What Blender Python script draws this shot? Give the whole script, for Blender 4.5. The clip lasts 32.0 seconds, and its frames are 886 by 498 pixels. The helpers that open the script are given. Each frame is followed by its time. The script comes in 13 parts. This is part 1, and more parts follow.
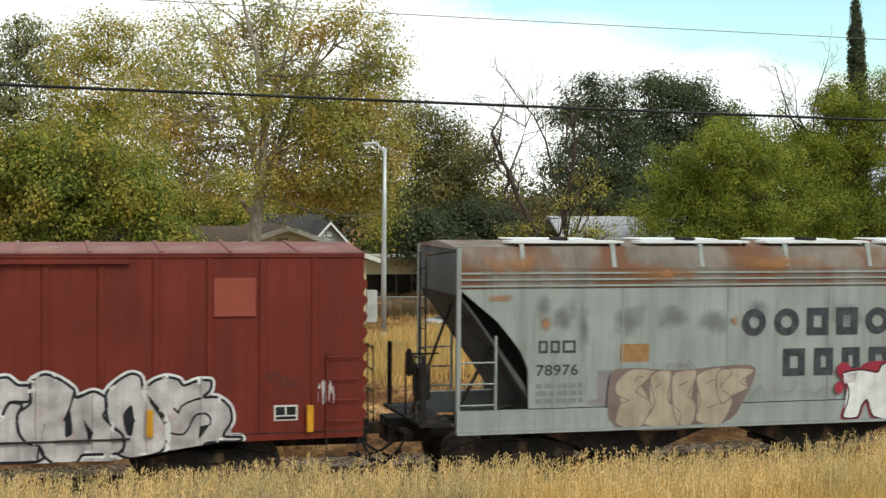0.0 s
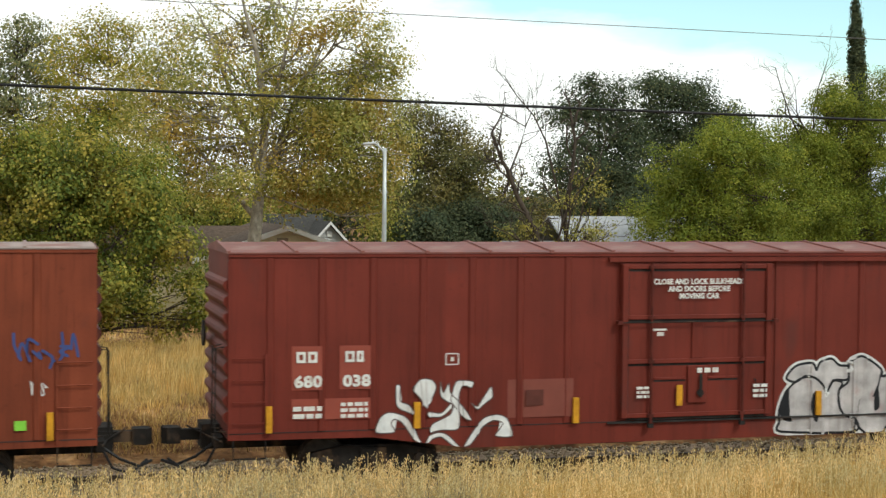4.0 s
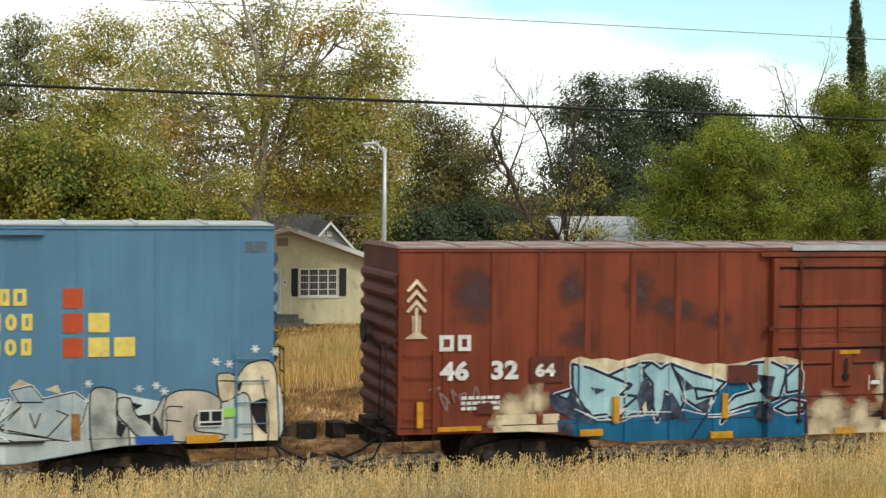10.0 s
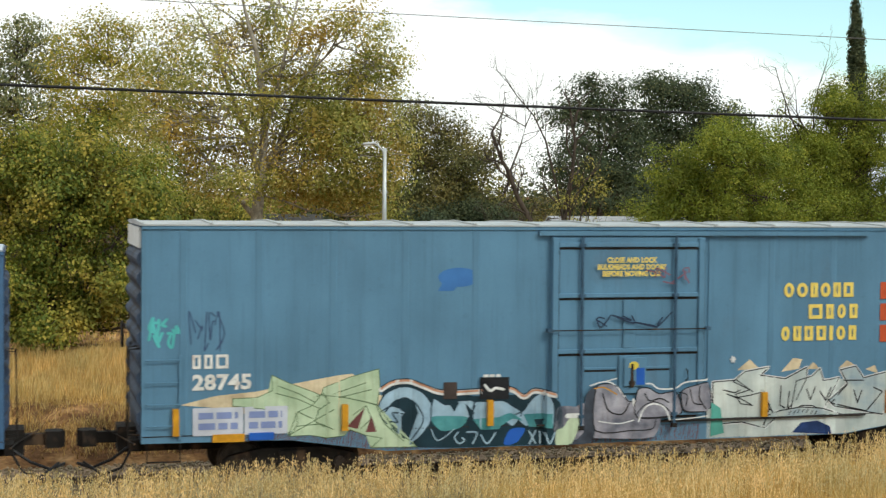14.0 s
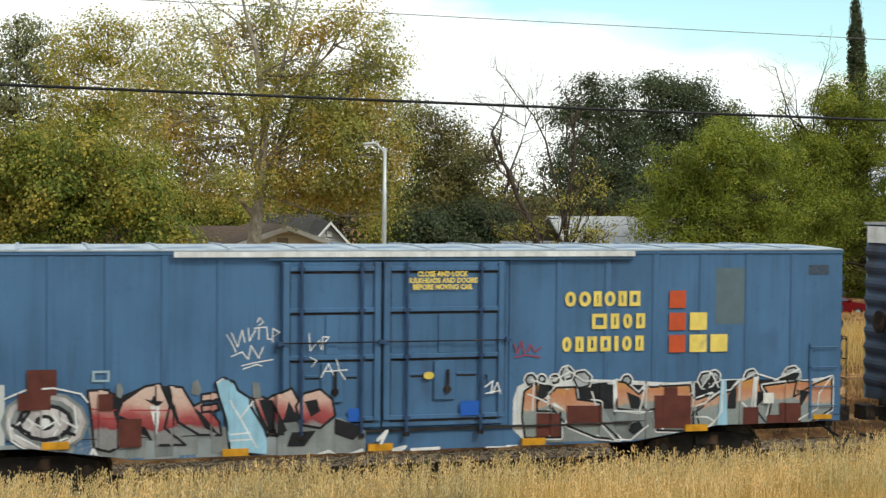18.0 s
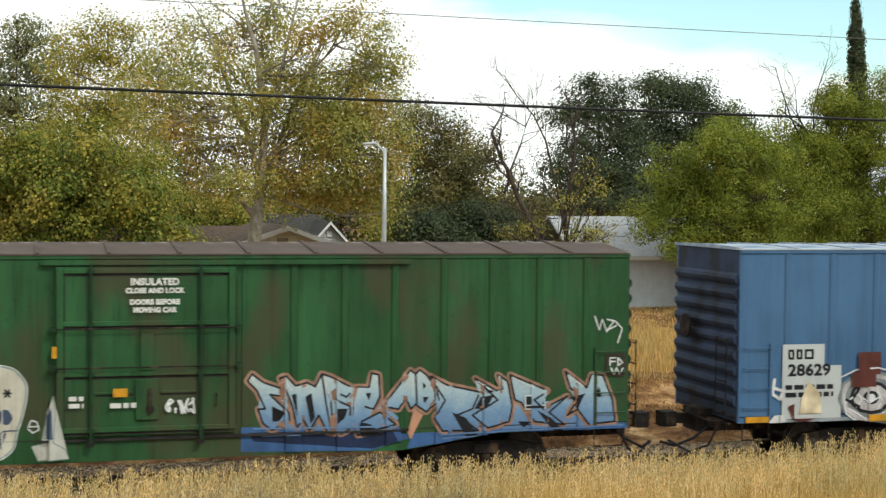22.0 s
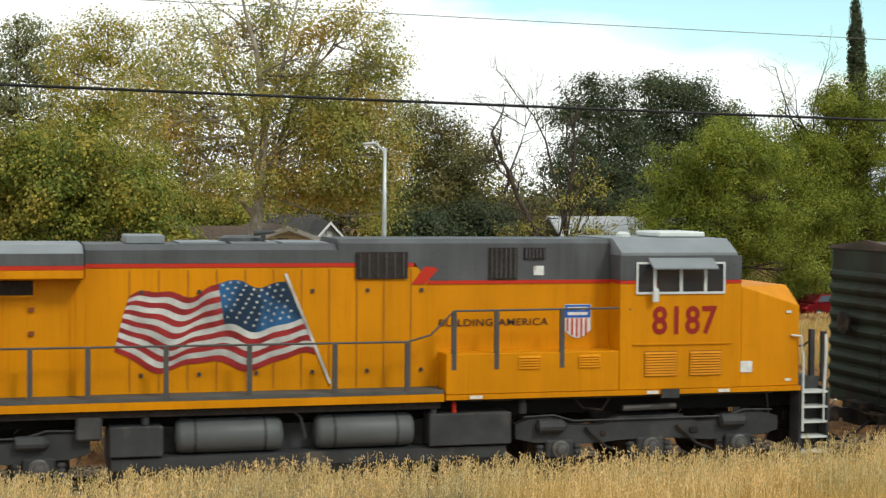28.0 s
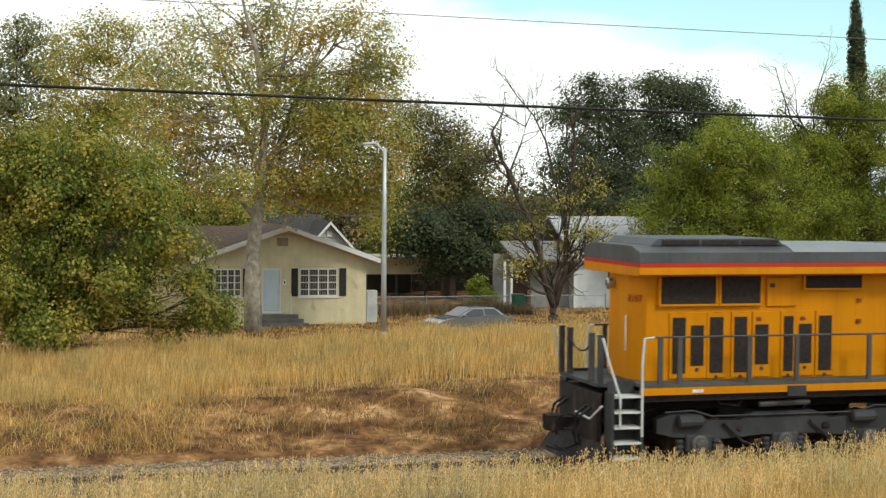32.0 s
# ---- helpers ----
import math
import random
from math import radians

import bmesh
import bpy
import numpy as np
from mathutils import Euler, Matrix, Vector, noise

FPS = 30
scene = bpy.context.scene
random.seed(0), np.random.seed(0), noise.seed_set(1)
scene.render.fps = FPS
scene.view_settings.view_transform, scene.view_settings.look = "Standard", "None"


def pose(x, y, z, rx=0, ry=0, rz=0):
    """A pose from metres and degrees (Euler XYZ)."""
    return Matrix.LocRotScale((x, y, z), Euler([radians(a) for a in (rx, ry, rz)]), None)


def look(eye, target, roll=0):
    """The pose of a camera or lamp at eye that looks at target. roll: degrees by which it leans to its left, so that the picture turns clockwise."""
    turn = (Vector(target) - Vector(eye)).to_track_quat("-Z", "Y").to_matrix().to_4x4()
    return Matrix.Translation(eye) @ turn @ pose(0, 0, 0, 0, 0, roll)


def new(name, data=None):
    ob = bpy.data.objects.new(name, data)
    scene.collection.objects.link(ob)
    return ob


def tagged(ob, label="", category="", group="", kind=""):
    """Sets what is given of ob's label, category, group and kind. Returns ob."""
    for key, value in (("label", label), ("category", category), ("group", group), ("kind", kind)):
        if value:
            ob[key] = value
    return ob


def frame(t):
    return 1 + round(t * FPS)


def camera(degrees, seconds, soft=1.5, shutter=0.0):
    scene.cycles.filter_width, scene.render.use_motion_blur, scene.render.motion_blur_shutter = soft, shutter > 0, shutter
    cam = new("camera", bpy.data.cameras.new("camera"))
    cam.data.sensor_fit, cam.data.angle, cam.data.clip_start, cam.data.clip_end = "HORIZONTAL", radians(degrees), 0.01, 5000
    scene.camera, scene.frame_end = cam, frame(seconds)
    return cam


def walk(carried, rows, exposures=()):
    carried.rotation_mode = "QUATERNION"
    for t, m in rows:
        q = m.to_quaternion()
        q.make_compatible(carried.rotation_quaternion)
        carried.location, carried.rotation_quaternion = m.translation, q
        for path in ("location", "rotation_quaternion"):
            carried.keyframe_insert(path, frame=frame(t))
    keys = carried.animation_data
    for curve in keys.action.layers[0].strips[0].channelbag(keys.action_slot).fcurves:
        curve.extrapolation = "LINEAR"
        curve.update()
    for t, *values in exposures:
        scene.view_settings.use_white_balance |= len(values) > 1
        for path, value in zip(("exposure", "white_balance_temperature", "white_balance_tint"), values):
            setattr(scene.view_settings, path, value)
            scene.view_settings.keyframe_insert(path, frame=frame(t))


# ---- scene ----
# Rail axis along x; camera on a grassy bank, rail head at z = 0.
TRACK_Y = 28.87
EYE = (0.0, 0.0, 5.42)
YAW, PITCH = radians(15.393), radians(-2.105)
cam = camera(32.19, 32.0, soft=1.35, shutter=0.3)
AIM = (math.sin(YAW) * math.cos(PITCH), math.cos(YAW) * math.cos(PITCH), math.sin(PITCH))
STILL = look(EYE, (EYE[0] + AIM[0] * 10, EYE[1] + AIM[1] * 10, EYE[2] + AIM[2] * 10), 0.4975)
walk(cam, [(0.0, STILL), (32.0, STILL)], exposures=[(0.0, 0.1, 6500, 3.0), (32.0, 0.1, 6500, 3.0)])

# How far the train has come, second by second.
RUN = [0.0, 4.0, 7.98, 11.92, 15.82, 19.73, 23.69, 27.69, 31.66, 35.6, 39.53, 43.49, 47.49, 51.48, 55.48, 59.5, 63.52, 67.52, 71.56, 75.57, 79.58, 83.61, 87.63, 91.65, 95.71, 99.75, 103.79, 107.86, 111.94, 116.0, 120.05, 124.12, 128.24]


def travelled(t):
    return float(np.interp(t, np.arange(33), RUN))


# ---- light ----
SUN_ELEV, SUN_AZ = radians(42), radians(150)
world = bpy.data.worlds.new("sky")
scene.world = world
world.use_nodes = True
wn, wl = world.node_tree.nodes, world.node_tree.links
wn.clear()
w_out, w_bg = wn.new("ShaderNodeOutputWorld"), wn.new("ShaderNodeBackground")
w_sky = wn.new("ShaderNodeTexSky")
w_sky.sky_type, w_sky.sun_disc = "NISHITA", False
w_sky.sun_elevation, w_sky.sun_rotation = SUN_ELEV, SUN_AZ
w_sky.air_density, w_sky.dust_density = 1.0, 0.6
w_tc, w_map = wn.new("ShaderNodeTexCoord"), wn.new("ShaderNodeMapping")
w_map.inputs["Scale"].default_value = (1.0, 1.0, 3.2)
w_noise = wn.new("ShaderNodeTexNoise")
w_noise.inputs["Scale"].default_value, w_noise.inputs["Detail"].default_value = 3.6, 9
w_noise.inputs["Roughness"].default_value = 0.55
w_sep = wn.new("ShaderNodeSeparateXYZ")
wl.new(w_tc.outputs["Generated"], w_map.inputs["Vector"])
wl.new(w_map.outputs["Vector"], w_noise.inputs["Vector"])
wl.new(w_tc.outputs["Generated"], w_sep.inputs["Vector"])


def w_math(op, a, b):
    node = wn.new("ShaderNodeMath")
    node.operation = op
    for k, v in enumerate((a, b)):
        if isinstance(v, (int, float)):
            node.inputs[k].default_value = v
        else:
            wl.new(v, node.inputs[k])
    return node.outputs[0]


# A cloud bank whose edge climbs to the left; above it broken cloud.
w_low = w_math("ADD", w_sep.outputs["X"], w_math("MULTIPLY", w_math("MINIMUM", w_sep.outputs["Z"], 0.16), 4.3))
w_cover = w_math("MULTIPLY", w_math("SUBTRACT", 0.86, w_low), 2.2)
w_cover = w_math("MAXIMUM", w_cover, w_math("SUBTRACT", w_math("MULTIPLY", w_sep.outputs["Z"], 0.9), 0.3))
w_sum = w_math("ADD", w_cover, w_math("MULTIPLY", w_math("SUBTRACT", w_noise.outputs["Fac"], 0.5), 1.5))
w_ramp = wn.new("ShaderNodeValToRGB")
w_ramp.color_ramp.elements[0].position, w_ramp.color_ramp.elements[1].position = 0.0, 0.2
wl.new(w_sum, w_ramp.inputs["Fac"])
w_soft = wn.new("ShaderNodeTexNoise")
w_soft.inputs["Scale"].default_value, w_soft.inputs["Detail"].default_value = 4.5, 5
wl.new(w_map.outputs["Vector"], w_soft.inputs["Vector"])
w_shade = wn.new("ShaderNodeValToRGB")
w_shade.color_ramp.elements[0].position, w_shade.color_ramp.elements[0].color = 0.30, (0.80, 0.86, 0.95, 1)
w_shade.color_ramp.elements[1].position, w_shade.color_ramp.elements[1].color = 0.52, (1.12, 1.12, 1.12, 1)
wl.new(w_soft.outputs["Fac"], w_shade.inputs["Fac"])
w_gain = wn.new("ShaderNodeMixRGB")
w_gain.blend_type, w_gain.inputs[0].default_value, w_gain.inputs[2].default_value = "MULTIPLY", 1.0, (0.155, 0.175, 0.165, 1)
wl.new(w_sky.outputs[0], w_gain.inputs[1])
w_mix = wn.new("ShaderNodeMixRGB")
wl.new(w_ramp.outputs["Color"], w_mix.inputs[0])
wl.new(w_gain.outputs[0], w_mix.inputs[1])
wl.new(w_shade.outputs["Color"], w_mix.inputs[2])
wl.new(w_mix.outputs[0], w_bg.inputs["Color"])
w_bg.inputs["Strength"].default_value = 1.0
wl.new(w_bg.outputs[0], w_out.inputs["Surface"])
sun = new("sun", bpy.data.lights.new("sun", "SUN"))
sun.data.energy, sun.data.angle, sun.data.color = 1.6, radians(12), (1.0, 0.95, 0.87)
sun.matrix_world = look((0, 0, 60), (-math.sin(SUN_AZ) * math.cos(SUN_ELEV), -math.cos(SUN_AZ) * math.cos(SUN_ELEV), 60 - math.sin(SUN_ELEV)))


# ---- materials ----
def shader(name):
    m = bpy.data.materials.new(name)
    m.use_nodes = True
    return m, m.node_tree.nodes, m.node_tree.links, m.node_tree.nodes["Principled BSDF"]


def rgb(c):
    return (c[0], c[1], c[2], 1.0)


def noise_node(n, l, coord, scale, detail=4, stretch=None):
    tex = n.new("ShaderNodeTexNoise")
    tex.inputs["Scale"].default_value, tex.inputs["Detail"].default_value = scale, detail
    if stretch:
        mp = n.new("ShaderNodeMapping")
        mp.inputs["Scale"].default_value = stretch
        l.new(coord, mp.inputs["Vector"])
        coord = mp.outputs["Vector"]
    l.new(coord, tex.inputs["Vector"])
    return tex.outputs["Fac"]


def ramp_node(n, l, fac, stops):
    r = n.new("ShaderNodeValToRGB")
    while len(r.color_ramp.elements) < len(stops):
        r.color_ramp.elements.new(0.5)
    for e, (p, c) in zip(r.color_ramp.elements, stops):
        e.position, e.color = p, rgb(c)
    l.new(fac, r.inputs["Fac"])
    return r.outputs["Color"]


def mix_node(n, l, fac, a, b, kind="MIX"):
    m = n.new("ShaderNodeMixRGB")
    m.blend_type = kind
    for k, v in enumerate((fac, a, b)):
        if isinstance(v, (int, float)):
            m.inputs[k].default_value = v
        elif isinstance(v, tuple):
            m.inputs[k].default_value = rgb(v)
        else:
            l.new(v, m.inputs[k])
    return m.outputs[0]


def mat(name, col, rough=0.6, metal=0.0, var=0.15, scale=2.0, fine=45.0, bump=0.0, streak=0.0, dirt=None, dirt_at=0.6, dirt_scale=1.2, dirt_amt=0.8, second=None, spec=0.22):
    """A weathered surface: broad tone, fine grain, vertical streaks, stains of another colour."""
    streak = streak or (0.25 if "spray" in name else 0.0)
    m, n, l, p = shader(name)
    co = n.new("ShaderNodeTexCoord").outputs["Object"]
    broad = noise_node(n, l, co, scale, 5)
    lo, hi = tuple(c * (1 - var) for c in col), tuple(min(1, c * (1 + var)) for c in (second or col))
    c = ramp_node(n, l, broad, [(0.3, lo), (0.7, hi)])
    grain = noise_node(n, l, co, fine, 3)
    c = mix_node(n, l, 0.5 * min(1, var * 2), c, ramp_node(n, l, grain, [(0.25, (0.45, 0.45, 0.45)), (0.75, (1, 1, 1))]), "MULTIPLY")
    if streak:
        st = noise_node(n, l, co, 1.0, 6, (3.6, 3.6, 0.35))
        c = mix_node(n, l, streak, c, ramp_node(n, l, st, [(0.32, (0.42, 0.36, 0.32)), (0.62, (1.05, 1.05, 1.05))]), "MULTIPLY")
        drip = noise_node(n, l, co, 1.0, 5, (13.0, 13.0, 0.7))
        c = mix_node(n, l, min(1.0, streak * 0.9), c, ramp_node(n, l, drip, [(0.33, (0.45, 0.38, 0.33)), (0.45, (1, 1, 1)), (0.66, (1, 1, 1)), (0.78, (1.3, 1.27, 1.22))]), "MULTIPLY")
        speck = noise_node(n, l, co, 7.0, 8)
        c = mix_node(n, l, min(1.0, streak * 0.6), c, ramp_node(n, l, speck, [(0.30, (0.35, 0.27, 0.22)), (0.37, (1, 1, 1))]), "MULTIPLY")
    if dirt:
        spots = noise_node(n, l, co, dirt_scale, 7, (1.0, 1.0, 0.6))
        mask = ramp_node(n, l, spots, [(dirt_at, (0, 0, 0)), (min(1, dirt_at + 0.12), (dirt_amt,) * 3)])
        c = mix_node(n, l, mask, c, dirt)
    l.new(c, p.inputs["Base Color"])
    p.inputs["Roughness"].default_value, p.inputs["Metallic"].default_value = rough, metal
    p.inputs["Specular IOR Level"].default_value = spec
    if bump:
        b = n.new("ShaderNodeBump")
        b.inputs["Strength"].default_value, b.inputs["Distance"].default_value = 0.6, bump
        l.new(grain, b.inputs["Height"])
        l.new(b.outputs[0], p.inputs["Normal"])
    return m


def fade_mat(name, stops, z0, z1, rough=0.45):
    """Sprayed paint that passes from colour to colour with height."""
    m, n, l, p = shader(name)
    co = n.new("ShaderNodeTexCoord").outputs["Object"]
    sep = n.new("ShaderNodeSeparateXYZ")
    l.new(co, sep.inputs["Vector"])
    wob = n.new("ShaderNodeMath")
    wob.operation = "MULTIPLY_ADD"
    l.new(noise_node(n, l, co, 2.2, 4), wob.inputs[0])
    wob.inputs[1].default_value = 0.5
    l.new(sep.outputs["Z"], wob.inputs[2])
    rng = n.new("ShaderNodeMapRange")
    rng.inputs["From Min"].default_value, rng.inputs["From Max"].default_value = z0 + 0.25, z1 + 0.25
    l.new(wob.outputs[0], rng.inputs["Value"])
    c = ramp_node(n, l, rng.outputs[0], stops)
    c = mix_node(n, l, 0.35, c, ramp_node(n, l, noise_node(n, l, co, 18, 4), [(0.3, (0.55, 0.52, 0.5)), (0.65, (1, 1, 1))]), "MULTIPLY")
    l.new(c, p.inputs["Base Color"])
    p.inputs["Roughness"].default_value = rough
    return m


def soft_mat(name, colour, amount=0.85):
    """A thin cloudy stain that fades out towards its edge."""
    m, n, l, p = shader(name)
    tc = n.new("ShaderNodeTexCoord")
    p.inputs["Base Color"].default_value, p.inputs["Roughness"].default_value = rgb(colour), 0.8
    grad = n.new("ShaderNodeVectorMath")
    grad.operation = "DISTANCE"
    flatten = n.new("ShaderNodeVectorMath")
    flatten.operation = "MULTIPLY"
    flatten.inputs[1].default_value = (1, 0, 1)
    l.new(tc.outputs["Generated"], flatten.inputs[0])
    l.new(flatten.outputs[0], grad.inputs[0])
    grad.inputs[1].default_value = (0.5, 0, 0.5)
    wob = n.new("ShaderNodeMath")
    wob.operation = "MULTIPLY_ADD"
    l.new(noise_node(n, l, tc.outputs["Object"], 3.2, 5), wob.inputs[0])
    wob.inputs[1].default_value = 0.75
    l.new(grad.outputs["Value"], wob.inputs[2])
    k = ramp_node(n, l, wob.outputs[0], [(0.42, (amount, amount, amount)), (0.82, (0, 0, 0))])
    clear = n.new("ShaderNodeBsdfTransparent")
    mix = n.new("ShaderNodeMixShader")
    l.new(k, mix.inputs[0])
    l.new(clear.outputs[0], mix.inputs[1])
    l.new(p.outputs[0], mix.inputs[2])
    l.new(mix.outputs[0], n["Material Output"].inputs["Surface"])
    return m


def leaf_mat(name, stops, through_amt=0.35, turning=None, turn_at=0.5):
    """Leaves, each of its own tone; whole boughs of them may have turned another colour."""
    m, n, l, p = shader(name)
    isl = n.new("ShaderNodeNewGeometry").outputs["Random Per Island"]
    co = n.new("ShaderNodeTexCoord").outputs["Object"]
    c = ramp_node(n, l, isl, stops)
    if turning:
        bough = noise_node(n, l, co, 0.42, 4)
        c = mix_node(n, l, ramp_node(n, l, bough, [(turn_at - 0.06, (0, 0, 0)), (turn_at + 0.10, (0.85, 0.85, 0.85))]), c, ramp_node(n, l, isl, turning))
    c = mix_node(n, l, 0.7, c, ramp_node(n, l, noise_node(n, l, co, 0.9, 3), [(0.36, (0.66, 0.76, 0.62)), (0.64, (1.28, 1.16, 0.85))]), "MULTIPLY")
    l.new(c, p.inputs["Base Color"])
    p.inputs["Roughness"].default_value, p.inputs["Specular IOR Level"].default_value = 0.6, 0.25
    t = n.new("ShaderNodeBsdfTranslucent")
    l.new(c, t.inputs["Color"])
    mix = n.new("ShaderNodeMixShader")
    mix.inputs[0].default_value = through_amt
    l.new(p.outputs[0], mix.inputs[1])
    l.new(t.outputs[0], mix.inputs[2])
    l.new(mix.outputs[0], n["Material Output"].inputs["Surface"])
    return m


def glass_mat(name, tint=(0.02, 0.025, 0.03), rough=0.05):
    m, n, l, p = shader(name)
    p.inputs["Base Color"].default_value = rgb(tint)
    p.inputs["Roughness"].default_value, p.inputs["Specular IOR Level"].default_value = rough, 0.8
    return m


# ---- mesh helpers ----
def part(name, bm, material, parent, label="", bevel=0.0, smooth=False, at=None):
    """Links a bmesh as one mesh object under a thing or a part."""
    if bevel:
        bmesh.ops.bevel(bm, geom=list(bm.edges), offset=bevel, segments=1, affect="EDGES", clamp_overlap=True)
    bmesh.ops.recalc_face_normals(bm, faces=bm.faces)
    me = bpy.data.meshes.new(name)
    if smooth:
        for f in bm.faces:
            f.smooth = True
    bm.to_mesh(me)
    bm.free()
    me.materials.append(material)
    ob = new(name, me)
    if parent:
        ob.parent = parent
    if at is not None:
        ob.matrix_basis = at
    if label:
        ob["label"] = label
    return ob


def from_arrays(name, verts, faces, material, parent=None, label=""):
    me = bpy.data.meshes.new(name)
    if hasattr(faces, "tolist"):
        n, k = faces.shape
        me.vertices.add(len(verts))
        me.vertices.foreach_set("co", np.asarray(verts, np.float32).ravel())
        me.loops.add(n * k)
        me.loops.foreach_set("vertex_index", np.asarray(faces, np.int32).ravel())
        me.polygons.add(n)
        me.polygons.foreach_set("loop_start", np.arange(0, n * k, k, dtype=np.int32))
        me.update(calc_edges=True)
    else:
        me.from_pydata(verts.tolist(), [], faces)
    me.materials.append(material)
    ob = new(name, me)
    if parent:
        ob.parent = parent
    if label:
        ob["label"] = label
    return ob


def thing(name, m, label, category, group="", kind=""):
    ob = new(name)
    ob.empty_display_size = 0.3
    ob.matrix_basis = m
    return tagged(ob, label, category, group, kind)


def box(bm, x0, x1, y0, y1, z0, z1):
    v = [bm.verts.new((x, y, z)) for z in (z0, z1) for y in (y0, y1) for x in (x0, x1)]
    for f in ((0, 1, 3, 2), (4, 6, 7, 5), (0, 4, 5, 1), (2, 3, 7, 6), (0, 2, 6, 4), (1, 5, 7, 3)):
        bm.faces.new([v[i] for i in f])
    return bm


def boxes(*specs):
    bm = bmesh.new()
    for s in specs:
        box(bm, *s)
    return bm


def prism(bm, poly, a, b, axis="y"):
    """A polygon drawn out from a to b along an axis; its points are the other two coordinates in order."""
    def put(p, t):
        return {"x": (t, p[0], p[1]), "y": (p[0], t, p[1]), "z": (p[0], p[1], t)}[axis]
    lo, hi = [bm.verts.new(put(p, a)) for p in poly], [bm.verts.new(put(p, b)) for p in poly]
    n = len(poly)
    bm.faces.new(lo)
    bm.faces.new(hi[::-1])
    for i in range(n):
        bm.faces.new((lo[i], hi[i], hi[(i + 1) % n], lo[(i + 1) % n]))
    return bm


def rod(bm, pts, r, n=6, r_end=None, power=1.0):
    """A round bar along points, tapered towards r_end, faster at first where power is above one."""
    pts = [Vector(p) for p in pts]
    rings = []
    for i, p in enumerate(pts):
        d = (pts[min(i + 1, len(pts) - 1)] - pts[max(i - 1, 0)]).normalized()
        u = d.cross(Vector((0, 0, 1)))
        u = d.cross(Vector((0, 1, 0))) if u.length < 0.05 else u
        u.normalize()
        w = d.cross(u)
        rr = r if r_end is None else r_end + (r - r_end) * (1 - i / (len(pts) - 1)) ** power
        rings.append([bm.verts.new(p + (u * math.cos(2 * math.pi * k / n) + w * math.sin(2 * math.pi * k / n)) * rr) for k in range(n)])
    for a, b in zip(rings, rings[1:]):
        for k in range(n):
            bm.faces.new((a[k], a[(k + 1) % n], b[(k + 1) % n], b[k]))
    bm.faces.new(rings[0])
    bm.faces.new(rings[-1][::-1])
    return bm


def lathe(bm, profile, n, origin, axis="y"):
    """A turned body: profile of (position along the axis, radius)."""
    rings = []
    for t, r in profile:
        ring = []
        for k in range(n):
            a = 2 * math.pi * k / n
            c, s = r * math.cos(a), r * math.sin(a)
            off = {"x": (t, c, s), "y": (c, t, s), "z": (c, s, t)}[axis]
            ring.append(bm.verts.new([origin[i] + off[i] for i in range(3)]))
        rings.append(ring)
    for a, b in zip(rings, rings[1:]):
        for k in range(n):
            bm.faces.new((a[k], a[(k + 1) % n], b[(k + 1) % n], b[k]))
    bm.faces.new(rings[0])
    bm.faces.new(rings[-1][::-1])
    return bm


# ---- ground ----
PROFILE_Y = [-900, 3, 12, 19, 22, 25.0, 26.3, 31.3, 32.2, 34.6, 37, 40, 50, 58, 64, 92, 140, 900]
PROFILE_Z = [3.8, 3.8, 2.45, 1.42, 0.7, -0.42, -0.5, -0.42, -0.1, 0.2, 0.55, 0.62, 0.45, -0.35, -1.05, -1.1, -0.4, 3.0]


def ground_z(x, y):
    x, y = np.asarray(x, float), np.asarray(y, float)
    z = np.interp(y, PROFILE_Y, PROFILE_Z)
    left = np.clip((11.0 - x) / 11.0, 0, 1.3)
    z = z - (0.18 + 0.62 * left) * np.exp(-((y - 46) / 8.5) ** 4) + np.interp(x, [0, 6.5, 9.5, 13], [0.0, -0.05, 0.02, 0.08]) * np.exp(-((y - 18) / 4.0) ** 4)
    lump = np.sin(x * 0.9 + y * 0.53) * 0.05 + np.sin(x * 0.37 - y * 1.31 + 1.7) * 0.06 + np.sin(x * 2.3 + y * 1.9) * 0.025
    near_track = np.clip((np.abs(y - TRACK_Y) - 3.0) / 2.0, 0, 1)
    bank = np.exp(-((y - 35.2) / 2.2) ** 2) * (np.sin(x * 1.7 + y) * 0.07 + np.sin(x * 3.1 - y * 2.3) * 0.05)
    z = z - 0.23 * np.exp(-((y - 70) / 3.0) ** 4 - ((x - 20.6) / 3.6) ** 4)
    return z + lump * near_track * np.where(y > 58, 0.4, 1.0) + bank


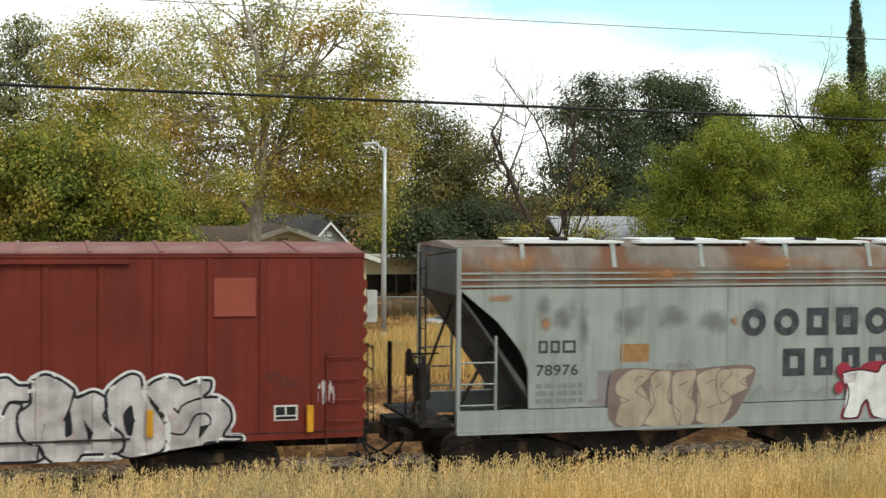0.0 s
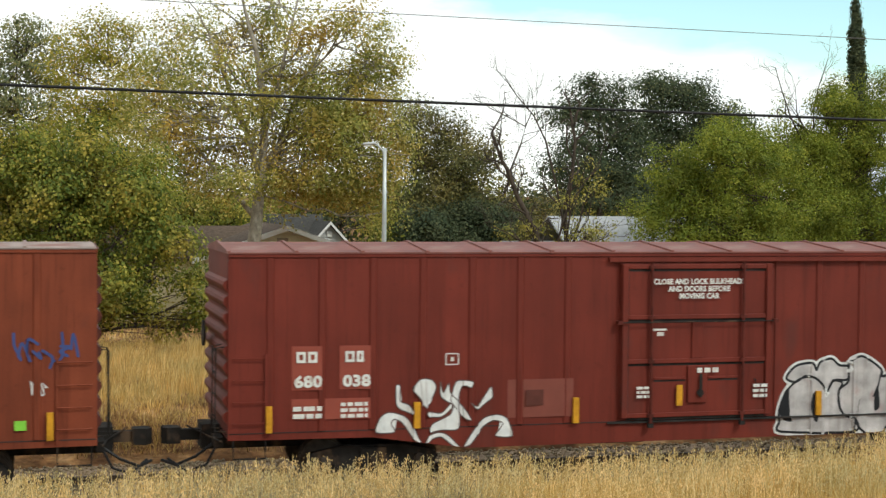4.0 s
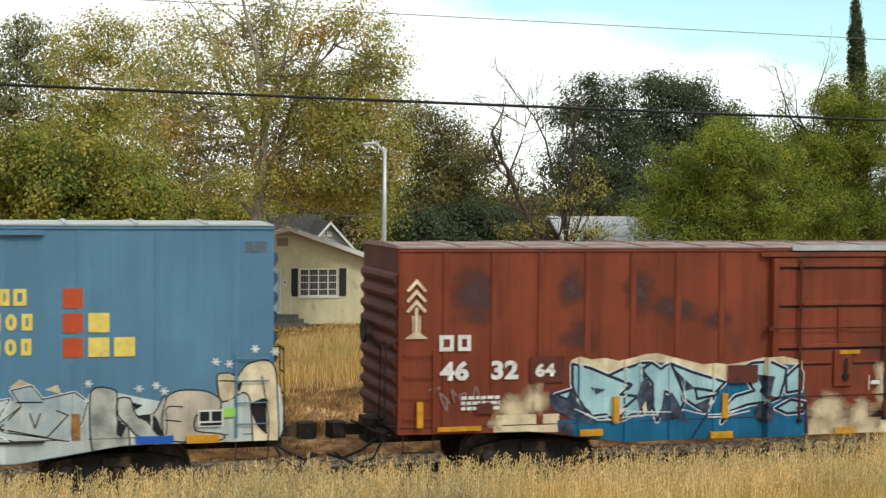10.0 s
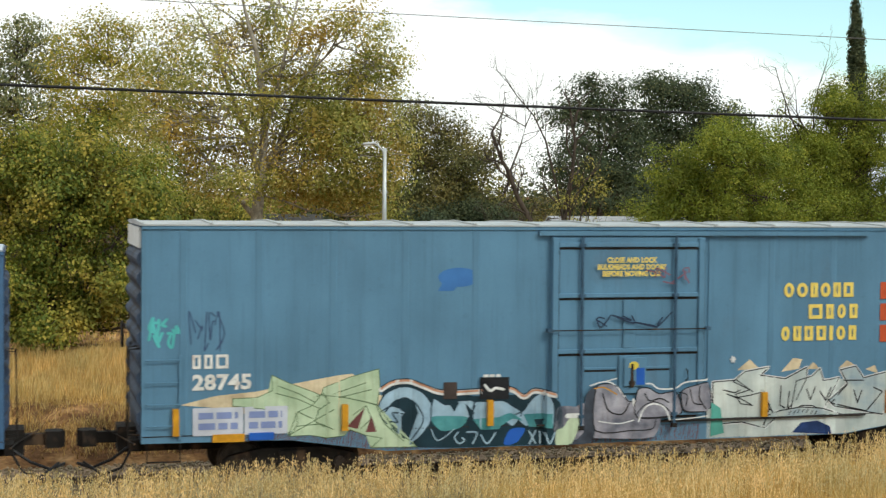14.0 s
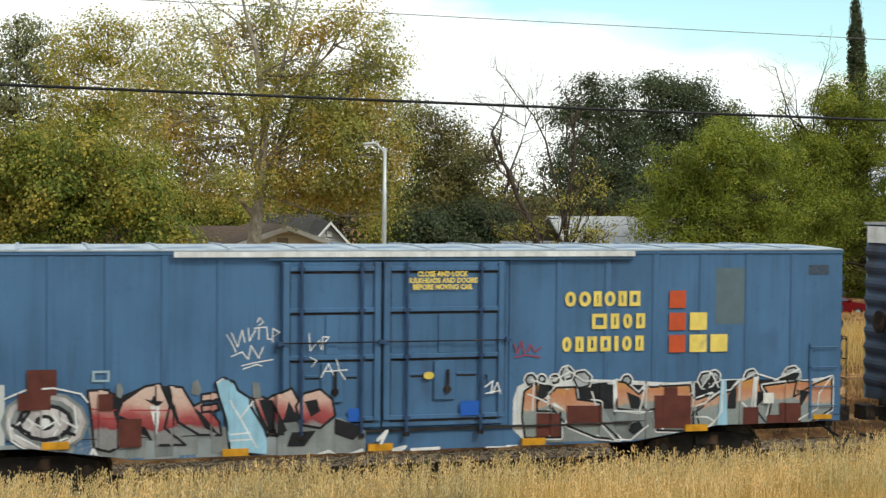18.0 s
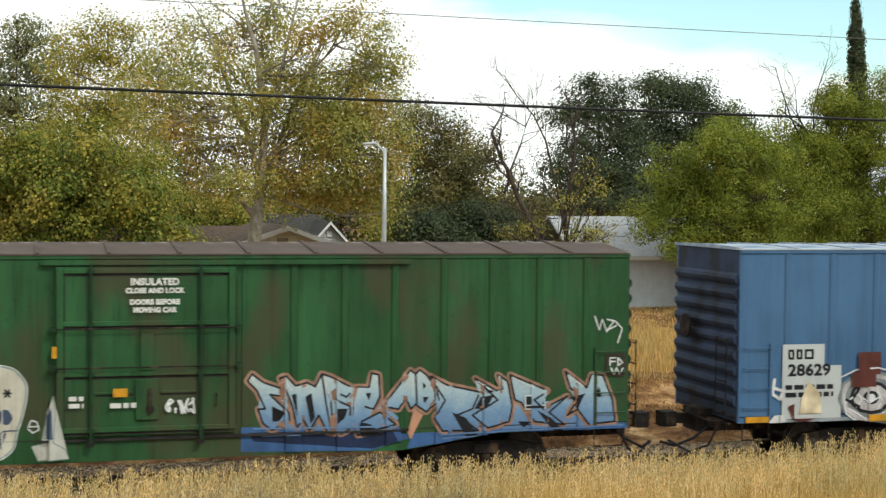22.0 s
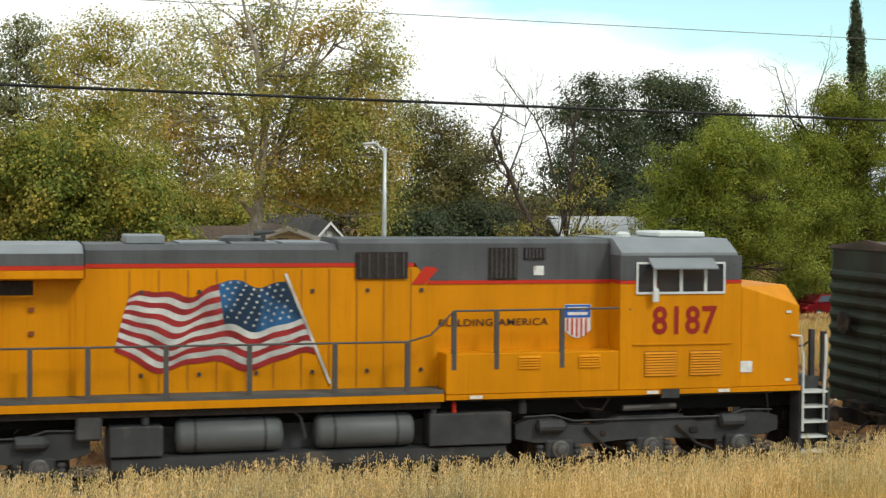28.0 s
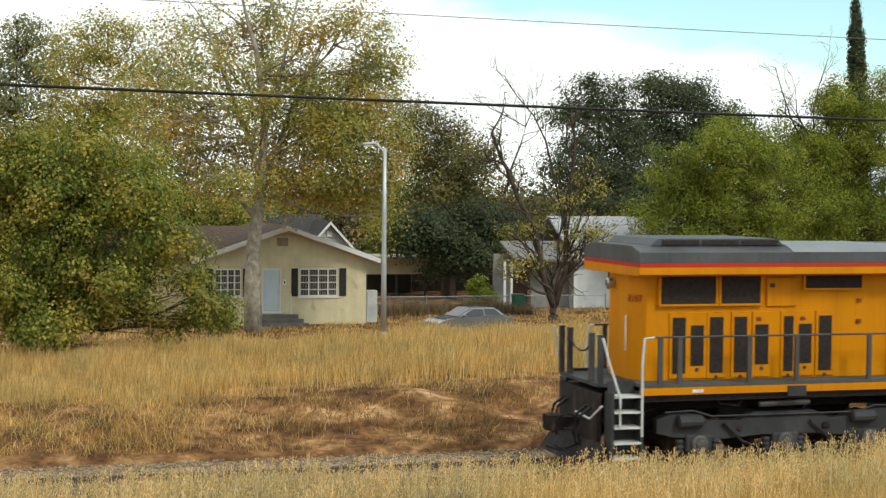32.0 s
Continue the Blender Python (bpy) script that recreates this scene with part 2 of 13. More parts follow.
def ground_mat():
    m, n, l, p = shader("dry_earth")
    co = n.new("ShaderNodeTexCoord").outputs["Object"]
    a = noise_node(n, l, co, 0.9, 6)
    b = noise_node(n, l, co, 7, 5)
    c = ramp_node(n, l, a, [(0.34, (0.085, 0.042, 0.018)), (0.48, (0.17, 0.088, 0.037)), (0.58, (0.28, 0.16, 0.070)), (0.68, (0.46, 0.31, 0.16))])
    c = mix_node(n, l, 0.55, c, ramp_node(n, l, b, [(0.34, (0.36, 0.30, 0.26)), (0.60, (1.15, 1.1, 1.05))]), "MULTIPLY")
    clod = noise_node(n, l, co, 2.6, 7)
    c = mix_node(n, l, 0.7, c, ramp_node(n, l, clod, [(0.40, (0.55, 0.48, 0.42)), (0.52, (1, 1, 1)), (0.62, (1.5, 1.45, 1.35))]), "MULTIPLY")
    l.new(c, p.inputs["Base Color"])
    p.inputs["Roughness"].default_value, p.inputs["Specular IOR Level"].default_value = 0.95, 0.1
    bp = n.new("ShaderNodeBump")
    bp.inputs["Strength"].default_value, bp.inputs["Distance"].default_value = 0.8, 0.05
    l.new(b, bp.inputs["Height"])
    l.new(bp.outputs[0], p.inputs["Normal"])
    return m


def build_ground():
    xs = np.unique(np.concatenate([np.linspace(-900, -40, 24), np.linspace(-40, -4, 13), np.linspace(-4, 50, 136), np.linspace(50, 110, 25), np.linspace(110, 900, 24)]))
    ys = np.unique(np.concatenate([np.linspace(-900, 0, 16), np.linspace(0, 11, 12), np.linspace(11, 62, 160), np.linspace(62, 140, 40), np.linspace(140, 900, 16)]))
    gx, gy = np.meshgrid(xs, ys)
    v = np.stack([gx, gy, ground_z(gx, gy)], -1).reshape(-1, 3)
    nx, ny = len(xs), len(ys)
    i = (np.arange(ny - 1)[:, None] * nx + np.arange(nx - 1)[None, :]).reshape(-1)
    f = np.stack([i, i + 1, i + nx + 1, i + nx], -1)
    ob = from_arrays("ground", v, f, ground_mat())
    for q in ob.data.polygons:
        q.use_smooth = True
    tagged(ob, "dry brown earth bank with trampled straw beside the track", "ground", kind="structure")


build_ground()


def grass(name, label, count, region, height, width, material, seed, lean=0.25, keep=None):
    """Dry blades as one object: three triangles each, bent by the wind."""
    g = np.random.default_rng(seed)
    x = g.uniform(region[0], region[1], count)
    y = g.uniform(region[2], region[3], count)
    if keep is not None:
        k = keep(x, y, g)
        x, y = x[k], y[k]
    n = len(x)
    z = ground_z(x, y) - 0.02
    clump = 0.75 + 0.25 * np.sin(x * 1.3 + y * 0.7) * np.sin(x * 0.41 - y * 1.1)
    h = g.uniform(height[0], height[1], n) * clump
    a = g.uniform(0, math.pi, n)
    w = g.uniform(width[0], width[1], n)
    dx, dy = np.cos(a) * w / 2, np.sin(a) * w / 2
    bx, by = g.normal(0.05, lean, n) * h, g.normal(0, lean, n) * h
    v = np.empty((n, 5, 3))
    for j, (s, t, u) in enumerate(((-1, 0, 0), (1, 0, 0), (-0.75, 0.55, 0.3), (0.75, 0.55, 0.3), (0, 1, 1))):
        v[:, j, 0], v[:, j, 1], v[:, j, 2] = x + s * dx + bx * u, y + s * dy + by * u, z + h * t
    i = np.arange(n)[:, None] * 5
    f = np.concatenate([i + np.array([[0, 1, 3]]), i + np.array([[0, 3, 2]]), i + np.array([[2, 3, 4]])], 1).reshape(-1, 3)
    return tagged(from_arrays(name, v.reshape(-1, 3), f, material), label, "grass", kind="stuff")


def oats(name, label, count, region, height, material, seed):
    """Tall stalks with drooping seed heads."""
    g = np.random.default_rng(seed)
    V, F, base = [], [], 0
    for _ in range(count):
        x, y = g.uniform(region[0], region[1]), g.uniform(region[2], region[3])
        z, h = float(ground_z(x, y)), g.uniform(*height)
        lx, ly = g.normal(0.04, 0.10) * h, g.normal(0, 0.10) * h
        w = 0.0024
        pts = [(x, y, z), (x + lx * 0.4, y + ly * 0.4, z + h * 0.6), (x + lx, y + ly, z + h)]
        for q in pts:
            V += [(q[0] - w, q[1], q[2]), (q[0] + w, q[1], q[2])]
        F += [(base, base + 1, base + 3), (base, base + 3, base + 2), (base + 2, base + 3, base + 5), (base + 2, base + 5, base + 4)]
        base += 6
        for k in range(int(g.integers(9, 20))):
            t = g.uniform(0.72, 1.04)
            cx, cy, cz = x + lx * t + g.normal(0, 0.03), y + ly * t + g.normal(0, 0.03), z + h * t - abs(g.normal(0, 0.02))
            s, ln = g.uniform(0.0035, 0.007), g.uniform(0.009, 0.019)
            ox = g.normal(0, 0.012)
            V += [(cx, cy, cz + ln), (cx + s, cy, cz), (cx + ox, cy, cz - ln), (cx - s, cy, cz)]
            F += [(base, base + 1, base + 2), (base, base + 2, base + 3)]
            base += 4
    return tagged(from_arrays(name, np.array(V), F, material), label, "grass", kind="stuff")


straw = leaf_mat("dry_straw", [(0.0, (0.36, 0.215, 0.075)), (0.35, (0.56, 0.365, 0.125)), (0.7, (0.68, 0.47, 0.195)), (1.0, (0.77, 0.58, 0.30))], 0.35)
straw_brown = leaf_mat("brown_straw", [(0.0, (0.14, 0.07, 0.03)), (0.5, (0.30, 0.18, 0.075)), (1.0, (0.50, 0.34, 0.15))], 0.2)
oat_mat = leaf_mat("pale_oats", [(0.0, (0.42, 0.285, 0.125)), (0.5, (0.65, 0.465, 0.225)), (1.0, (0.83, 0.67, 0.42))], 0.3)
straw_pale = leaf_mat("pale_straw", [(0.0, (0.33, 0.20, 0.07)), (0.4, (0.55, 0.365, 0.135)), (1.0, (0.77, 0.58, 0.30))], 0.35)
weed_mat = leaf_mat("grey_weeds", [(0.0, (0.17, 0.13, 0.08)), (0.5, (0.30, 0.25, 0.17)), (1.0, (0.42, 0.37, 0.27))], 0.2)


def wedge(x, y, g):
    return (x > -0.06 * y - 0.8) & (x < 0.66 * y + 0.8)


def build_grass():
    grass("foreground_grass", "dense golden dry grass on the near bank", 120000, (-1.5, 16.5, 11.0, 20.8), (0.20, 0.50), (0.004, 0.009), straw, 11, 0.34, wedge)
    grass("slope_grass", "dry grass falling away towards the track", 26000, (-2, 19, 20.3, 25.2), (0.15, 0.45), (0.005, 0.010), straw, 12, 0.3, wedge)
    oats("wild_oats", "pale wild oat stalks with drooping seed heads", 3600, (-1, 13.8, 13.0, 20.9), (0.32, 0.66), oat_mat, 13)
    grass("grey_weed_patch", "greyish dry weeds among the golden grass", 15000, (-1.2, 4.6, 14.5, 21), (0.30, 0.72), (0.004, 0.010), weed_mat, 14, 0.35)
    grass("far_grass", "tall golden grass on the far bank", 100000, (-4, 40, 37.4, 54), (0.35, 0.9), (0.010, 0.026), straw_pale, 15, 0.2, lambda x, y, g: wedge(x, y, g) & (g.uniform(0, 1, len(x)) < np.clip((y - 37.2 - np.interp(x, [4, 8, 14], [0, 1.0, 1.3])) / 1.8, 0.06, 1)))
    patches = lambda x, y, g: wedge(x, y, g) & (np.sin(x * 0.9 + 0.4) * np.sin(y * 1.7 + x * 0.5) + g.normal(0, 0.5, len(x)) + np.interp(x, [3.0, 7.5], [0.75, -1.0]) + np.where(y > 36.6, 0.5, 0.0) > 0.35)
    grass("bank_tufts", "trampled straw tufts on the brown bank", 34000, (-3, 32, 32.4, 38.6), (0.10, 0.50), (0.008, 0.020), straw, 16, 0.65, patches)
    grass("bank_scrub", "short brown dead grass on the bank", 30000, (-3, 32, 32.2, 38.4), (0.06, 0.32), (0.010, 0.028), straw_brown, 17, 0.6, lambda x, y, g: wedge(x, y, g) & (np.sin(x * 1.3 + 2.0) * np.sin(y * 1.1 - x * 0.4) + g.normal(0, 0.45, len(x)) > -0.25))
    grass("tall_yard_grass", "tall dry grass before the parked car", 4500, (16.0, 25.5, 62.5, 68.2), (0.45, 1.0), (0.018, 0.04), straw_pale, 19, 0.25)
    grass("yard_grass", "short dry lawn before the houses", 40000, (0, 62, 54, 82), (0.10, 0.30), (0.02, 0.05), straw, 18, 0.4, wedge)


build_grass()


# ---- track ----
def build_track():
    gravel = mat("ballast", (0.27, 0.175, 0.10), 0.95, var=0.35, scale=9, fine=38, bump=0.05, second=(0.30, 0.22, 0.15))
    steel = mat("rusty_rail", (0.15, 0.11, 0.085), 0.6, 0.3, var=0.3, scale=6)
    timber = mat("sleeper_timber", (0.09, 0.075, 0.06), 0.95, var=0.4, scale=5, fine=30, bump=0.02)
    bed = bmesh.new()
    prism(bed, [(26.6, -0.62), (27.3, -0.16), (30.9, -0.14), (31.9, -0.22), (32.5, -0.75)], -150, 165, "x")
    bed = tagged(part("track_bed", bed, gravel, None), "grey crushed stone ballast under the rails", "ballast", kind="structure")
    for y in (TRACK_Y - 0.76, TRACK_Y + 0.76):
        bm = bmesh.new()
        prism(bm, [(y - 0.07, -0.17), (y + 0.07, -0.17), (y + 0.07, -0.155), (y + 0.012, -0.13), (y + 0.012, -0.045), (y + 0.036, -0.035), (y + 0.036, -0.004), (y + 0.026, 0), (y - 0.026, 0), (y - 0.036, -0.004), (y - 0.036, -0.035), (y - 0.012, -0.045), (y - 0.012, -0.13), (y - 0.07, -0.155)], -150, 165, "x")
        tagged(part("rail", bm, steel, None), "rust-brown steel rail on timber sleepers", "rail", "rails of the track", "structure")
    sl = boxes((-0.11, 0.11, -1.3, 1.3, -0.35, -0.172))
    first = part("sleeper", sl, timber, bed, bevel=0.012, at=pose(-20, TRACK_Y, 0))
    for k in range(1, 108):
        ob = new("sleeper", first.data)
        ob.parent, ob.matrix_basis = bed, pose(-20 + k * 0.53 + random.uniform(-0.03, 0.03), TRACK_Y + random.uniform(-0.05, 0.05), 0, 0, 0, random.uniform(-1, 1))
    rest = bmesh.new()
    for k in range(-245, 0):
        box(rest, -20 + k * 0.53 - 0.11, -20 + k * 0.53 + 0.11, TRACK_Y - 1.3, TRACK_Y + 1.3, -0.35, -0.172)
    for k in range(108, 345):
        box(rest, -20 + k * 0.53 - 0.11, -20 + k * 0.53 + 0.11, TRACK_Y - 1.3, TRACK_Y + 1.3, -0.35, -0.172)
    tagged(part("far_sleepers", rest, timber, bed), kind="stuff")
    g = np.random.default_rng(5)
    n = 9000
    c = np.stack([g.uniform(-3, 22, n), g.uniform(26.7, 32.4, n), np.zeros(n)], -1)
    c[:, 2] = np.interp(c[:, 1], [26.6, 27.3, 30.9, 31.9, 32.5], [-0.6, -0.15, -0.13, -0.2, -0.7])
    s = g.uniform(0.02, 0.05, (n, 1, 1))
    unit = np.array([[1, 0, 0], [-1, 0, 0], [0, 1, 0], [0, -1, 0], [0, 0, 0.8], [0, 0, -0.8]], float)
    v = c[:, None, :] + unit[None] * s * g.uniform(0.6, 1.3, (n, 6, 1))
    tri = np.array([[0, 2, 4], [2, 1, 4], [1, 3, 4], [3, 0, 4], [2, 0, 5], [1, 2, 5], [3, 1, 5], [0, 3, 5]])
    f = (np.arange(n)[:, None, None] * 6 + tri[None]).reshape(-1, 3)
    stones = leaf_mat("crushed_stone", [(0, (0.14, 0.10, 0.065)), (0.6, (0.25, 0.185, 0.125)), (1, (0.36, 0.29, 0.215))], 0.0)
    tagged(from_arrays("ballast_stones", v.reshape(-1, 3), f, stones, bed), kind="stuff")


build_track()


# ---- houses, fences, lamp, wires ----
def gable_roof(bm, x0, x1, y0, y1, z_eave, z_ridge, t=0.14, over=0.4, along="y"):
    """Two slabs that meet in a ridge running along y or x."""
    def slab(a, b, z0, z1, lo, hi):
        poly = [(a, z0), (b, z1), (b, z1 + t), (a, z0 + t)]
        if along == "y":
            prism(bm, poly, lo, hi, "y")
        else:
            prism(bm, poly, lo, hi, "x")
    if along == "y":
        mid = (x0 + x1) / 2
        sl = (z_ridge - z_eave) / (mid - x0)
        slab(x0 - over, mid, z_eave - sl * over, z_ridge, y0 - over, y1 + over)
        slab(x1 + over, mid, z_eave - sl * over, z_ridge, y0 - over, y1 + over)
    else:
        mid = (y0 + y1) / 2
        sl = (z_ridge - z_eave) / (mid - y0)
        slab(y0 - over, mid, z_eave - sl * over, z_ridge, x0 - over, x1 + over)
        slab(y1 + over, mid, z_eave - sl * over, z_ridge, x0 - over, x1 + over)
    return bm


def wall_front(bm, x0, x1, y0, y1, z0, z1, holes):
    """One wall with openings (x0, x1, z0, z1) cut through it."""
    xs = sorted({x0, x1, *[h[0] for h in holes], *[h[1] for h in holes]})
    zs = sorted({z0, z1, *[max(z0, h[2]) for h in holes], *[min(z1, h[3]) for h in holes]})
    grid = {(i, k, s): bm.verts.new((x, y, z)) for i, x in enumerate(xs) for k, z in enumerate(zs) for s, y in ((0, y0), (1, y1))}
    solid = {}
    for i in range(len(xs) - 1):
        for k in range(len(zs) - 1):
            cx, cz = (xs[i] + xs[i + 1]) / 2, (zs[k] + zs[k + 1]) / 2
            solid[i, k] = not any(a < cx < b and c < cz < d for a, b, c, d in holes)
    for (i, k), full in solid.items():
        if not full:
            continue
        for s in (0, 1):
            bm.faces.new([grid[q[0], q[1], s] for q in ((i, k), (i + 1, k), (i + 1, k + 1), (i, k + 1))])
        for di, dk, a, b in ((-1, 0, (i, k), (i, k + 1)), (1, 0, (i + 1, k), (i + 1, k + 1)), (0, -1, (i, k), (i + 1, k)), (0, 1, (i, k + 1), (i + 1, k + 1))):
            if not solid.get((i + di, k + dk), False):
                bm.faces.new([grid[(*a, 0)], grid[(*b, 0)], grid[(*b, 1)], grid[(*a, 1)]])
    return bm


white_trim = mat("white_trim", (0.72, 0.71, 0.68), 0.6, var=0.08)
dark_glass = glass_mat("window_glass")
curtain = mat("curtain", (0.17, 0.15, 0.125), 0.9, var=0.2, scale=8)


def window(parent, x0, x1, z0, z1, y, cols, rows, frame_m, open_w=0.05):
    """A window in its opening: frame, bars, panes, drawn curtains behind."""
    w = part("window", boxes((x0, x1, y - 0.03, y + 0.05, z0, z0 + 0.07), (x0, x1, y - 0.03, y + 0.05, z1 - 0.07, z1), (x0, x0 + 0.06, y - 0.03, y + 0.05, z0 + 0.07, z1 - 0.07), (x1 - 0.06, x1, y - 0.03, y + 0.05, z0 + 0.07, z1 - 0.07)), frame_m, parent, "white window frame")
    part("window_sill", boxes((x0 - 0.08, x1 + 0.08, y - 0.12, y - 0.031, z0 - 0.08, z0 - 0.004)), frame_m, w)
    pane = part("pane", boxes((x0 + 0.06, x1 - 0.06, y + 0.02, y + 0.03, z0 + 0.07, z1 - 0.07)), dark_glass, w)
    pane.visible_shadow = False
    bm = bmesh.new()
    for k in range(1, cols):
        xx = x0 + (x1 - x0) * k / cols
        wd = 0.03
        box(bm, xx - wd, xx + wd, y - 0.02, y + 0.015, z0 + 0.07, z1 - 0.07)
    part("mullions", bm, frame_m, w)
    bm = bmesh.new()
    for k in range(1, rows):
        zz = z0 + (z1 - z0) * k / rows
        box(bm, x0 + 0.06, x1 - 0.06, y - 0.015, y + 0.012, zz - 0.02, zz + 0.02)
    part("glazing_bars", bm, frame_m, w)
    bm = bmesh.new()
    n = int((x1 - x0) / 0.12)
    for k in range(n):
        a = x0 + 0.06 + (x1 - x0 - 0.12) * k / n
        box(bm, a, a + (x1 - x0) / n * 0.55, y - 0.006, y + 0.008, z0 + 0.08, z1 - 0.1)
    tagged(part("curtain", bm, curtain, w), kind="stuff")
    return w


def build_house():
    """Cream bungalow whose gable faces the railway."""
    wall_m = mat("cream_wall", (0.64, 0.565, 0.36), 0.85, var=0.1, scale=1.5, streak=0.12, dirt=(0.30, 0.25, 0.17), dirt_at=0.62)
    roof_m = mat("brown_shingles", (0.105, 0.075, 0.055), 1.0, var=0.3, scale=6, fine=25, bump=0.02)
    blue_m = mat("pale_blue_door", (0.50, 0.57, 0.60), 0.5, var=0.06)
    dark_m = mat("dark_shutter", (0.03, 0.028, 0.03), 0.7, var=0.2)
    step_m = mat("dark_step", (0.14, 0.13, 0.12), 0.9, var=0.25)
    h = thing("house", pose(0, 0, 0), "cream single-storey gabled house with pale blue front door", "house")
    y = 74.0
    bm = wall_front(bmesh.new(), 8.45, 16.45, y, y + 0.2, -1.2, 2.3, [(8.98, 10.28, 0.3, 1.66), (11.30, 12.20, -0.42, 1.66), (13.12, 15.02, 0.28, 1.66)])
    front = part("wall", bm, wall_m, h)
    part("wall", boxes((8.45, 8.65, y + 0.204, 84, -1.2, 2.3)), wall_m, h)
    part("wall", boxes((16.25, 16.45, y + 0.204, 84, -1.2, 2.3)), wall_m, h)
    part("wall", boxes((8.654, 16.246, 83.8, 84, -1.2, 2.3)), wall_m, h)
    part("gable", prism(bmesh.new(), [(8.45, 2.304), (16.45, 2.304), (12.45, 3.5)], y + 0.01, y + 0.2), wall_m, h)
    for k in range(6):
        z = 2.32 + k * 0.19
        half = 4.0 * (3.5 - z - 0.17) / 1.2
        if half > 0.1:
            part("siding_board", boxes((12.45 - half, 12.45 + half, y - 0.016, y + 0.006, z, z + 0.17)), wall_m, h)
    part("gable_vent", boxes((12.0, 12.55, y - 0.04, y - 0.018, 2.75, 3.15)), mat("vent_brown", (0.28, 0.22, 0.15), 0.8), h, "brown slatted vent")
    part("roof", gable_roof(bmesh.new(), 8.45, 16.45, y, 84, 2.25, 3.62, along="y", over=0.55), roof_m, h, "brown shingle roof")
    sl = (3.62 - 2.25) / 4.0
    for s in (-1, 1):
        e = 12.45 + s * 4.58
        z_e = 2.25 - sl * 0.58
        part("bargeboard", prism(bmesh.new(), [(e, z_e - 0.12), (12.45, 3.62 - 0.1), (12.45, 3.62 + 0.14), (e, z_e + 0.12)], y - 0.62, y - 0.555), white_trim, h, "pale painted bargeboard")
    window(h, 8.98, 10.28, 0.3, 1.66, y + 0.06, 4, 4, white_trim)
    window(h, 13.12, 15.02, 0.28, 1.66, y + 0.06, 4, 4, white_trim)
    for a, b in ((8.55, 8.9), (10.36, 10.66), (12.72, 13.04), (15.10, 15.44)):
        sh = part("shutter", boxes((a, b, y - 0.05, y - 0.002, 0.30, 1.66)), dark_m, h, "near-black shutter")
    d = part("door", boxes((11.36, 12.14, y + 0.05, y + 0.1, -0.40, 1.58)), blue_m, h, "pale blue painted door", bevel=0.008)
    part("door_frame", boxes((11.30, 11.358, y + 0.0, y + 0.12, -0.42, 1.66), (12.142, 12.20, y + 0.0, y + 0.12, -0.42, 1.66), (11.358, 12.142, y + 0.0, y + 0.12, 1.585, 1.66)), white_trim, h)
    part("door_knob", lathe(bmesh.new(), [(-0.06, 0.02), (-0.03, 0.035), (0, 0.02)], 8, (12.07, y + 0.05, 0.55)), mat("brass", (0.5, 0.4, 0.2), 0.3, 1.0), d)
    part("threshold", boxes((11.3, 12.25, y - 0.12, y + 0.05, -0.52, -0.424)), white_trim, h)
    for k in range(3):
        part("step", boxes((11.1, 13.0 + 0.2 * k, y - 0.5 - 0.3 * k, y - 0.2 - 0.3 * k, -1.2, -0.56 - 0.19 * k)), step_m, h, bevel=0.015)
    part("handrail", rod(rod(bmesh.new(), [(12.65, y - 0.4, -0.9), (12.65, y - 0.4, 0.42)], 0.02), [(12.65, y - 0.4, 0.42), (12.35, y - 0.08, 0.48)], 0.02), white_trim, h)
    part("house_sign", boxes((12.30, 12.47, y - 0.02, y - 0.003, 0.86, 1.12)), white_trim, h, "small white plaque with a dark bar")
    part("plaque_bar", boxes((12.35, 12.42, y - 0.026, y - 0.021, 0.93, 1.05)), dark_m, h)
    # wing behind, its roof sloping towards the railway
    part("wall", boxes((4.6, 8.446, 77.0, 77.2, -1.2, 2.2)), wall_m, h)
    part("wall", boxes((4.6, 4.8, 77.204, 84, -1.2, 2.2)), wall_m, h)
    part("roof", gable_roof(bmesh.new(), 4.6, 11.6, 77.0, 84, 2.1, 3.45, along="x", over=0.45), roof_m, h)
    # meter box on the side
    m = thing("meter_box", pose(16.75, 74.3, -1.05), "pale grey utility cabinet beside the house wall", "cabinet")
    part("body", boxes((-0.25, 0.3, -0.2, 0.2, 0, 1.6)), mat("pale_grey", (0.45, 0.46, 0.44), 0.6), m, bevel=0.02)
    part("door", boxes((-0.2, 0.25, -0.225, -0.204, 0.9, 1.5)), mat("pale_grey_lid", (0.5, 0.5, 0.48), 0.6), m)
    # second house behind with a dark roof
    b = thing("house", pose(0, 0, 0), "house with dark shingle roof and pale sided gable", "house")
    roof_d = mat("dark_shingles", (0.055, 0.053, 0.05), 1.0, var=0.3, scale=6, fine=25, bump=0.02)
    sid = mat("pale_siding", (0.52, 0.52, 0.50), 0.7, var=0.1)
    part("wall", boxes((13.0, 17.6, 86.2, 92, -1.2, 2.2)), sid, b)
    part("roof", gable_roof(bmesh.new(), 13.0, 16.7, 86.2, 92, 2.2, 3.95, along="x", over=0.4), roof_d, b)
    part("wall", boxes((15.1, 18.1, 84.2, 86.1, -1.2, 2.0)), sid, b)
    part("gable", prism(bmesh.new(), [(15.1, 2.004), (18.1, 2.004), (16.6, 3.55)], 84.2, 86), sid, b)
    for k in range(9):
        z = 2.02 + k * 0.17
        half = 1.5 * (3.55 - z - 0.15) / 1.55
        if half > 0.08:
            part("siding_board", boxes((16.6 - half, 16.6 + half, 84.17, 84.196, z, z + 0.155)), sid, b)
    part("roof", gable_roof(bmesh.new(), 15.1, 18.1, 84.2, 90, 2.0, 3.63, along="y", over=0.35), roof_d, b)
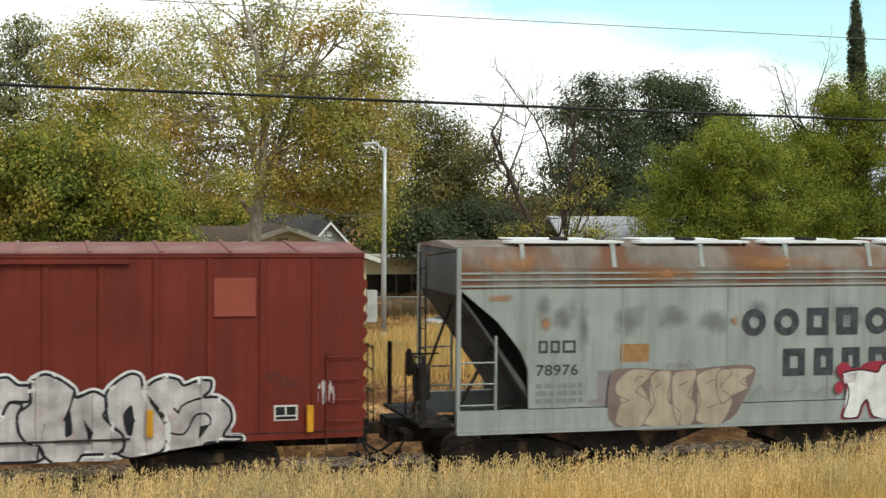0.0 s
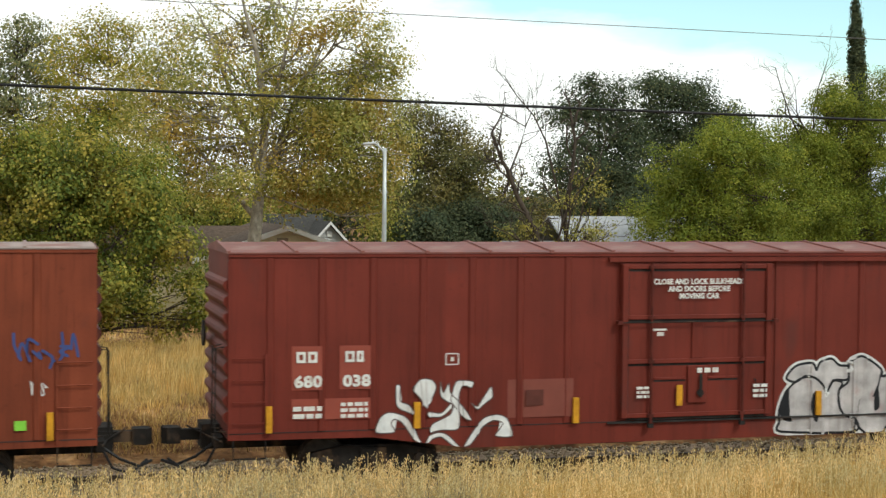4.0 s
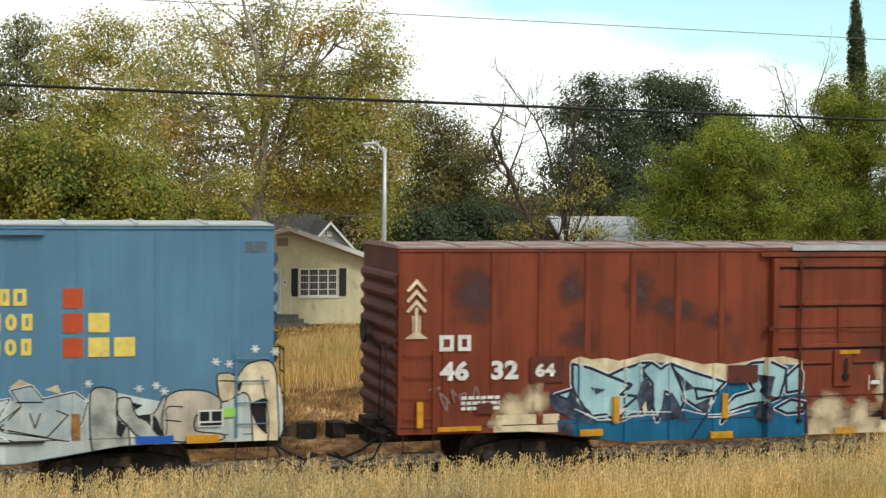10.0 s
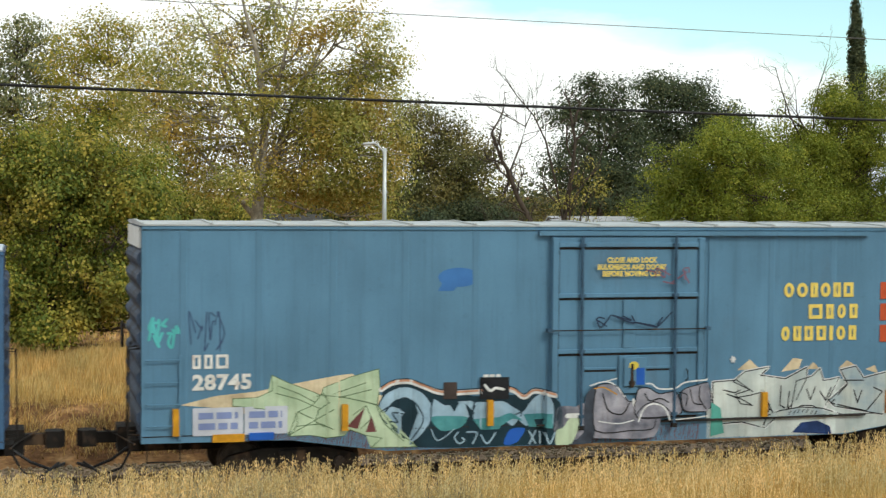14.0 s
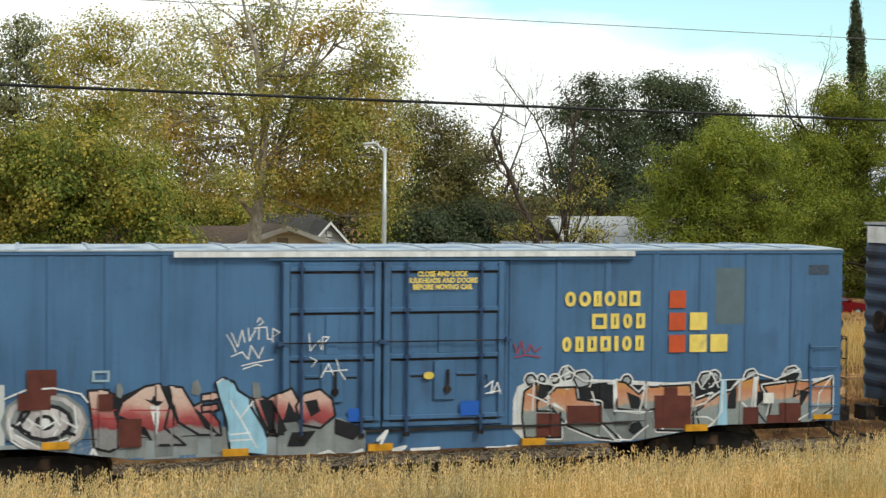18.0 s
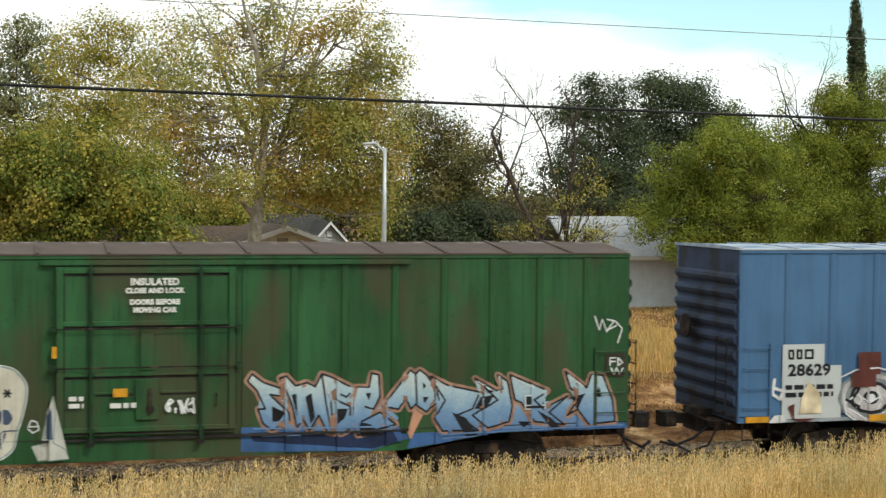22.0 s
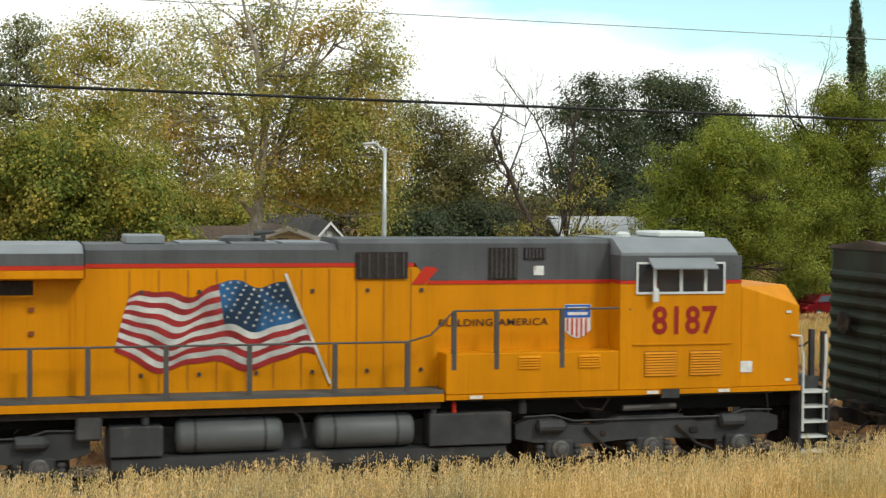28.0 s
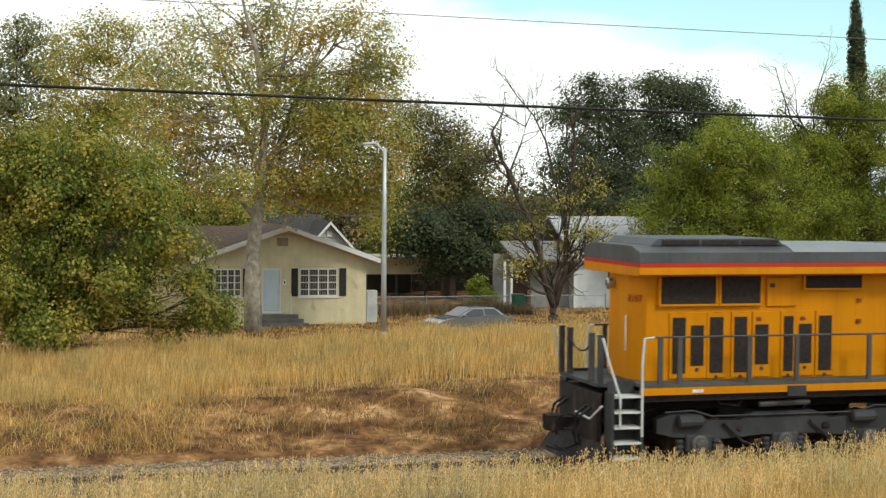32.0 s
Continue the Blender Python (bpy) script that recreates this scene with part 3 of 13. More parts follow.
    for s in (-1, 1):
        part("bargeboard", prism(bmesh.new(), [(16.6 + s * 1.87, 1.54), (16.6, 3.58), (16.6, 3.76), (16.6 + s * 1.87, 1.72)], 83.76, 83.845), white_trim, b)
    part("vent", boxes((16.45, 16.75, 84.10, 84.166, 2.9, 3.2)), white_trim, b)


build_house()


def build_white_house():
    sid = mat("white_siding", (0.60, 0.62, 0.62), 0.65, var=0.08, streak=0.08)
    grey = mat("shaded_wall_grey", (0.27, 0.26, 0.25), 0.8, var=0.15)
    roof_m = mat("pale_roof", (0.34, 0.35, 0.36), 0.8, var=0.14, scale=3, fine=20)
    brown = mat("brown_door", (0.10, 0.045, 0.035), 0.6, var=0.2)
    h = thing("house", pose(0, 0, 0), "low house with white siding and pale grey roof", "house")
    y = 82.0
    part("wall", wall_front(bmesh.new(), 30.4, 38.6, y, y + 0.2, -1.35, 1.95, [(32.3, 33.3, -0.1, 1.3)]), sid, h)
    bm = bmesh.new()
    z = -1.28
    while z < 1.85:
        for a, b in ((30.4, 32.25), (33.35, 38.6)):
            prism(bm, [(y - 0.028, z), (y - 0.002, z), (y - 0.002, z + 0.145), (y - 0.006, z + 0.145)], a, b, "x")
        z += 0.15
    tagged(part("siding", bm, sid, h), kind="stuff")
    part("wall", boxes((38.4, 38.6, y + 0.204, 90, -1.35, 1.95)), sid, h)
    part("wall", boxes((30.4, 30.6, y + 0.204, 90, -1.35, 1.95)), sid, h)
    part("wall", boxes((30.604, 38.396, 89.8, 90, -1.35, 1.95)), sid, h)
    part("roof", gable_roof(bmesh.new(), 30.6, 38.4, 82.0, 90, 1.98, 3.95, along="x", over=0.5), roof_m, h, "pale grey roof")
    part("fascia", boxes((30.1, 38.9, 81.44, 81.496, 1.66, 1.86)), white_trim, h)
    window(h, 32.3, 33.3, -0.1, 1.3, y + 0.06, 2, 2, white_trim)
    part("corner_board", boxes((30.28, 30.46, y - 0.06, y - 0.03, -1.35, 1.9)), white_trim, h)
    # recessed porch; its shade is put into the grey of the walls
    part("wall", boxes((28.1, 30.396, 83.0, 83.2, -1.35, 1.95)), grey, h, "porch wall, grey for its shade")
    part("wall", boxes((26.0, 27.0, 83.5, 83.7, -1.35, 1.95)), grey, h)
    part("door", boxes((27.05, 28.05, 83.55, 83.62, -1.3, 0.9)), brown, h, "dark brown door")
    part("wall", boxes((27.0, 28.1, 83.5, 83.7, 0.95, 1.95)), grey, h)
    part("porch_roof", prism(bmesh.new(), [(81.3, 1.62), (84.4, 2.55), (84.4, 2.67), (81.3, 1.74)], 26.6, 30.09, "x"), mat("grey_porch_roof", (0.19, 0.185, 0.18), 0.9, var=0.2, scale=3), h, "grey sloping porch roof")
    for x in (26.2, 26.6):
        part("porch_post", boxes((x - 0.06, x + 0.06, 82.0, 82.12, -1.35, 1.62)), white_trim, h)
    # playhouse with an arched window
    p = thing("playhouse", pose(37.3, 80.2, -1.15), "small white playhouse with dark gable and arched window", "playhouse")
    part("wall", prism(bmesh.new(), [(-0.68, 0), (0.68, 0), (0.68, 0.75), (0, 1.4), (-0.68, 0.75)], 0, 1.0), sid, p)
    part("roof", gable_roof(bmesh.new(), -0.68, 0.68, 0, 1.0, 0.78, 1.44, 0.06, 0.14, "y"), mat("slate_dark", (0.07, 0.075, 0.08), 0.8), p)
    bm = bmesh.new()
    arch = [(0.26 * math.cos(a), 0.55 + 0.3 * math.sin(a)) for a in np.linspace(0, math.pi, 9)]
    prism(bm, [(-0.26, 0.2)] + [(0.26, 0.2)] + arch, -0.02, -0.004)
    part("window", bm, dark_glass, p, "dark arched window")
    part("mullion", boxes((-0.02, 0.02, -0.035, -0.022, 0.2, 0.84)), white_trim, p)
    # cream building and dark carport in the gap between the houses
    c = thing("outbuilding", pose(0, 0, 0), "cream outbuilding with open dark carport", "outbuilding")
    cream = mat("cream_shed", (0.60, 0.53, 0.34), 0.8, var=0.1)
    part("wall", boxes((20.4, 24.3, 92, 92.2, 0.36, 1.3)), cream, c)
    # Back wall nearly black: the carport's shade is put into its colour.
    part("wall", boxes((20.4, 24.3, 96.0, 96.2, -1.1, 1.3)), mat("carport_shade", (0.06, 0.055, 0.05), 0.9), c)
    part("roof", boxes((20.2, 24.5, 91.8, 96.4, 1.304, 1.45)), mat("flat_roof", (0.5, 0.47, 0.38), 0.9), c)
    for x in (20.5, 22.4, 24.2):
        part("post", boxes((x - 0.06, x + 0.06, 92.03, 92.15, -1.1, 0.356)), mat("post_dark", (0.08, 0.07, 0.06), 0.9), c)
    # dark board screen added where only deep shade lies behind the yard
    y = 97.0
    fb = thing("shade_screen", pose(0, 0, 0), "tall dark board screen filling in the deep shade behind the yard", "fence")
    wood = mat("shade_dark_boards", (0.055, 0.045, 0.036), 0.95, var=0.4, scale=4, fine=20)
    for k in range(92):
        part("board", boxes((19.0 + 0.16 * k, 19.0 + 0.16 * k + 0.15, y, y + 0.025, -1.1, 1.0 + 0.05 * math.sin(k * 2.4))), wood, fb)
    for z in (-0.7, 0.2):
        part("rail", boxes((19.0, 33.7, y + 0.03, y + 0.08, z, z + 0.09)), wood, fb)


build_white_house()


def build_fence():
    galv = mat("galvanised_pipe", (0.30, 0.30, 0.29), 0.5, 0.6, var=0.25)
    f = thing("fence", pose(0, 0, 0), "grey chain-link fence with pipe posts", "fence")
    xs = [16.9 + 2.05 * k for k in range(8)]
    y, z0, z1 = 79.5, -1.1, -0.17
    for x in xs:
        part("post", rod(bmesh.new(), [(x, y, z0), (x, y, z1 + 0.08)], 0.035), galv, f)
    part("top_rail", rod(bmesh.new(), [(xs[0], y, z1), (xs[-1], y, z1)], 0.024), galv, f)
    bm = bmesh.new()
    w, n = xs[-1] - xs[0], 110
    for k in range(-8, n):
        for s in (1, -1):
            a = xs[0] + w * k / n
            b = a + 1.1
            if s < 0:
                a, b = b, a
            if min(a, b) < xs[0] or max(a, b) > xs[-1]:
                continue
            rod(bm, [(a, y, z0), (b, y, z1)], 0.004, 3)
    tagged(part("wire_mesh", bm, galv, f), kind="stuff")
    bush_m = leaf_mat("dead_brush", [(0, (0.09, 0.06, 0.04)), (0.6, (0.20, 0.14, 0.08)), (1, (0.32, 0.24, 0.14))], 0.15)
    grass("dry_brush", "brown dead brush along the fence", 9000, (16.6, 26.5, 77.5, 81), (0.3, 0.95), (0.02, 0.05), bush_m, 31, 0.3)
    b = thing("wheelie_bin", pose(26.0, 79.0, -1.1), "dark green wheeled rubbish bin", "bin")
    gm = mat("bin_green", (0.03, 0.10, 0.06), 0.6)
    part("body", prism(bmesh.new(), [(-0.25, 0.08), (0.25, 0.08), (0.3, 1.0), (-0.3, 1.0)], -0.3, 0.3), gm, b, bevel=0.03)
    part("lid", boxes((-0.33, 0.33, -0.34, 0.34, 1.004, 1.07)), gm, b, bevel=0.02)
    for s in (-1, 1):
        part("wheel", lathe(bmesh.new(), [(-0.03, 0.1), (0.03, 0.1)], 10, (s * 0.25, 0.3, 0.1), "x"), mat("rubber", (0.02, 0.02, 0.02), 0.9), b)


build_fence()


def build_lamp():
    metal = mat("aluminium_pole", (0.50, 0.52, 0.52), 0.45, 0.6, var=0.1, scale=1, streak=0.1)
    p = thing("street_lamp", pose(15.47, 66.0, -1.1), "grey metal street lamp post with short curved arm", "street lamp")
    part("pole", rod(bmesh.new(), [(0, 0, 0), (0, 0, 2.8), (0, 0, 5.6), (0, 0, 8.45)], 0.135, 10, 0.085), metal, p, smooth=True)
    part("base_collar", lathe(bmesh.new(), [(0, 0.2), (0.25, 0.2), (0.32, 0.14)], 12, (0, 0, 0), "z"), metal, p)
    part("arm", rod(bmesh.new(), [(0, 0, 8.1), (-0.12, 0, 8.38), (-0.34, 0, 8.6), (-0.5, 0, 8.66)], 0.05, 8), metal, p, smooth=True)
    bm = lathe(bmesh.new(), [(-0.36, 0.02), (-0.28, 0.10), (0, 0.13), (0.25, 0.10), (0.34, 0.03)], 10, (0, 0, 0), "x")
    for v in bm.verts:
        v.co.z *= 0.6
    part("lamp_head", bm, mat("lamp_head", (0.45, 0.46, 0.45), 0.5), p, "pale grey lamp head", at=pose(-0.72, 0, 8.64, 0, -6, 0))
    bm = boxes((-0.2, 0.2, -0.08, 0.08, -0.1, -0.06))
    part("lens", bm, mat("lamp_lens", (0.6, 0.58, 0.5), 0.2), p, at=pose(-0.74, 0, 8.62))


build_lamp()


def build_wires():
    black = mat("cable_black", (0.015, 0.015, 0.016), 0.6, var=0.2)
    grey = mat("wire_grey", (0.16, 0.16, 0.17), 0.5, 0.3, var=0.2)
    for y, z_at, r, m, lab in ((20.0, ((-40, 7.6), (-0.25, 6.76), (4.83, 6.645), (12.21, 6.485), (60, 6.3)), 0.021, black, "thick black overhead cable"), (22.0, ((-40, 8.95), (4.46, 8.08), (13.41, 7.90), (60, 7.8)), 0.006, grey, "thin grey overhead wire")):
        c = np.polyfit([a for a, _ in z_at], [b for _, b in z_at], 2)
        c = np.polyfit([a for a, _ in z_at[1:-1]] * 6 + [z_at[0][0], z_at[-1][0]], [b for _, b in z_at[1:-1]] * 6 + [z_at[0][1], z_at[-1][1]], 2)
        pts = [(x, y, float(np.polyval(c, x))) for x in np.linspace(-40, 60, 60)]
        w = tagged(part("overhead_cable", rod(bmesh.new(), pts, r, 6), m, None), lab, "cable", kind="structure")
    wood = mat("pole_wood", (0.16, 0.12, 0.09), 0.9, var=0.3, streak=0.4)
    for x in (-40.0, 60.0):
        p = thing("utility_pole", pose(x, 21.0, float(ground_z(x, 21.0)) - 0.3), "weathered wooden utility pole with crossarm", "utility pole", "poles of the overhead line")
        part("pole", rod(bmesh.new(), [(0, 0, 0), (0, 0, 9.5)], 0.16, 10, 0.11), wood, p)
        part("crossarm", boxes((-0.06, 0.06, -1.3, 1.3, 7.0, 7.12)), wood, p)


build_wires()


# ---- parked cars ----
def build_car(x, y, z, rz, paint_c, label, size=1.0):
    paint = mat("car_paint", paint_c, 0.2, 0.6, var=0.06, fine=90)
    tyre_m = mat("tyre", (0.02, 0.02, 0.02), 0.9)
    rim_m = mat("alloy", (0.45, 0.45, 0.46), 0.3, 0.9)
    lamp_m = mat("headlamp", (0.6, 0.6, 0.6), 0.1)
    tail_m = mat("tail_lamp", (0.35, 0.02, 0.02), 0.2)
    c = thing("car", pose(x, y, z, 0, 0, rz) @ Matrix.Diagonal((size, size, size, 1)), label, "car")
    side = [(-2.25, 0.35), (-2.3, 0.62), (-2.15, 0.88), (-1.55, 0.96), (1.0, 0.98), (1.95, 0.86), (2.28, 0.68), (2.28, 0.35), (1.85, 0.26), (1.7, 0.52), (1.4, 0.66), (1.1, 0.52), (0.95, 0.24), (-0.95, 0.24), (-1.1, 0.52), (-1.4, 0.66), (-1.7, 0.52), (-1.85, 0.26)]
    body = part("body", prism(bmesh.new(), side, -0.86, 0.86), paint, c, bevel=0.035)
    bm = bmesh.new()
    lo = [(-1.75, -0.80, 0.965), (1.05, -0.80, 0.985), (1.05, 0.80, 0.985), (-1.75, 0.80, 0.965)]
    hi = [(-1.1, -0.62, 1.40), (0.25, -0.62, 1.42), (0.25, 0.62, 1.42), (-1.1, 0.62, 1.40)]
    vl, vh = [bm.verts.new(p) for p in lo], [bm.verts.new(p) for p in hi]
    bm.faces.new(vl), bm.faces.new(vh)
    for k in range(4):
        bm.faces.new((vl[k], vl[(k + 1) % 4], vh[(k + 1) % 4], vh[k]))
    part("cabin", bm, paint, c, bevel=0.03)
    for s in (-1, 1):
        for a, b, a2, b2 in ((-1.45, -0.5, -1.08, -0.47), (-0.42, 0.82, -0.4, 0.18)):
            bm = bmesh.new()
            prism(bm, [(a, 1.02), (b, 1.03), (b2, 1.35), (a2, 1.34)], 0, 0.012)
            for v in bm.verts:
                v.co.y = s * (0.80 - 0.18 * (v.co.z - 0.965) / 0.43 + 0.014 + v.co.y)
            part("side_window", bm, dark_glass, c, "dark car glass")
        part("mirror", boxes((0.72, 0.86, s * 0.92 - 0.07, s * 0.92 + 0.07, 0.98, 1.1)), paint, c, bevel=0.02)
        for e, mm, nm in ((2.24, lamp_m, "headlight"), (-2.26, tail_m, "tail_light")):
            part(nm, boxes((e - 0.06, e + 0.06, s * 0.66 - 0.17, s * 0.66 + 0.17, 0.64, 0.78)), mm, c, bevel=0.015)
        for xx in (-1.4, 1.4):
            wh = part("wheel", lathe(bmesh.new(), [(-0.1, 0.25), (-0.09, 0.31), (0.09, 0.31), (0.1, 0.25)], 18, (0, 0, 0)), tyre_m, c, at=pose(xx, s * 0.77, 0.31))
            part("rim", lathe(bmesh.new(), [(-0.108, 0.18), (-0.1, 0.21), (0.1, 0.21), (0.108, 0.18)], 14, (0, 0, 0)), rim_m, wh)
    bm = prism(bmesh.new(), [(1.02, 0.995), (1.05, 1.0), (0.29, 1.40), (0.26, 1.395)], -0.68, 0.68)
    for v in bm.verts:
        v.co.x += 0.02
    part("windscreen", bm, dark_glass, c)
    return c


build_car(20.6, 70.0, -1.31, 194, (0.26, 0.27, 0.28), "silver saloon car parked behind the tall grass", 0.92)
build_car(43.6, 77.0, -1.45, 12, (0.20, 0.012, 0.016), "red car parked in the shade of the trees")


# ---- trees ----
def tree(name, label, base, r0, blobs, cover, per, leaf, spread, leaves_m, bark_m, seed, limb_r=0.45, twigs=0.5, droop=0.0, trunk=None, start_z=0.3, flat_y=0.6, limbs=(), inner=0.2, ragged=1.22, fork=3, rise=0.0, depth=0.22, taper=1.5, boughs=8, spring=0.0):
    """Trunk, limbs to each mass of the crown, boughs and twigs to the sprays, leaves set round each spray."""
    g = np.random.default_rng(seed)
    t = thing(name, pose(*base), label, "tree")
    B = np.array(blobs, float)
    deep = depth * (B[:, 0].max() - B[:, 0].min()) * 0.5
    B[:, 1] += deep * np.sin(np.arange(len(B)) * 2.4 + seed)
    C, R = B[:, :3] - np.array(base), B[:, 3:6]
    dens = B[:, 6]
    if trunk:
        spine = np.array(trunk, float) - np.array(base)
    else:
        top = float(np.max(C[:, 2]) * 0.85)
        mid = C.mean(0) * 0.35
        spine = np.array([(mid[0] * f ** 1.5, mid[1] * f ** 1.5, top * f) for f in np.linspace(0, 1, 7)])
    fine = np.array([[np.interp(f, np.linspace(0, 1, len(spine)), spine[:, k]) for k in range(3)] for f in np.linspace(0, 1, 14)])
    fine[1:-1, :2] += g.normal(0, 0.05 * r0, (12, 2))
    top = fine[-1, 2]
    bm = bmesh.new()
    rod(bm, [(fine[0][0], fine[0][1], -0.3)] + [tuple(p) for p in fine[1:]], r0, 9, r0 * 0.12, taper)
    ends, heart = [], []

    def grow(p, d, length, r, depth):
        """A crooked bough that forks on its way."""
        pts = [p]
        for k in range(4):
            d = d + g.normal(0, 0.26, 3) + np.array([0, 0, 0.10])
            d = d / np.linalg.norm(d)
            p = p + d * length / 4
            pts.append(p)
            if depth and k:
                side = d + g.normal(0, 0.62, 3)
                grow(p, side / np.linalg.norm(side), length * g.uniform(0.4, 0.7), r * 0.5, depth - 1)
        rod(bm, pts, r, 4, max(0.007, r * 0.4))

    for path, r in limbs:
        q = np.array(path, float) - np.array(base)
        rod(bm, q, r, 6, r * 0.35)
        for k in range(1, len(q)):
            d = q[k] - q[k - 1]
            for _ in range(2):
                side = d / np.linalg.norm(d) + g.normal(0, 0.6, 3)
                grow(q[k] if _ else (q[k] + q[k - 1]) / 2, side / np.linalg.norm(side), g.uniform(0.8, 2.0), r * 0.33, 2)
    for c, r, k in zip(C, R, dens):
        n = max(4, int(cover * k * (r[0] * r[2]) / spread ** 2))
        z0 = float(np.clip(c[2] - r[2] * 0.9 - rise * math.hypot(c[0], c[1]), top * start_z, top * 0.95))
        s0 = fine[int(np.clip(np.searchsorted(fine[:, 2], min(z0 + top * spring * g.uniform(0, 0.3), c[2])), 1, 13))]
        reach = np.linalg.norm(c - s0)
        bend = s0 * 0.45 + c * 0.55 + np.array([g.normal(0, 0.08), g.normal(0, 0.08), -0.10]) * reach
        limb = np.array([(1 - u) ** 2 * s0 + 2 * u * (1 - u) * bend + u * u * c for u in np.linspace(0, 1, 7)])
        limb[1:-1] += g.normal(0, 0.02, (5, 3)) * reach
        rod(bm, limb, r0 * limb_r, 6, r0 * 0.09)
        nb = max(8, n // fork)
        d = g.normal(0, 1, (nb, 3))
        d /= np.linalg.norm(d, axis=1)[:, None]
        bough = d * r * g.uniform(0.72, ragged, nb)[:, None]
        which = g.integers(0, nb, n)
        pts = c + bough[which] * (g.uniform(inner, 1.0, n) ** 0.6)[:, None] + g.normal(0, 0.15, (n, 3)) * r
        pts[:, 2] = np.maximum(pts[:, 2], 0.25)
        for q in (c + bough * 0.96)[: max(3, n // boughs)]:
            s = limb[int(g.integers(2, 7))]
            far = np.linalg.norm(q - s)
            rod(bm, [s, s * 0.6 + q * 0.4 + g.normal(0, 0.06, 3) * far, s * 0.25 + q * 0.75 + g.normal(0, 0.06, 3) * far, q], max(0.015, r0 * 0.11), 4, 0.01)
        for q in pts[: int(n * twigs)]:
            s = limb[int(g.integers(2, 7))]
            m = (s + q) / 2 + g.normal(0, 0.12, 3) * np.linalg.norm(q - s) + np.array([0, 0, 0.1 * np.linalg.norm(q - s)])
            rod(bm, [s, m, q], max(0.012, r0 * 0.075), 4, 0.008)
        ends.append(pts)
        heart.append(np.repeat(c[None], n, 0))
    part("trunk", bm, bark_m, t, smooth=True)
    P, H = np.concatenate(ends), np.concatenate(heart)
    size = g.uniform(0.55, 1.35, len(P))
    count = np.maximum(4, (per * size ** 1.6).astype(int))
    at = np.repeat(np.arange(len(P)), count)
    n = len(at)
    off = g.normal(0, 1, (n, 3))
    off *= (np.minimum(1.0, 1.7 / np.linalg.norm(off, axis=1)) * size[at] * spread)[:, None] * np.array([1.0, 1.0, flat_y])
    X = P[at] + off
    X[:, 2] -= np.abs(g.normal(0, 1, n)) * droop
    X[:, 2] = np.maximum(X[:, 2], 0.05)
    out = P - H
    out /= np.linalg.norm(out, axis=1)[:, None] + 1e-6
    nrm = 0.45 * out[at] + 0.5 * off / (spread * size[at])[:, None] + np.array([0.0, -0.1, 0.55]) + g.normal(0, 0.45, (n, 3))
    nrm /= np.linalg.norm(nrm, axis=1)[:, None]
    u = np.cross(nrm, g.normal(0, 1, (n, 3)))
    u /= np.linalg.norm(u, axis=1)[:, None] + 1e-6
    w = np.cross(nrm, u)
    s = g.uniform(0.6, 1.25, (n, 1)) * leaf
    fold = nrm * s * 0.12
    v = np.stack([X - u * s * 0.5, X + w * s * 0.38 + fold, X + u * s * 0.5, X - w * s * 0.38 + fold], 1).reshape(-1, 3)
    i = np.arange(n)[:, None] * 4
    f = np.concatenate([i + np.array([[0, 1, 2]]), i + np.array([[0, 2, 3]])], 1).reshape(-1, 3)
    tagged(from_arrays("crown", v, f, leaves_m, t), kind="stuff")
    return t


bark_pale = mat("mottled_bark", (0.29, 0.255, 0.20), 0.9, var=0.35, scale=4, fine=25, bump=0.03, dirt=(0.42, 0.38, 0.31), dirt_at=0.52, dirt_scale=4)
bark_dark = mat("dark_bark", (0.085, 0.065, 0.05), 0.95, var=0.35, scale=5, fine=30, bump=0.03)
bark_grey = mat("grey_twigs", (0.17, 0.14, 0.12), 0.9, var=0.3, scale=5)
sycamore_leaf = leaf_mat("thinning_sycamore_leaves", [(0, (0.22, 0.24, 0.07)), (0.45, (0.37, 0.365, 0.10)), (0.8, (0.51, 0.46, 0.15)), (1, (0.68, 0.60, 0.29))], 0.55, [(0, (0.31, 0.19, 0.05)), (0.5, (0.52, 0.34, 0.085)), (1, (0.66, 0.50, 0.16))], 0.53)
gold = leaf_mat("golden_leaves", [(0, (0.24, 0.24, 0.045)), (0.5, (0.38, 0.345, 0.062)), (0.85, (0.49, 0.41, 0.08)), (1, (0.56, 0.36, 0.075))], 0.52)
green_gold = leaf_mat("green_gold_leaves", [(0, (0.09, 0.13, 0.026)), (0.5, (0.185, 0.215, 0.038)), (0.85, (0.32, 0.30, 0.055)), (1, (0.46, 0.37, 0.09))], 0.36, [(0, (0.20, 0.16, 0.03)), (0.5, (0.36, 0.28, 0.05)), (1, (0.50, 0.40, 0.10))], 0.56)
bright_green = leaf_mat("bright_green_leaves", [(0, (0.125, 0.165, 0.022)), (0.5, (0.215, 0.255, 0.036)), (0.9, (0.34, 0.36, 0.055)), (1, (0.44, 0.42, 0.09))], 0.42, [(0, (0.10, 0.13, 0.02)), (1, (0.19, 0.225, 0.035))], 0.56)
dark_green = leaf_mat("dark_evergreen_leaves", [(0, (0.042, 0.060, 0.036)), (0.6, (0.075, 0.098, 0.054)), (1, (0.125, 0.14, 0.075))], 0.3)
olive = leaf_mat("olive_brown_leaves", [(0, (0.095, 0.085, 0.03)), (0.5, (0.18, 0.15, 0.05)), (1, (0.36, 0.30, 0.12))], 0.3, [(0, (0.05, 0.062, 0.028)), (1, (0.12, 0.13, 0.05))], 0.50)
grey_green = leaf_mat("grey_green_needles", [(0, (0.14, 0.16, 0.085)), (0.6, (0.22, 0.23, 0.11)), (1, (0.32, 0.28, 0.12))], 0.3)
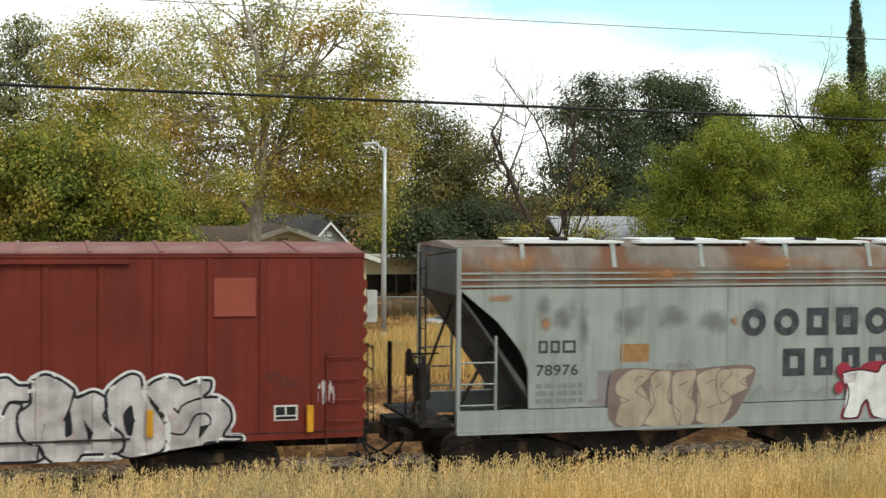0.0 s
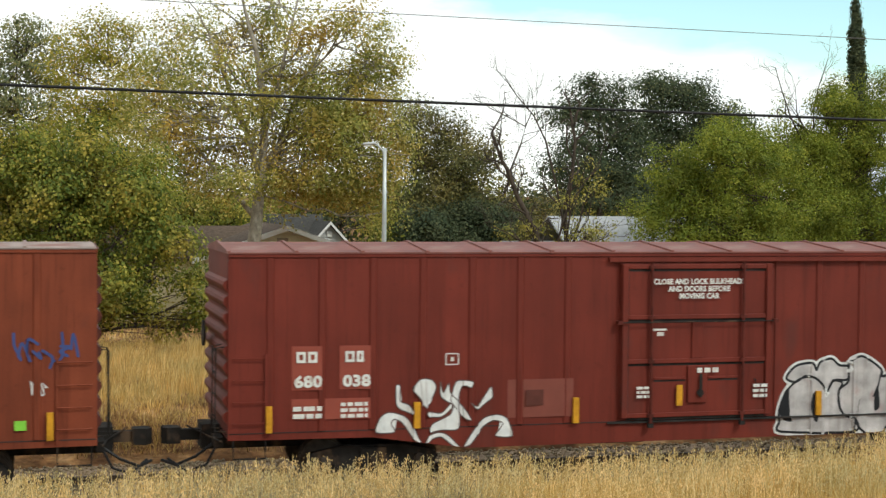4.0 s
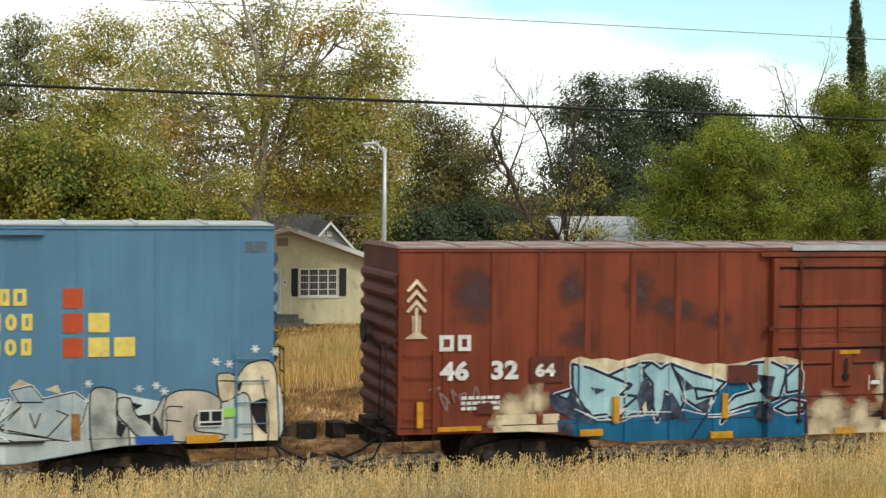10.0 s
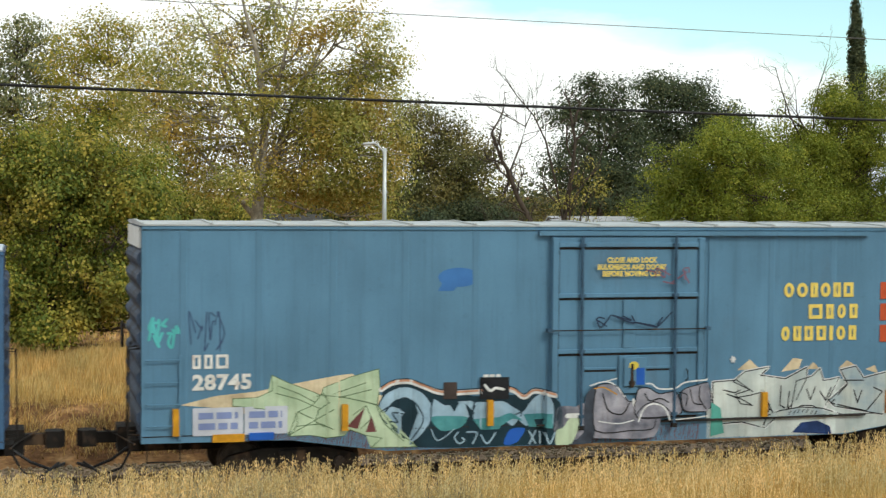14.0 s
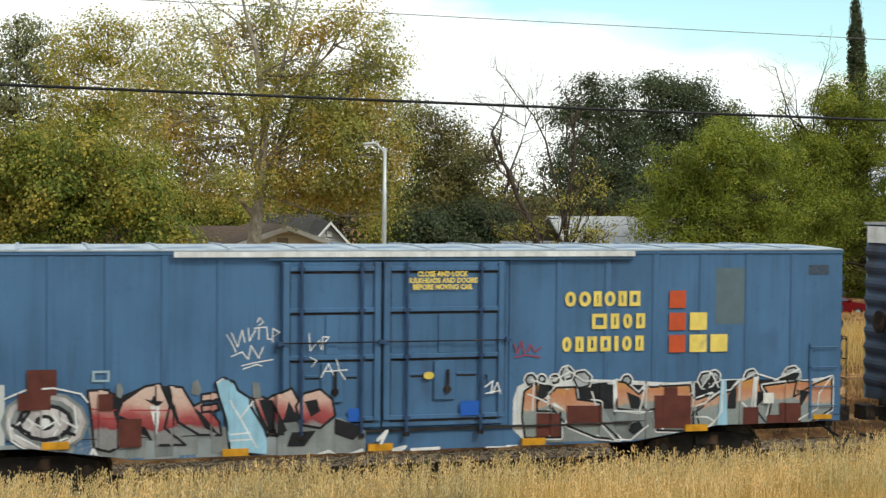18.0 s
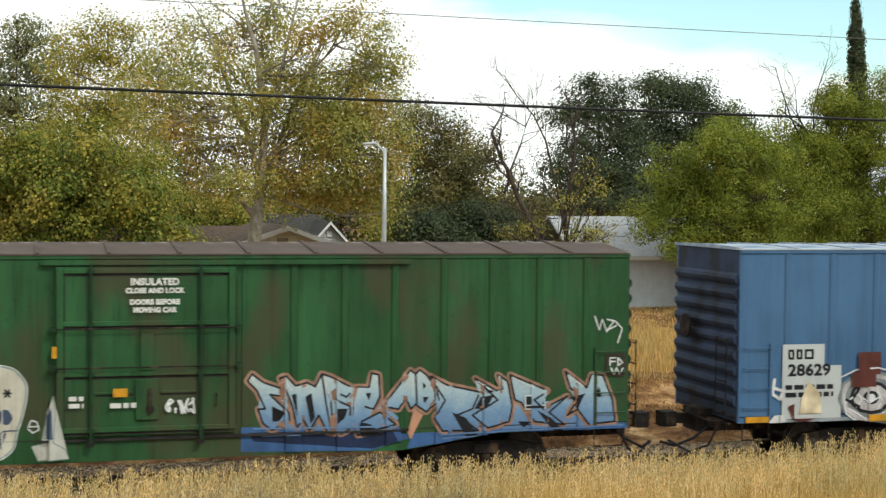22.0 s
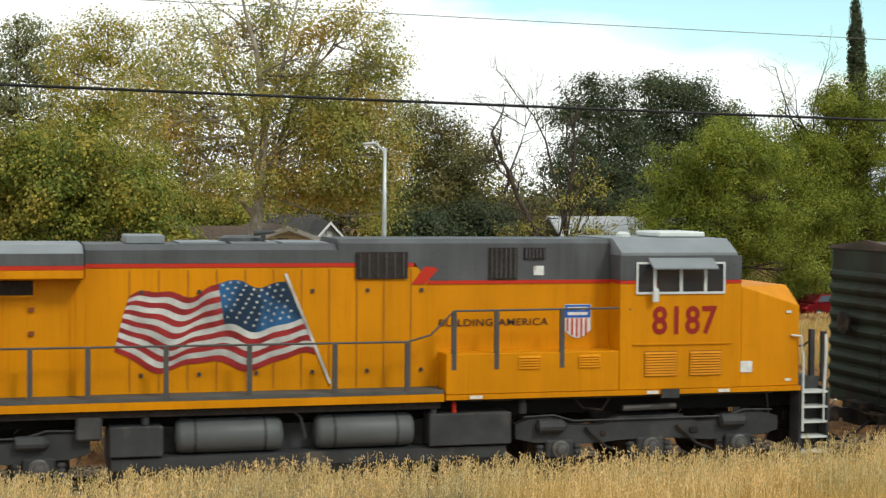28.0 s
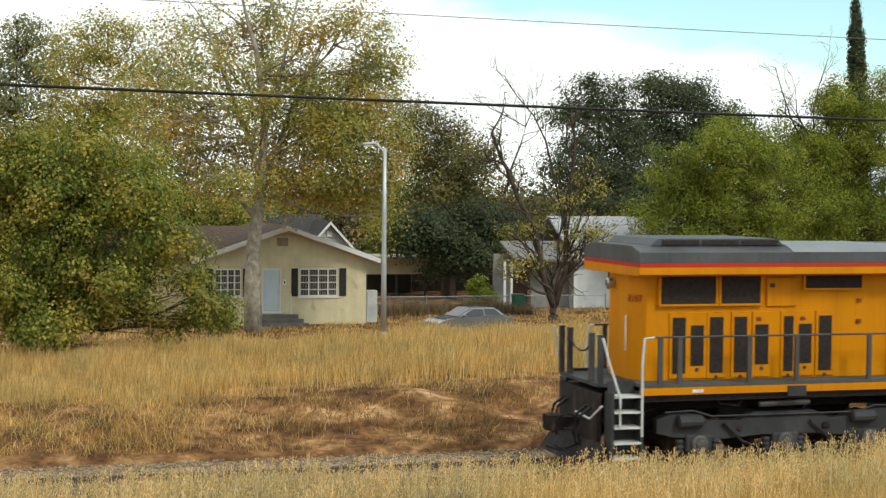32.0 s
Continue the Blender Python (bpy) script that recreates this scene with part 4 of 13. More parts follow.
pale_yellow = leaf_mat("pale_yellow_leaves", [(0, (0.16, 0.16, 0.03)), (0.5, (0.32, 0.29, 0.07)), (1, (0.48, 0.43, 0.16))], 0.4)
tree("tree", "tall sycamore with thinning golden-green autumn leaves", (10.27, 70, -1.05), 0.44, [
    (9.62, 70.0, 13.57, 1.73, 1.17, 1.19, 0.3),
    (11.82, 70.0, 13.92, 2.04, 1.35, 1.35, 0.34),
    (13.93, 70.0, 12.7, 2.05, 1.42, 1.51, 0.45),
    (7.71, 70.0, 12.74, 2.29, 1.45, 1.32, 0.41),
    (15.28, 70.0, 11.45, 1.62, 1.38, 1.82, 0.6),
    (16.62, 70.0, 11.22, 0.59, 0.85, 1.52, 0.38),
    (11.05, 70.0, 12.09, 2.03, 1.47, 1.64, 0.38),
    (8.74, 70.0, 10.99, 2.3, 1.45, 1.33, 0.52),
    (6.46, 70.0, 11.17, 2.0, 1.33, 1.32, 0.52),
    (13.15, 70.0, 10.6, 2.34, 1.54, 1.5, 0.68),
    (15.29, 70.0, 9.09, 2.06, 1.43, 1.51, 0.83),
    (7.22, 70.0, 9.67, 2.29, 1.39, 1.18, 0.6),
    (9.77, 70.0, 8.97, 1.73, 1.23, 1.33, 0.6),
    (5.21, 70.0, 9.88, 1.7, 1.26, 1.46, 0.45),
    (12.37, 70.0, 8.64, 1.75, 1.24, 1.35, 0.75),
    (14.23, 70.0, 7.24, 2.79, 1.78, 1.66, 1.05),
    (8.49, 70.0, 7.41, 2.59, 1.57, 1.33, 0.6),
    (6.21, 70.0, 7.88, 2.0, 1.32, 1.32, 0.52),
    (15.72, 70.0, 6.08, 1.62, 1.32, 1.67, 1.27),
    (11.6, 70.0, 6.16, 2.33, 1.47, 1.34, 0.68),
    (9.27, 70.0, 5.88, 2.31, 1.4, 1.18, 0.68),
    (7.23, 70.0, 6.11, 2.0, 1.27, 1.18, 0.68),
    (13.18, 70.0, 5.79, 2.63, 1.53, 1.2, 1.27),
    (15.86, 70.0, 4.5, 1.03, 0.68, 0.67, 0.52),
    (10.81, 70.0, 7.7, 1.74, 1.17, 1.19, 0.52),
    (13.16, 70.0, 9.3, 1.76, 1.18, 1.2, 0.68),
    (13.96, 70.0, 8.15, 2.05, 1.3, 1.21, 0.83),
    (10.8, 70.0, 10.54, 1.74, 1.23, 1.34, 0.38),
    (12.62, 70.0, 12.4, 1.75, 1.18, 1.2, 0.3),
    (10.01, 70.0, 12.56, 1.74, 1.17, 1.19, 0.26),
    (15.28, 70.0, 10.4, 1.77, 1.19, 1.21, 0.52),
    (16.65, 70.0, 8.33, 0.89, 0.96, 1.52, 0.6),
    (7.47, 70.0, 8.66, 1.72, 1.16, 1.18, 0.52),
    (5.21, 70.0, 8.11, 1.42, 1.15, 1.46, 0.45)],
    4.3, 44, 0.150, 0.37, sycamore_leaf, bark_pale, 101, 0.12, 0.05, 0.1, start_z=0.36, boughs=26, spring=1.0, ragged=1.35, inner=0.12, flat_y=1.0, rise=0.75, depth=0.4, taper=1.3,
    trunk=[(10.27, 70, -1.05), (10.24, 70.00, 1.75), (10.28, 70.00, 3.05), (10.46, 70.00, 5.12), (10.81, 70.00, 7.39), (10.70, 70.00, 9.50), (10.40, 70.00, 11.81), (9.91, 70.00, 13.33), (9.62, 70.00, 14.59)],
    limbs=[([(10.40, 70.00, 4.90), (11.33, 70.60, 7.00), (12.11, 71.20, 9.00), (13.15, 71.70, 11.12), (13.90, 72.00, 12.85)], 0.17),
        ([(10.55, 70.00, 6.10), (9.80, 69.30, 8.20), (8.80, 68.70, 10.40), (8.00, 68.30, 12.40)], 0.15),
        ([(10.60, 70.00, 7.40), (11.20, 69.40, 9.80), (11.60, 69.00, 12.00), (12.08, 68.80, 14.18)], 0.12),
        ([(10.35, 70.00, 4.20), (8.90, 70.80, 6.00), (7.40, 71.30, 7.90), (6.10, 71.60, 10.30)], 0.13),
        ([(11.33, 70.60, 7.00), (12.90, 70.00, 8.10), (14.50, 69.40, 9.60), (15.60, 69.00, 11.40)], 0.10)])
tree("shrub_tree", "low spreading tree with dense green-gold leaves", (1.03, 56, -0.15), 0.22, [
    (0.45, 56.0, 5.71, 1.79, 1.19, 1.19, 1),
    (2.2, 56.0, 6.33, 1.81, 1.21, 1.21, 1),
    (0.07, 56.0, 7.1, 0.99, 0.72, 0.8, 0.8),
    (1.42, 56.0, 7.02, 1.0, 0.68, 0.7, 0.8),
    (3.78, 56.0, 5.55, 1.62, 1.09, 1.11, 1),
    (4.48, 56.0, 4.84, 1.22, 0.89, 1.02, 1),
    (-0.31, 56.0, 6.5, 1.19, 0.87, 0.99, 1),
    (1.42, 56.0, 4.13, 2.2, 1.28, 1.0, 1),
    (3.58, 56.0, 3.73, 2.22, 1.25, 0.91, 1),
    (4.88, 56.0, 3.52, 1.02, 0.73, 0.81, 1),
    (-0.12, 56.0, 3.52, 1.59, 1.03, 0.99, 0.8),
    (-1.45, 56.0, 4.12, 1.38, 1.26, 1.78, 1),
    (2.59, 56.0, 2.52, 2.41, 1.25, 0.7, 0.9),
    (4.88, 56.0, 2.2, 1.53, 0.9, 0.71, 0.8),
    (0.45, 56.0, 2.13, 1.39, 0.88, 0.8, 0.9),
    (6.2, 56.0, 1.47, 1.02, 0.67, 0.66, 1),
    (3.98, 56.0, 1.19, 1.22, 0.71, 0.57, 1),
    (1.61, 56.0, 0.81, 1.8, 0.98, 0.64, 1),
    (-0.13, 56.0, 0.74, 1.19, 0.75, 0.68, 1),
    (5.79, 56.0, 0.61, 1.23, 0.69, 0.49, 1),
    (2.99, 56.0, 1.6, 1.41, 0.79, 0.56, 0.8),
    (7.23, 56.0, 0.74, 0.37, 0.25, 0.25, 0.5),
    (1.42, 56.0, 5.13, 1.6, 1.04, 1.0, 1),
    (3.87, 56.0, 6.36, 1.22, 0.73, 0.61, 0.6),
    (-0.7, 56.0, 1.7, 1.3, 1.0, 1.0, 1),
    (-1.4, 56.0, 2.7, 1.3, 1.0, 1.2, 1),
    (0.7, 56.0, 1.4, 1.3, 0.9, 0.9, 1),
    (2.2, 56.0, 1.2, 1.2, 0.8, 0.7, 1)],
    4.4, 86, 0.135, 0.36, green_gold, bark_dark, 102, 0.4, 0.3, 0.1, start_z=0.12, ragged=1.5, fork=5, flat_y=0.75, rise=0.5, depth=0.5, inner=0.45)
tree("cedar", "tall grey-green cedar with level sprays", (-0.42, 105, -1.05), 0.32, [
    (-0.21, 105.0, 16.33, 1.68, 0.88, 0.52, 1),
    (0.68, 105.0, 15.07, 2.24, 1.1, 0.52, 1),
    (-0.93, 105.0, 14.46, 2.23, 1.13, 0.59, 1),
    (0.86, 105.0, 13.41, 2.24, 1.11, 0.52, 1),
    (-0.93, 105.0, 12.62, 2.23, 1.13, 0.59, 1),
    (0.68, 105.0, 11.73, 2.24, 1.1, 0.52, 1),
    (-0.93, 105.0, 10.58, 2.23, 1.13, 0.59, 1),
    (1.04, 105.0, 9.88, 2.24, 1.11, 0.52, 1),
    (-0.58, 105.0, 8.93, 2.6, 1.28, 0.6, 1),
    (0.85, 105.0, 7.84, 2.61, 1.37, 0.82, 1),
    (-0.94, 105.0, 6.7, 2.97, 1.64, 1.12, 1),
    (-3.06, 105.0, 12.56, 1.85, 1.77, 2.59, 1),
    (1.94, 105.0, 14.18, 1.5, 0.81, 0.52, 1),
    (1.76, 105.0, 12.51, 1.68, 0.88, 0.52, 1),
    (2.12, 105.0, 10.84, 1.69, 0.88, 0.52, 1),
    (-0.21, 105.0, 15.41, 2.23, 1.07, 0.45, 1),
    (-0.22, 105.0, 13.56, 2.61, 1.22, 0.45, 1),
    (-0.22, 105.0, 11.16, 2.61, 1.25, 0.52, 1),
    (-0.22, 105.0, 9.49, 2.98, 1.4, 0.52, 1)],
    4.8, 88, 0.209, 0.8, grey_green, bark_dark, 103, 0.25, 0.3, 0.2, start_z=0.4, flat_y=0.3)
tree("tree", "slender tree with sparse yellow-green leaves", (4.91, 92, -1.05), 0.3, [
    (4.9, 92.0, 15.01, 1.49, 0.93, 0.83, 0.6),
    (3.61, 92.0, 14.14, 1.65, 1.06, 0.99, 0.6),
    (6.52, 92.0, 14.57, 1.5, 1.0, 1.0, 0.6),
    (5.55, 92.0, 12.89, 2.32, 1.46, 1.33, 0.7),
    (2.97, 92.0, 12.16, 1.65, 1.19, 1.32, 0.7),
    (7.5, 92.0, 11.96, 1.67, 1.34, 1.67, 0.8),
    (3.61, 92.0, 10.21, 2.31, 1.45, 1.32, 1),
    (6.2, 92.0, 9.94, 2.33, 1.53, 1.5, 1),
    (2.65, 92.0, 8.22, 2.63, 1.58, 1.32, 1),
    (5.88, 92.0, 7.61, 2.99, 1.86, 1.66, 1),
    (3.61, 92.0, 5.6, 3.63, 2.11, 1.65, 1),
    (7.19, 92.0, 4.64, 3.0, 1.87, 1.67, 1)],
    5.9, 98, 0.163, 0.7, gold, bark_grey, 104, 0.28, 0.4, 0.1, start_z=0.4, ragged=1.45)
tree("tree", "broad tree with olive and gold leaves", (25.59, 92, -1.05), 0.4, [
    (22.95, 92.0, 9.79, 1.4, 1.12, 1.4, 0.9),
    (24.75, 92.0, 9.65, 1.4, 1.05, 1.23, 0.8),
    (23.68, 92.0, 7.54, 2.1, 1.47, 1.57, 1),
    (26.22, 92.0, 8.28, 1.58, 1.2, 1.41, 0.9),
    (27.7, 92.0, 6.89, 1.41, 1.2, 1.59, 0.9),
    (25.51, 92.0, 6.51, 2.46, 1.62, 1.58, 1),
    (22.98, 92.0, 5.44, 1.74, 1.33, 1.57, 1),
    (27.35, 92.0, 4.77, 1.77, 1.27, 1.41, 1),
    (24.8, 92.0, 4.4, 2.81, 1.61, 1.23, 1),
    (28.79, 92.0, 8.32, 0.71, 0.78, 1.24, 0.5),
    (29.03, 92.0, 3.72, 1.06, 0.99, 1.42, 0.8),
    (30.2, 92.0, 5.6, 1.2, 1.0, 1.3, 0.5),
    (31.6, 92.0, 4.4, 1.3, 1.0, 1.3, 0.6),
    (30.8, 92.0, 3.0, 1.6, 1.1, 1.3, 1.0),
    (32.8, 92.0, 3.0, 1.3, 1.0, 1.2, 0.8)],
    5.6, 80, 0.163, 0.55, olive, bark_grey, 105, 0.28, 0.4, 0.1, start_z=0.45, ragged=1.5, fork=5, flat_y=0.9, rise=0.5, depth=0.12)
tree("evergreen_tree", "dark evergreen shrub tree over the yard", (25.39, 90, -1.05), 0.3, [
    (23.2, 90.0, 3.39, 1.88, 1.23, 1.2, 1),
    (25.34, 90.0, 3.4, 2.06, 1.31, 1.2, 1),
    (27.14, 90.0, 2.71, 1.56, 1.25, 1.56, 1),
    (22.51, 90.0, 2.37, 1.19, 0.86, 0.96, 1),
    (24.63, 90.0, 2.02, 2.4, 1.3, 0.86, 1),
    (26.43, 90.0, 1.5, 1.55, 0.93, 0.76, 1),
    (25.36, 90.0, 0.71, 1.55, 0.81, 0.48, 0.8),
    (27.49, 90.0, 4.1, 1.21, 1.04, 1.38, 1)],
    7.5, 96, 0.162, 0.55, dark_green, bark_dark, 106, 0.4, 0.2, 0.1, start_z=0.4)
tree("bare_tree", "half-bare forked tree with last pale yellow leaves", (26.22, 74, -1.1), 0.3, [
    (23.95, 74.0, 3.62, 1.14, 0.71, 0.63, 0.5),
    (25.31, 74.0, 3.48, 1.15, 0.71, 0.63, 0.6),
    (27.76, 74.0, 3.49, 1.16, 0.75, 0.72, 0.9),
    (27.0, 74.0, 2.62, 1.16, 0.69, 0.58, 0.9),
    (24.42, 74.0, 2.05, 1.0, 0.65, 0.63, 0.5),
    (26.82, 74.0, 4.64, 0.87, 0.81, 1.16, 0.5),
    (28.34, 74.0, 5.81, 0.87, 0.93, 1.45, 0.35),
    (27.1, 74.0, 6.66, 0.87, 0.81, 1.16, 0.35),
    (28.99, 74.0, 3.78, 0.87, 0.64, 0.73, 0.6),
    (26.09, 74.0, 1.75, 1.15, 0.62, 0.4, 0.5),
    (23.83, 74.0, 1.19, 0.86, 0.5, 0.4, 0.5)],
    3.1, 28, 0.140, 0.34, pale_yellow, bark_dark, 107, 0.3, 0.5, 0.08, start_z=0.5,
    trunk=[(26.22, 74, -1.1), (26.27, 74.00, -0.13), (26.26, 74.00, 0.31)],
    limbs=[([(26.30, 74.00, -0.42), (25.80, 74.00, 0.89), (25.48, 74.00, 2.19), (25.25, 74.00, 3.51), (24.27, 74.00, 5.23), (23.71, 74.00, 6.62), (23.41, 74.00, 7.07), (22.86, 74.00, 8.46)], 0.2),
        ([(26.33, 74.00, -0.27), (26.62, 74.00, 0.74), (26.86, 74.00, 1.75), (26.91, 74.00, 2.62), (26.82, 74.00, 4.64), (27.17, 74.00, 6.37), (27.33, 74.00, 8.11), (27.07, 74.00, 9.54)], 0.19),
        ([(24.27, 74.00, 5.23), (23.89, 74.00, 6.62), (24.42, 74.00, 7.91), (24.65, 74.00, 8.80), (23.74, 74.00, 9.24), (22.78, 74.00, 9.67)], 0.06),
        ([(26.87, 74.00, 3.20), (26.35, 74.00, 5.79), (25.74, 74.00, 8.08), (25.09, 74.00, 9.35), (24.18, 74.00, 10.33), (23.72, 74.00, 10.94)], 0.06),
        ([(25.48, 74.00, 2.19), (24.56, 74.00, 2.91), (23.65, 74.00, 3.48), (22.76, 74.00, 3.76)], 0.055),
        ([(26.86, 74.00, 1.75), (27.77, 74.00, 2.47), (28.69, 74.00, 3.05), (29.46, 74.00, 3.34)], 0.055),
        ([(26.83, 74.00, 4.35), (27.73, 74.00, 5.80), (28.64, 74.00, 6.97), (29.08, 74.00, 8.72)], 0.045),
        ([(24.65, 74.00, 8.80), (25.09, 74.00, 9.78), (24.93, 74.00, 10.64)], 0.03)])
tree("oak_tree", "dark evergreen oak with dense rounded crown", (43.50, 112, -1.05), 0.5, [
    (42.81, 112.0, 13.23, 1.76, 1.37, 1.67, 1),
    (44.22, 112.0, 12.39, 1.54, 1.23, 1.54, 1),
    (41.44, 112.0, 11.23, 1.75, 1.49, 1.97, 1),
    (44.73, 112.0, 9.98, 2.21, 1.76, 2.21, 1),
    (42.4, 112.0, 8.63, 2.63, 1.93, 2.19, 1),
    (45.71, 112.0, 7.36, 2.65, 1.95, 2.21, 1),
    (41.03, 112.0, 6.86, 2.19, 1.75, 2.19, 1),
    (43.85, 112.0, 5.14, 3.96, 2.38, 1.98, 1),
    (40.6, 112.0, 3.8, 2.19, 1.57, 1.75, 1)],
    7.0, 91, 0.210, 0.8, dark_green, bark_dark, 109, 0.28, 0.2, 0.1, start_z=0.4, ragged=1.3)
tree("oak_tree", "dark evergreen oak with dense rounded crown", (52.48, 116, -1.05), 0.5, [
    (50.44, 116.0, 14.35, 1.94, 1.38, 1.52, 1),
    (52.45, 116.0, 13.48, 2.08, 1.54, 1.76, 1),
    (54.72, 116.0, 12.85, 1.86, 1.4, 1.63, 1),
    (56.77, 116.0, 11.97, 1.31, 1.05, 1.31, 0.8),
    (49.24, 116.0, 12.03, 1.84, 1.56, 2.07, 1),
    (52.74, 116.0, 10.73, 3.24, 2.22, 2.32, 1),
    (56.3, 116.0, 9.86, 1.87, 1.49, 1.87, 1),
    (50.28, 116.0, 8.84, 2.76, 2.03, 2.3, 1),
    (53.81, 116.0, 7.04, 4.18, 2.6, 2.32, 1),
    (50.33, 116.0, 5.17, 3.23, 2.21, 2.3, 1)],
    7.0, 91, 0.210, 0.8, dark_green, bark_dark, 110, 0.28, 0.2, 0.1, start_z=0.4, ragged=1.3)
tree("tree", "leafy bright green tree with drooping outer boughs", (38.16, 79, -1.05), 0.33, [
    (36.96, 79.0, 8.58, 1.58, 1.01, 0.95, 0.9),
    (39.03, 79.0, 8.78, 1.59, 1.08, 1.11, 0.9),
    (35.61, 79.0, 7.3, 1.58, 1.07, 1.1, 1),
    (38.01, 79.0, 7.18, 2.22, 1.4, 1.27, 1),
    (40.45, 79.0, 7.21, 1.76, 1.28, 1.44, 1),
    (40.26, 79.0, 8.32, 1.28, 0.92, 1.02, 1.0),
    (34.95, 79.0, 5.72, 1.42, 0.94, 0.94, 1),
    (37.01, 79.0, 5.42, 2.22, 1.39, 1.27, 1),
    (39.79, 79.0, 5.29, 2.39, 1.53, 1.44, 1),
    (34.12, 79.0, 4.46, 1.1, 0.69, 0.63, 0.8),
    (35.66, 79.0, 3.84, 2.05, 1.22, 1.01, 1),
    (38.42, 79.0, 3.53, 2.54, 1.46, 1.11, 1),
    (41.22, 79.0, 3.7, 1.92, 1.35, 1.44, 1),
    (35.0, 79.0, 2.74, 1.42, 0.79, 0.57, 0.7),
    (37.06, 79.0, 2.1, 1.9, 1.08, 0.79, 1),
    (40.2, 79.0, 1.93, 2.24, 1.28, 0.96, 1),
    (41.97, 79.0, 1.45, 1.29, 0.96, 1.12, 1),
    (39.52, 79.0, 0.66, 1.59, 0.92, 0.7, 1),
    (42.18, 79.0, 0.16, 0.96, 0.62, 0.58, 0.7)],
    6.0, 98, 0.125, 0.42, bright_green, bark_dark, 111, 0.28, 0.3, 0.06, ragged=1.55, fork=5, flat_y=0.8, rise=0.6, depth=0.5, inner=0.4)
tree("tree", "tall green tree with open upper twigs", (49.21, 88, -1.05), 0.38, [
    (48.53, 88.0, 11.93, 0.9, 0.79, 1.08, 0.5),
    (46.96, 88.0, 11.0, 0.72, 0.72, 1.07, 0.3),
    (49.55, 88.0, 10.88, 1.26, 1.01, 1.26, 0.7),
    (52.98, 88.0, 11.32, 1.46, 1.24, 1.64, 0.8),
    (47.79, 88.0, 9.24, 1.8, 1.22, 1.26, 0.9),
    (46.02, 88.0, 8.49, 1.25, 1.14, 1.61, 1.0),
    (45.47, 88.0, 6.35, 1.43, 1.14, 1.43, 1.0),
    (50.59, 88.0, 9.11, 2.17, 1.59, 1.81, 1.2),
    (53.44, 88.0, 9.16, 1.82, 1.53, 2.01, 1.2),
    (51.77, 88.0, 10.75, 1.45, 1.16, 1.45, 0.9),
    (46.64, 88.0, 7.43, 1.79, 1.36, 1.61, 1),
    (49.43, 88.0, 6.75, 2.52, 1.66, 1.62, 1),
    (52.68, 88.0, 6.42, 2.55, 1.75, 1.82, 1),
    (47.88, 88.0, 4.58, 2.15, 1.51, 1.62, 1),
    (51.09, 88.0, 4.42, 2.9, 1.96, 1.99, 1.2),
    (54.36, 88.0, 4.25, 2.19, 1.75, 2.19, 1),
    (47.92, 88.0, 2.43, 2.51, 1.58, 1.44, 1),
    (51.14, 88.0, 1.88, 2.9, 1.74, 1.45, 1),
    (54.02, 88.0, 1.33, 2.19, 1.61, 1.82, 1),
    (48.76, 88.0, 0.26, 2.52, 1.44, 1.08, 1),
    (52.41, 88.0, -0.31, 2.54, 1.45, 1.09, 1)],
    6.2, 98, 0.135, 0.46, bright_green, bark_dark, 112, 0.28, 0.35, 0.06, ragged=1.55, fork=5, flat_y=0.8, rise=0.6, depth=0.4, inner=0.4,
    limbs=[([(47.80, 88.00, 8.88), (46.98, 88.00, 10.29), (46.36, 88.00, 11.88), (45.82, 88.00, 13.46)], 0.06),
        ([(48.58, 88.00, 9.61), (48.55, 88.00, 11.04), (48.92, 88.00, 12.48), (49.37, 88.00, 13.75)], 0.06),
        ([(48.19, 88.00, 9.24), (47.37, 88.00, 10.66), (47.26, 88.00, 12.08)], 0.05)])
tree("tree", "leafy yellow-green tree behind the house", (9.97, 90, -1.1), 0.3, [
    (8.32, 90.0, 4.34, 2.29, 1.44, 1.31, 1),
    (10.93, 90.0, 4.19, 1.98, 1.25, 1.16, 1),
    (6.71, 90.0, 3.35, 1.96, 1.3, 1.3, 1),
    (12.92, 90.0, 3.87, 1.66, 1.04, 0.93, 1),
    (9.3, 90.0, 3.03, 2.63, 1.45, 0.99, 1),
    (21.1, 90.0, 3.39, 1.36, 0.95, 1.02, 0.8)],
    7.0, 87, 0.172, 0.7, green_gold, bark_dark, 117, 0.28, 0.3, 0.1)
tree("cypress", "tall narrow dark cypress", (73.22, 124, -0.6), 0.25, [
    (72.41, 124.0, 22.65, 0.11, 0.33, 0.72, 1),
    (72.46, 124.0, 21.54, 0.23, 0.54, 1.12, 1),
    (72.52, 124.0, 20.13, 0.36, 0.72, 1.43, 1),
    (72.61, 124.0, 18.41, 0.46, 0.88, 1.74, 1),
    (72.68, 124.0, 16.48, 0.54, 0.99, 1.94, 1),
    (72.75, 124.0, 14.2, 0.59, 1.16, 2.3, 1),
    (72.81, 124.0, 11.66, 0.61, 1.27, 2.56, 1),
    (72.87, 124.0, 8.61, 0.61, 1.47, 3.07, 1),
    (72.94, 124.0, 5.29, 0.61, 1.47, 3.07, 1)],
    8.0, 33, 0.200, 0.20, dark_green, bark_dark, 113, 0.1, 0.0, 0.0, flat_y=1.6, inner=0.6)
tree("shrub", "small bright green shrub behind the fence", (25.07, 83, -1.1), 0.06, [
    (25.06, 83.0, 0.21, 0.64, 0.43, 0.45, 1),
    (25.06, 83.0, -0.43, 0.7, 0.48, 0.51, 1)],
    8.1, 75, 0.120, 0.25, bright_green, bark_dark, 115, 0.4, 0.3, 0.05)
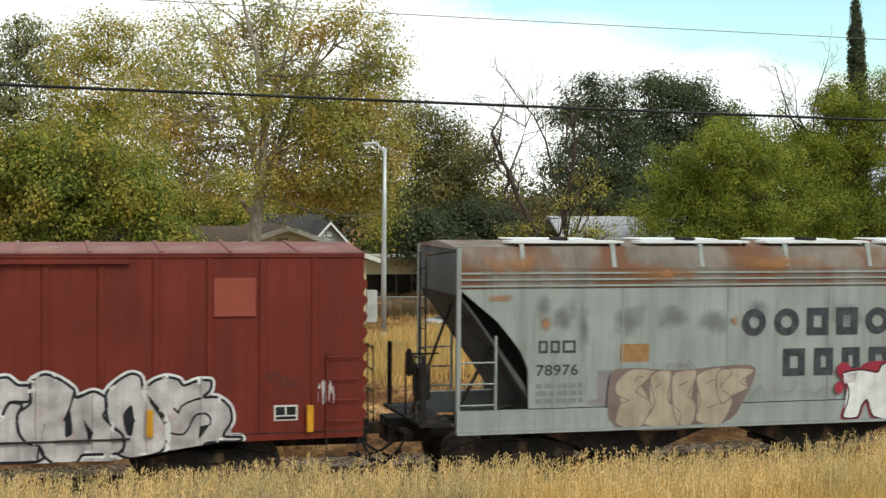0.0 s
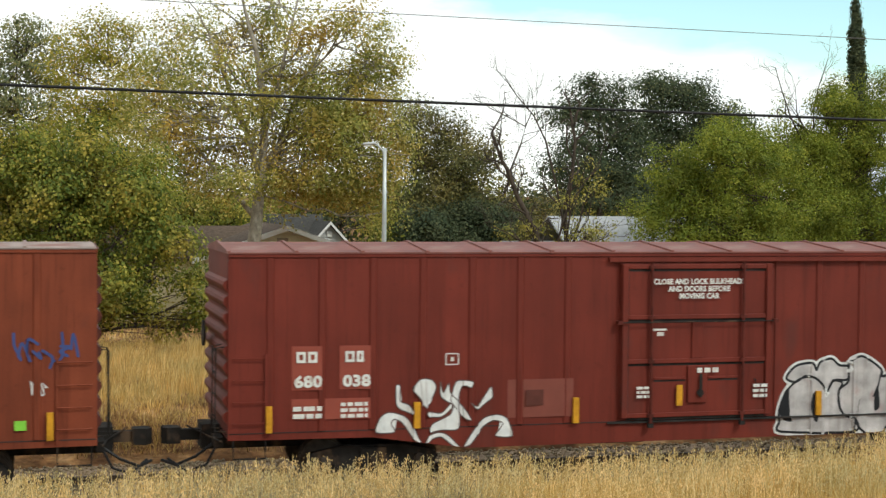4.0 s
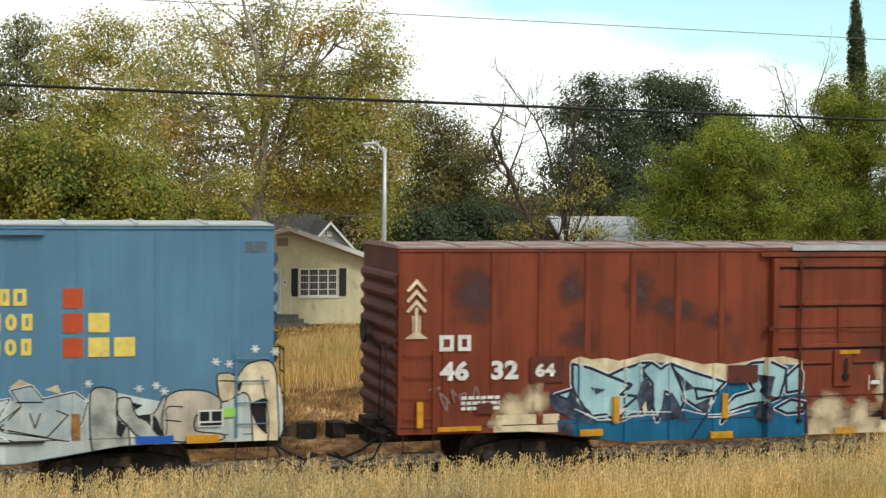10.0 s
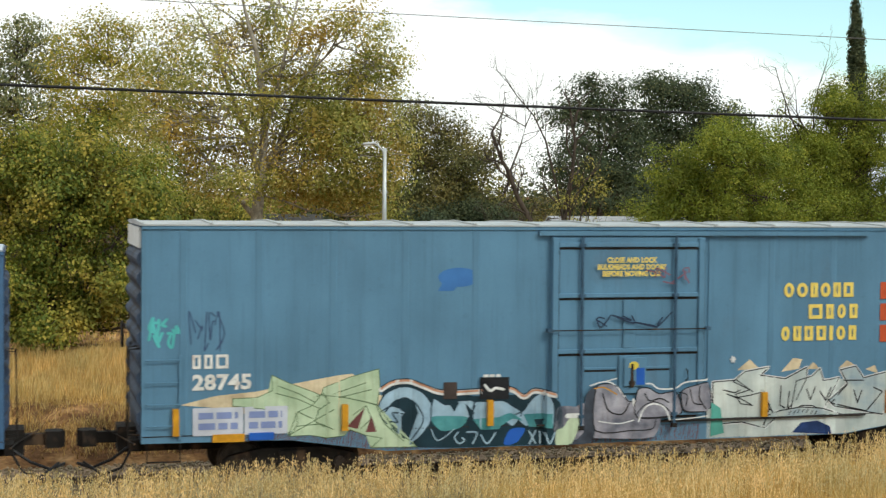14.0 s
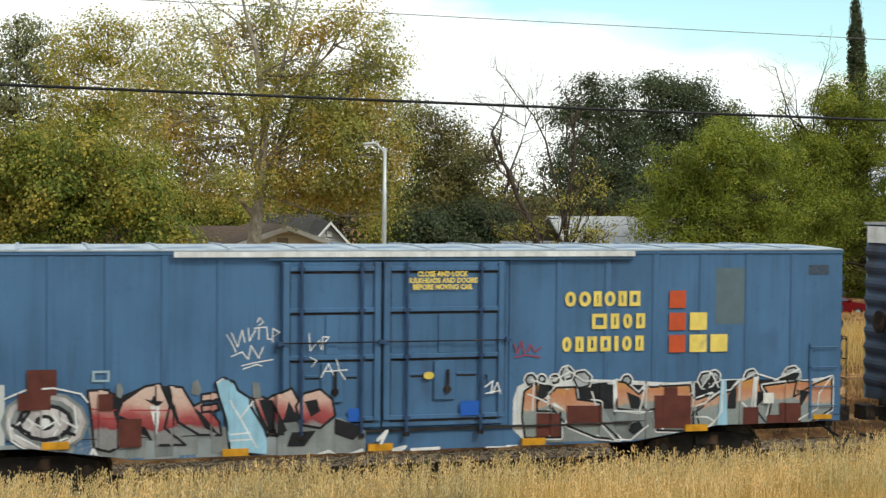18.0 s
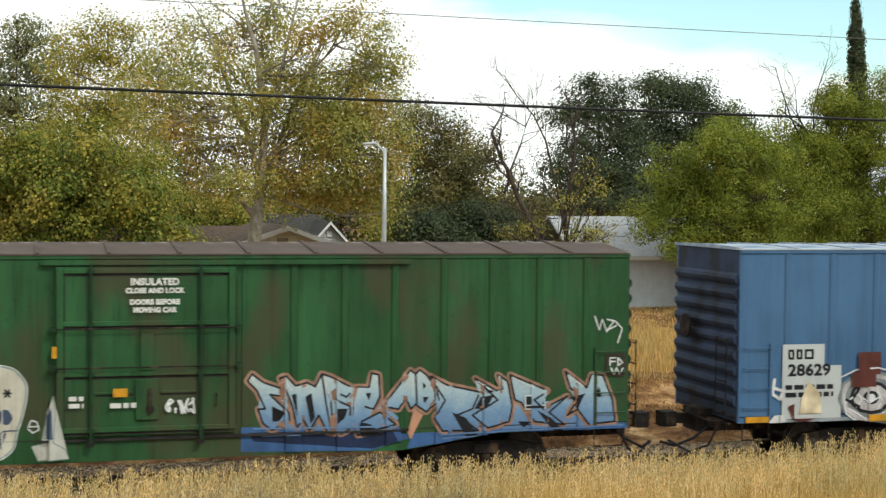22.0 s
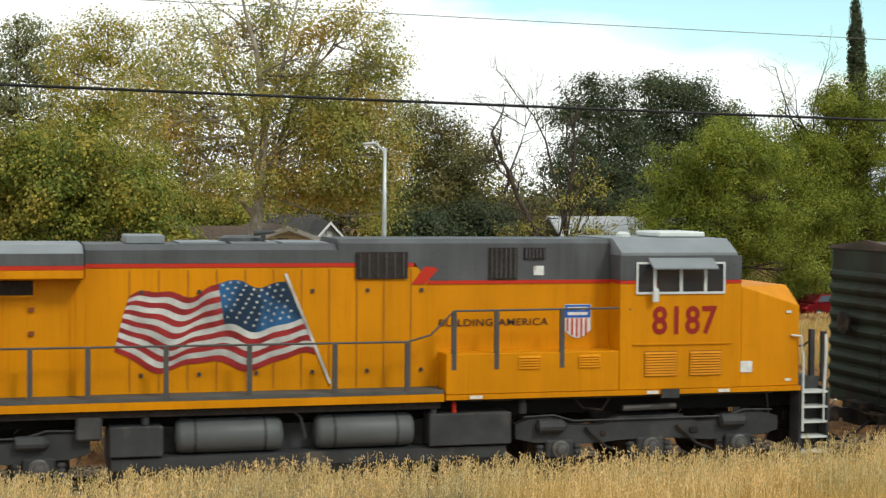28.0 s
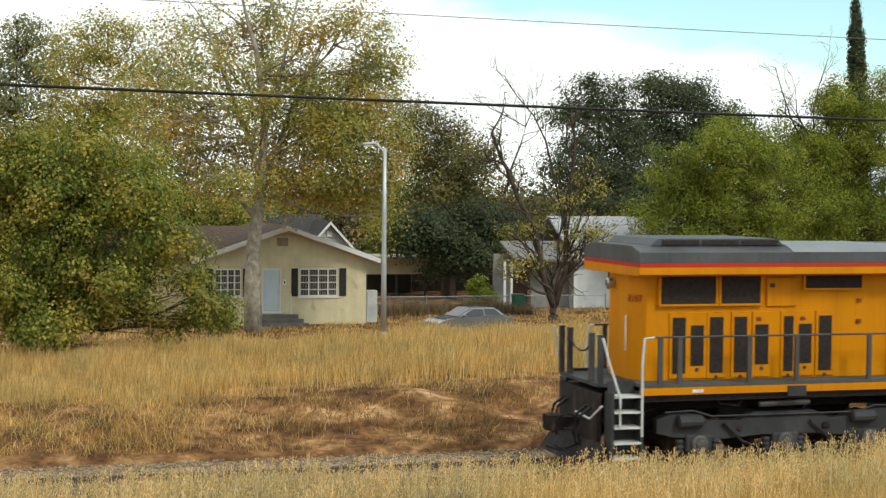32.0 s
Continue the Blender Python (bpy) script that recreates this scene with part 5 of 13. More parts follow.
tree("shrub", "low yellow-green shrub against the house wall", (10.18, 78, -1.1), 0.05, [
    (10.01, 78.0, -0.73, 0.29, 0.22, 0.26, 1),
    (10.41, 78.0, -0.96, 0.29, 0.21, 0.23, 1),
    (10.18, 78.0, -1.1, 0.4, 0.25, 0.23, 1)],
    8.1, 75, 0.103, 0.22, pale_yellow, bark_dark, 116, 0.4, 0.3, 0.05)
tree("far_tree", "distant tree in the belt behind the houses", (-3.85, 128, -0.6), 0.4, [
    (-4.18, 128.0, 3.3, 3.38, 2.07, 1.8, 1),
    (-2.89, 128.0, 5.29, 2.26, 1.53, 1.58, 1),
    (-5.48, 128.0, 1.31, 3.14, 2.06, 2.02, 1),
    (-3.33, 128.0, -0.72, 3.61, 2.25, 2.03, 1)],
    3.6, 44, 0.522, 1.3, dark_green, bark_dark, 130, 0.3, 0.1, 0.1)
tree("far_tree", "distant tree in the belt behind the houses", (0.62, 128, -0.6), 0.4, [
    (0.59, 128.0, 2.09, 3.41, 2.09, 1.82, 1),
    (1.92, 128.0, 5.15, 2.28, 1.55, 1.6, 1),
    (-0.72, 128.0, 1.32, 3.17, 2.09, 2.04, 1),
    (1.47, 128.0, -0.74, 3.65, 2.28, 2.05, 1)],
    3.6, 44, 0.522, 1.3, green_gold, bark_dark, 131, 0.3, 0.1, 0.1)
tree("far_tree", "distant tree in the belt behind the houses", (4.84, 128, -0.6), 0.4, [
    (5.48, 128.0, 3.29, 3.45, 2.11, 1.84, 1),
    (6.82, 128.0, 3.76, 2.3, 1.57, 1.61, 1),
    (4.13, 128.0, 1.32, 3.21, 2.11, 2.06, 1),
    (6.38, 128.0, -0.76, 3.68, 2.3, 2.07, 1)],
    3.6, 44, 0.522, 1.3, green_gold, bark_dark, 132, 0.3, 0.1, 0.1)
tree("far_tree", "distant tree in the belt behind the houses", (9.33, 128, -0.6), 0.4, [
    (10.46, 128.0, 3.45, 3.48, 2.14, 1.86, 1),
    (11.83, 128.0, 3.83, 2.33, 1.58, 1.63, 1),
    (9.09, 128.0, 1.32, 3.24, 2.13, 2.08, 1),
    (11.38, 128.0, -0.78, 3.72, 2.33, 2.09, 1)],
    3.6, 44, 0.522, 1.3, dark_green, bark_dark, 133, 0.3, 0.1, 0.1)
tree("far_tree", "distant tree in the belt behind the houses", (16.82, 128, -0.6), 0.4, [
    (15.55, 128.0, 2.96, 3.52, 2.16, 1.88, 1),
    (16.95, 128.0, 3.49, 2.35, 1.6, 1.65, 1),
    (14.16, 128.0, 1.32, 3.28, 2.15, 2.11, 1),
    (16.5, 128.0, -0.8, 3.76, 2.35, 2.12, 1)],
    3.6, 44, 0.522, 1.3, green_gold, bark_dark, 134, 0.3, 0.1, 0.1)
tree("far_tree", "distant tree in the belt behind the houses", (21.67, 128, -0.6), 0.4, [
    (20.75, 128.0, 2.41, 3.56, 2.18, 1.9, 1),
    (22.18, 128.0, 4.51, 2.38, 1.62, 1.67, 1),
    (19.33, 128.0, 1.32, 3.31, 2.18, 2.13, 1),
    (21.73, 128.0, -0.82, 3.8, 2.38, 2.14, 1)],
    3.6, 44, 0.522, 1.3, green_gold, bark_dark, 135, 0.3, 0.1, 0.1)
tree("far_tree", "distant tree in the belt behind the houses", (26.23, 128, -0.6), 0.4, [
    (26.06, 128.0, 3.29, 3.6, 2.21, 1.92, 1),
    (27.52, 128.0, 4.83, 2.41, 1.64, 1.68, 1),
    (24.61, 128.0, 1.32, 3.35, 2.2, 2.15, 1),
    (27.07, 128.0, -0.85, 3.85, 2.4, 2.16, 1)],
    3.6, 44, 0.522, 1.3, dark_green, bark_dark, 136, 0.3, 0.1, 0.1)
tree("far_tree", "distant tree in the belt behind the houses", (31.94, 128, -0.6), 0.4, [
    (31.5, 128.0, 2.24, 3.64, 2.23, 1.94, 1),
    (32.99, 128.0, 4.0, 2.43, 1.65, 1.7, 1),
    (30.01, 128.0, 1.32, 3.38, 2.22, 2.18, 1),
    (32.53, 128.0, -0.87, 3.89, 2.43, 2.19, 1)],
    3.6, 44, 0.522, 1.3, green_gold, bark_dark, 137, 0.3, 0.1, 0.1)
tree("far_tree", "distant tree in the belt behind the houses", (36.60, 128, -0.6), 0.4, [
    (37.06, 128.0, 2.11, 3.68, 2.26, 1.96, 1),
    (38.56, 128.0, 5.06, 2.46, 1.67, 1.72, 1),
    (35.54, 128.0, 1.32, 3.42, 2.25, 2.2, 1),
    (38.11, 128.0, -0.89, 3.93, 2.46, 2.21, 1)],
    3.6, 44, 0.522, 1.3, green_gold, bark_dark, 138, 0.3, 0.1, 0.1)
tree("far_tree", "distant tree in the belt behind the houses", (43.99, 128, -0.6), 0.4, [
    (42.72, 128.0, 3.51, 3.72, 2.28, 1.98, 1),
    (44.28, 128.0, 4.46, 2.49, 1.69, 1.74, 1),
    (41.18, 128.0, 1.32, 3.46, 2.27, 2.22, 1),
    (43.82, 128.0, -0.92, 3.98, 2.48, 2.24, 1)],
    3.6, 44, 0.522, 1.3, dark_green, bark_dark, 139, 0.3, 0.1, 0.1)
tree("far_tree", "distant tree in the belt behind the houses", (50.11, 128, -0.6), 0.4, [
    (48.53, 128.0, 3.68, 3.76, 2.31, 2.01, 1),
    (50.13, 128.0, 3.99, 2.52, 1.71, 1.76, 1),
    (46.96, 128.0, 1.32, 3.5, 2.3, 2.25, 1),
    (49.66, 128.0, -0.94, 4.02, 2.51, 2.26, 1)],
    3.6, 44, 0.522, 1.3, green_gold, bark_dark, 140, 0.3, 0.1, 0.1)
tree("far_tree", "distant tree in the belt behind the houses", (53.38, 128, -0.6), 0.4, [
    (54.48, 128.0, 3.1, 3.81, 2.33, 2.03, 1),
    (56.1, 128.0, 4.53, 2.55, 1.73, 1.78, 1),
    (52.87, 128.0, 1.33, 3.54, 2.33, 2.28, 1),
    (55.63, 128.0, -0.97, 4.07, 2.54, 2.29, 1)],
    3.6, 44, 0.522, 1.3, green_gold, bark_dark, 141, 0.3, 0.1, 0.1)
tree("far_tree", "distant tree in the belt behind the houses", (59.86, 128, -0.6), 0.4, [
    (60.57, 128.0, 2.2, 3.85, 2.36, 2.05, 1),
    (62.2, 128.0, 5.5, 2.58, 1.75, 1.8, 1),
    (58.91, 128.0, 1.33, 3.58, 2.35, 2.3, 1),
    (61.75, 128.0, -0.99, 4.12, 2.57, 2.32, 1)],
    3.6, 44, 0.522, 1.3, dark_green, bark_dark, 142, 0.3, 0.1, 0.1)
tree("far_tree", "distant tree in the belt behind the houses", (68.20, 128, -0.6), 0.4, [
    (66.8, 128.0, 2.42, 3.9, 2.39, 2.08, 1),
    (68.49, 128.0, 4.14, 2.61, 1.77, 1.82, 1),
    (65.1, 128.0, 1.33, 3.62, 2.38, 2.33, 1),
    (68.01, 128.0, -1.02, 4.16, 2.6, 2.34, 1)],
    3.6, 44, 0.522, 1.3, green_gold, bark_dark, 143, 0.3, 0.1, 0.1)
tree("far_tree", "distant tree in the belt behind the houses", (74.51, 128, -0.6), 0.4, [
    (73.15, 128.0, 3.48, 3.94, 2.42, 2.1, 1),
    (74.9, 128.0, 4.39, 2.64, 1.79, 1.85, 1),
    (71.44, 128.0, 1.33, 3.67, 2.41, 2.36, 1),
    (74.42, 128.0, -1.05, 4.21, 2.63, 2.37, 1)],
    3.6, 44, 0.522, 1.3, green_gold, bark_dark, 144, 0.3, 0.1, 0.1)
tree("far_tree", "distant tree in the belt behind the houses", (80.58, 128, -0.6), 0.4, [
    (79.7, 128.0, 2.5, 3.99, 2.45, 2.13, 1),
    (81.45, 128.0, 5.33, 2.67, 1.82, 1.87, 1),
    (77.93, 128.0, 1.33, 3.71, 2.44, 2.39, 1),
    (80.99, 128.0, -1.07, 4.27, 2.67, 2.4, 1)],
    3.6, 44, 0.522, 1.3, dark_green, bark_dark, 145, 0.3, 0.1, 0.1)


# ---- the train ----
TRAIN, WHEELS = [], []
FACE = 1.5
grime_and_shadow = (0.055, 0.04, 0.03)
iron = mat("undercarriage_iron", (0.0210, 0.0180, 0.0162), 0.85, 0.1, var=0.4, scale=4, dirt=(0.12, 0.075, 0.045), dirt_at=0.55, dirt_scale=3)
wheel_steel = mat("wheel_steel", (0.07, 0.055, 0.045), 0.6, 0.5, var=0.4, scale=8)
amber = mat("amber_reflector", (0.56, 0.27, 0.02), 0.5, var=0.25, scale=6, dirt=grime_and_shadow, dirt_at=0.66)
white_paint = mat("white_lettering", (0.66, 0.65, 0.61), 0.6, var=0.14, scale=9, dirt=(0.35, 0.25, 0.2), dirt_at=0.6, dirt_scale=6)
black_paint = mat("black_spray", (0.016, 0.017, 0.02), 0.5, var=0.3, scale=5)
white_spray = mat("white_spray", (0.68, 0.69, 0.68), 0.5, var=0.15, scale=4)
silver_spray = mat("silver_spray", (0.50, 0.475, 0.47), 0.45, 0.0, var=0.35, scale=2.5, dirt=(0.34, 0.20, 0.18), dirt_at=0.6, dirt_scale=2)
maroon_spray = mat("maroon_patch", (0.10, 0.030, 0.022), 0.7, var=0.2, scale=4)
cream_spray = mat("cream_spray", (0.60, 0.47, 0.30), 0.6, var=0.2, scale=3, second=(0.72, 0.62, 0.42))
peach_spray = mat("peach_spray", (0.52, 0.27, 0.17), 0.6, var=0.2, scale=3)


def lettering(words, x, z, h, material, parent, y=-FACE - 0.006, wide=1.0, bold=0.012, label="", align="LEFT", name="lettering"):
    """Words set in the built-in font on the side that faces -y; h is the height of a capital."""
    cu = bpy.data.curves.new("letters", "FONT")
    cu.body, cu.size, cu.align_x, cu.offset, cu.resolution_u = words, h / 0.70, align, bold, 3
    cu.space_character = 1.05
    ob = new("letters", cu)
    bpy.context.view_layer.update()
    me = bpy.data.meshes.new_from_object(ob)
    bpy.data.objects.remove(ob)
    bpy.data.curves.remove(cu)
    me.transform(Matrix(((wide, 0, 0, x), (0, 0, -1, y), (0, 1, 0, z), (0, 0, 0, 1))))
    me.materials.clear()
    me.materials.append(material)
    o = new(name, me)
    o.parent = parent
    if label:
        o["label"] = label
    return o


def sill_low(x):
    """The lower edge of a boxcar's side: cut away over the trucks."""
    return float(np.interp(abs(x), [4.7, 6.5], [0.67, 0.93]))


def flat(parent, name, material, polys, depth, label="", face=FACE, conform=None):
    """Paint on the side that faces -y: polygons of (x, z), each a hair before the last; patches apart are parts apart."""
    if len(polys) > 1 and name in ("paint_patch", "data_panel", "stain", "door_sticker"):
        for k, poly in enumerate(polys):
            o = flat(parent, name, material, [poly], depth + 0.0004 * (k % 8), label, face, conform)
        return o
    V, F, seen = [], [], {}
    joined = name in ("graffiti_base", "graffiti_band")
    for k, poly in enumerate(polys):
        ids = []
        for x, z in poly:
            key = (round(x, 3), round(z, 3)) if joined else (k, len(V))
            if key not in seen:
                seen[key] = len(V)
                V.append((x, -(face + (conform(x) if conform else 0.0) + depth + (0 if joined else 0.0004 * (k % 8))), max(z, sill_low(x))))
            ids.append(seen[key])
        F.append(tuple(ids))
    return from_arrays(name, np.array(V), F, material, parent, label)


def sheet(parent, name, material, x0, x1, low, high, depth, label="", face=FACE, conform=None, step=0.07):
    """One patch of paint between a lower and an upper edge, following the ribs of the side."""
    n = max(4, int((x1 - x0) / step))
    V = []
    for k in range(n + 1):
        x = x0 + (x1 - x0) * k / n
        y = -(face + (conform(x) if conform else 0.0) + depth)
        zl = max(low(x), sill_low(x))
        V += [(x, y, zl), (x, y, max(high(x), zl + 0.004))]
    F = [(2 * k, 2 * k + 2, 2 * k + 3, 2 * k + 1) for k in range(n)]
    return from_arrays(name, np.array(V), F, material, parent, label)


def block_word(parent, widths, x, z, h, gap, stroke, material, label, depth=0.006, face=FACE):
    """A trade name reduced to plain hollow blocks and rings, one to a letter; rings have negative widths."""
    polys, c = [], x
    for k, w in enumerate(widths):
        if w < 0:
            w = -w
            for a in range(14):
                p = [(math.cos(2 * math.pi * (a + b) / 14), math.sin(2 * math.pi * (a + b) / 14)) for b in (0, 1)]
                polys.append([(c + w / 2 + u * (w / 2 - e), z + h / 2 + v * (h / 2 - e)) for (u, v), e in ((p[0], 0), (p[1], 0), (p[1], stroke), (p[0], stroke))])
        elif w < stroke * 2.2:
            polys.append([(c, z), (c + w, z), (c + w, z + h), (c, z + h)])
        else:
            polys.append([(c, z), (c + stroke, z), (c + stroke, z + h), (c, z + h)])
            polys.append([(c + w - stroke, z), (c + w, z), (c + w, z + h), (c + w - stroke, z + h)])
            polys.append([(c + stroke, z + h - stroke), (c + w - stroke, z + h - stroke), (c + w - stroke, z + h), (c + stroke, z + h)])
            polys.append([(c + stroke, z), (c + w - stroke, z), (c + w - stroke, z + stroke), (c + stroke, z + stroke)])
        c += w + gap
    return flat(parent, "lettering", material, polys, depth, label, face)


def small_print(parent, x0, x1, z0, z1, rows, material, seed, depth=0.008, label="", face=FACE):
    """Writing too small to read, as rows of plain bars."""
    g = np.random.default_rng(seed)
    polys = []
    h = (z1 - z0) / rows
    for r in range(rows):
        c = x0
        while c < x1 - 0.02:
            w = min(g.uniform(0.4, 1.0) * h * 1.6, x1 - c)
            z = z1 - (r + 1) * h + h * 0.2
            polys.append([(c, z), (c + w, z), (c + w, z + h * 0.62), (c, z + h * 0.62)])
            c += w + h * 0.28
    return flat(parent, "small_print", material, polys, depth, label, face)


def band(x0, x1, z0, z1, step=0.3):
    n = max(1, int((x1 - x0) / step))
    w = (x1 - x0) / n
    return [rect(x0 + w * k, x0 + w * (k + 1), z0, z1) for k in range(n)]


def rect(x0, x1, z0, z1):
    return [(x0, z0), (x1, z0), (x1, z1), (x0, z1)]


def ring(x, z, rx, rz, n=18):
    return [(x + rx * math.cos(2 * math.pi * k / n), z + rz * math.sin(2 * math.pi * k / n)) for k in range(n)]


def ribbons(paths, width, depth, conform, face=FACE):
    """Painted strokes of one width with round joints."""
    V, F, k = [], [], 0
    for path in paths:
        pts = [np.array(p, float) for p in path]
        for j, q in enumerate(pts):
            b = len(V)
            for i in range(7):
                x, z = (q[0], q[1]) if i == 6 else (q[0] + width / 2 * math.cos(math.pi * i / 3), q[1] + width / 2 * math.sin(math.pi * i / 3))
                V.append((x, -(face + conform(x) + depth + 0.0001 * (k % 5)), max(z, sill_low(x))))
            F += [(b + 6, b + i, b + (i + 1) % 6) for i in range(6)]
            k += 1
            if j + 1 == len(pts):
                continue
            d = pts[j + 1] - q
            ln = np.linalg.norm(d)
            if ln < 1e-6:
                continue
            d /= ln
            side = np.array([-d[1], d[0]]) * width / 2
            m = max(1, int(ln / 0.09))
            b = len(V)
            for i in range(m + 1):
                c = q + d * ln * i / m
                for s in (c + side, c - side):
                    V.append((s[0], -(face + conform(s[0]) + depth + 0.0001 * (k % 5)), max(s[1], sill_low(s[0]))))
            F += [(b + 2 * i, b + 2 * i + 1, b + 2 * i + 3, b + 2 * i + 2) for i in range(m)]
            k += 1
    return np.array(V), F


def rounded(path, steps=5):
    """The same stroke drawn as a smooth curve."""
    p = [path[0]] + list(path) + [path[-1]]
    out = []
    for a, b, c, d in zip(p, p[1:], p[2:], p[3:]):
        for k in range(steps):
            t = k / steps
            out.append(tuple(0.5 * (2 * b[i] + (c[i] - a[i]) * t + (2 * a[i] - 5 * b[i] + 4 * c[i] - d[i]) * t * t + (3 * b[i] - a[i] - 3 * c[i] + d[i]) * t ** 3) for i in (0, 1)))
    return out + [path[-1]]


def closed_curve(pts, steps=4):
    """A closed outline with its corners rounded."""
    p = [pts[-1]] + list(pts) + list(pts[:2])
    out = []
    for a, b, c, d in zip(p, p[1:], p[2:], p[3:]):
        for k in range(steps):
            t = k / steps
            out.append(tuple(0.5 * (2 * b[i] + (c[i] - a[i]) * t * 0.8 + (1.6 * a[i] - 4.6 * b[i] + 3.8 * c[i] - 0.8 * d[i]) * t * t + (-0.8 * a[i] + 2.6 * b[i] - 2.6 * c[i] + 0.8 * d[i]) * t ** 3) for i in (0, 1)))
    return out


def paint_area(name, pts, material, parent, depth, conform, label="", face=FACE):
    """A sprayed area with a free outline, cut where the side steps out over its ribs and doors."""
    bm = bmesh.new()
    bm.faces.new([bm.verts.new((x, 0, z)) for x, z in pts])
    bmesh.ops.triangulate(bm, faces=bm.faces[:], ngon_method="EAR_CLIP")
    x0, x1 = min(p[0] for p in pts), max(p[0] for p in pts)
    steps = [x0 + 0.02 + 0.02 * k for k in range(max(0, int((x1 - x0 - 0.02) / 0.02)))]
    for a, b in zip(steps, steps[1:]):
        if abs(conform(a) - conform(b)) > 1e-6:
            for x in (a - 0.003, b + 0.003):
                bmesh.ops.bisect_plane(bm, geom=bm.verts[:] + bm.edges[:] + bm.faces[:], plane_co=(x, 0, 0), plane_no=(1, 0, 0))
    for x in (-6.5, -4.7, 4.7, 6.5):
        if x0 < x < x1:
            bmesh.ops.bisect_plane(bm, geom=bm.verts[:] + bm.edges[:] + bm.faces[:], plane_co=(x, 0, 0), plane_no=(1, 0, 0))
    for v in bm.verts:
        v.co.y, v.co.z = -(face + conform(v.co.x) + depth), max(v.co.z, sill_low(v.co.x))
    return part(name, bm, material, parent, label)


def sprayer(parent, conform, line, edge, rim, rim_w, soft, label):
    """Three sprays for one piece: an outlined letter, a filled area, a line; each later coat lies over the last."""
    coat = [0, 0]

    def ink(pts, fill):
        coat[0] += 1
        d = 0.009 + 0.0005 * coat[0]
        pts = closed_curve(pts) if soft else pts
        o = paint_area("graffiti_letter", pts, fill, parent, d, conform, label)
        loop = list(pts) + [pts[0]]
        V, F = ribbons([loop], edge, d + 0.0004, conform)
        from_arrays("outline", V, F, line, o)
        if rim:
            V, F = ribbons([loop], edge + 2 * rim_w, 0.0078, conform)
            from_arrays("rim", V, F, rim, o)

    def fill_in(pts, fill):
        pts = closed_curve(pts) if soft and len(pts) > 4 else pts
        if coat[0]:
            coat[0] += 1
            paint_area("sprayed_area", pts, fill, parent, 0.009 + 0.0005 * coat[0], conform)
        else:
            coat[1] += 1
            paint_area("sprayed_ground", pts, fill, parent, 0.003 + 0.0006 * coat[1], conform)

    def stroke(pts, m, width):
        coat[0] += 1
        V, F = ribbons([rounded(pts) if soft and len(pts) > 2 else pts], width, 0.009 + 0.0005 * coat[0], conform)
        from_arrays("sprayed_line", V, F, m, parent)

    return ink, fill_in, stroke


def clouds(parent, spots, material, label, conform):
    """Sprayed clouds with scalloped upper edges, each at (x, z, radius)."""
    for k, (x, z, r) in enumerate(spots):
        r = r * 1.4
        def half(u):
            return math.sqrt(max(0.0, 1 - ((u - x) / r) ** 2)) * r
        sheet(parent, "graffiti_cloud", material, x - r, x + r, lambda u: z - half(u) * 0.8, lambda u: z + half(u) * (0.85 + 0.22 * abs(math.sin((u - x) * 9 + k))), 0.0012 + 0.0004 * (k % 3), label, FACE, conform, 0.05)


def tag(parent, x0, x1, z0, z1, material, seed, strokes=9, width=0.028, label="", conform=lambda x: 0.0, face=FACE):
    """A quick scribbled mark."""
    g = np.random.default_rng(seed)
    paths = []
    for k in range(strokes):
        cx = x0 + (x1 - x0) * (k + 0.5) / strokes
        w = (x1 - x0) / strokes * 0.9
        paths.append(rounded([(cx + g.uniform(-w, w), g.uniform(z0, z1)) for _ in range(int(g.integers(3, 6)))]))
    V, F = ribbons(paths, width, 0.008, conform, face)
    return tagged(from_arrays("sprayed_tag", V, F, material, parent, label), kind="stuff")


# ---- wheels, trucks and couplers ----
def wheelset(parent, x, r, gauge=0.74):
    bm = lathe(bmesh.new(), [(-1.16, 0.03), (-1.15, 0.11), (-1.0, 0.11), (-0.98, 0.075), (-gauge - 0.06, 0.085), (-gauge - 0.055, r * 0.4), (-gauge - 0.02, r * 0.86), (-gauge - 0.06, r * 0.88), (-gauge - 0.06, r - 0.01), (-gauge + 0.04, r), (-gauge + 0.05, r + 0.028), (-gauge + 0.075, r + 0.02), (-gauge + 0.08, r * 0.86), (-gauge + 0.03, r * 0.8), (-gauge + 0.04, 0.1), (-gauge + 0.12, 0.08),
                              (gauge - 0.12, 0.08), (gauge - 0.04, 0.1), (gauge - 0.03, r * 0.8), (gauge - 0.08, r * 0.86), (gauge - 0.075, r + 0.02), (gauge - 0.05, r + 0.028), (gauge - 0.04, r), (gauge + 0.06, r - 0.01), (gauge + 0.06, r * 0.88), (gauge + 0.02, r * 0.86), (gauge + 0.055, r * 0.4), (gauge + 0.06, 0.085), (0.98, 0.075), (1.0, 0.11), (1.15, 0.11), (1.16, 0.03)], 24, (0, 0, 0))
    for s in (-1, 1):
        for k in range(3):
            a = 2 * math.pi * k / 3
            box(bm, math.cos(a) * 0.06 - 0.02, math.cos(a) * 0.06 + 0.02, s * 1.165 - 0.012, s * 1.165 + 0.012, math.sin(a) * 0.06 - 0.02, math.sin(a) * 0.06 + 0.02)
    w = part("wheelset", bm, wheel_steel, parent, at=pose(x, 0, r))
    WHEELS.append((w, x, r))
    return w


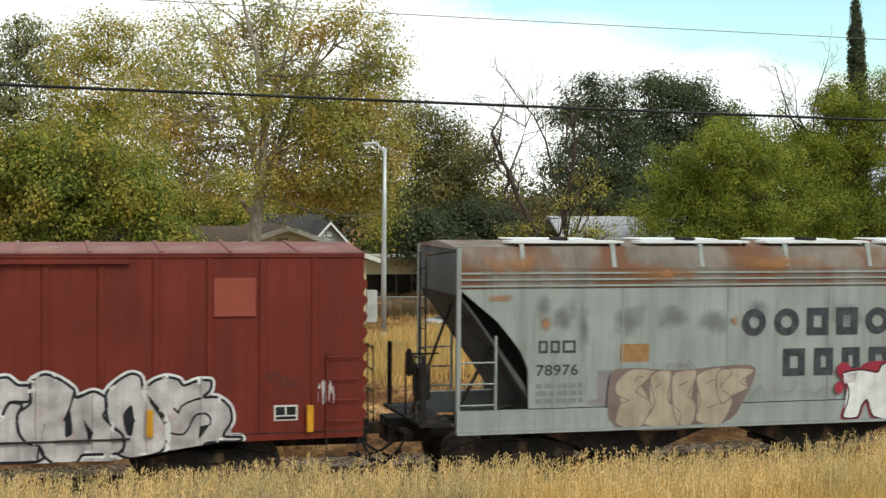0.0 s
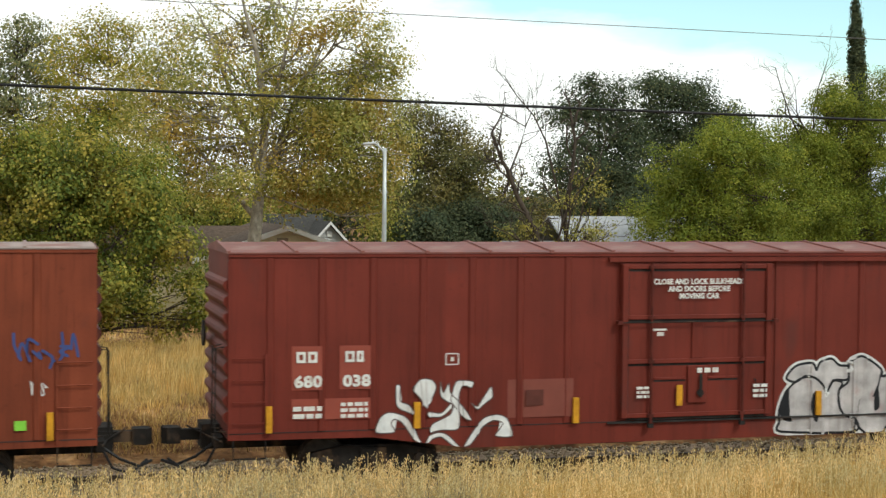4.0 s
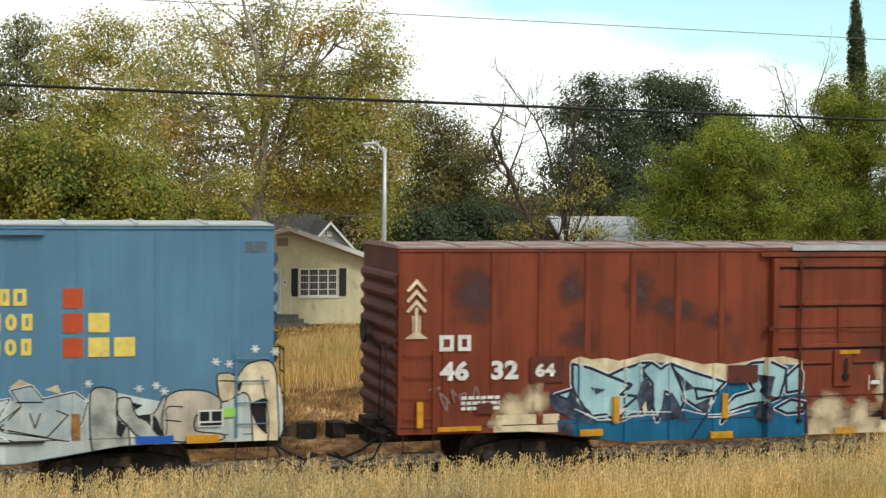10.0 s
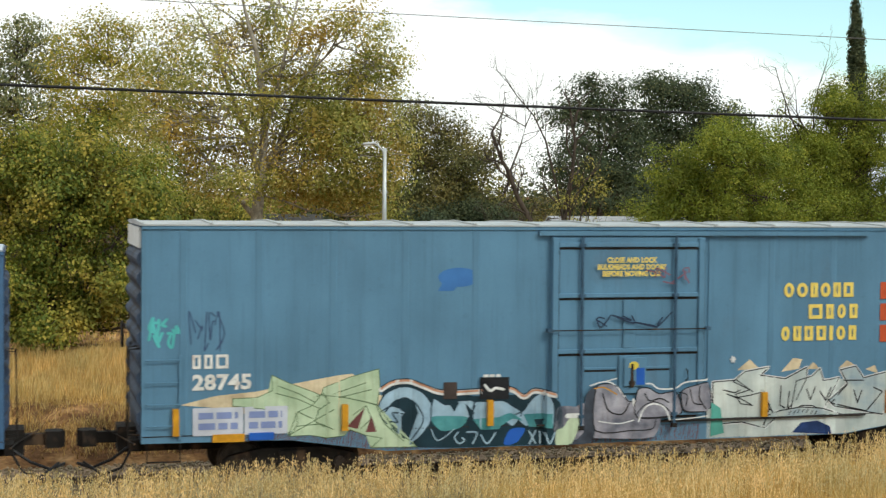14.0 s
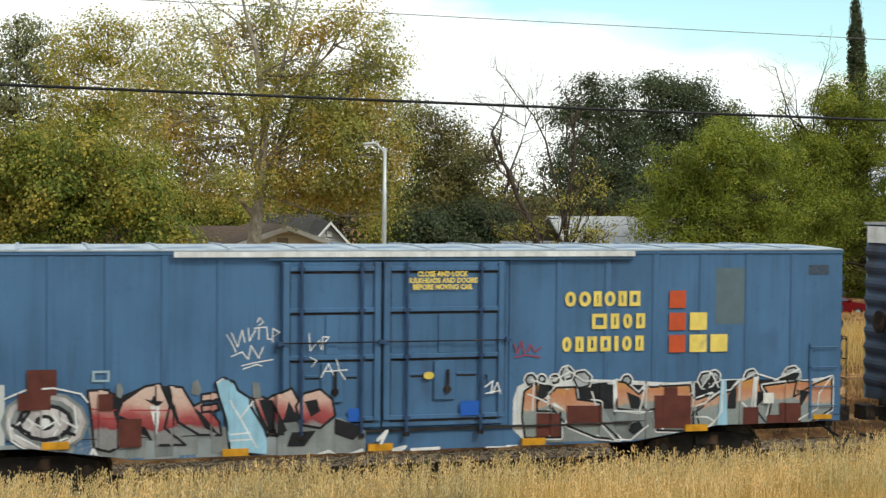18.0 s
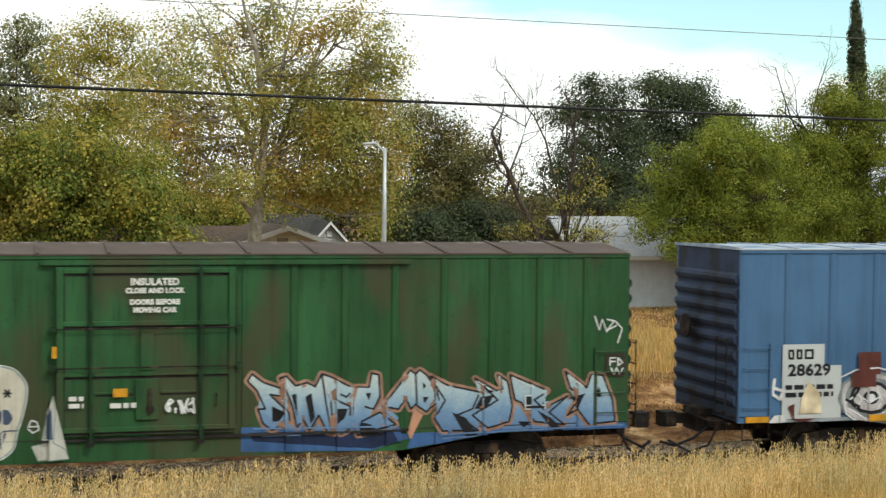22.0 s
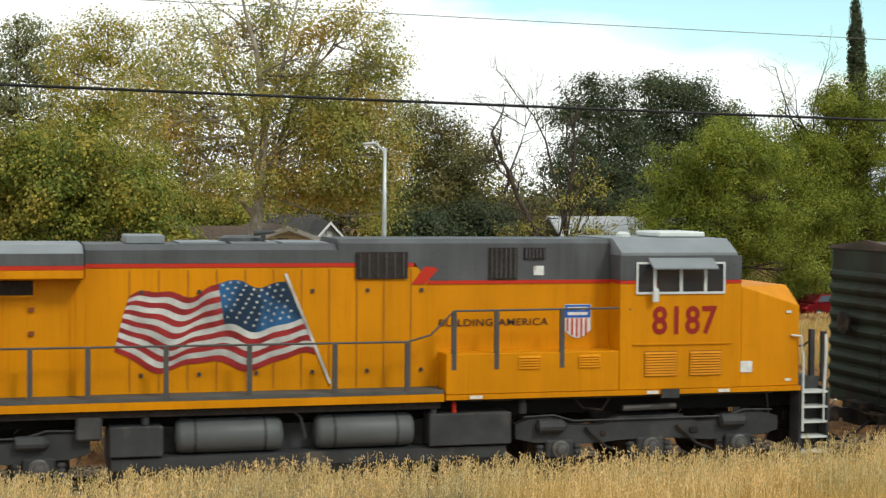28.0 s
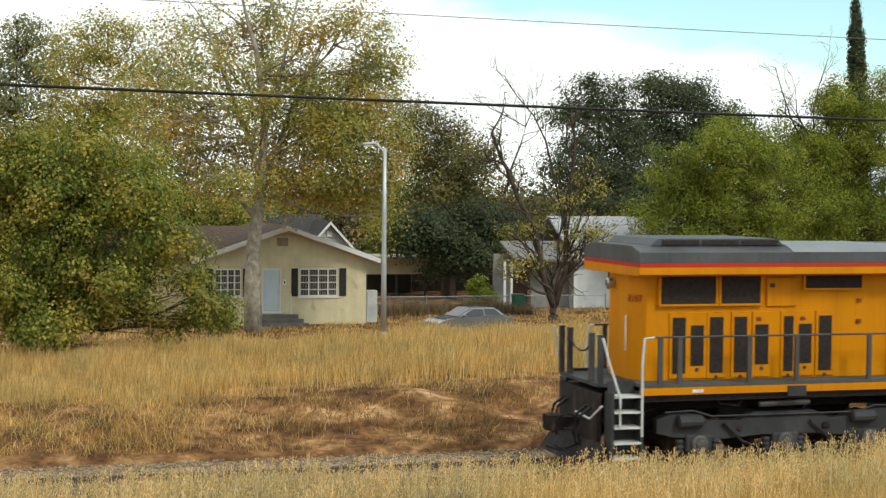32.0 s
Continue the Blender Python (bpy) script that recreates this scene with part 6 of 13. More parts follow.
def freight_truck(parent, x, r=0.43):
    bm = bmesh.new()
    for s in (-1, 1):
        y0, y1 = sorted((s * 0.96, s * 1.12))
        prism(bm, [(-1.25, 0.50), (-1.15, 0.60), (-0.55, 0.72), (0.55, 0.72), (1.15, 0.60), (1.25, 0.50), (1.2, 0.34), (1.05, 0.34), (0.98, 0.52), (0.80, 0.52), (0.74, 0.32), (0.46, 0.16), (-0.46, 0.16), (-0.74, 0.32), (-0.80, 0.52), (-0.98, 0.52), (-1.05, 0.34), (-1.2, 0.34)], y0, y1)
        for k in (-0.2, 0, 0.2):
            lathe(bm, [(0.2, 0.075), (0.27, 0.09), (0.34, 0.075), (0.41, 0.09), (0.48, 0.075)], 8, (k, s * 1.17, 0), "z")
    box(bm, -0.24, 0.24, -1.2, 1.2, 0.5, 0.68)
    t = part("truck", bm, iron, parent, "dark cast-steel truck", at=pose(x, 0, 0))
    for k in (-0.89, 0.89):
        wheelset(t, k, r)
    part("brake_beam", boxes((-0.5, -0.4, -0.7, 0.7, 0.28, 0.38), (0.4, 0.5, -0.7, 0.7, 0.28, 0.38)), iron, t)
    return t


def coupler(parent, x, s, z=0.86):
    bm = boxes((x, x + s * 0.72, -0.09, 0.09, z - 0.1, z + 0.1)) if s > 0 else boxes((x + s * 0.72, x, -0.09, 0.09, z - 0.1, z + 0.1))
    prism(bm, [(x + s * 0.70, -0.16), (x + s * 0.95, -0.2), (x + s * 1.06, -0.06), (x + s * 0.98, 0.04), (x + s * 1.04, 0.14), (x + s * 0.9, 0.2), (x + s * 0.70, 0.14)], z - 0.15, z + 0.15, "z")
    c = part("coupler", bm, iron, parent, "rusty knuckle coupler")
    part("air_hose", rod(bmesh.new(), [(x + s * 0.1, -0.42, z - 0.1), (x + s * 0.45, -0.44, z - 0.35), (x + s * 0.8, -0.3, z - 0.52), (x + s * 1.05, -0.12, z - 0.45)], 0.03, 6), black_paint, c)
    part("pocket", boxes((min(x - s * 0.5, x + s * 0.34), max(x - s * 0.5, x + s * 0.34), -0.34, 0.34, z - 0.24, z + 0.22)), iron, c)
    part("hose_bracket", boxes((min(x, x + s * 0.16), max(x, x + s * 0.16), -0.95, -0.40, z - 0.12, z + 0.06)), iron, c)
    part("air_hose", rod(bmesh.new(), [(x + s * 0.12, -0.8, z - 0.1), (x + s * 0.3, -0.8, z - 0.45), (x + s * 0.62, -0.6, z - 0.6), (x + s * 0.95, -0.3, z - 0.4)], 0.026, 6), black_paint, c)
    part("uncoupling_lever", rod(bmesh.new(), [(x + s * 0.1, -1.35, z + 0.05), (x + s * 0.22, -0.5, z + 0.02), (x + s * 0.6, -0.1, z + 0.18)], 0.018, 5), iron, c)


def boxcar(x0, label, paint, roof_m, eave, top, doors, rib_x, rib_d, end_m=None, rods=(2.97,), bars=(1.17, 2.21, 3.06, 4.03), track_to=4.9, bar_m=None):
    bar_m = bar_m or paint
    # Near-black for grimy track and seam, and for painted shadow on the doors.
    grime_and_shadow = bpy.data.materials.get("black_grime_shadow") or mat("black_grime_shadow", (0.034, 0.030, 0.028), 0.9, var=0.5, scale=3)
    L, h = 18.3, 9.15
    t = thing("boxcar", pose(x0, TRACK_Y, 0), label, "freight car", "cars of the train")
    TRAIN.append((t, x0))
    z_floor = 1.06
    d0, d1 = doors[0][0], doors[-1][1]
    # side sheets between the posts
    for s in (-1, 1):
        cuts = [-h] + [x for x in rib_x if x < d0] + [d0 - 0.12]
        cuts2 = [d1 + 0.12] + [x for x in rib_x if x > d1] + [h]
        for row in (cuts, cuts2):
            for a, b in zip(row, row[1:]):
                part("side_panel", boxes((a + 0.003, b - 0.003, s * FACE - 0.0 if s < 0 else s * FACE - 0.06, s * FACE + 0.06 if s < 0 else s * FACE, z_floor + 0.004, eave - 0.06)), paint, t)
        part("side_panel", boxes((d0 - 0.117, d1 + 0.117, s * 1.48 if s < 0 else s * 1.44, s * 1.44 if s < 0 else s * 1.48, z_floor + 0.004, eave - 0.06)), paint, t)
        lo = [(-h, 0.94), (-h, z_floor), (h, z_floor), (h, 0.94), (6.5, 0.92), (4.7, 0.66), (-4.7, 0.66), (-6.5, 0.92)]
        part("side_sill", prism(bmesh.new(), lo, s * 1.44, s * 1.501), paint, t)
        part("top_chord", boxes((-h, h, min(s * 1.44, s * 1.53), max(s * 1.44, s * 1.53), eave - 0.056, eave)), paint, t)
    if rib_d:
        first = None
        for s in (-1, 1):
            for x in rib_x:
                if d0 - 0.15 < x < d1 + 0.15:
                    continue
                if first is None:
                    bm = prism(bmesh.new(), [(-0.075, 0.0), (0.075, 0.0), (0.045, -rib_d), (-0.045, -rib_d)], 1.075, eave - 0.07, "z")
                    first = part("rib", bm, paint, t, at=pose(x, s * FACE, 0))
                else:
                    o = new("rib", first.data)
                    o.parent, o.matrix_basis = t, pose(x, s * FACE, 0, 0, 0, 0 if s < 0 else 180)
    # corrugated ends; end_m holds their shade as a darker paint
    for s in (-1, 1):
        pts = [(0.0, z_floor - 0.1)]
        n, zb, zt = 9, 1.2, eave - 0.42
        for k in range(n):
            a, b = zb + (zt - zb) * k / n, zb + (zt - zb) * (k + 1) / n
            pts += [(0.0, a + 0.02), (0.065, a + (b - a) * 0.35), (0.085, a + (b - a) * 0.55), (0.065, a + (b - a) * 0.75), (0.0, b - 0.03)]
        pts += [(0.0, eave), (-0.06, eave), (-0.06, z_floor - 0.1)]
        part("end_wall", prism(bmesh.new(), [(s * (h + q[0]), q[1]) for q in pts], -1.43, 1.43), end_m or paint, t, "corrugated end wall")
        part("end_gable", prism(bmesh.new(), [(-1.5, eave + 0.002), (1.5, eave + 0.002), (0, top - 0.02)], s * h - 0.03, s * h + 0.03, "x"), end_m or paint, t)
        for y in (-1.36, -0.9):
            part("corner_rail", rod(bmesh.new(), [(s * (h + 0.02), y, 2.62), (s * (h + 0.20), y, 2.6), (s * (h + 0.22), y, 1.1), (s * (h + 0.02), y, 1.08)], 0.018, 5), iron, t)
        for z in (1.35, 1.75, 2.15, 2.55):
            part("end_rung", rod(bmesh.new(), [(s * (h + 0.2), -1.36, z), (s * (h + 0.2), -0.9, z)], 0.014, 5), iron, t)
        coupler(t, s * h, s)
        freight_truck(t, s * 6.4)
    # brake wheel on one end
    part("brake_wheel", lathe(bmesh.new(), [(-0.02, 0.25), (0.02, 0.25), (0.02, 0.2), (-0.02, 0.2)], 16, (-h - 0.2, 0.6, 2.7), "x"), iron, t)
    # roof panels with raised seams
    npan = 15
    shared = seam = None
    for k in range(npan):
        a = -h + (2 * h) * k / npan
        w = 2 * h / npan
        if shared is None:
            bm = prism(bmesh.new(), [(-1.545, eave + 0.004), (-1.545, eave + 0.03), (-0.75, (eave + top) / 2 + 0.02), (0, top), (0.75, (eave + top) / 2 + 0.02), (1.545, eave + 0.03), (1.545, eave + 0.004)], 0.02, w - 0.02, "x")
            shared = part("roof_panel", bm, roof_m, t, at=pose(a, 0, 0))
            bm = prism(bmesh.new(), [(-1.56, eave + 0.006), (-1.56, eave + 0.06), (0, top + 0.03), (1.56, eave + 0.06), (1.56, eave + 0.006)], -0.03, 0.03, "x")
            seam = part("roof_seam", bm, roof_m, t, at=pose(a, 0, 0))
            continue
        for nm, src in (("roof_panel", shared), ("roof_seam", seam)):
            o = new(nm, src.data)
            o.parent, o.matrix_basis = t, pose(a, 0, 0)
    # doors on their tracks
    part("door_track", boxes((d0 - 0.25, track_to, -1.60, -1.51, eave - 0.16, eave - 0.075)), paint, t, "upper door track")
    part("door_track", boxes((d0 - 0.25, track_to, -1.565, -1.505, 1.025, 1.058)), grime_and_shadow, t, "grimy lower door track")
    for a, b in doors:
        d = part("door", boxes((a, b, -1.565, -1.49, 1.12, eave - 0.19)), paint, t, "sliding plug door")
        w = b - a
        rod_x = (a + w * 0.19, a + w * 0.80)
        for z in bars:
            part("door_bar", boxes((a + 0.132, b - 0.132, -1.612, -1.566, z - 0.04, z + 0.045)), paint, d, bevel=0.01)
            # Dark strip below each bar draws the bar's shadow.
            part("shadow_line", boxes((a + 0.132, b - 0.132, -1.5705, -1.5655, z - 0.085, z - 0.041)), grime_and_shadow, d)
            for x in rod_x:
                part("rod_guide", boxes((x - 0.06, x + 0.06, -1.66, -1.613, z - 0.03, z + 0.03)), bar_m, d)
        for x in (a + 0.07, b - 0.07):
            part("door_post", boxes((x - 0.06, x + 0.06, -1.622, -1.566, bars[0] - 0.04, eave - 0.2)), paint, d, bevel=0.01)
            # Shadow down the right of each post, drawn as a strip.
            part("shadow_line", boxes((x + 0.061, x + 0.085, -1.569, -1.5655, bars[0] + 0.05, bars[-1] - 0.09)), grime_and_shadow, d)
        for x in rod_x:
            part("lock_rod", rod(bmesh.new(), [(x, -1.64, 0.98), (x, -1.64, eave - 0.17)], 0.03, 8), bar_m, d, "grimy vertical lock rod")
            part("rod_foot", boxes((x - 0.05, x + 0.05, -1.67, -1.58, 0.94, 1.02)), iron, d)
        for z in rods:
            part("cross_rod", rod(bmesh.new(), [(a - 0.06, -1.672, z), (b + 0.06, -1.672, z)], 0.013, 6), iron, d)
            for x in (a - 0.05, b + 0.05):
                part("rod_bracket", boxes((x - 0.05, x + 0.05, -1.69, -1.55, z - 0.035, z + 0.035)), bar_m, d)
        mid = (a + b) / 2
        part("centre_post", boxes((mid - 0.12, mid + 0.12, -1.602, -1.566, bars[1] + 0.047, bars[2] - 0.086)), paint, d, bevel=0.01)
        part("lock_plate", boxes((mid - 0.2, mid + 0.2, -1.62, -1.566, bars[1] - 0.82, bars[1] - 0.09)), paint, d, bevel=0.012)
        part("lock_wheel", lathe(bmesh.new(), [(-0.02, 0.07), (0.02, 0.07)], 10, (mid + 0.05, -1.642, bars[1] - 0.62)), iron, d)
        part("lock_lever", boxes((mid + 0.02, mid + 0.08, -1.668, -1.664, bars[1] - 0.7, bars[1] - 0.25)), iron, d)
        for x0, x1 in ((rod_x[0] + 0.08, mid - 0.24), (mid + 0.24, rod_x[1] - 0.08)):
            part("short_bar", boxes((x0, x1, -1.595, -1.566, bars[1] - 0.36, bars[1] - 0.31)), paint, d, bevel=0.008)
            # Drawn shadow under the short bar.
            part("shadow_line", boxes((x0, x1, -1.5695, -1.5655, bars[1] - 0.395, bars[1] - 0.362)), grime_and_shadow, d)
        part("handle", rod(bmesh.new(), [(b - 0.35, -1.56, bars[1] - 0.6), (b - 0.35, -1.63, bars[1] - 0.58), (b - 0.35, -1.63, bars[1] - 0.4), (b - 0.35, -1.56, bars[1] - 0.38)], 0.014, 5), iron, d)
    # ladders on the side at both corners
    for s in (-1, 1):
        a, b = (s * (h - 0.68), s * (h - 0.1))
        for z in (1.25, 1.63, 2.02, 2.42):
            part("ladder_rung", rod(bmesh.new(), [(a, -1.515, z), (a, -1.57, z), (b, -1.57, z), (b, -1.515, z)], 0.013, 5), paint, t)
        part("sill_seam", boxes((min(s * 0.05, s * (h - 0.02)), max(s * 0.05, s * (h - 0.02)), -1.5095, -1.5015, 1.05, 1.066)), grime_and_shadow, t)
        part("ladder_stile", boxes((a - 0.025, a + 0.025, -1.545, -1.516, 1.0, 2.5)), paint, t)
        part("stirrup", rod(bmesh.new(), [(a, -1.48, 0.98), (a, -1.48, 0.6), (b, -1.48, 0.6), (b, -1.48, 0.98)], 0.018, 5), iron, t)
    part("floor", boxes((-h, h, -1.43, 1.43, 0.98, 1.05)), iron, t)
    part("centre_sill", boxes((-h, h, -0.22, 0.22, 0.6, 0.976)), iron, t)
    part("brake_cylinder", lathe(bmesh.new(), [(-0.5, 0.05), (-0.48, 0.2), (0.4, 0.2), (0.45, 0.08)], 12, (1.6, -0.8, 0.74), "x"), iron, t)
    part("air_reservoir", lathe(bmesh.new(), [(-0.7, 0.05), (-0.6, 0.2), (0.6, 0.2), (0.7, 0.05)], 12, (-1.5, -0.85, 0.74), "x"), iron, t)
    part("brake_rod", rod(bmesh.new(), [(-5.4, -0.5, 0.58), (5.4, -0.5, 0.58)], 0.025, 5), iron, t)
    return t


def reflectors(t, low, tall):
    for x in low:
        part("reflector", boxes((x, x + 0.46, -1.59, -1.502, max(0.68, sill_low(x) + 0.01), max(0.68, sill_low(x) + 0.01) + 0.125)), amber, t)
    for x in tall:
        part("reflector", boxes((x - 0.055, x + 0.055, -1.60, -1.5, 1.07, 1.55)), amber, t)


def ribs_conform(rib_x, d, doors, pad=0.16):
    def f(x):
        if doors[0][0] - 0.1 < x < doors[-1][1] + 0.1:
            return 0.125
        for r in rib_x:
            if abs(x - r) < pad:
                return d
        return 0.0
    return f


def panel_posts(d0, d1, step=0.945):
    left = [d0 - 0.12 - step * k for k in range(1, 9) if d0 - 0.12 - step * k > -9.0]
    return sorted(left) + [d1 + 0.12 + step * k for k in range(1, 9) if d1 + 0.12 + step * k < 9.0]


# ---- red boxcar ----
def build_red_car():
    red = mat("oxide_red_paint", (0.150, 0.024, 0.0145), 0.6, var=0.14, scale=0.9, streak=0.3, dirt=(0.07, 0.025, 0.02), dirt_at=0.6, dirt_scale=0.9, dirt_amt=0.6)
    roofm = mat("red_roof_paint", (0.20, 0.075, 0.06), 0.6, var=0.25, scale=2, dirt=(0.25, 0.15, 0.12), dirt_at=0.55)
    patch = mat("fresh_red_patch", (0.26, 0.060, 0.040), 0.6, var=0.08)
    doors = [(-1.66, 1.50)]
    rx = panel_posts(*doors[0])
    t = boxcar(-3.10, "oxide-red insulated boxcar with silver graffiti", red, roofm, 4.29, 4.46, doors, rx, 0.035, track_to=4.95, bar_m=mat("grimy_door_bar", (0.11, 0.020, 0.013), 0.7, var=0.35, scale=3, streak=0.4))
    cf = ribs_conform(rx, 0.036, doors)
    flat(t, "paint_patch", patch, [rect(6.41, 7.16, 3.18, 3.87)], 0.04, "lighter red repainted square")
    flat(t, "paint_patch", patch, [rect(-8.0, -7.45, 1.82, 2.62), rect(-7.12, -6.55, 1.82, 2.62), rect(-8.0, -6.55, 1.28, 1.66)], 0.004, "lighter red number panel", conform=cf)
    flat(t, "paint_patch", mat("dull_red_patch", (0.19, 0.055, 0.040), 0.65, var=0.1), [rect(-3.9, -2.6, 1.2, 1.92)], 0.003, conform=cf)
    flat(t, "vent_patch", maroon_spray, [rect(-3.55, -2.95, 1.42, 1.72)], 0.008, conform=cf)
    block_word(t, [0.17, 0.17], -7.92, 2.32, 0.2, 0.04, 0.05, white_paint, "white owner's letters", 0.042)
    block_word(t, [0.17, 0.13], -7.02, 2.32, 0.2, 0.04, 0.05, white_paint, "white owner's letters", 0.042)
    lettering("680", -7.96, 1.88, 0.2, white_paint, t, -1.543, 1.15)
    lettering("038", -7.06, 1.88, 0.2, white_paint, t, -1.543, 1.15)
    small_print(t, -7.98, -7.45, 1.28, 1.55, 2, white_paint, 1, 0.042)
    small_print(t, -7.1, -6.6, 1.28, 1.6, 3, white_paint, 2, 0.042)
    for k, line in enumerate(("CLOSE AND LOCK BULKHEADS", "AND DOORS BEFORE", "MOVING CAR")):
        lettering(line, -0.07, 3.70 - k * 0.14, 0.10, white_paint, t, -1.628, 0.9, 0.006, align="CENTER")
    flat(t, "plate_mark", white_paint, [rect(-5.12, -4.86, 2.22, 2.24), rect(-5.12, -4.86, 2.42, 2.44), rect(-5.12, -5.10, 2.24, 2.42), rect(-4.88, -4.86, 2.24, 2.42), rect(-5.02, -4.96, 2.29, 2.37)], 0.006)
    flat(t, "data_plate", white_paint, [rect(7.50, 7.93, 1.28, 1.56)], 0.006)
    flat(t, "data_panel", black_paint, [rect(7.53, 7.70, 1.38, 1.53), rect(7.73, 7.90, 1.38, 1.53), rect(7.53, 7.90, 1.30, 1.355)], 0.010)
    small_print(t, -0.1, 0.35, 1.95, 2.1, 1, white_paint, 3, 0.135)
    small_print(t, -1.35, -1.05, 1.5, 1.75, 3, white_paint, 4, 0.135)
    small_print(t, 1.1, 1.4, 1.45, 1.75, 3, white_paint, 5, 0.135)
    flat(t, "service_stencil", white_paint, [rect(-1.0, -0.72, 2.8, 2.84), rect(-0.92, -0.78, 2.7, 2.77)], 0.07)
    ink, fill_in, stroke = sprayer(t, cf, black_paint, 0.05, white_spray, 0.045, True, "silver graffiti letter outlined in black and white")
    fill_in([(1.72, 1.17), (1.82, 1.50), (2.06, 1.73), (3.41, 0.99), (4.53, 1.50), (5.63, 1.13), (6.34, 1.71), (6.71, 1.57), (6.74, 1.27), (6.59, 1.03), (6.94, 1.02), (6.90, 0.91), (6.39, 0.89), (6.13, 0.70), (5.43, 0.70), (4.58, 0.65), (3.66, 0.65), (1.78, 0.71)], silver_spray)
    ink([(1.88, 1.80), (1.98, 1.97), (2.14, 2.07), (2.44, 2.10), (2.52, 1.96), (2.60, 2.12), (2.87, 2.18), (3.05, 2.04), (3.27, 2.01), (3.23, 1.75), (2.91, 1.74), (2.76, 1.48), (2.67, 1.66), (2.50, 1.80), (2.30, 1.84), (2.08, 1.73)], silver_spray)
    ink([(1.73, 1.17), (1.86, 1.52), (2.08, 1.73), (2.30, 1.83), (2.50, 1.80), (2.67, 1.66), (2.76, 1.48), (2.91, 1.73), (3.12, 1.69), (3.04, 1.51), (3.07, 1.21), (3.18, 1.04), (3.40, 0.97), (3.38, 0.70), (1.78, 0.75), (1.74, 0.96)], silver_spray)
    ink([(3.26, 2.07), (3.49, 2.22), (3.74, 2.13), (3.99, 1.94), (4.04, 1.79), (4.32, 1.90), (4.53, 1.78), (4.54, 1.57), (4.49, 1.46), (4.68, 1.24), (4.82, 1.12), (4.84, 0.90), (4.75, 0.79), (4.16, 0.79), (4.03, 0.66), (3.66, 0.66), (3.46, 0.82), (3.40, 0.97), (3.18, 1.04), (3.05, 1.25), (3.05, 1.55), (3.26, 1.72)], silver_spray)
    ink([(4.54, 1.87), (4.74, 2.07), (4.96, 2.19), (5.13, 2.13), (5.19, 1.87), (5.35, 1.67), (5.53, 1.43), (5.61, 1.17), (5.56, 0.91), (5.45, 0.78), (5.00, 0.69), (4.75, 0.77), (4.85, 0.90), (4.82, 1.12), (4.59, 1.33), (4.54, 1.55)], silver_spray)
    ink([(5.21, 1.85), (5.32, 2.03), (5.56, 2.12), (5.79, 2.07), (5.89, 1.96), (6.12, 2.04), (6.36, 2.04), (6.35, 1.87), (6.23, 1.75), (6.47, 1.74), (6.69, 1.57), (6.74, 1.31), (6.59, 1.04), (6.90, 1.01), (6.86, 0.93), (6.30, 0.93), (6.13, 0.73), (5.69, 0.74), (5.57, 0.91), (5.62, 1.13), (5.43, 1.52)], silver_spray)
    fill_in([(1.74, 1.15), (1.86, 1.51), (1.95, 1.59), (1.91, 1.17), (2.03, 0.95), (1.83, 0.98)], black_paint)
    fill_in([(2.45, 1.48), (2.53, 1.49), (2.57, 0.98), (2.49, 0.95), (2.41, 1.23)], black_paint)
    fill_in([(3.50, 1.37), (3.43, 0.98), (3.34, 1.11)], black_paint)
    fill_in([(3.92, 1.61), (3.97, 1.22), (3.91, 1.12), (3.84, 1.14), (3.85, 1.48)], black_paint)
    fill_in([(4.15, 1.41), (4.32, 1.17), (4.23, 0.95), (4.21, 1.17)], black_paint)
    fill_in([(4.83, 1.47), (4.98, 1.64), (5.03, 1.38), (5.13, 1.40), (5.03, 1.34), (4.98, 1.10), (4.88, 1.15)], black_paint)
    fill_in([(6.17, 1.23), (6.35, 1.26), (6.15, 0.99)], black_paint)
    stroke([(2.76, 1.48), (2.91, 1.73)], black_paint, 0.035)
    stroke([(3.99, 1.90), (3.92, 1.61), (3.82, 1.40)], black_paint, 0.035)
    stroke([(5.61, 1.13), (5.86, 1.09), (5.97, 1.20), (6.08, 1.41), (6.25, 1.46), (6.35, 1.37), (6.35, 1.26)], black_paint, 0.035)
    stroke([(5.80, 1.51), (5.90, 1.63), (6.23, 1.75)], black_paint, 0.035)
    stroke([(5.71, 1.56), (5.80, 1.47)], black_paint, 0.035)
    stroke([(3.40, 0.97), (3.37, 0.70)], black_paint, 0.035)
    stroke([(4.32, 1.90), (3.99, 1.80)], black_paint, 0.035)
    ink, fill_in, stroke = sprayer(t, cf, mat("grey_spray_shadow", (0.12, 0.085, 0.08), 0.6, var=0.3), 0.022, None, 0.0, True, "broad white sprayed tag stroke")
    ink([(-6.06, 1.85), (-5.98, 1.85), (-5.98, 1.58), (-5.80, 1.49), (-5.70, 1.32), (-5.84, 1.36), (-6.04, 1.48)], white_spray)
    ink([(-6.44, 1.01), (-6.38, 1.25), (-6.21, 1.37), (-5.96, 1.32), (-5.80, 1.20), (-5.58, 0.77), (-5.72, 0.86), (-5.92, 1.15), (-6.08, 1.24), (-6.15, 1.16), (-6.08, 1.00)], white_spray)
    ink([(-5.74, 1.78), (-5.62, 1.96), (-5.48, 1.98), (-5.34, 1.92), (-5.30, 1.77), (-5.48, 1.44), (-5.60, 1.61)], white_spray)
    ink([(-5.21, 1.91), (-5.16, 1.71), (-5.05, 1.88), (-5.02, 1.71), (-4.83, 1.50), (-4.69, 1.32), (-4.62, 1.18), (-4.78, 1.24), (-4.95, 1.46), (-5.20, 1.63)], white_spray)
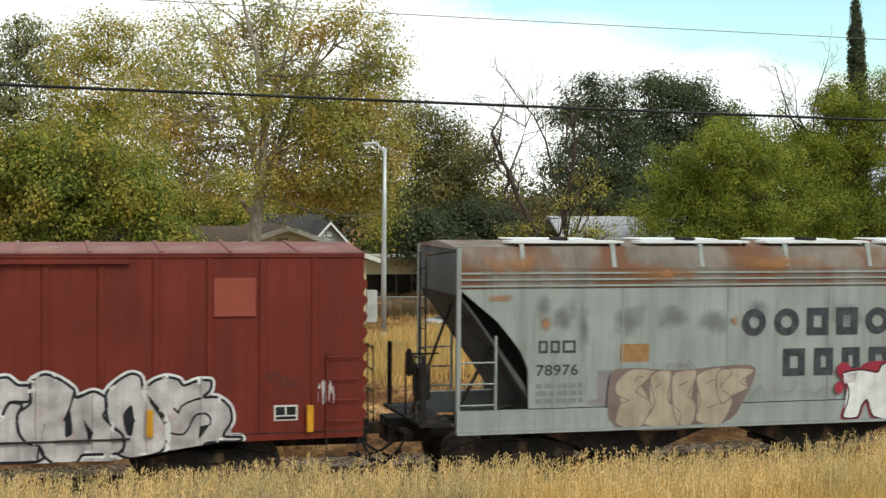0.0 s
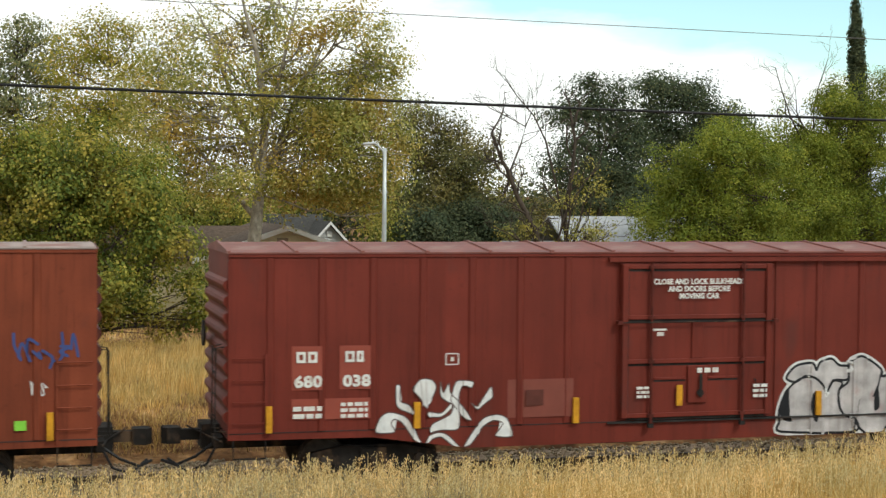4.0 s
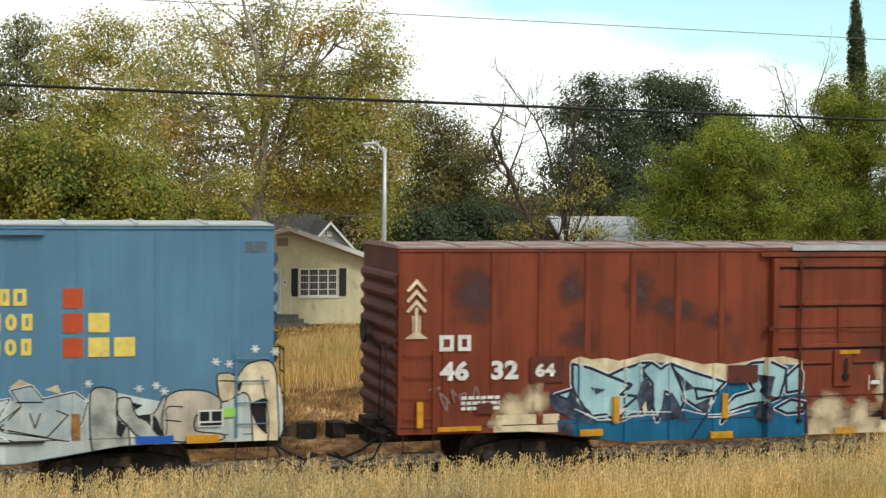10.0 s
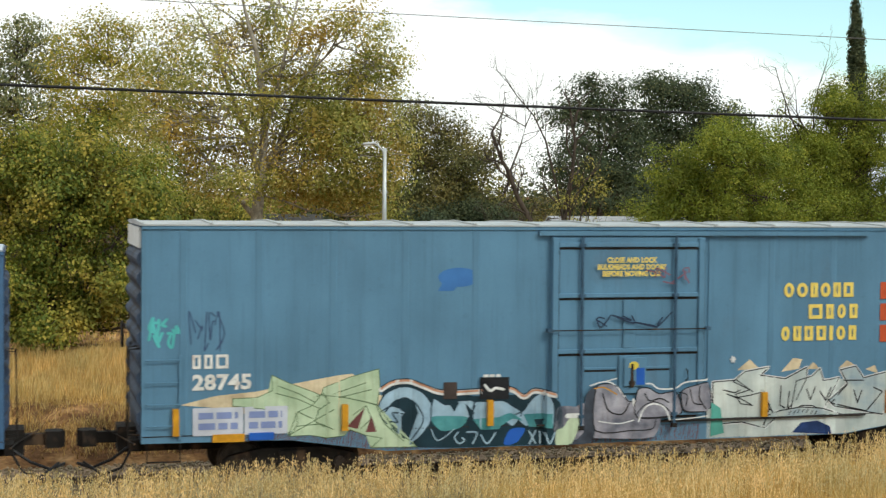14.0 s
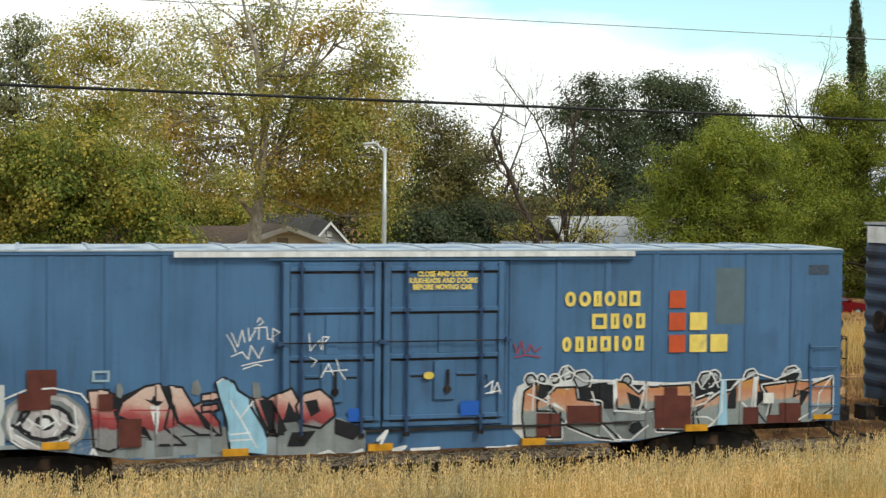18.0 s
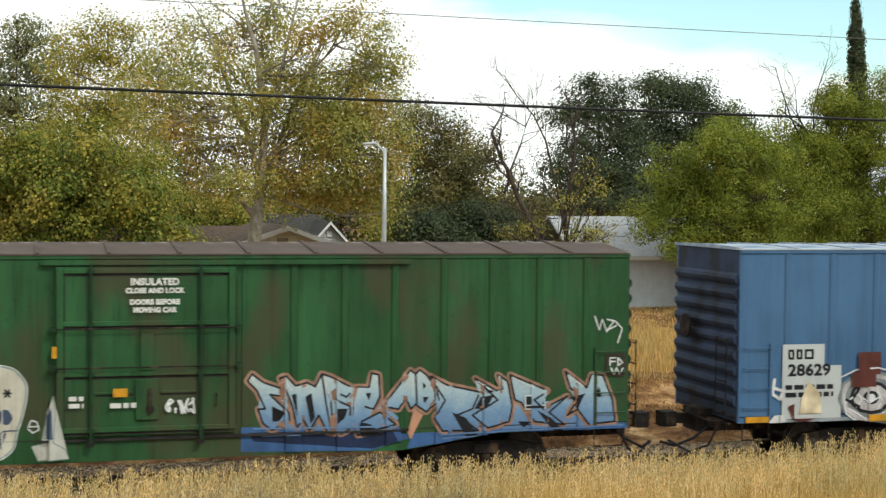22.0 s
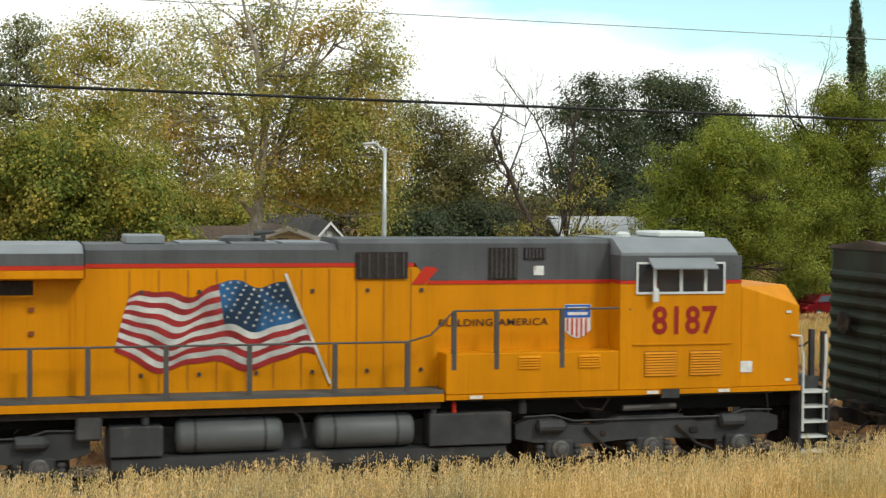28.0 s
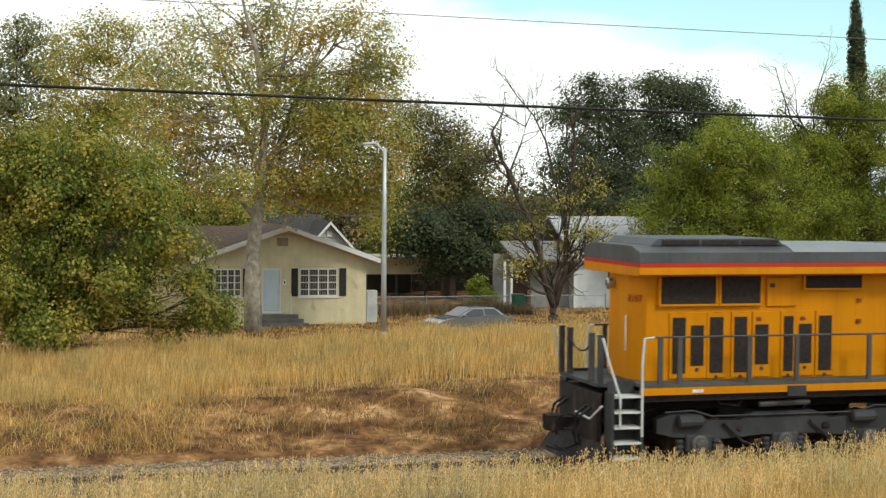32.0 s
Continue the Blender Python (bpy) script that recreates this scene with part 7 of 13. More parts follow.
    ink([(-5.01, 1.56), (-4.91, 1.91), (-4.60, 1.91), (-4.62, 1.79), (-4.78, 1.83), (-4.86, 1.59), (-4.85, 1.04), (-5.19, 1.01), (-5.40, 0.98), (-5.36, 1.13), (-5.03, 1.29), (-4.96, 1.46)], white_spray)
    ink([(-5.44, 1.36), (-5.19, 1.33), (-5.01, 1.50), (-4.99, 1.42), (-5.19, 1.26), (-5.44, 1.27)], white_spray)
    ink([(-4.62, 1.50), (-4.50, 1.44), (-4.37, 1.61), (-4.23, 1.80), (-4.20, 1.60), (-4.35, 1.48), (-4.50, 1.38)], white_spray)
    ink([(-4.76, 0.70), (-4.58, 0.98), (-4.37, 1.21), (-4.12, 1.27), (-3.91, 1.19), (-3.81, 0.86), (-4.14, 0.87), (-3.99, 1.09), (-4.16, 1.16), (-4.37, 1.06), (-4.62, 0.74)], white_spray)
    ink([(-5.50, 0.73), (-5.44, 0.90), (-5.23, 0.97), (-5.03, 0.89), (-4.78, 0.61), (-4.95, 0.70), (-5.19, 0.88), (-5.38, 0.84)], white_spray)
    stroke([(-5.50, 1.96), (-5.47, 1.44)], silver_spray, 0.020)
    stroke([(-5.60, 1.92), (-5.54, 1.48)], silver_spray, 0.020)
    tag(t, 8.25, 8.6, 1.55, 2.0, white_spray, 23, 10, 0.016)
    tag(t, 7.4, 7.9, 1.85, 2.15, maroon_spray, 24, 5, 0.05)
    reflectors(t, [], [-8.42, 8.15, 5.29, 2.56, -2.56, -5.67])
    part("reflector", boxes((-0.52, -0.4, -1.64, -1.624, 1.35, 1.75)), amber, t)


build_red_car()


# ---- rust-red boxcar with blue graffiti ----
def build_rust_car():
    red = mat("rust_red_paint", (0.205, 0.046, 0.020), 0.65, var=0.2, scale=0.7, streak=0.35, dirt=(0.06, 0.028, 0.025), dirt_at=0.57, dirt_scale=0.7, dirt_amt=0.75)
    roofm = mat("galvanised_roof", (0.28, 0.21, 0.185), 0.6, var=0.3, scale=2, dirt=(0.2, 0.07, 0.05), dirt_at=0.5)
    # End red is the side paint darkened for shade, with dirt patches.
    end_m = mat("shaded_rust_end_paint", (0.10, 0.026, 0.018), 0.7, var=0.25, scale=1.4, dirt=(0.05, 0.02, 0.016), dirt_at=0.55)
    doors = [(-1.62, 1.50)]
    rx = panel_posts(*doors[0], 0.93)
    t = boxcar(-23.68, "rust-red boxcar with pale blue graffiti and cream clouds", red, roofm, 4.38, 4.46, doors, rx, 0.035, end_m, rods=(2.81, 1.46), bars=(1.23, 2.45, 3.29, 4.05), track_to=4.9, bar_m=mat("grimy_door_bar", (0.12, 0.030, 0.016), 0.7, var=0.35, scale=3, streak=0.4))
    cf = ribs_conform(rx, 0.036, doors)
    part("roof_flashing", boxes((-1.2, 1.05, -1.60, -1.562, 4.34, 4.45)), mat("bare_metal", (0.5, 0.52, 0.52), 0.4, 0.6, var=0.2), t, "bare grey metal strip")
    block_word(t, [0.28, 0.25], -8.38, 2.48, 0.3, 0.08, 0.075, white_paint, "white owner's letters", 0.042)
    for k, (w, x) in enumerate((("46", -8.35), ("32", -7.38))):
        lettering(w, x, 1.95, 0.32, white_paint, t, -1.544, 1.15, 0.02)
    flat(t, "paint_patch", maroon_spray, [rect(-6.6, -5.92, 1.85, 2.35)], 0.039)
    lettering("64", -6.5, 1.98, 0.22, white_paint, t, -1.549, 1.2, 0.015)
    smoky = soft_mat("smoky_stain", (0.07, 0.034, 0.032))
    for x, z, w, h in ((-7.65, 3.5, 0.36, 0.55), (-5.75, 3.6, 0.2, 0.4), (-4.4, 3.55, 0.22, 0.5), (-3.65, 3.2, 0.3, 0.3), (-2.75, 3.0, 0.18, 0.25), (-5.6, 2.7, 0.25, 0.3)):
        flat(t, "stain", smoky, [rect(x - w * 1.9, x + w * 1.9, z - h * 1.3, z + h * 1.3)], 0.0015, "dark smoky stain")
    # palm tree mark
    P = []
    for k in range(3):
        z = 3.25 + 0.19 * k
        P += [[(-8.82, z + 0.20), (-9.02, z - 0.02), (-8.97, z - 0.05), (-8.82, z + 0.11)], [(-8.82, z + 0.20), (-8.62, z - 0.02), (-8.67, z - 0.05), (-8.82, z + 0.11)]]
    P += [rect(-8.85, -8.79, 2.85, 3.3), [(-9.05, 2.72), (-8.6, 2.72), (-8.82, 2.88)], rect(-8.9, -8.87, 2.85, 3.15), rect(-8.77, -8.74, 2.85, 3.15)]
    flat(t, "palm_mark", cream_spray, P, 0.042, "cream stencilled palm tree")
    # plain shield
    white_s = [(6.73, 3.4), (7.05, 3.5), (7.36, 3.4), (7.36, 2.9), (7.25, 2.76), (7.05, 2.68), (6.85, 2.76), (6.73, 2.9)]
    sh = flat(t, "shield", white_paint, [white_s], 0.040, "dark and white shield mark")
    flat(t, "shield_top", black_paint, [[(6.77, 3.36), (7.05, 3.45), (7.32, 3.36), (7.32, 3.1), (6.77, 3.1)]], 0.045)
    small_print(t, 6.84, 7.26, 3.13, 3.33, 2, white_paint, 30, 0.050)
    small_print(t, 6.78, 7.3, 2.74, 2.86, 1, mat("shield_red", (0.2, 0.05, 0.04), 0.6), 31, 0.050)
    flat(t, "data_plate", white_paint, [rect(6.85, 7.28, 1.32, 1.66)], 0.046)
    flat(t, "data_panel", black_paint, [rect(6.88, 7.05, 1.42, 1.62), rect(7.08, 7.25, 1.42, 1.62), rect(6.88, 7.25, 1.34, 1.40)], 0.051)
    blue = fade_mat("blue_fade", [(0.0, (0.012, 0.10, 0.22)), (0.32, (0.02, 0.17, 0.30)), (0.40, (0.16, 0.42, 0.50)), (1.0, (0.40, 0.58, 0.60))], 0.7, 2.3)
    deep = mat("deep_blue_spray", (0.012, 0.12, 0.24), 0.5, var=0.15, scale=3)
    navy = mat("navy_spray", (0.016, 0.024, 0.05), 0.5, var=0.3)
    pale_sky = mat("pale_sky_spray", (0.30, 0.50, 0.55), 0.5, var=0.12, scale=1.6, second=(0.40, 0.60, 0.64))
    smoke = mat("smoky_navy_spray", (0.022, 0.030, 0.055), 0.5, var=0.5, scale=6, second=(0.07, 0.085, 0.13))
    ink, fill_in, stroke = sprayer(t, cf, navy, 0.055, white_spray, 0.022, False, "pale blue graffiti letter outlined in navy")
    fill_in([(-5.77, 2.26), (-5.60, 2.33), (-5.38, 2.27), (-5.07, 2.29), (-4.80, 2.23), (-4.53, 2.28), (-4.23, 2.35), (-4.01, 2.36), (-3.73, 2.29), (-3.48, 2.23), (-3.02, 2.12), (-2.77, 2.15), (-2.51, 2.11), (-2.31, 2.03), (-2.05, 2.17), (-1.74, 2.24), (-1.38, 2.26), (-0.97, 2.17), (-0.95, 1.65), (-5.69, 1.53)], cream_spray)
    fill_in([(-5.75, 2.19), (-5.02, 2.00), (-4.38, 2.20), (-3.73, 2.17), (-2.61, 1.78), (-2.00, 2.14), (-0.98, 2.08), (-0.88, 1.23), (-0.88, 0.60), (-3.27, 0.64), (-5.69, 0.70), (-6.02, 0.90), (-6.04, 1.12), (-5.69, 1.13)], deep)
    ink([(-5.75, 2.19), (-5.41, 2.11), (-5.02, 1.95), (-4.57, 1.77), (-4.76, 1.58), (-4.42, 1.54), (-4.72, 1.30), (-4.84, 1.06), (-5.06, 1.20), (-5.31, 1.19), (-5.50, 1.33), (-5.69, 1.63), (-5.75, 1.82)], pale_sky)
    ink([(-5.01, 1.95), (-4.72, 2.07), (-4.35, 2.18), (-4.17, 2.18), (-4.30, 2.05), (-4.25, 1.73), (-4.08, 1.48), (-4.13, 1.28), (-4.32, 1.18), (-4.52, 1.19), (-4.79, 1.08), (-4.66, 1.35), (-4.42, 1.54), (-4.71, 1.58), (-4.55, 1.77)], pale_sky)
    ink([(-4.34, 2.05), (-4.12, 2.18), (-3.93, 2.05), (-3.76, 2.17), (-3.60, 1.92), (-3.42, 1.46), (-3.52, 1.26), (-3.72, 1.57), (-3.84, 1.62), (-3.87, 1.32), (-4.00, 1.04), (-4.09, 1.33), (-4.10, 1.78), (-4.27, 1.97)], pale_sky)
    ink([(-3.73, 2.15), (-3.28, 1.98), (-2.59, 1.77), (-2.78, 1.59), (-3.21, 1.66), (-3.16, 1.45), (-2.81, 1.51), (-2.96, 1.20), (-3.16, 1.29), (-3.42, 1.45), (-3.53, 1.72)], pale_sky)
    ink([(-2.26, 2.00), (-2.00, 2.13), (-1.64, 2.15), (-1.32, 2.01), (-1.36, 1.76), (-1.46, 1.45), (-1.73, 1.35), (-2.09, 1.31), (-2.45, 1.19), (-2.66, 0.97), (-2.57, 1.27), (-2.35, 1.48), (-1.94, 1.58)], pale_sky)
    ink([(-1.33, 1.85), (-1.06, 2.08), (-0.97, 1.90), (-0.99, 1.58), (-1.31, 1.54)], pale_sky)
    ink([(-1.54, 1.24), (-1.21, 1.40), (-0.91, 1.34), (-0.94, 1.15), (-1.30, 1.13)], pale_sky)
    ink([(-6.08, 1.61), (-5.74, 1.70), (-5.84, 1.51)], pale_sky)
    fill_in([(-5.40, 1.74), (-5.06, 1.68), (-5.26, 1.59)], smoke)
    fill_in([(-6.20, 1.64), (-6.08, 1.60), (-5.85, 1.49), (-5.73, 1.69), (-5.50, 1.33), (-5.31, 1.01), (-5.50, 1.07), (-5.79, 1.15), (-6.08, 1.31), (-6.18, 1.44)], smoke)
    fill_in([(-4.45, 1.54), (-4.33, 1.81), (-4.22, 1.88), (-4.10, 1.68), (-4.10, 1.38), (-4.21, 1.18), (-4.37, 1.23)], smoke)
    fill_in([(-3.85, 1.62), (-3.70, 1.57), (-3.53, 1.26), (-3.29, 0.97), (-3.60, 1.08), (-3.95, 1.04), (-3.88, 1.32)], smoke)
    fill_in([(-3.64, 2.03), (-3.52, 1.92), (-3.21, 1.66), (-3.42, 1.61), (-3.53, 1.82)], smoke)
    fill_in([(-3.19, 1.35), (-2.79, 1.52), (-2.91, 1.24), (-3.03, 1.16)], smoke)
    fill_in([(-1.90, 1.90), (-1.56, 1.87), (-1.67, 1.41), (-1.84, 1.56), (-1.73, 1.76)], smoke)
    fill_in([(-1.94, 1.21), (-1.84, 1.35), (-1.66, 1.35), (-1.55, 1.15), (-1.62, 0.97), (-1.81, 0.95), (-1.93, 1.05)], smoke)
    fill_in([(-6.03, 1.10), (-5.74, 1.06), (-5.69, 0.74), (-5.98, 0.89)], smoke)
    fill_in([(-4.31, 1.33), (-4.24, 1.44), (-4.21, 1.23), (-4.27, 1.18)], cream_spray)
    stroke([(-5.69, 1.33), (-5.31, 1.16), (-5.01, 1.18), (-4.72, 1.27), (-4.03, 1.22), (-3.73, 1.22)], white_spray, 0.022)
    stroke([(-3.47, 1.26), (-3.22, 1.19), (-2.97, 1.14), (-2.61, 1.15), (-2.05, 1.27)], white_spray, 0.022)
    stroke([(-5.50, 1.23), (-5.21, 1.10), (-4.82, 1.11), (-4.52, 1.17), (-4.03, 1.17)], white_spray, 0.022)
    stroke([(-2.92, 1.09), (-2.51, 1.10), (-2.04, 1.19)], white_spray, 0.022)
    stroke([(-4.84, 1.07), (-4.72, 1.14)], navy, 0.035)
    stroke([(-2.94, 1.17), (-3.30, 0.64)], navy, 0.035)
    stroke([(-5.74, 2.19), (-5.74, 1.77)], navy, 0.035)
    stroke([(-0.89, 1.34), (-0.88, 0.61)], navy, 0.035)
    stroke([(-2.61, 1.77), (-2.81, 1.49)], navy, 0.035)
    ink, fill_in, stroke = sprayer(t, cf, navy, 0.05, white_spray, 0.03, False, "pale blue graffiti letter outlined in navy")
    fill_in([(1.57, 1.51), (2.18, 1.60), (3.37, 1.74), (4.89, 1.70), (5.84, 1.28), (6.70, 1.01), (6.73, 0.89), (5.84, 0.80), (4.60, 0.65), (3.33, 0.66), (1.84, 0.69), (1.55, 0.73)], deep)
    ink([(1.71, 2.23), (2.22, 2.33), (2.26, 1.88), (2.53, 1.90), (2.85, 2.31), (2.93, 2.02), (3.08, 1.97), (3.01, 1.81), (2.77, 1.73), (2.60, 1.54), (2.42, 1.11), (2.30, 1.27), (2.21, 1.49), (2.01, 1.60), (1.83, 1.59), (2.45, 1.68), (1.71, 1.67)], pale_sky)
    ink([(1.59, 1.29), (1.71, 1.53), (1.98, 1.60), (2.20, 1.46), (2.22, 1.24), (2.10, 1.05), (1.84, 0.97), (1.63, 1.06)], pale_sky)
    ink([(3.13, 1.94), (3.20, 2.22), (3.43, 2.35), (3.71, 2.26), (3.62, 1.90), (3.46, 1.65), (3.37, 1.39), (3.31, 1.43), (3.36, 1.74), (3.14, 1.69)], pale_sky)
    ink([(3.01, 1.67), (3.31, 1.63), (3.32, 1.24), (3.50, 1.01), (3.08, 1.04), (2.57, 1.03), (2.61, 1.42), (2.77, 1.63)], pale_sky)
    ink([(3.71, 2.26), (3.97, 2.29), (4.15, 2.05), (4.12, 1.73), (3.92, 1.56), (3.56, 1.43), (3.45, 1.46), (3.62, 1.85)], pale_sky)
    ink([(3.59, 1.39), (3.98, 1.54), (4.21, 1.65), (4.15, 2.05), (4.41, 2.21), (4.70, 2.18), (4.93, 1.93), (4.93, 1.47), (4.85, 1.19), (4.48, 1.14), (4.18, 1.17), (3.63, 1.07), (3.45, 1.22)], pale_sky)
    ink([(4.72, 1.93), (5.14, 1.95), (5.52, 2.29), (5.53, 1.69), (5.39, 1.46), (5.21, 1.12), (5.58, 1.28), (5.96, 1.59), (6.29, 1.48), (6.70, 1.25), (6.70, 1.02), (5.84, 1.10), (5.22, 0.88), (5.04, 0.89), (4.93, 1.47)], pale_sky)
    fill_in([(5.33, 1.79), (5.50, 1.92), (5.49, 1.62), (5.25, 1.22), (5.15, 1.28)], navy)
    fill_in([(2.12, 2.23), (2.21, 2.28), (2.23, 1.93), (2.15, 1.93)], navy)
    fill_in([(2.71, 2.08), (2.88, 2.24), (2.90, 2.02), (2.76, 1.93), (2.59, 1.88)], navy)
    fill_in([(3.31, 1.77), (3.38, 1.99), (3.48, 1.93), (3.42, 1.74), (3.35, 1.52)], navy)
    fill_in([(2.20, 1.55), (2.43, 1.64), (2.32, 1.25), (2.23, 1.20)], navy)
    fill_in([(3.10, 1.40), (3.25, 1.45), (3.29, 1.24), (3.08, 1.25)], navy)
    fill_in([(3.50, 1.22), (4.19, 1.65), (3.98, 1.26), (4.20, 1.15)], navy)
    wave = mat("wave_blue_spray", (0.02, 0.19, 0.33), 0.5, var=0.15, scale=3)
    fill_in([(1.60, 1.07), (1.65, 1.23), (1.89, 1.29), (2.19, 1.20), (2.45, 1.14), (2.62, 1.02), (2.96, 1.16), (3.26, 1.15), (3.53, 1.00), (3.59, 0.77), (1.84, 0.79)], wave)
    fill_in([(3.53, 1.00), (3.86, 1.10), (4.17, 0.98), (4.47, 1.19), (4.78, 1.12), (5.04, 1.13), (5.06, 0.89), (5.46, 1.12), (5.84, 1.12), (6.03, 0.99), (5.22, 0.82), (4.97, 0.74), (3.60, 0.73)], wave)
    stroke([(1.60, 1.11), (1.67, 1.23), (1.89, 1.28), (2.19, 1.19), (2.45, 1.13), (2.62, 1.01), (2.96, 1.15), (3.26, 1.14), (3.53, 0.99), (3.86, 1.08), (4.17, 0.97)], white_spray, 0.020)
    stroke([(4.47, 1.18), (4.78, 1.12), (5.04, 0.96), (5.46, 1.10), (5.84, 1.12)], white_spray, 0.020)
    stroke([(2.62, 1.01), (2.37, 0.71)], navy, 0.030)
    stroke([(3.32, 1.22), (3.62, 0.92), (3.99, 0.74)], navy, 0.030)
    stroke([(4.93, 1.47), (5.06, 0.87), (5.00, 0.70)], navy, 0.030)
    stroke([(4.10, 1.67), (4.20, 1.04)], navy, 0.030)
    stroke([(3.59, 1.39), (3.91, 1.81), (4.00, 1.72), (3.74, 1.51)], navy, 0.030)
    stroke([(4.60, 0.66), (3.39, 0.66)], navy, 0.030)
    P = []
    spots = ((-6.9, 1.2, 0.35), (-6.5, 1.5, 0.3), (-7.2, 1.0, 0.2), (-0.4, 1.0, 0.45), (0.3, 0.95, 0.35), (1.1, 1.5, 0.42), (0.9, 1.9, 0.25), (6.3, 2.0, 0.35), (6.0, 1.9, 0.4), (6.6, 1.6, 0.35), (6.8, 1.3, 0.3), (5.7, 2.1, 0.3))
    clouds(t, spots, soft_mat("cream_mist", (0.62, 0.50, 0.32), 0.97), "cream sprayed cloud", cf)
    flat(t, "graffiti_band", cream_spray, band(-7.3, -6.0, 0.9, 1.25), 0.004, "cream sprayed band")
    flat(t, "graffiti_band", cream_spray, band(-0.75, 1.4, 0.66, 0.98), 0.004, "cream sprayed band")
    flat(t, "paint_patch", maroon_spray, [rect(-2.55, -1.9, 1.75, 2.1), rect(-7.65, -7.35, 1.3, 1.5)], 0.072, "maroon cover-up patch")
    tag(t, 6.65, 7.25, 1.85, 2.15, white_spray, 35, 6, 0.035, "", cf)
    tag(t, 7.7, 8.8, 2.3, 3.0, mat("blue_scribble", (0.05, 0.07, 0.2), 0.6), 36, 8, 0.05, "faded blue scribble", cf)
    tag(t, 8.0, 8.3, 1.85, 2.1, white_spray, 37, 5, 0.022)
    tag(t, -8.5, -7.4, 1.3, 1.85, mat("faded_grey_scribble", (0.22, 0.16, 0.15), 0.7), 38, 6, 0.03, "", cf)
    flat(t, "sticker", mat("lime_green", (0.22, 0.55, 0.06), 0.5), [rect(7.75, 7.95, 1.25, 1.42)], 0.042)
    small_print(t, -7.95, -7.2, 1.35, 1.65, 3, white_paint, 39, 0.042)
    flat(t, "door_sign", white_paint, [rect(0.5, 0.52, 1.55, 1.85), rect(0.78, 0.80, 1.55, 1.85), rect(0.55, 0.75, 1.66, 1.74)], 0.14)
    part("reflector", boxes((-0.15, 0.3, -1.64, -1.625, 2.28, 2.36)), amber, t)
    reflectors(t, [-5.60, -2.89, -0.19, 2.59, 5.34], [-8.75, -4.87, -2.60, 2.63, 5.84, 8.35])
    part("reflector", boxes((-8.4, -7.55, -1.545, -1.517, 0.98, 1.07)), amber, t)
    part("reflector", boxes((6.5, 7.3, -1.545, -1.517, 0.98, 1.07)), amber, t)


build_rust_car()


def service_name(t, x, z, yellow, orange, y_off):
    """Trade name and squares on the blue cars."""
    block_word(t, [-0.22, -0.24, 0.16, -0.22, 0.17, 0.22], x + 0.05, z + 0.86, 0.29, 0.06, 0.07, yellow, "yellow trade name as plain blocks", y_off)
    block_word(t, [0.30, 0.17, -0.19, 0.18], x + 0.60, z + 0.43, 0.29, 0.08, 0.07, yellow, "", y_off)
    block_word(t, [-0.19, 0.17, 0.19, 0.21, 0.08, -0.20, 0.17], x, z, 0.29, 0.075, 0.07, yellow, "", y_off)
    for k in range(3):
        flat(t, "square_mark", orange, [rect(x + 2.19, x + 2.53, z - 0.05 + 0.43 * k, z + 0.29 + 0.43 * k)], y_off, "orange-red square")
    for a, b in ((2.62, 0), (3.06, 0), (2.62, 0.43)):
        flat(t, "square_mark", yellow, [rect(x + a, x + a + 0.36, z - 0.05 + b, z + 0.29 + b)], y_off, "yellow square")


yellow_paint = mat("yellow_lettering", (0.72, 0.56, 0.13), 0.6, var=0.12, scale=6, dirt=(0.4, 0.33, 0.15), dirt_at=0.62, dirt_scale=4)
orange_paint = mat("orange_red_paint", (0.46, 0.075, 0.025), 0.6, var=0.12, scale=6)
blue_label = mat("blue_sticker", (0.02, 0.10, 0.42), 0.5, var=0.1)


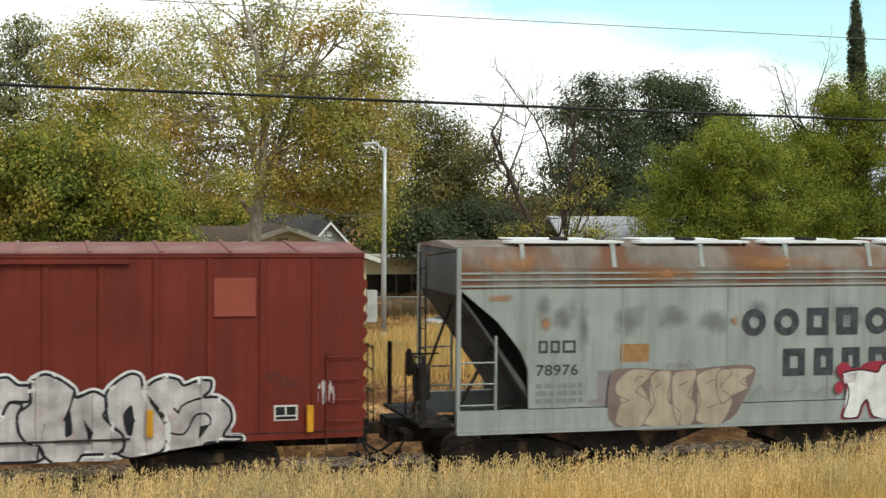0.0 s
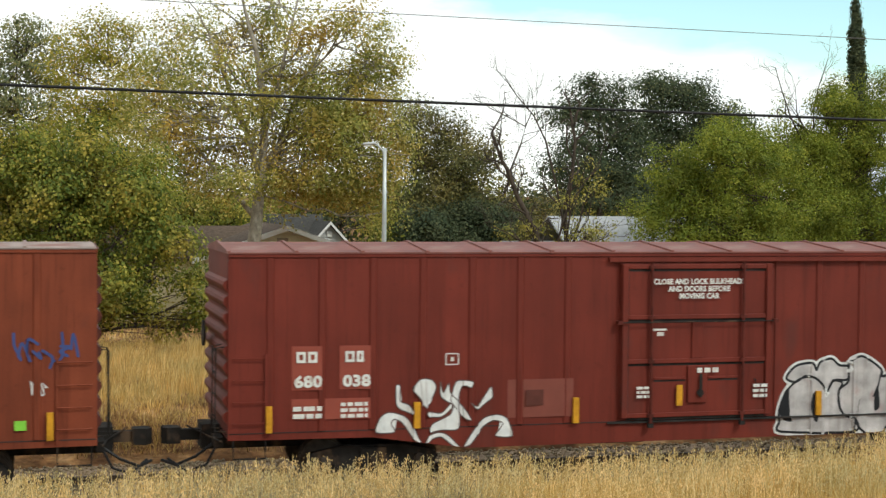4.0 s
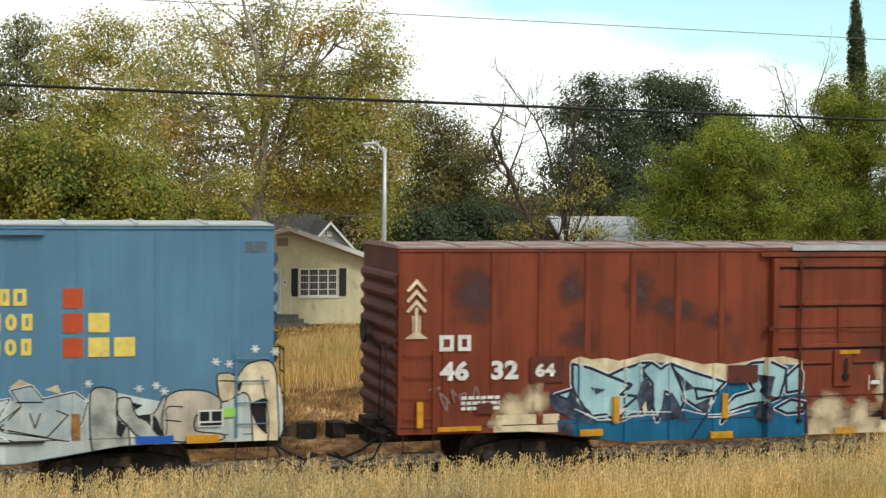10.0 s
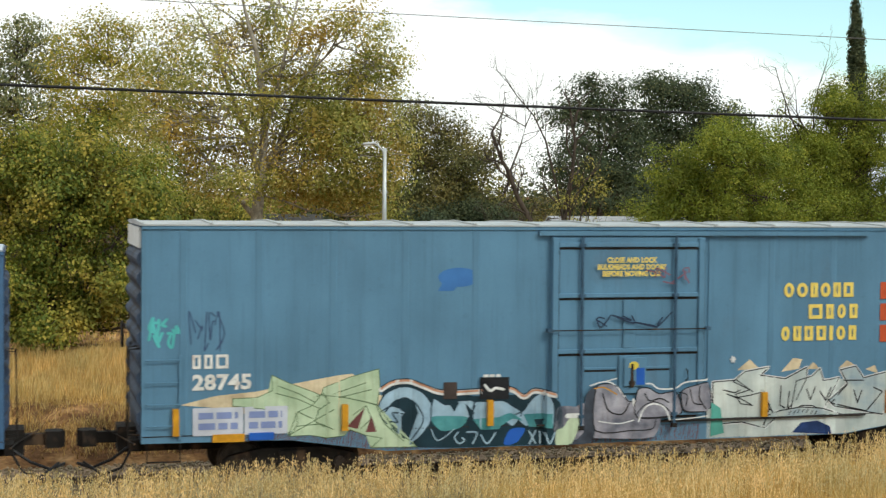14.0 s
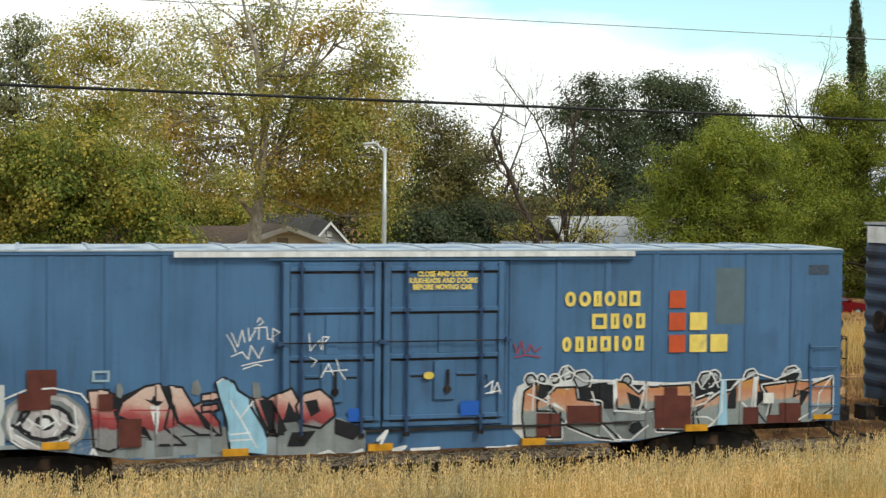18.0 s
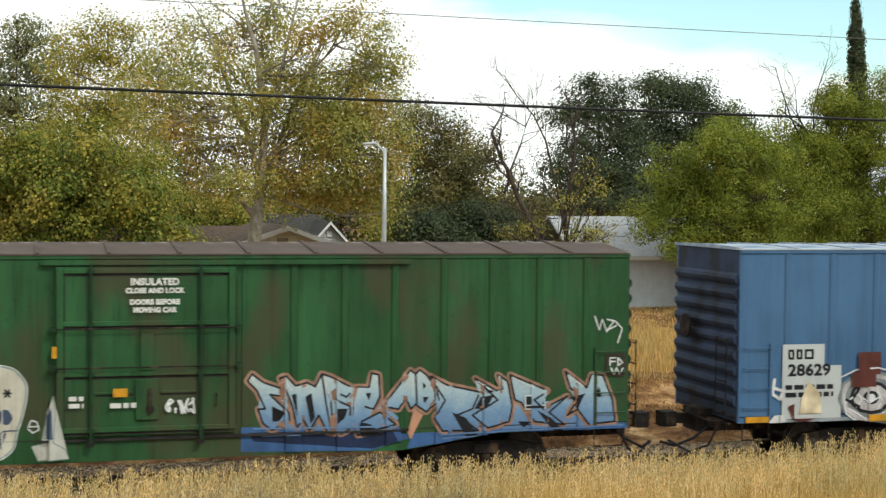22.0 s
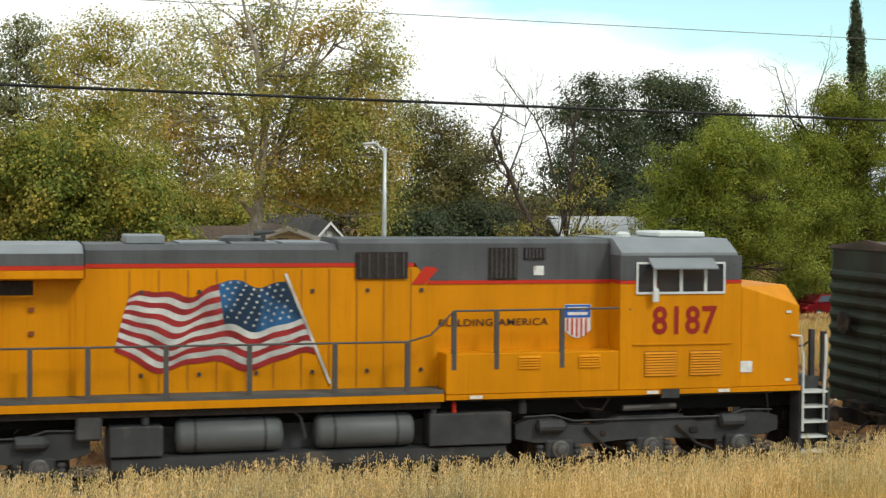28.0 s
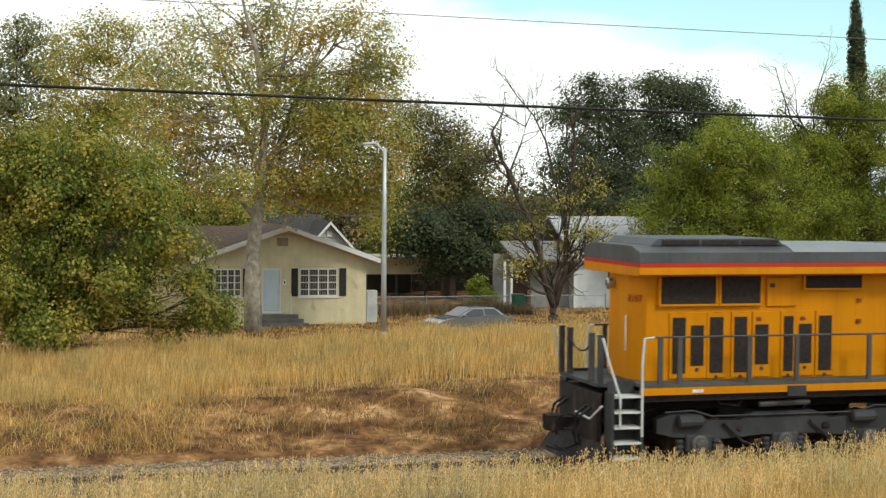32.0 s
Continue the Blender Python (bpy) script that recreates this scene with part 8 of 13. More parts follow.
# ---- tall blue boxcar ----
def build_tall_blue_car():
    blue = mat("faded_blue_paint", (0.100, 0.214, 0.322), 0.6, var=0.14, scale=0.6, streak=0.15, dirt=(0.09, 0.12, 0.16), dirt_at=0.62, dirt_scale=0.8, dirt_amt=0.5)
    roofm = mat("pale_blue_roof", (0.36, 0.38, 0.38), 0.5, var=0.15, scale=2, dirt=(0.3, 0.25, 0.2), dirt_at=0.6)
    # Shade of the end is in this darker blue; soot lies over it.
    end_m = mat("shaded_sooty_blue_end", (0.05, 0.075, 0.12), 0.7, var=0.3, scale=1.2, dirt=(0.03, 0.03, 0.035), dirt_at=0.5)
    doors = [(-1.55, 1.58)]
    rx = panel_posts(*doors[0], 1.35)
    t = boxcar(-44.285, "tall faded blue boxcar with bright layered graffiti", blue, roofm, 4.79, 4.86, doors, rx, 0.012, end_m, rods=(2.84,), bars=(1.20, 2.43, 3.49, 4.45), track_to=5.15, bar_m=mat("grimy_door_bar", (0.050, 0.105, 0.17), 0.7, var=0.35, scale=3, streak=0.4))
    cf = ribs_conform(rx, 0.013, doors, 0.12)
    part("end_panel", boxes((-9.19, -9.155, -1.42, 1.42, 4.40, 4.76)), white_spray, t, "white painted upper end")
    for k, x in enumerate((0.55, 1.6, 2.6)):
        part("gasket", boxes((x + 0.0, x + 0.04, -1.505, -1.5, 1.2, 1.25)), iron, t)
    service_name(t, 3.27, 2.55, yellow_paint, orange_paint, 0.016)
    for k, line in enumerate(("CLOSE AND LOCK", "BULKHEADS AND DOORS", "BEFORE MOVING CAR")):
        lettering(line, 0.05, 4.12 - k * 0.13, 0.095, yellow_paint, t, -1.628, 0.85, 0.006, align="CENTER")
    block_word(t, [0.15, 0.15, 0.22], -8.26, 2.25, 0.25, 0.06, 0.05, white_paint, "white owner's letters", 0.016)
    lettering("28745", -8.26, 1.88, 0.26, white_paint, t, -1.519, 1.1, 0.014)
    flat(t, "vent_grille", mat("grille_grey", (0.10, 0.13, 0.17), 0.7, var=0.3, scale=20), [rect(8.62, 9.02, 4.32, 4.52)], 0.006)
    flat(t, "paint_patch", mat("bright_blue_patch", (0.05, 0.16, 0.40), 0.5), [ring(-3.35, 3.85, 0.4, 0.18), [(-3.75, 3.6), (-3.45, 3.6), (-3.3, 3.8), (-3.6, 3.85)]], 0.005)
    dark_teal = mat("dark_teal_spray", (0.012, 0.035, 0.05), 0.5, var=0.3)
    oxblood = mat("oxblood_band", (0.14, 0.05, 0.05), 0.6, var=0.3, scale=3)
    flat(t, "graffiti_base", oxblood, band(-7.9, -1.5, 0.66, 1.05) + band(-1.5, 1.55, 0.66, 0.98), 0.001, "dull oxblood sprayed band")
    flat(t, "graffiti_base", mat("pale_wash", (0.45, 0.49, 0.47), 0.6, var=0.2, scale=1.5), band(1.7, 9.1, 0.66, 1.6), 0.001, "pale sprayed ground", conform=cf)
    smoke_dark = mat("smoke_dark_spray", (0.05, 0.06, 0.08), 0.5, var=0.4, scale=4)
    smoky = mat("brown_smoke_spray", (0.06, 0.045, 0.04), 0.6, var=0.3)
    navy_disc = mat("navy_disc_spray", (0.02, 0.045, 0.14), 0.5, var=0.3, scale=4)
    sea_green = mat("sea_green_spray", (0.10, 0.36, 0.30), 0.5, var=0.2)
    rust_orange = mat("rust_orange_spray", (0.34, 0.16, 0.06), 0.5, var=0.4, scale=6)
    leaf_line = mat("leaf_green_line", (0.10, 0.16, 0.08), 0.5)
    ink, fill_in, stroke = sprayer(t, cf, leaf_line, 0.014, None, 0.0, False, "mint green graffiti lettering")
    mint_flat = mat("mint_spray", (0.40, 0.53, 0.34), 0.5, var=0.14, scale=2, second=(0.50, 0.60, 0.42))
    fill_in([(-8.48, 1.61), (-7.83, 1.76), (-7.11, 1.82), (-6.53, 1.93), (-6.14, 1.97), (-5.60, 2.08), (-5.35, 2.10), (-4.80, 1.68), (-4.90, 1.37), (-6.58, 1.12), (-7.54, 1.51)], cream_spray)
    ink([(-7.54, 1.70), (-7.11, 1.71), (-6.82, 1.83), (-6.84, 2.11), (-6.55, 1.97), (-6.09, 1.79), (-5.94, 1.72), (-6.09, 1.54), (-6.38, 1.42), (-6.53, 1.00), (-6.63, 1.33), (-6.97, 1.50), (-7.54, 1.57)], mint_flat)
    ink([(-5.89, 1.86), (-5.40, 2.04), (-4.86, 2.18), (-4.84, 1.83), (-4.89, 1.52), (-5.10, 1.58), (-5.60, 1.69), (-5.94, 1.72)], mint_flat)
    ink([(-5.94, 1.72), (-5.60, 1.69), (-5.10, 1.57), (-4.87, 1.50), (-4.60, 1.10), (-4.13, 0.72), (-5.00, 0.73), (-4.79, 0.90), (-5.10, 0.96), (-5.40, 1.08), (-5.50, 0.97), (-5.83, 0.94), (-6.14, 1.00), (-6.51, 0.99), (-6.36, 1.21), (-6.38, 1.42), (-6.09, 1.54)], mint_flat)
    stroke([(-6.77, 1.78), (-6.38, 1.67), (-5.94, 1.47)], leaf_line, 0.016)
    stroke([(-6.72, 1.91), (-6.34, 1.76), (-6.04, 1.59)], leaf_line, 0.016)
    stroke([(-5.70, 1.74), (-5.10, 1.93)], leaf_line, 0.016)
    stroke([(-5.60, 1.67), (-5.00, 1.80)], leaf_line, 0.016)
    stroke([(-6.02, 1.70), (-5.89, 1.75), (-5.79, 1.58), (-5.98, 1.45), (-6.04, 1.25), (-5.87, 1.14)], leaf_line, 0.016)
    stroke([(-6.52, 1.01), (-5.69, 1.46)], leaf_line, 0.016)
    stroke([(-6.38, 1.17), (-5.94, 1.20), (-5.70, 1.09)], leaf_line, 0.016)
    stroke([(-5.35, 1.34), (-5.10, 1.51), (-5.00, 1.27), (-5.20, 1.08)], leaf_line, 0.016)
    stroke([(-4.90, 1.50), (-4.75, 1.16), (-4.39, 0.84)], leaf_line, 0.016)
    stroke([(-6.34, 1.42), (-6.09, 1.30)], leaf_line, 0.016)
    fill_in([(-5.45, 1.14), (-5.12, 1.48), (-5.25, 1.08)], oxblood)
    fill_in([(-5.10, 1.02), (-5.00, 1.33), (-4.90, 1.02)], oxblood)
    ink, fill_in, stroke = sprayer(t, cf, dark_teal, 0.026, None, 0.0, True, "teal and sky blue graffiti lettering")
    frost = mat("frost_blue_spray", (0.26, 0.40, 0.52), 0.5, var=0.18, scale=2, second=(0.36, 0.50, 0.60))
    lagoon = mat("lagoon_spray", (0.05, 0.22, 0.25), 0.5, var=0.2, scale=2, second=(0.10, 0.33, 0.34))
    fill_in([(-4.80, 1.73), (-4.29, 1.89), (-3.06, 1.63), (-1.50, 1.59), (-1.30, 0.94), (-1.31, 0.62), (-4.09, 0.70), (-4.60, 0.85)], dark_teal)
    ink([(-4.86, 1.50), (-4.75, 1.70), (-4.55, 1.81), (-4.32, 1.84), (-4.04, 1.73), (-3.84, 1.47), (-3.86, 1.19), (-4.06, 0.91), (-4.34, 0.73), (-4.09, 1.04), (-4.01, 1.25), (-4.14, 1.50), (-4.34, 1.63), (-4.57, 1.57), (-4.80, 1.32)], frost)
    ink([(-4.84, 1.35), (-4.60, 1.49), (-4.32, 1.33), (-4.60, 1.36), (-4.50, 1.18), (-4.65, 1.19), (-4.37, 0.89), (-4.70, 1.16)], frost)
    ink([(-3.82, 1.60), (-3.58, 1.48), (-3.31, 1.55), (-3.01, 1.51), (-3.15, 1.20), (-3.31, 1.05), (-3.67, 1.01), (-3.86, 1.23)], frost)
    ink([(-3.03, 1.51), (-2.75, 1.52), (-2.47, 1.53), (-2.26, 1.41), (-2.10, 1.28), (-2.27, 1.03), (-2.53, 1.20), (-2.74, 0.99), (-2.90, 1.00), (-3.06, 1.20)], frost)
    ink([(-2.22, 1.24), (-2.06, 1.33), (-1.90, 1.54), (-1.66, 1.67), (-1.50, 1.45), (-1.51, 1.00), (-1.74, 1.22), (-2.00, 1.02)], frost)
    fill_in([(-3.86, 1.26), (-3.27, 1.26), (-3.15, 1.20), (-3.31, 1.04), (-3.67, 1.00)], lagoon)
    fill_in([(-3.06, 1.20), (-2.48, 1.22), (-2.53, 0.99), (-2.90, 0.99)], lagoon)
    fill_in([(-2.06, 1.26), (-1.52, 1.27), (-1.52, 0.99), (-1.95, 1.02)], lagoon)
    fill_in([(-2.74, 0.99), (-2.59, 1.19), (-2.32, 1.29), (-2.06, 1.13), (-2.27, 1.18), (-2.53, 1.04)], lagoon)
    fill_in([(-3.58, 1.59), (-3.32, 1.51), (-3.42, 1.35)], dark_teal)
    fill_in([(-3.21, 1.50), (-3.03, 1.32), (-3.11, 1.20)], dark_teal)
    fill_in([(-1.85, 1.16), (-1.66, 1.16), (-1.68, 1.04), (-1.82, 1.07)], dark_teal)
    fill_in([(-2.45, 0.72), (-2.32, 0.98), (-2.03, 0.99), (-2.16, 0.76), (-2.32, 0.69)], blue_label)
    stroke([(-4.82, 1.79), (-4.60, 1.91), (-4.29, 1.93), (-3.99, 1.82), (-3.63, 1.70), (-2.96, 1.71), (-2.33, 1.73), (-2.06, 1.58), (-1.85, 1.69), (-1.47, 1.61)], white_spray, 0.090)
    stroke([(-4.82, 1.81), (-4.60, 1.93), (-4.29, 1.95), (-3.99, 1.84), (-3.63, 1.72), (-2.96, 1.73), (-2.33, 1.76), (-2.06, 1.60), (-1.85, 1.71), (-1.47, 1.63)], peach_spray, 0.040)
    stroke([(-4.82, 1.84), (-4.60, 1.96), (-4.29, 1.98), (-3.99, 1.87), (-3.63, 1.76), (-2.96, 1.77), (-2.33, 1.79), (-2.06, 1.64), (-1.85, 1.75), (-1.47, 1.67)], black_paint, 0.018)
    stroke([(-3.34, 0.96), (-3.41, 0.86), (-3.32, 0.75), (-3.22, 0.80), (-3.26, 0.85)], frost, 0.030)
    stroke([(-3.16, 0.96), (-2.98, 0.94), (-3.06, 0.74)], frost, 0.030)
    stroke([(-2.90, 0.90), (-2.77, 0.73), (-2.61, 0.93)], frost, 0.030)
    stroke([(-1.95, 0.94), (-1.82, 0.70)], frost, 0.030)
    stroke([(-1.82, 0.94), (-1.94, 0.70)], frost, 0.030)
    stroke([(-1.74, 0.92), (-1.73, 0.70)], frost, 0.030)
    stroke([(-1.66, 0.91), (-1.58, 0.70), (-1.48, 0.91)], frost, 0.030)
    stroke([(-3.86, 1.03), (-3.73, 0.82), (-3.42, 1.02)], frost, 0.020)
    fill_in([(-2.93, 1.57), (-2.35, 1.56), (-2.35, 1.97), (-2.93, 1.98)], black_paint)
    fill_in([(-3.63, 1.59), (-3.37, 1.59), (-3.37, 1.90), (-3.63, 1.90)], smoky)
    stroke([(-2.83, 1.83), (-2.72, 1.72), (-2.62, 1.77), (-2.46, 1.74)], white_spray, 0.050)
    ink, fill_in, stroke = sprayer(t, cf, black_paint, 0.02, None, 0.0, True, "mauve and white graffiti lettering")
    haze = mat("mauve_haze_spray", (0.15, 0.16, 0.21), 0.5, var=0.3, scale=2.6, second=(0.33, 0.32, 0.36))
    fill_in([(-1.45, 1.37), (-0.93, 1.38), (-0.88, 1.46), (0.54, 1.42), (0.54, 0.76), (-0.93, 0.79), (-1.44, 0.66)], haze)
    fill_in([(-0.93, 0.77), (-0.88, 1.51), (-0.72, 1.75), (-0.39, 1.81), (-0.64, 1.72), (-0.66, 0.98), (-0.77, 0.69), (-1.44, 0.64), (-1.36, 0.84)], smoke_dark)
    fill_in([(-1.44, 0.95), (-1.31, 1.00), (-1.15, 1.20), (-0.93, 1.20), (-1.13, 0.70), (-1.44, 0.67)], mint_flat)
    ink([(-0.66, 1.72), (-0.39, 1.81), (-0.16, 1.70), (-0.00, 1.46), (0.27, 1.48), (0.54, 1.42), (0.54, 0.94), (0.06, 0.90), (-0.66, 0.92)], haze)
    stroke([(-0.77, 1.78), (-0.50, 1.85), (-0.28, 1.79), (-0.06, 1.55)], white_spray, 0.025)
    stroke([(-0.50, 1.85), (-0.23, 1.91)], white_spray, 0.020)
    stroke([(-0.69, 1.72), (-0.50, 1.74), (-0.23, 1.60)], amber, 0.020)
    stroke([(0.11, 1.49), (0.13, 1.38)], white_spray, 0.050)
    stroke([(0.30, 1.35), (0.38, 1.36)], white_spray, 0.050)
    stroke([(-1.23, 1.22), (-0.99, 1.22)], white_spray, 0.090)
    ink([(0.19, 1.66), (0.41, 1.71), (0.64, 1.59), (0.98, 1.62), (1.10, 1.34), (1.04, 1.17), (0.19, 1.14)], haze)
    ink([(1.11, 1.63), (1.42, 1.74), (1.71, 1.76), (1.78, 1.27), (1.31, 1.22), (1.14, 1.29)], haze)
    ink([(0.19, 1.15), (0.30, 1.35), (0.52, 1.44), (0.75, 1.35), (0.87, 1.16)], haze)
    stroke([(0.19, 1.77), (0.46, 1.79), (0.63, 1.69), (0.97, 1.69), (1.19, 1.80), (1.70, 1.84)], white_spray, 0.030)
    stroke([(0.22, 1.07), (0.33, 1.31), (0.52, 1.40), (0.75, 1.32), (0.87, 1.08)], white_spray, 0.030)
    stroke([(1.03, 1.61), (1.22, 1.55), (1.20, 1.34)], black_paint, 0.020)
    stroke([(-0.52, 1.62), (-0.40, 1.30), (-0.12, 1.22), (0.02, 1.42)], black_paint, 0.026)
    stroke([(0.34, 1.60), (0.44, 1.46), (0.66, 1.50), (0.84, 1.42)], black_paint, 0.024)
    stroke([(1.28, 1.66), (1.36, 1.40), (1.56, 1.36)], black_paint, 0.022)
    stroke([(-0.60, 1.10), (-0.20, 1.04), (0.12, 1.10)], white_spray, 0.020)
    stroke([(0.92, 1.08), (1.30, 1.10), (1.72, 1.14)], white_spray, 0.022)
    stroke([(1.49, 1.71), (1.48, 1.49), (1.62, 1.27)], black_paint, 0.020)
    ink, fill_in, stroke = sprayer(t, cf, black_paint, 0.022, white_spray, 0.018, False, "pearl white graffiti letter outlined in black")
    pearl_w = mat("pearl_spray", (0.46, 0.53, 0.52), 0.5, var=0.16, scale=1.8, second=(0.58, 0.62, 0.58))
    fill_in([(1.79, 1.78), (2.33, 1.80), (3.61, 1.82), (5.90, 1.71), (5.92, 0.68), (4.22, 0.68), (1.78, 0.69)], pearl_w)
    fill_in([(2.33, 1.99), (2.61, 2.20), (2.82, 2.01)], cream_spray)
    fill_in([(3.29, 1.94), (3.55, 2.21), (3.75, 2.18), (3.68, 1.99)], cream_spray)
    fill_in([(3.85, 1.98), (3.99, 2.12), (4.14, 1.98)], cream_spray)
    fill_in([(4.56, 1.99), (4.74, 2.14), (4.98, 2.01)], cream_spray)
    fill_in([(5.16, 1.95), (5.37, 2.03), (5.44, 1.86)], cream_spray)
    ink([(1.82, 1.77), (2.33, 1.80), (2.68, 1.56), (2.92, 1.56), (3.16, 1.02), (2.93, 0.84), (2.46, 0.97), (1.83, 0.94)], pearl_w)
    ink([(2.25, 1.77), (2.50, 1.96), (3.01, 2.04), (2.84, 1.88), (3.38, 1.80), (3.85, 2.02), (3.85, 1.80), (3.63, 1.38), (3.28, 1.04), (3.03, 1.22), (2.92, 1.56), (2.62, 1.49), (2.36, 1.46), (2.68, 1.29), (2.42, 1.33), (2.31, 1.52), (2.62, 1.60)], pearl_w)
    ink([(3.62, 1.75), (3.97, 1.84), (4.14, 1.99), (4.22, 1.74), (4.57, 1.80), (4.34, 1.40), (4.23, 1.13), (3.99, 1.25), (3.75, 1.26), (3.51, 1.15)], pearl_w)
    mist_b = mat("mist_blue_spray", (0.34, 0.46, 0.54), 0.5, var=0.2, scale=2, second=(0.48, 0.50, 0.44))
    ink([(4.59, 1.95), (4.93, 2.02), (5.12, 1.78), (5.66, 1.89), (5.88, 1.71), (5.79, 1.36), (5.55, 1.03), (5.19, 1.10), (4.46, 1.23), (4.34, 1.35), (4.76, 1.67)], mist_b)
    ink([(2.86, 1.04), (3.27, 1.17), (3.74, 1.23), (4.21, 1.19), (4.63, 1.06)], mist_b)
    stroke([(4.75, 1.65), (4.39, 1.29), (5.19, 1.11), (5.55, 1.49), (5.35, 1.58)], black_paint, 0.026)
    stroke([(4.90, 1.54), (4.99, 1.28), (5.08, 1.53)], black_paint, 0.026)
    stroke([(3.29, 1.66), (3.27, 1.28), (3.38, 1.22)], black_paint, 0.026)
    stroke([(3.85, 1.59), (3.94, 1.37), (4.04, 1.62)], black_paint, 0.026)
    stroke([(4.15, 1.53), (4.27, 1.35), (4.39, 1.61)], black_paint, 0.026)
    stroke([(3.47, 1.55), (3.44, 1.22)], black_paint, 0.026)
    stroke([(2.05, 1.61), (2.29, 1.55), (2.40, 1.60)], black_paint, 0.026)
    stroke([(2.13, 1.53), (2.36, 1.44)], black_paint, 0.026)
    stroke([(4.68, 1.74), (5.11, 1.73)], black_paint, 0.026)
    stroke([(3.03, 1.23), (2.92, 0.90)], black_paint, 0.026)
    fill_in([(3.54, 0.73), (3.74, 0.92), (4.10, 0.95), (4.37, 0.83), (4.41, 0.67)], navy_disc)
    fill_in([(1.79, 1.38), (1.99, 1.26), (2.07, 0.77), (1.78, 0.71)], sea_green)
    fill_in([(5.60, 1.05), (5.76, 1.05), (5.75, 1.51), (5.60, 1.52)], rust_orange)
    stroke([(3.47, 1.09), (3.51, 1.16)], black_paint, 0.020)
    stroke([(3.57, 1.10), (3.61, 1.16)], black_paint, 0.020)
    stroke([(3.66, 1.12), (3.70, 1.19)], black_paint, 0.020)
    stroke([(3.76, 1.13), (3.80, 1.18)], black_paint, 0.020)
    stroke([(3.85, 1.12), (3.89, 1.18)], black_paint, 0.020)
    stroke([(3.95, 1.09), (3.99, 1.15)], black_paint, 0.020)
    stroke([(4.04, 1.08), (4.08, 1.14)], black_paint, 0.020)
    ink, fill_in, stroke = sprayer(t, cf, black_paint, 0.026, None, 0.0, True, "tan and cream graffiti lettering")
    fawn = mat("fawn_spray", (0.46, 0.42, 0.33), 0.5, var=0.18, scale=2.2, second=(0.58, 0.50, 0.40))
    sage = mat("sage_grey_spray", (0.30, 0.33, 0.29), 0.5, var=0.3, scale=2.5, second=(0.50, 0.50, 0.44))
    fill_in([(5.91, 1.88), (7.20, 1.68), (8.19, 1.65), (9.17, 2.09), (9.24, 0.80), (7.92, 0.71), (5.95, 0.72)], pearl_w)
    ink([(5.93, 1.88), (6.36, 1.90), (6.38, 1.41), (6.57, 1.28), (6.59, 0.77), (6.35, 0.72), (5.98, 0.72)], sage)
    ink([(6.40, 1.75), (6.61, 1.75), (6.72, 1.45), (7.02, 1.48), (7.21, 1.78), (7.23, 1.09), (6.96, 1.05), (6.73, 1.09), (6.55, 1.29), (6.40, 1.47)], sage)
    ink([(7.23, 1.73), (7.45, 1.87), (7.89, 1.86), (8.18, 1.71), (8.17, 1.49), (7.79, 1.43), (7.73, 1.31), (7.77, 1.14), (8.23, 1.07), (8.17, 0.96), (7.28, 0.98), (7.16, 1.32)], fawn)
    ink([(8.13, 2.11), (8.33, 2.17), (8.50, 2.11), (8.65, 2.30), (8.97, 2.39), (9.17, 2.24), (9.22, 1.63), (9.22, 0.80), (8.81, 0.78), (8.73, 1.63), (8.60, 1.81), (8.22, 1.65)], cream_spray)
    fill_in([(6.38, 1.38), (6.55, 1.27), (6.46, 1.07), (6.37, 1.13)], black_paint)
    fill_in([(6.72, 1.43), (7.02, 1.45), (7.18, 1.10), (7.06, 1.11), (6.90, 1.33)], black_paint)
    fill_in([(6.64, 1.69), (6.83, 1.63), (6.70, 1.55)], black_paint)
    fill_in([(8.44, 1.93), (8.61, 2.05), (8.53, 1.82)], black_paint)
    fill_in([(8.73, 1.58), (8.94, 1.69), (9.05, 1.66), (8.93, 1.46), (9.03, 1.05), (8.84, 1.23)], black_paint)
    stroke([(7.21, 1.45), (7.27, 1.59), (7.52, 1.58)], black_paint, 0.022)
    stroke([(7.21, 1.36), (7.49, 1.32)], black_paint, 0.022)
    stroke([(8.93, 2.10), (8.99, 1.75), (9.06, 1.28), (9.04, 0.87)], black_paint, 0.022)
    stroke([(8.18, 2.03), (8.47, 2.02)], black_paint, 0.022)
    stroke([(8.74, 2.59), (8.88, 2.59)], white_spray, 0.026)
    stroke([(8.77, 2.65), (8.84, 2.53)], white_spray, 0.026)
    stroke([(8.78, 2.53), (8.84, 2.65)], white_spray, 0.026)
    stroke([(8.04, 2.37), (8.18, 2.37)], white_spray, 0.026)
    stroke([(8.07, 2.43), (8.14, 2.31)], white_spray, 0.026)
    stroke([(8.08, 2.32), (8.14, 2.43)], white_spray, 0.026)
    stroke([(8.27, 2.33), (8.41, 2.33)], white_spray, 0.026)
    stroke([(8.31, 2.39), (8.38, 2.27)], white_spray, 0.026)
    stroke([(8.31, 2.27), (8.38, 2.39)], white_spray, 0.026)
    stroke([(6.69, 1.93), (6.83, 1.92)], white_spray, 0.026)
    stroke([(6.73, 1.98), (6.79, 1.87)], white_spray, 0.026)
    stroke([(6.73, 1.87), (6.79, 1.98)], white_spray, 0.026)
    stroke([(6.99, 1.98), (7.13, 1.97)], white_spray, 0.026)
    stroke([(7.03, 2.03), (7.09, 1.92)], white_spray, 0.026)
    stroke([(7.03, 1.92), (7.09, 2.03)], white_spray, 0.026)
    stroke([(7.13, 1.88), (7.27, 1.87)], white_spray, 0.026)
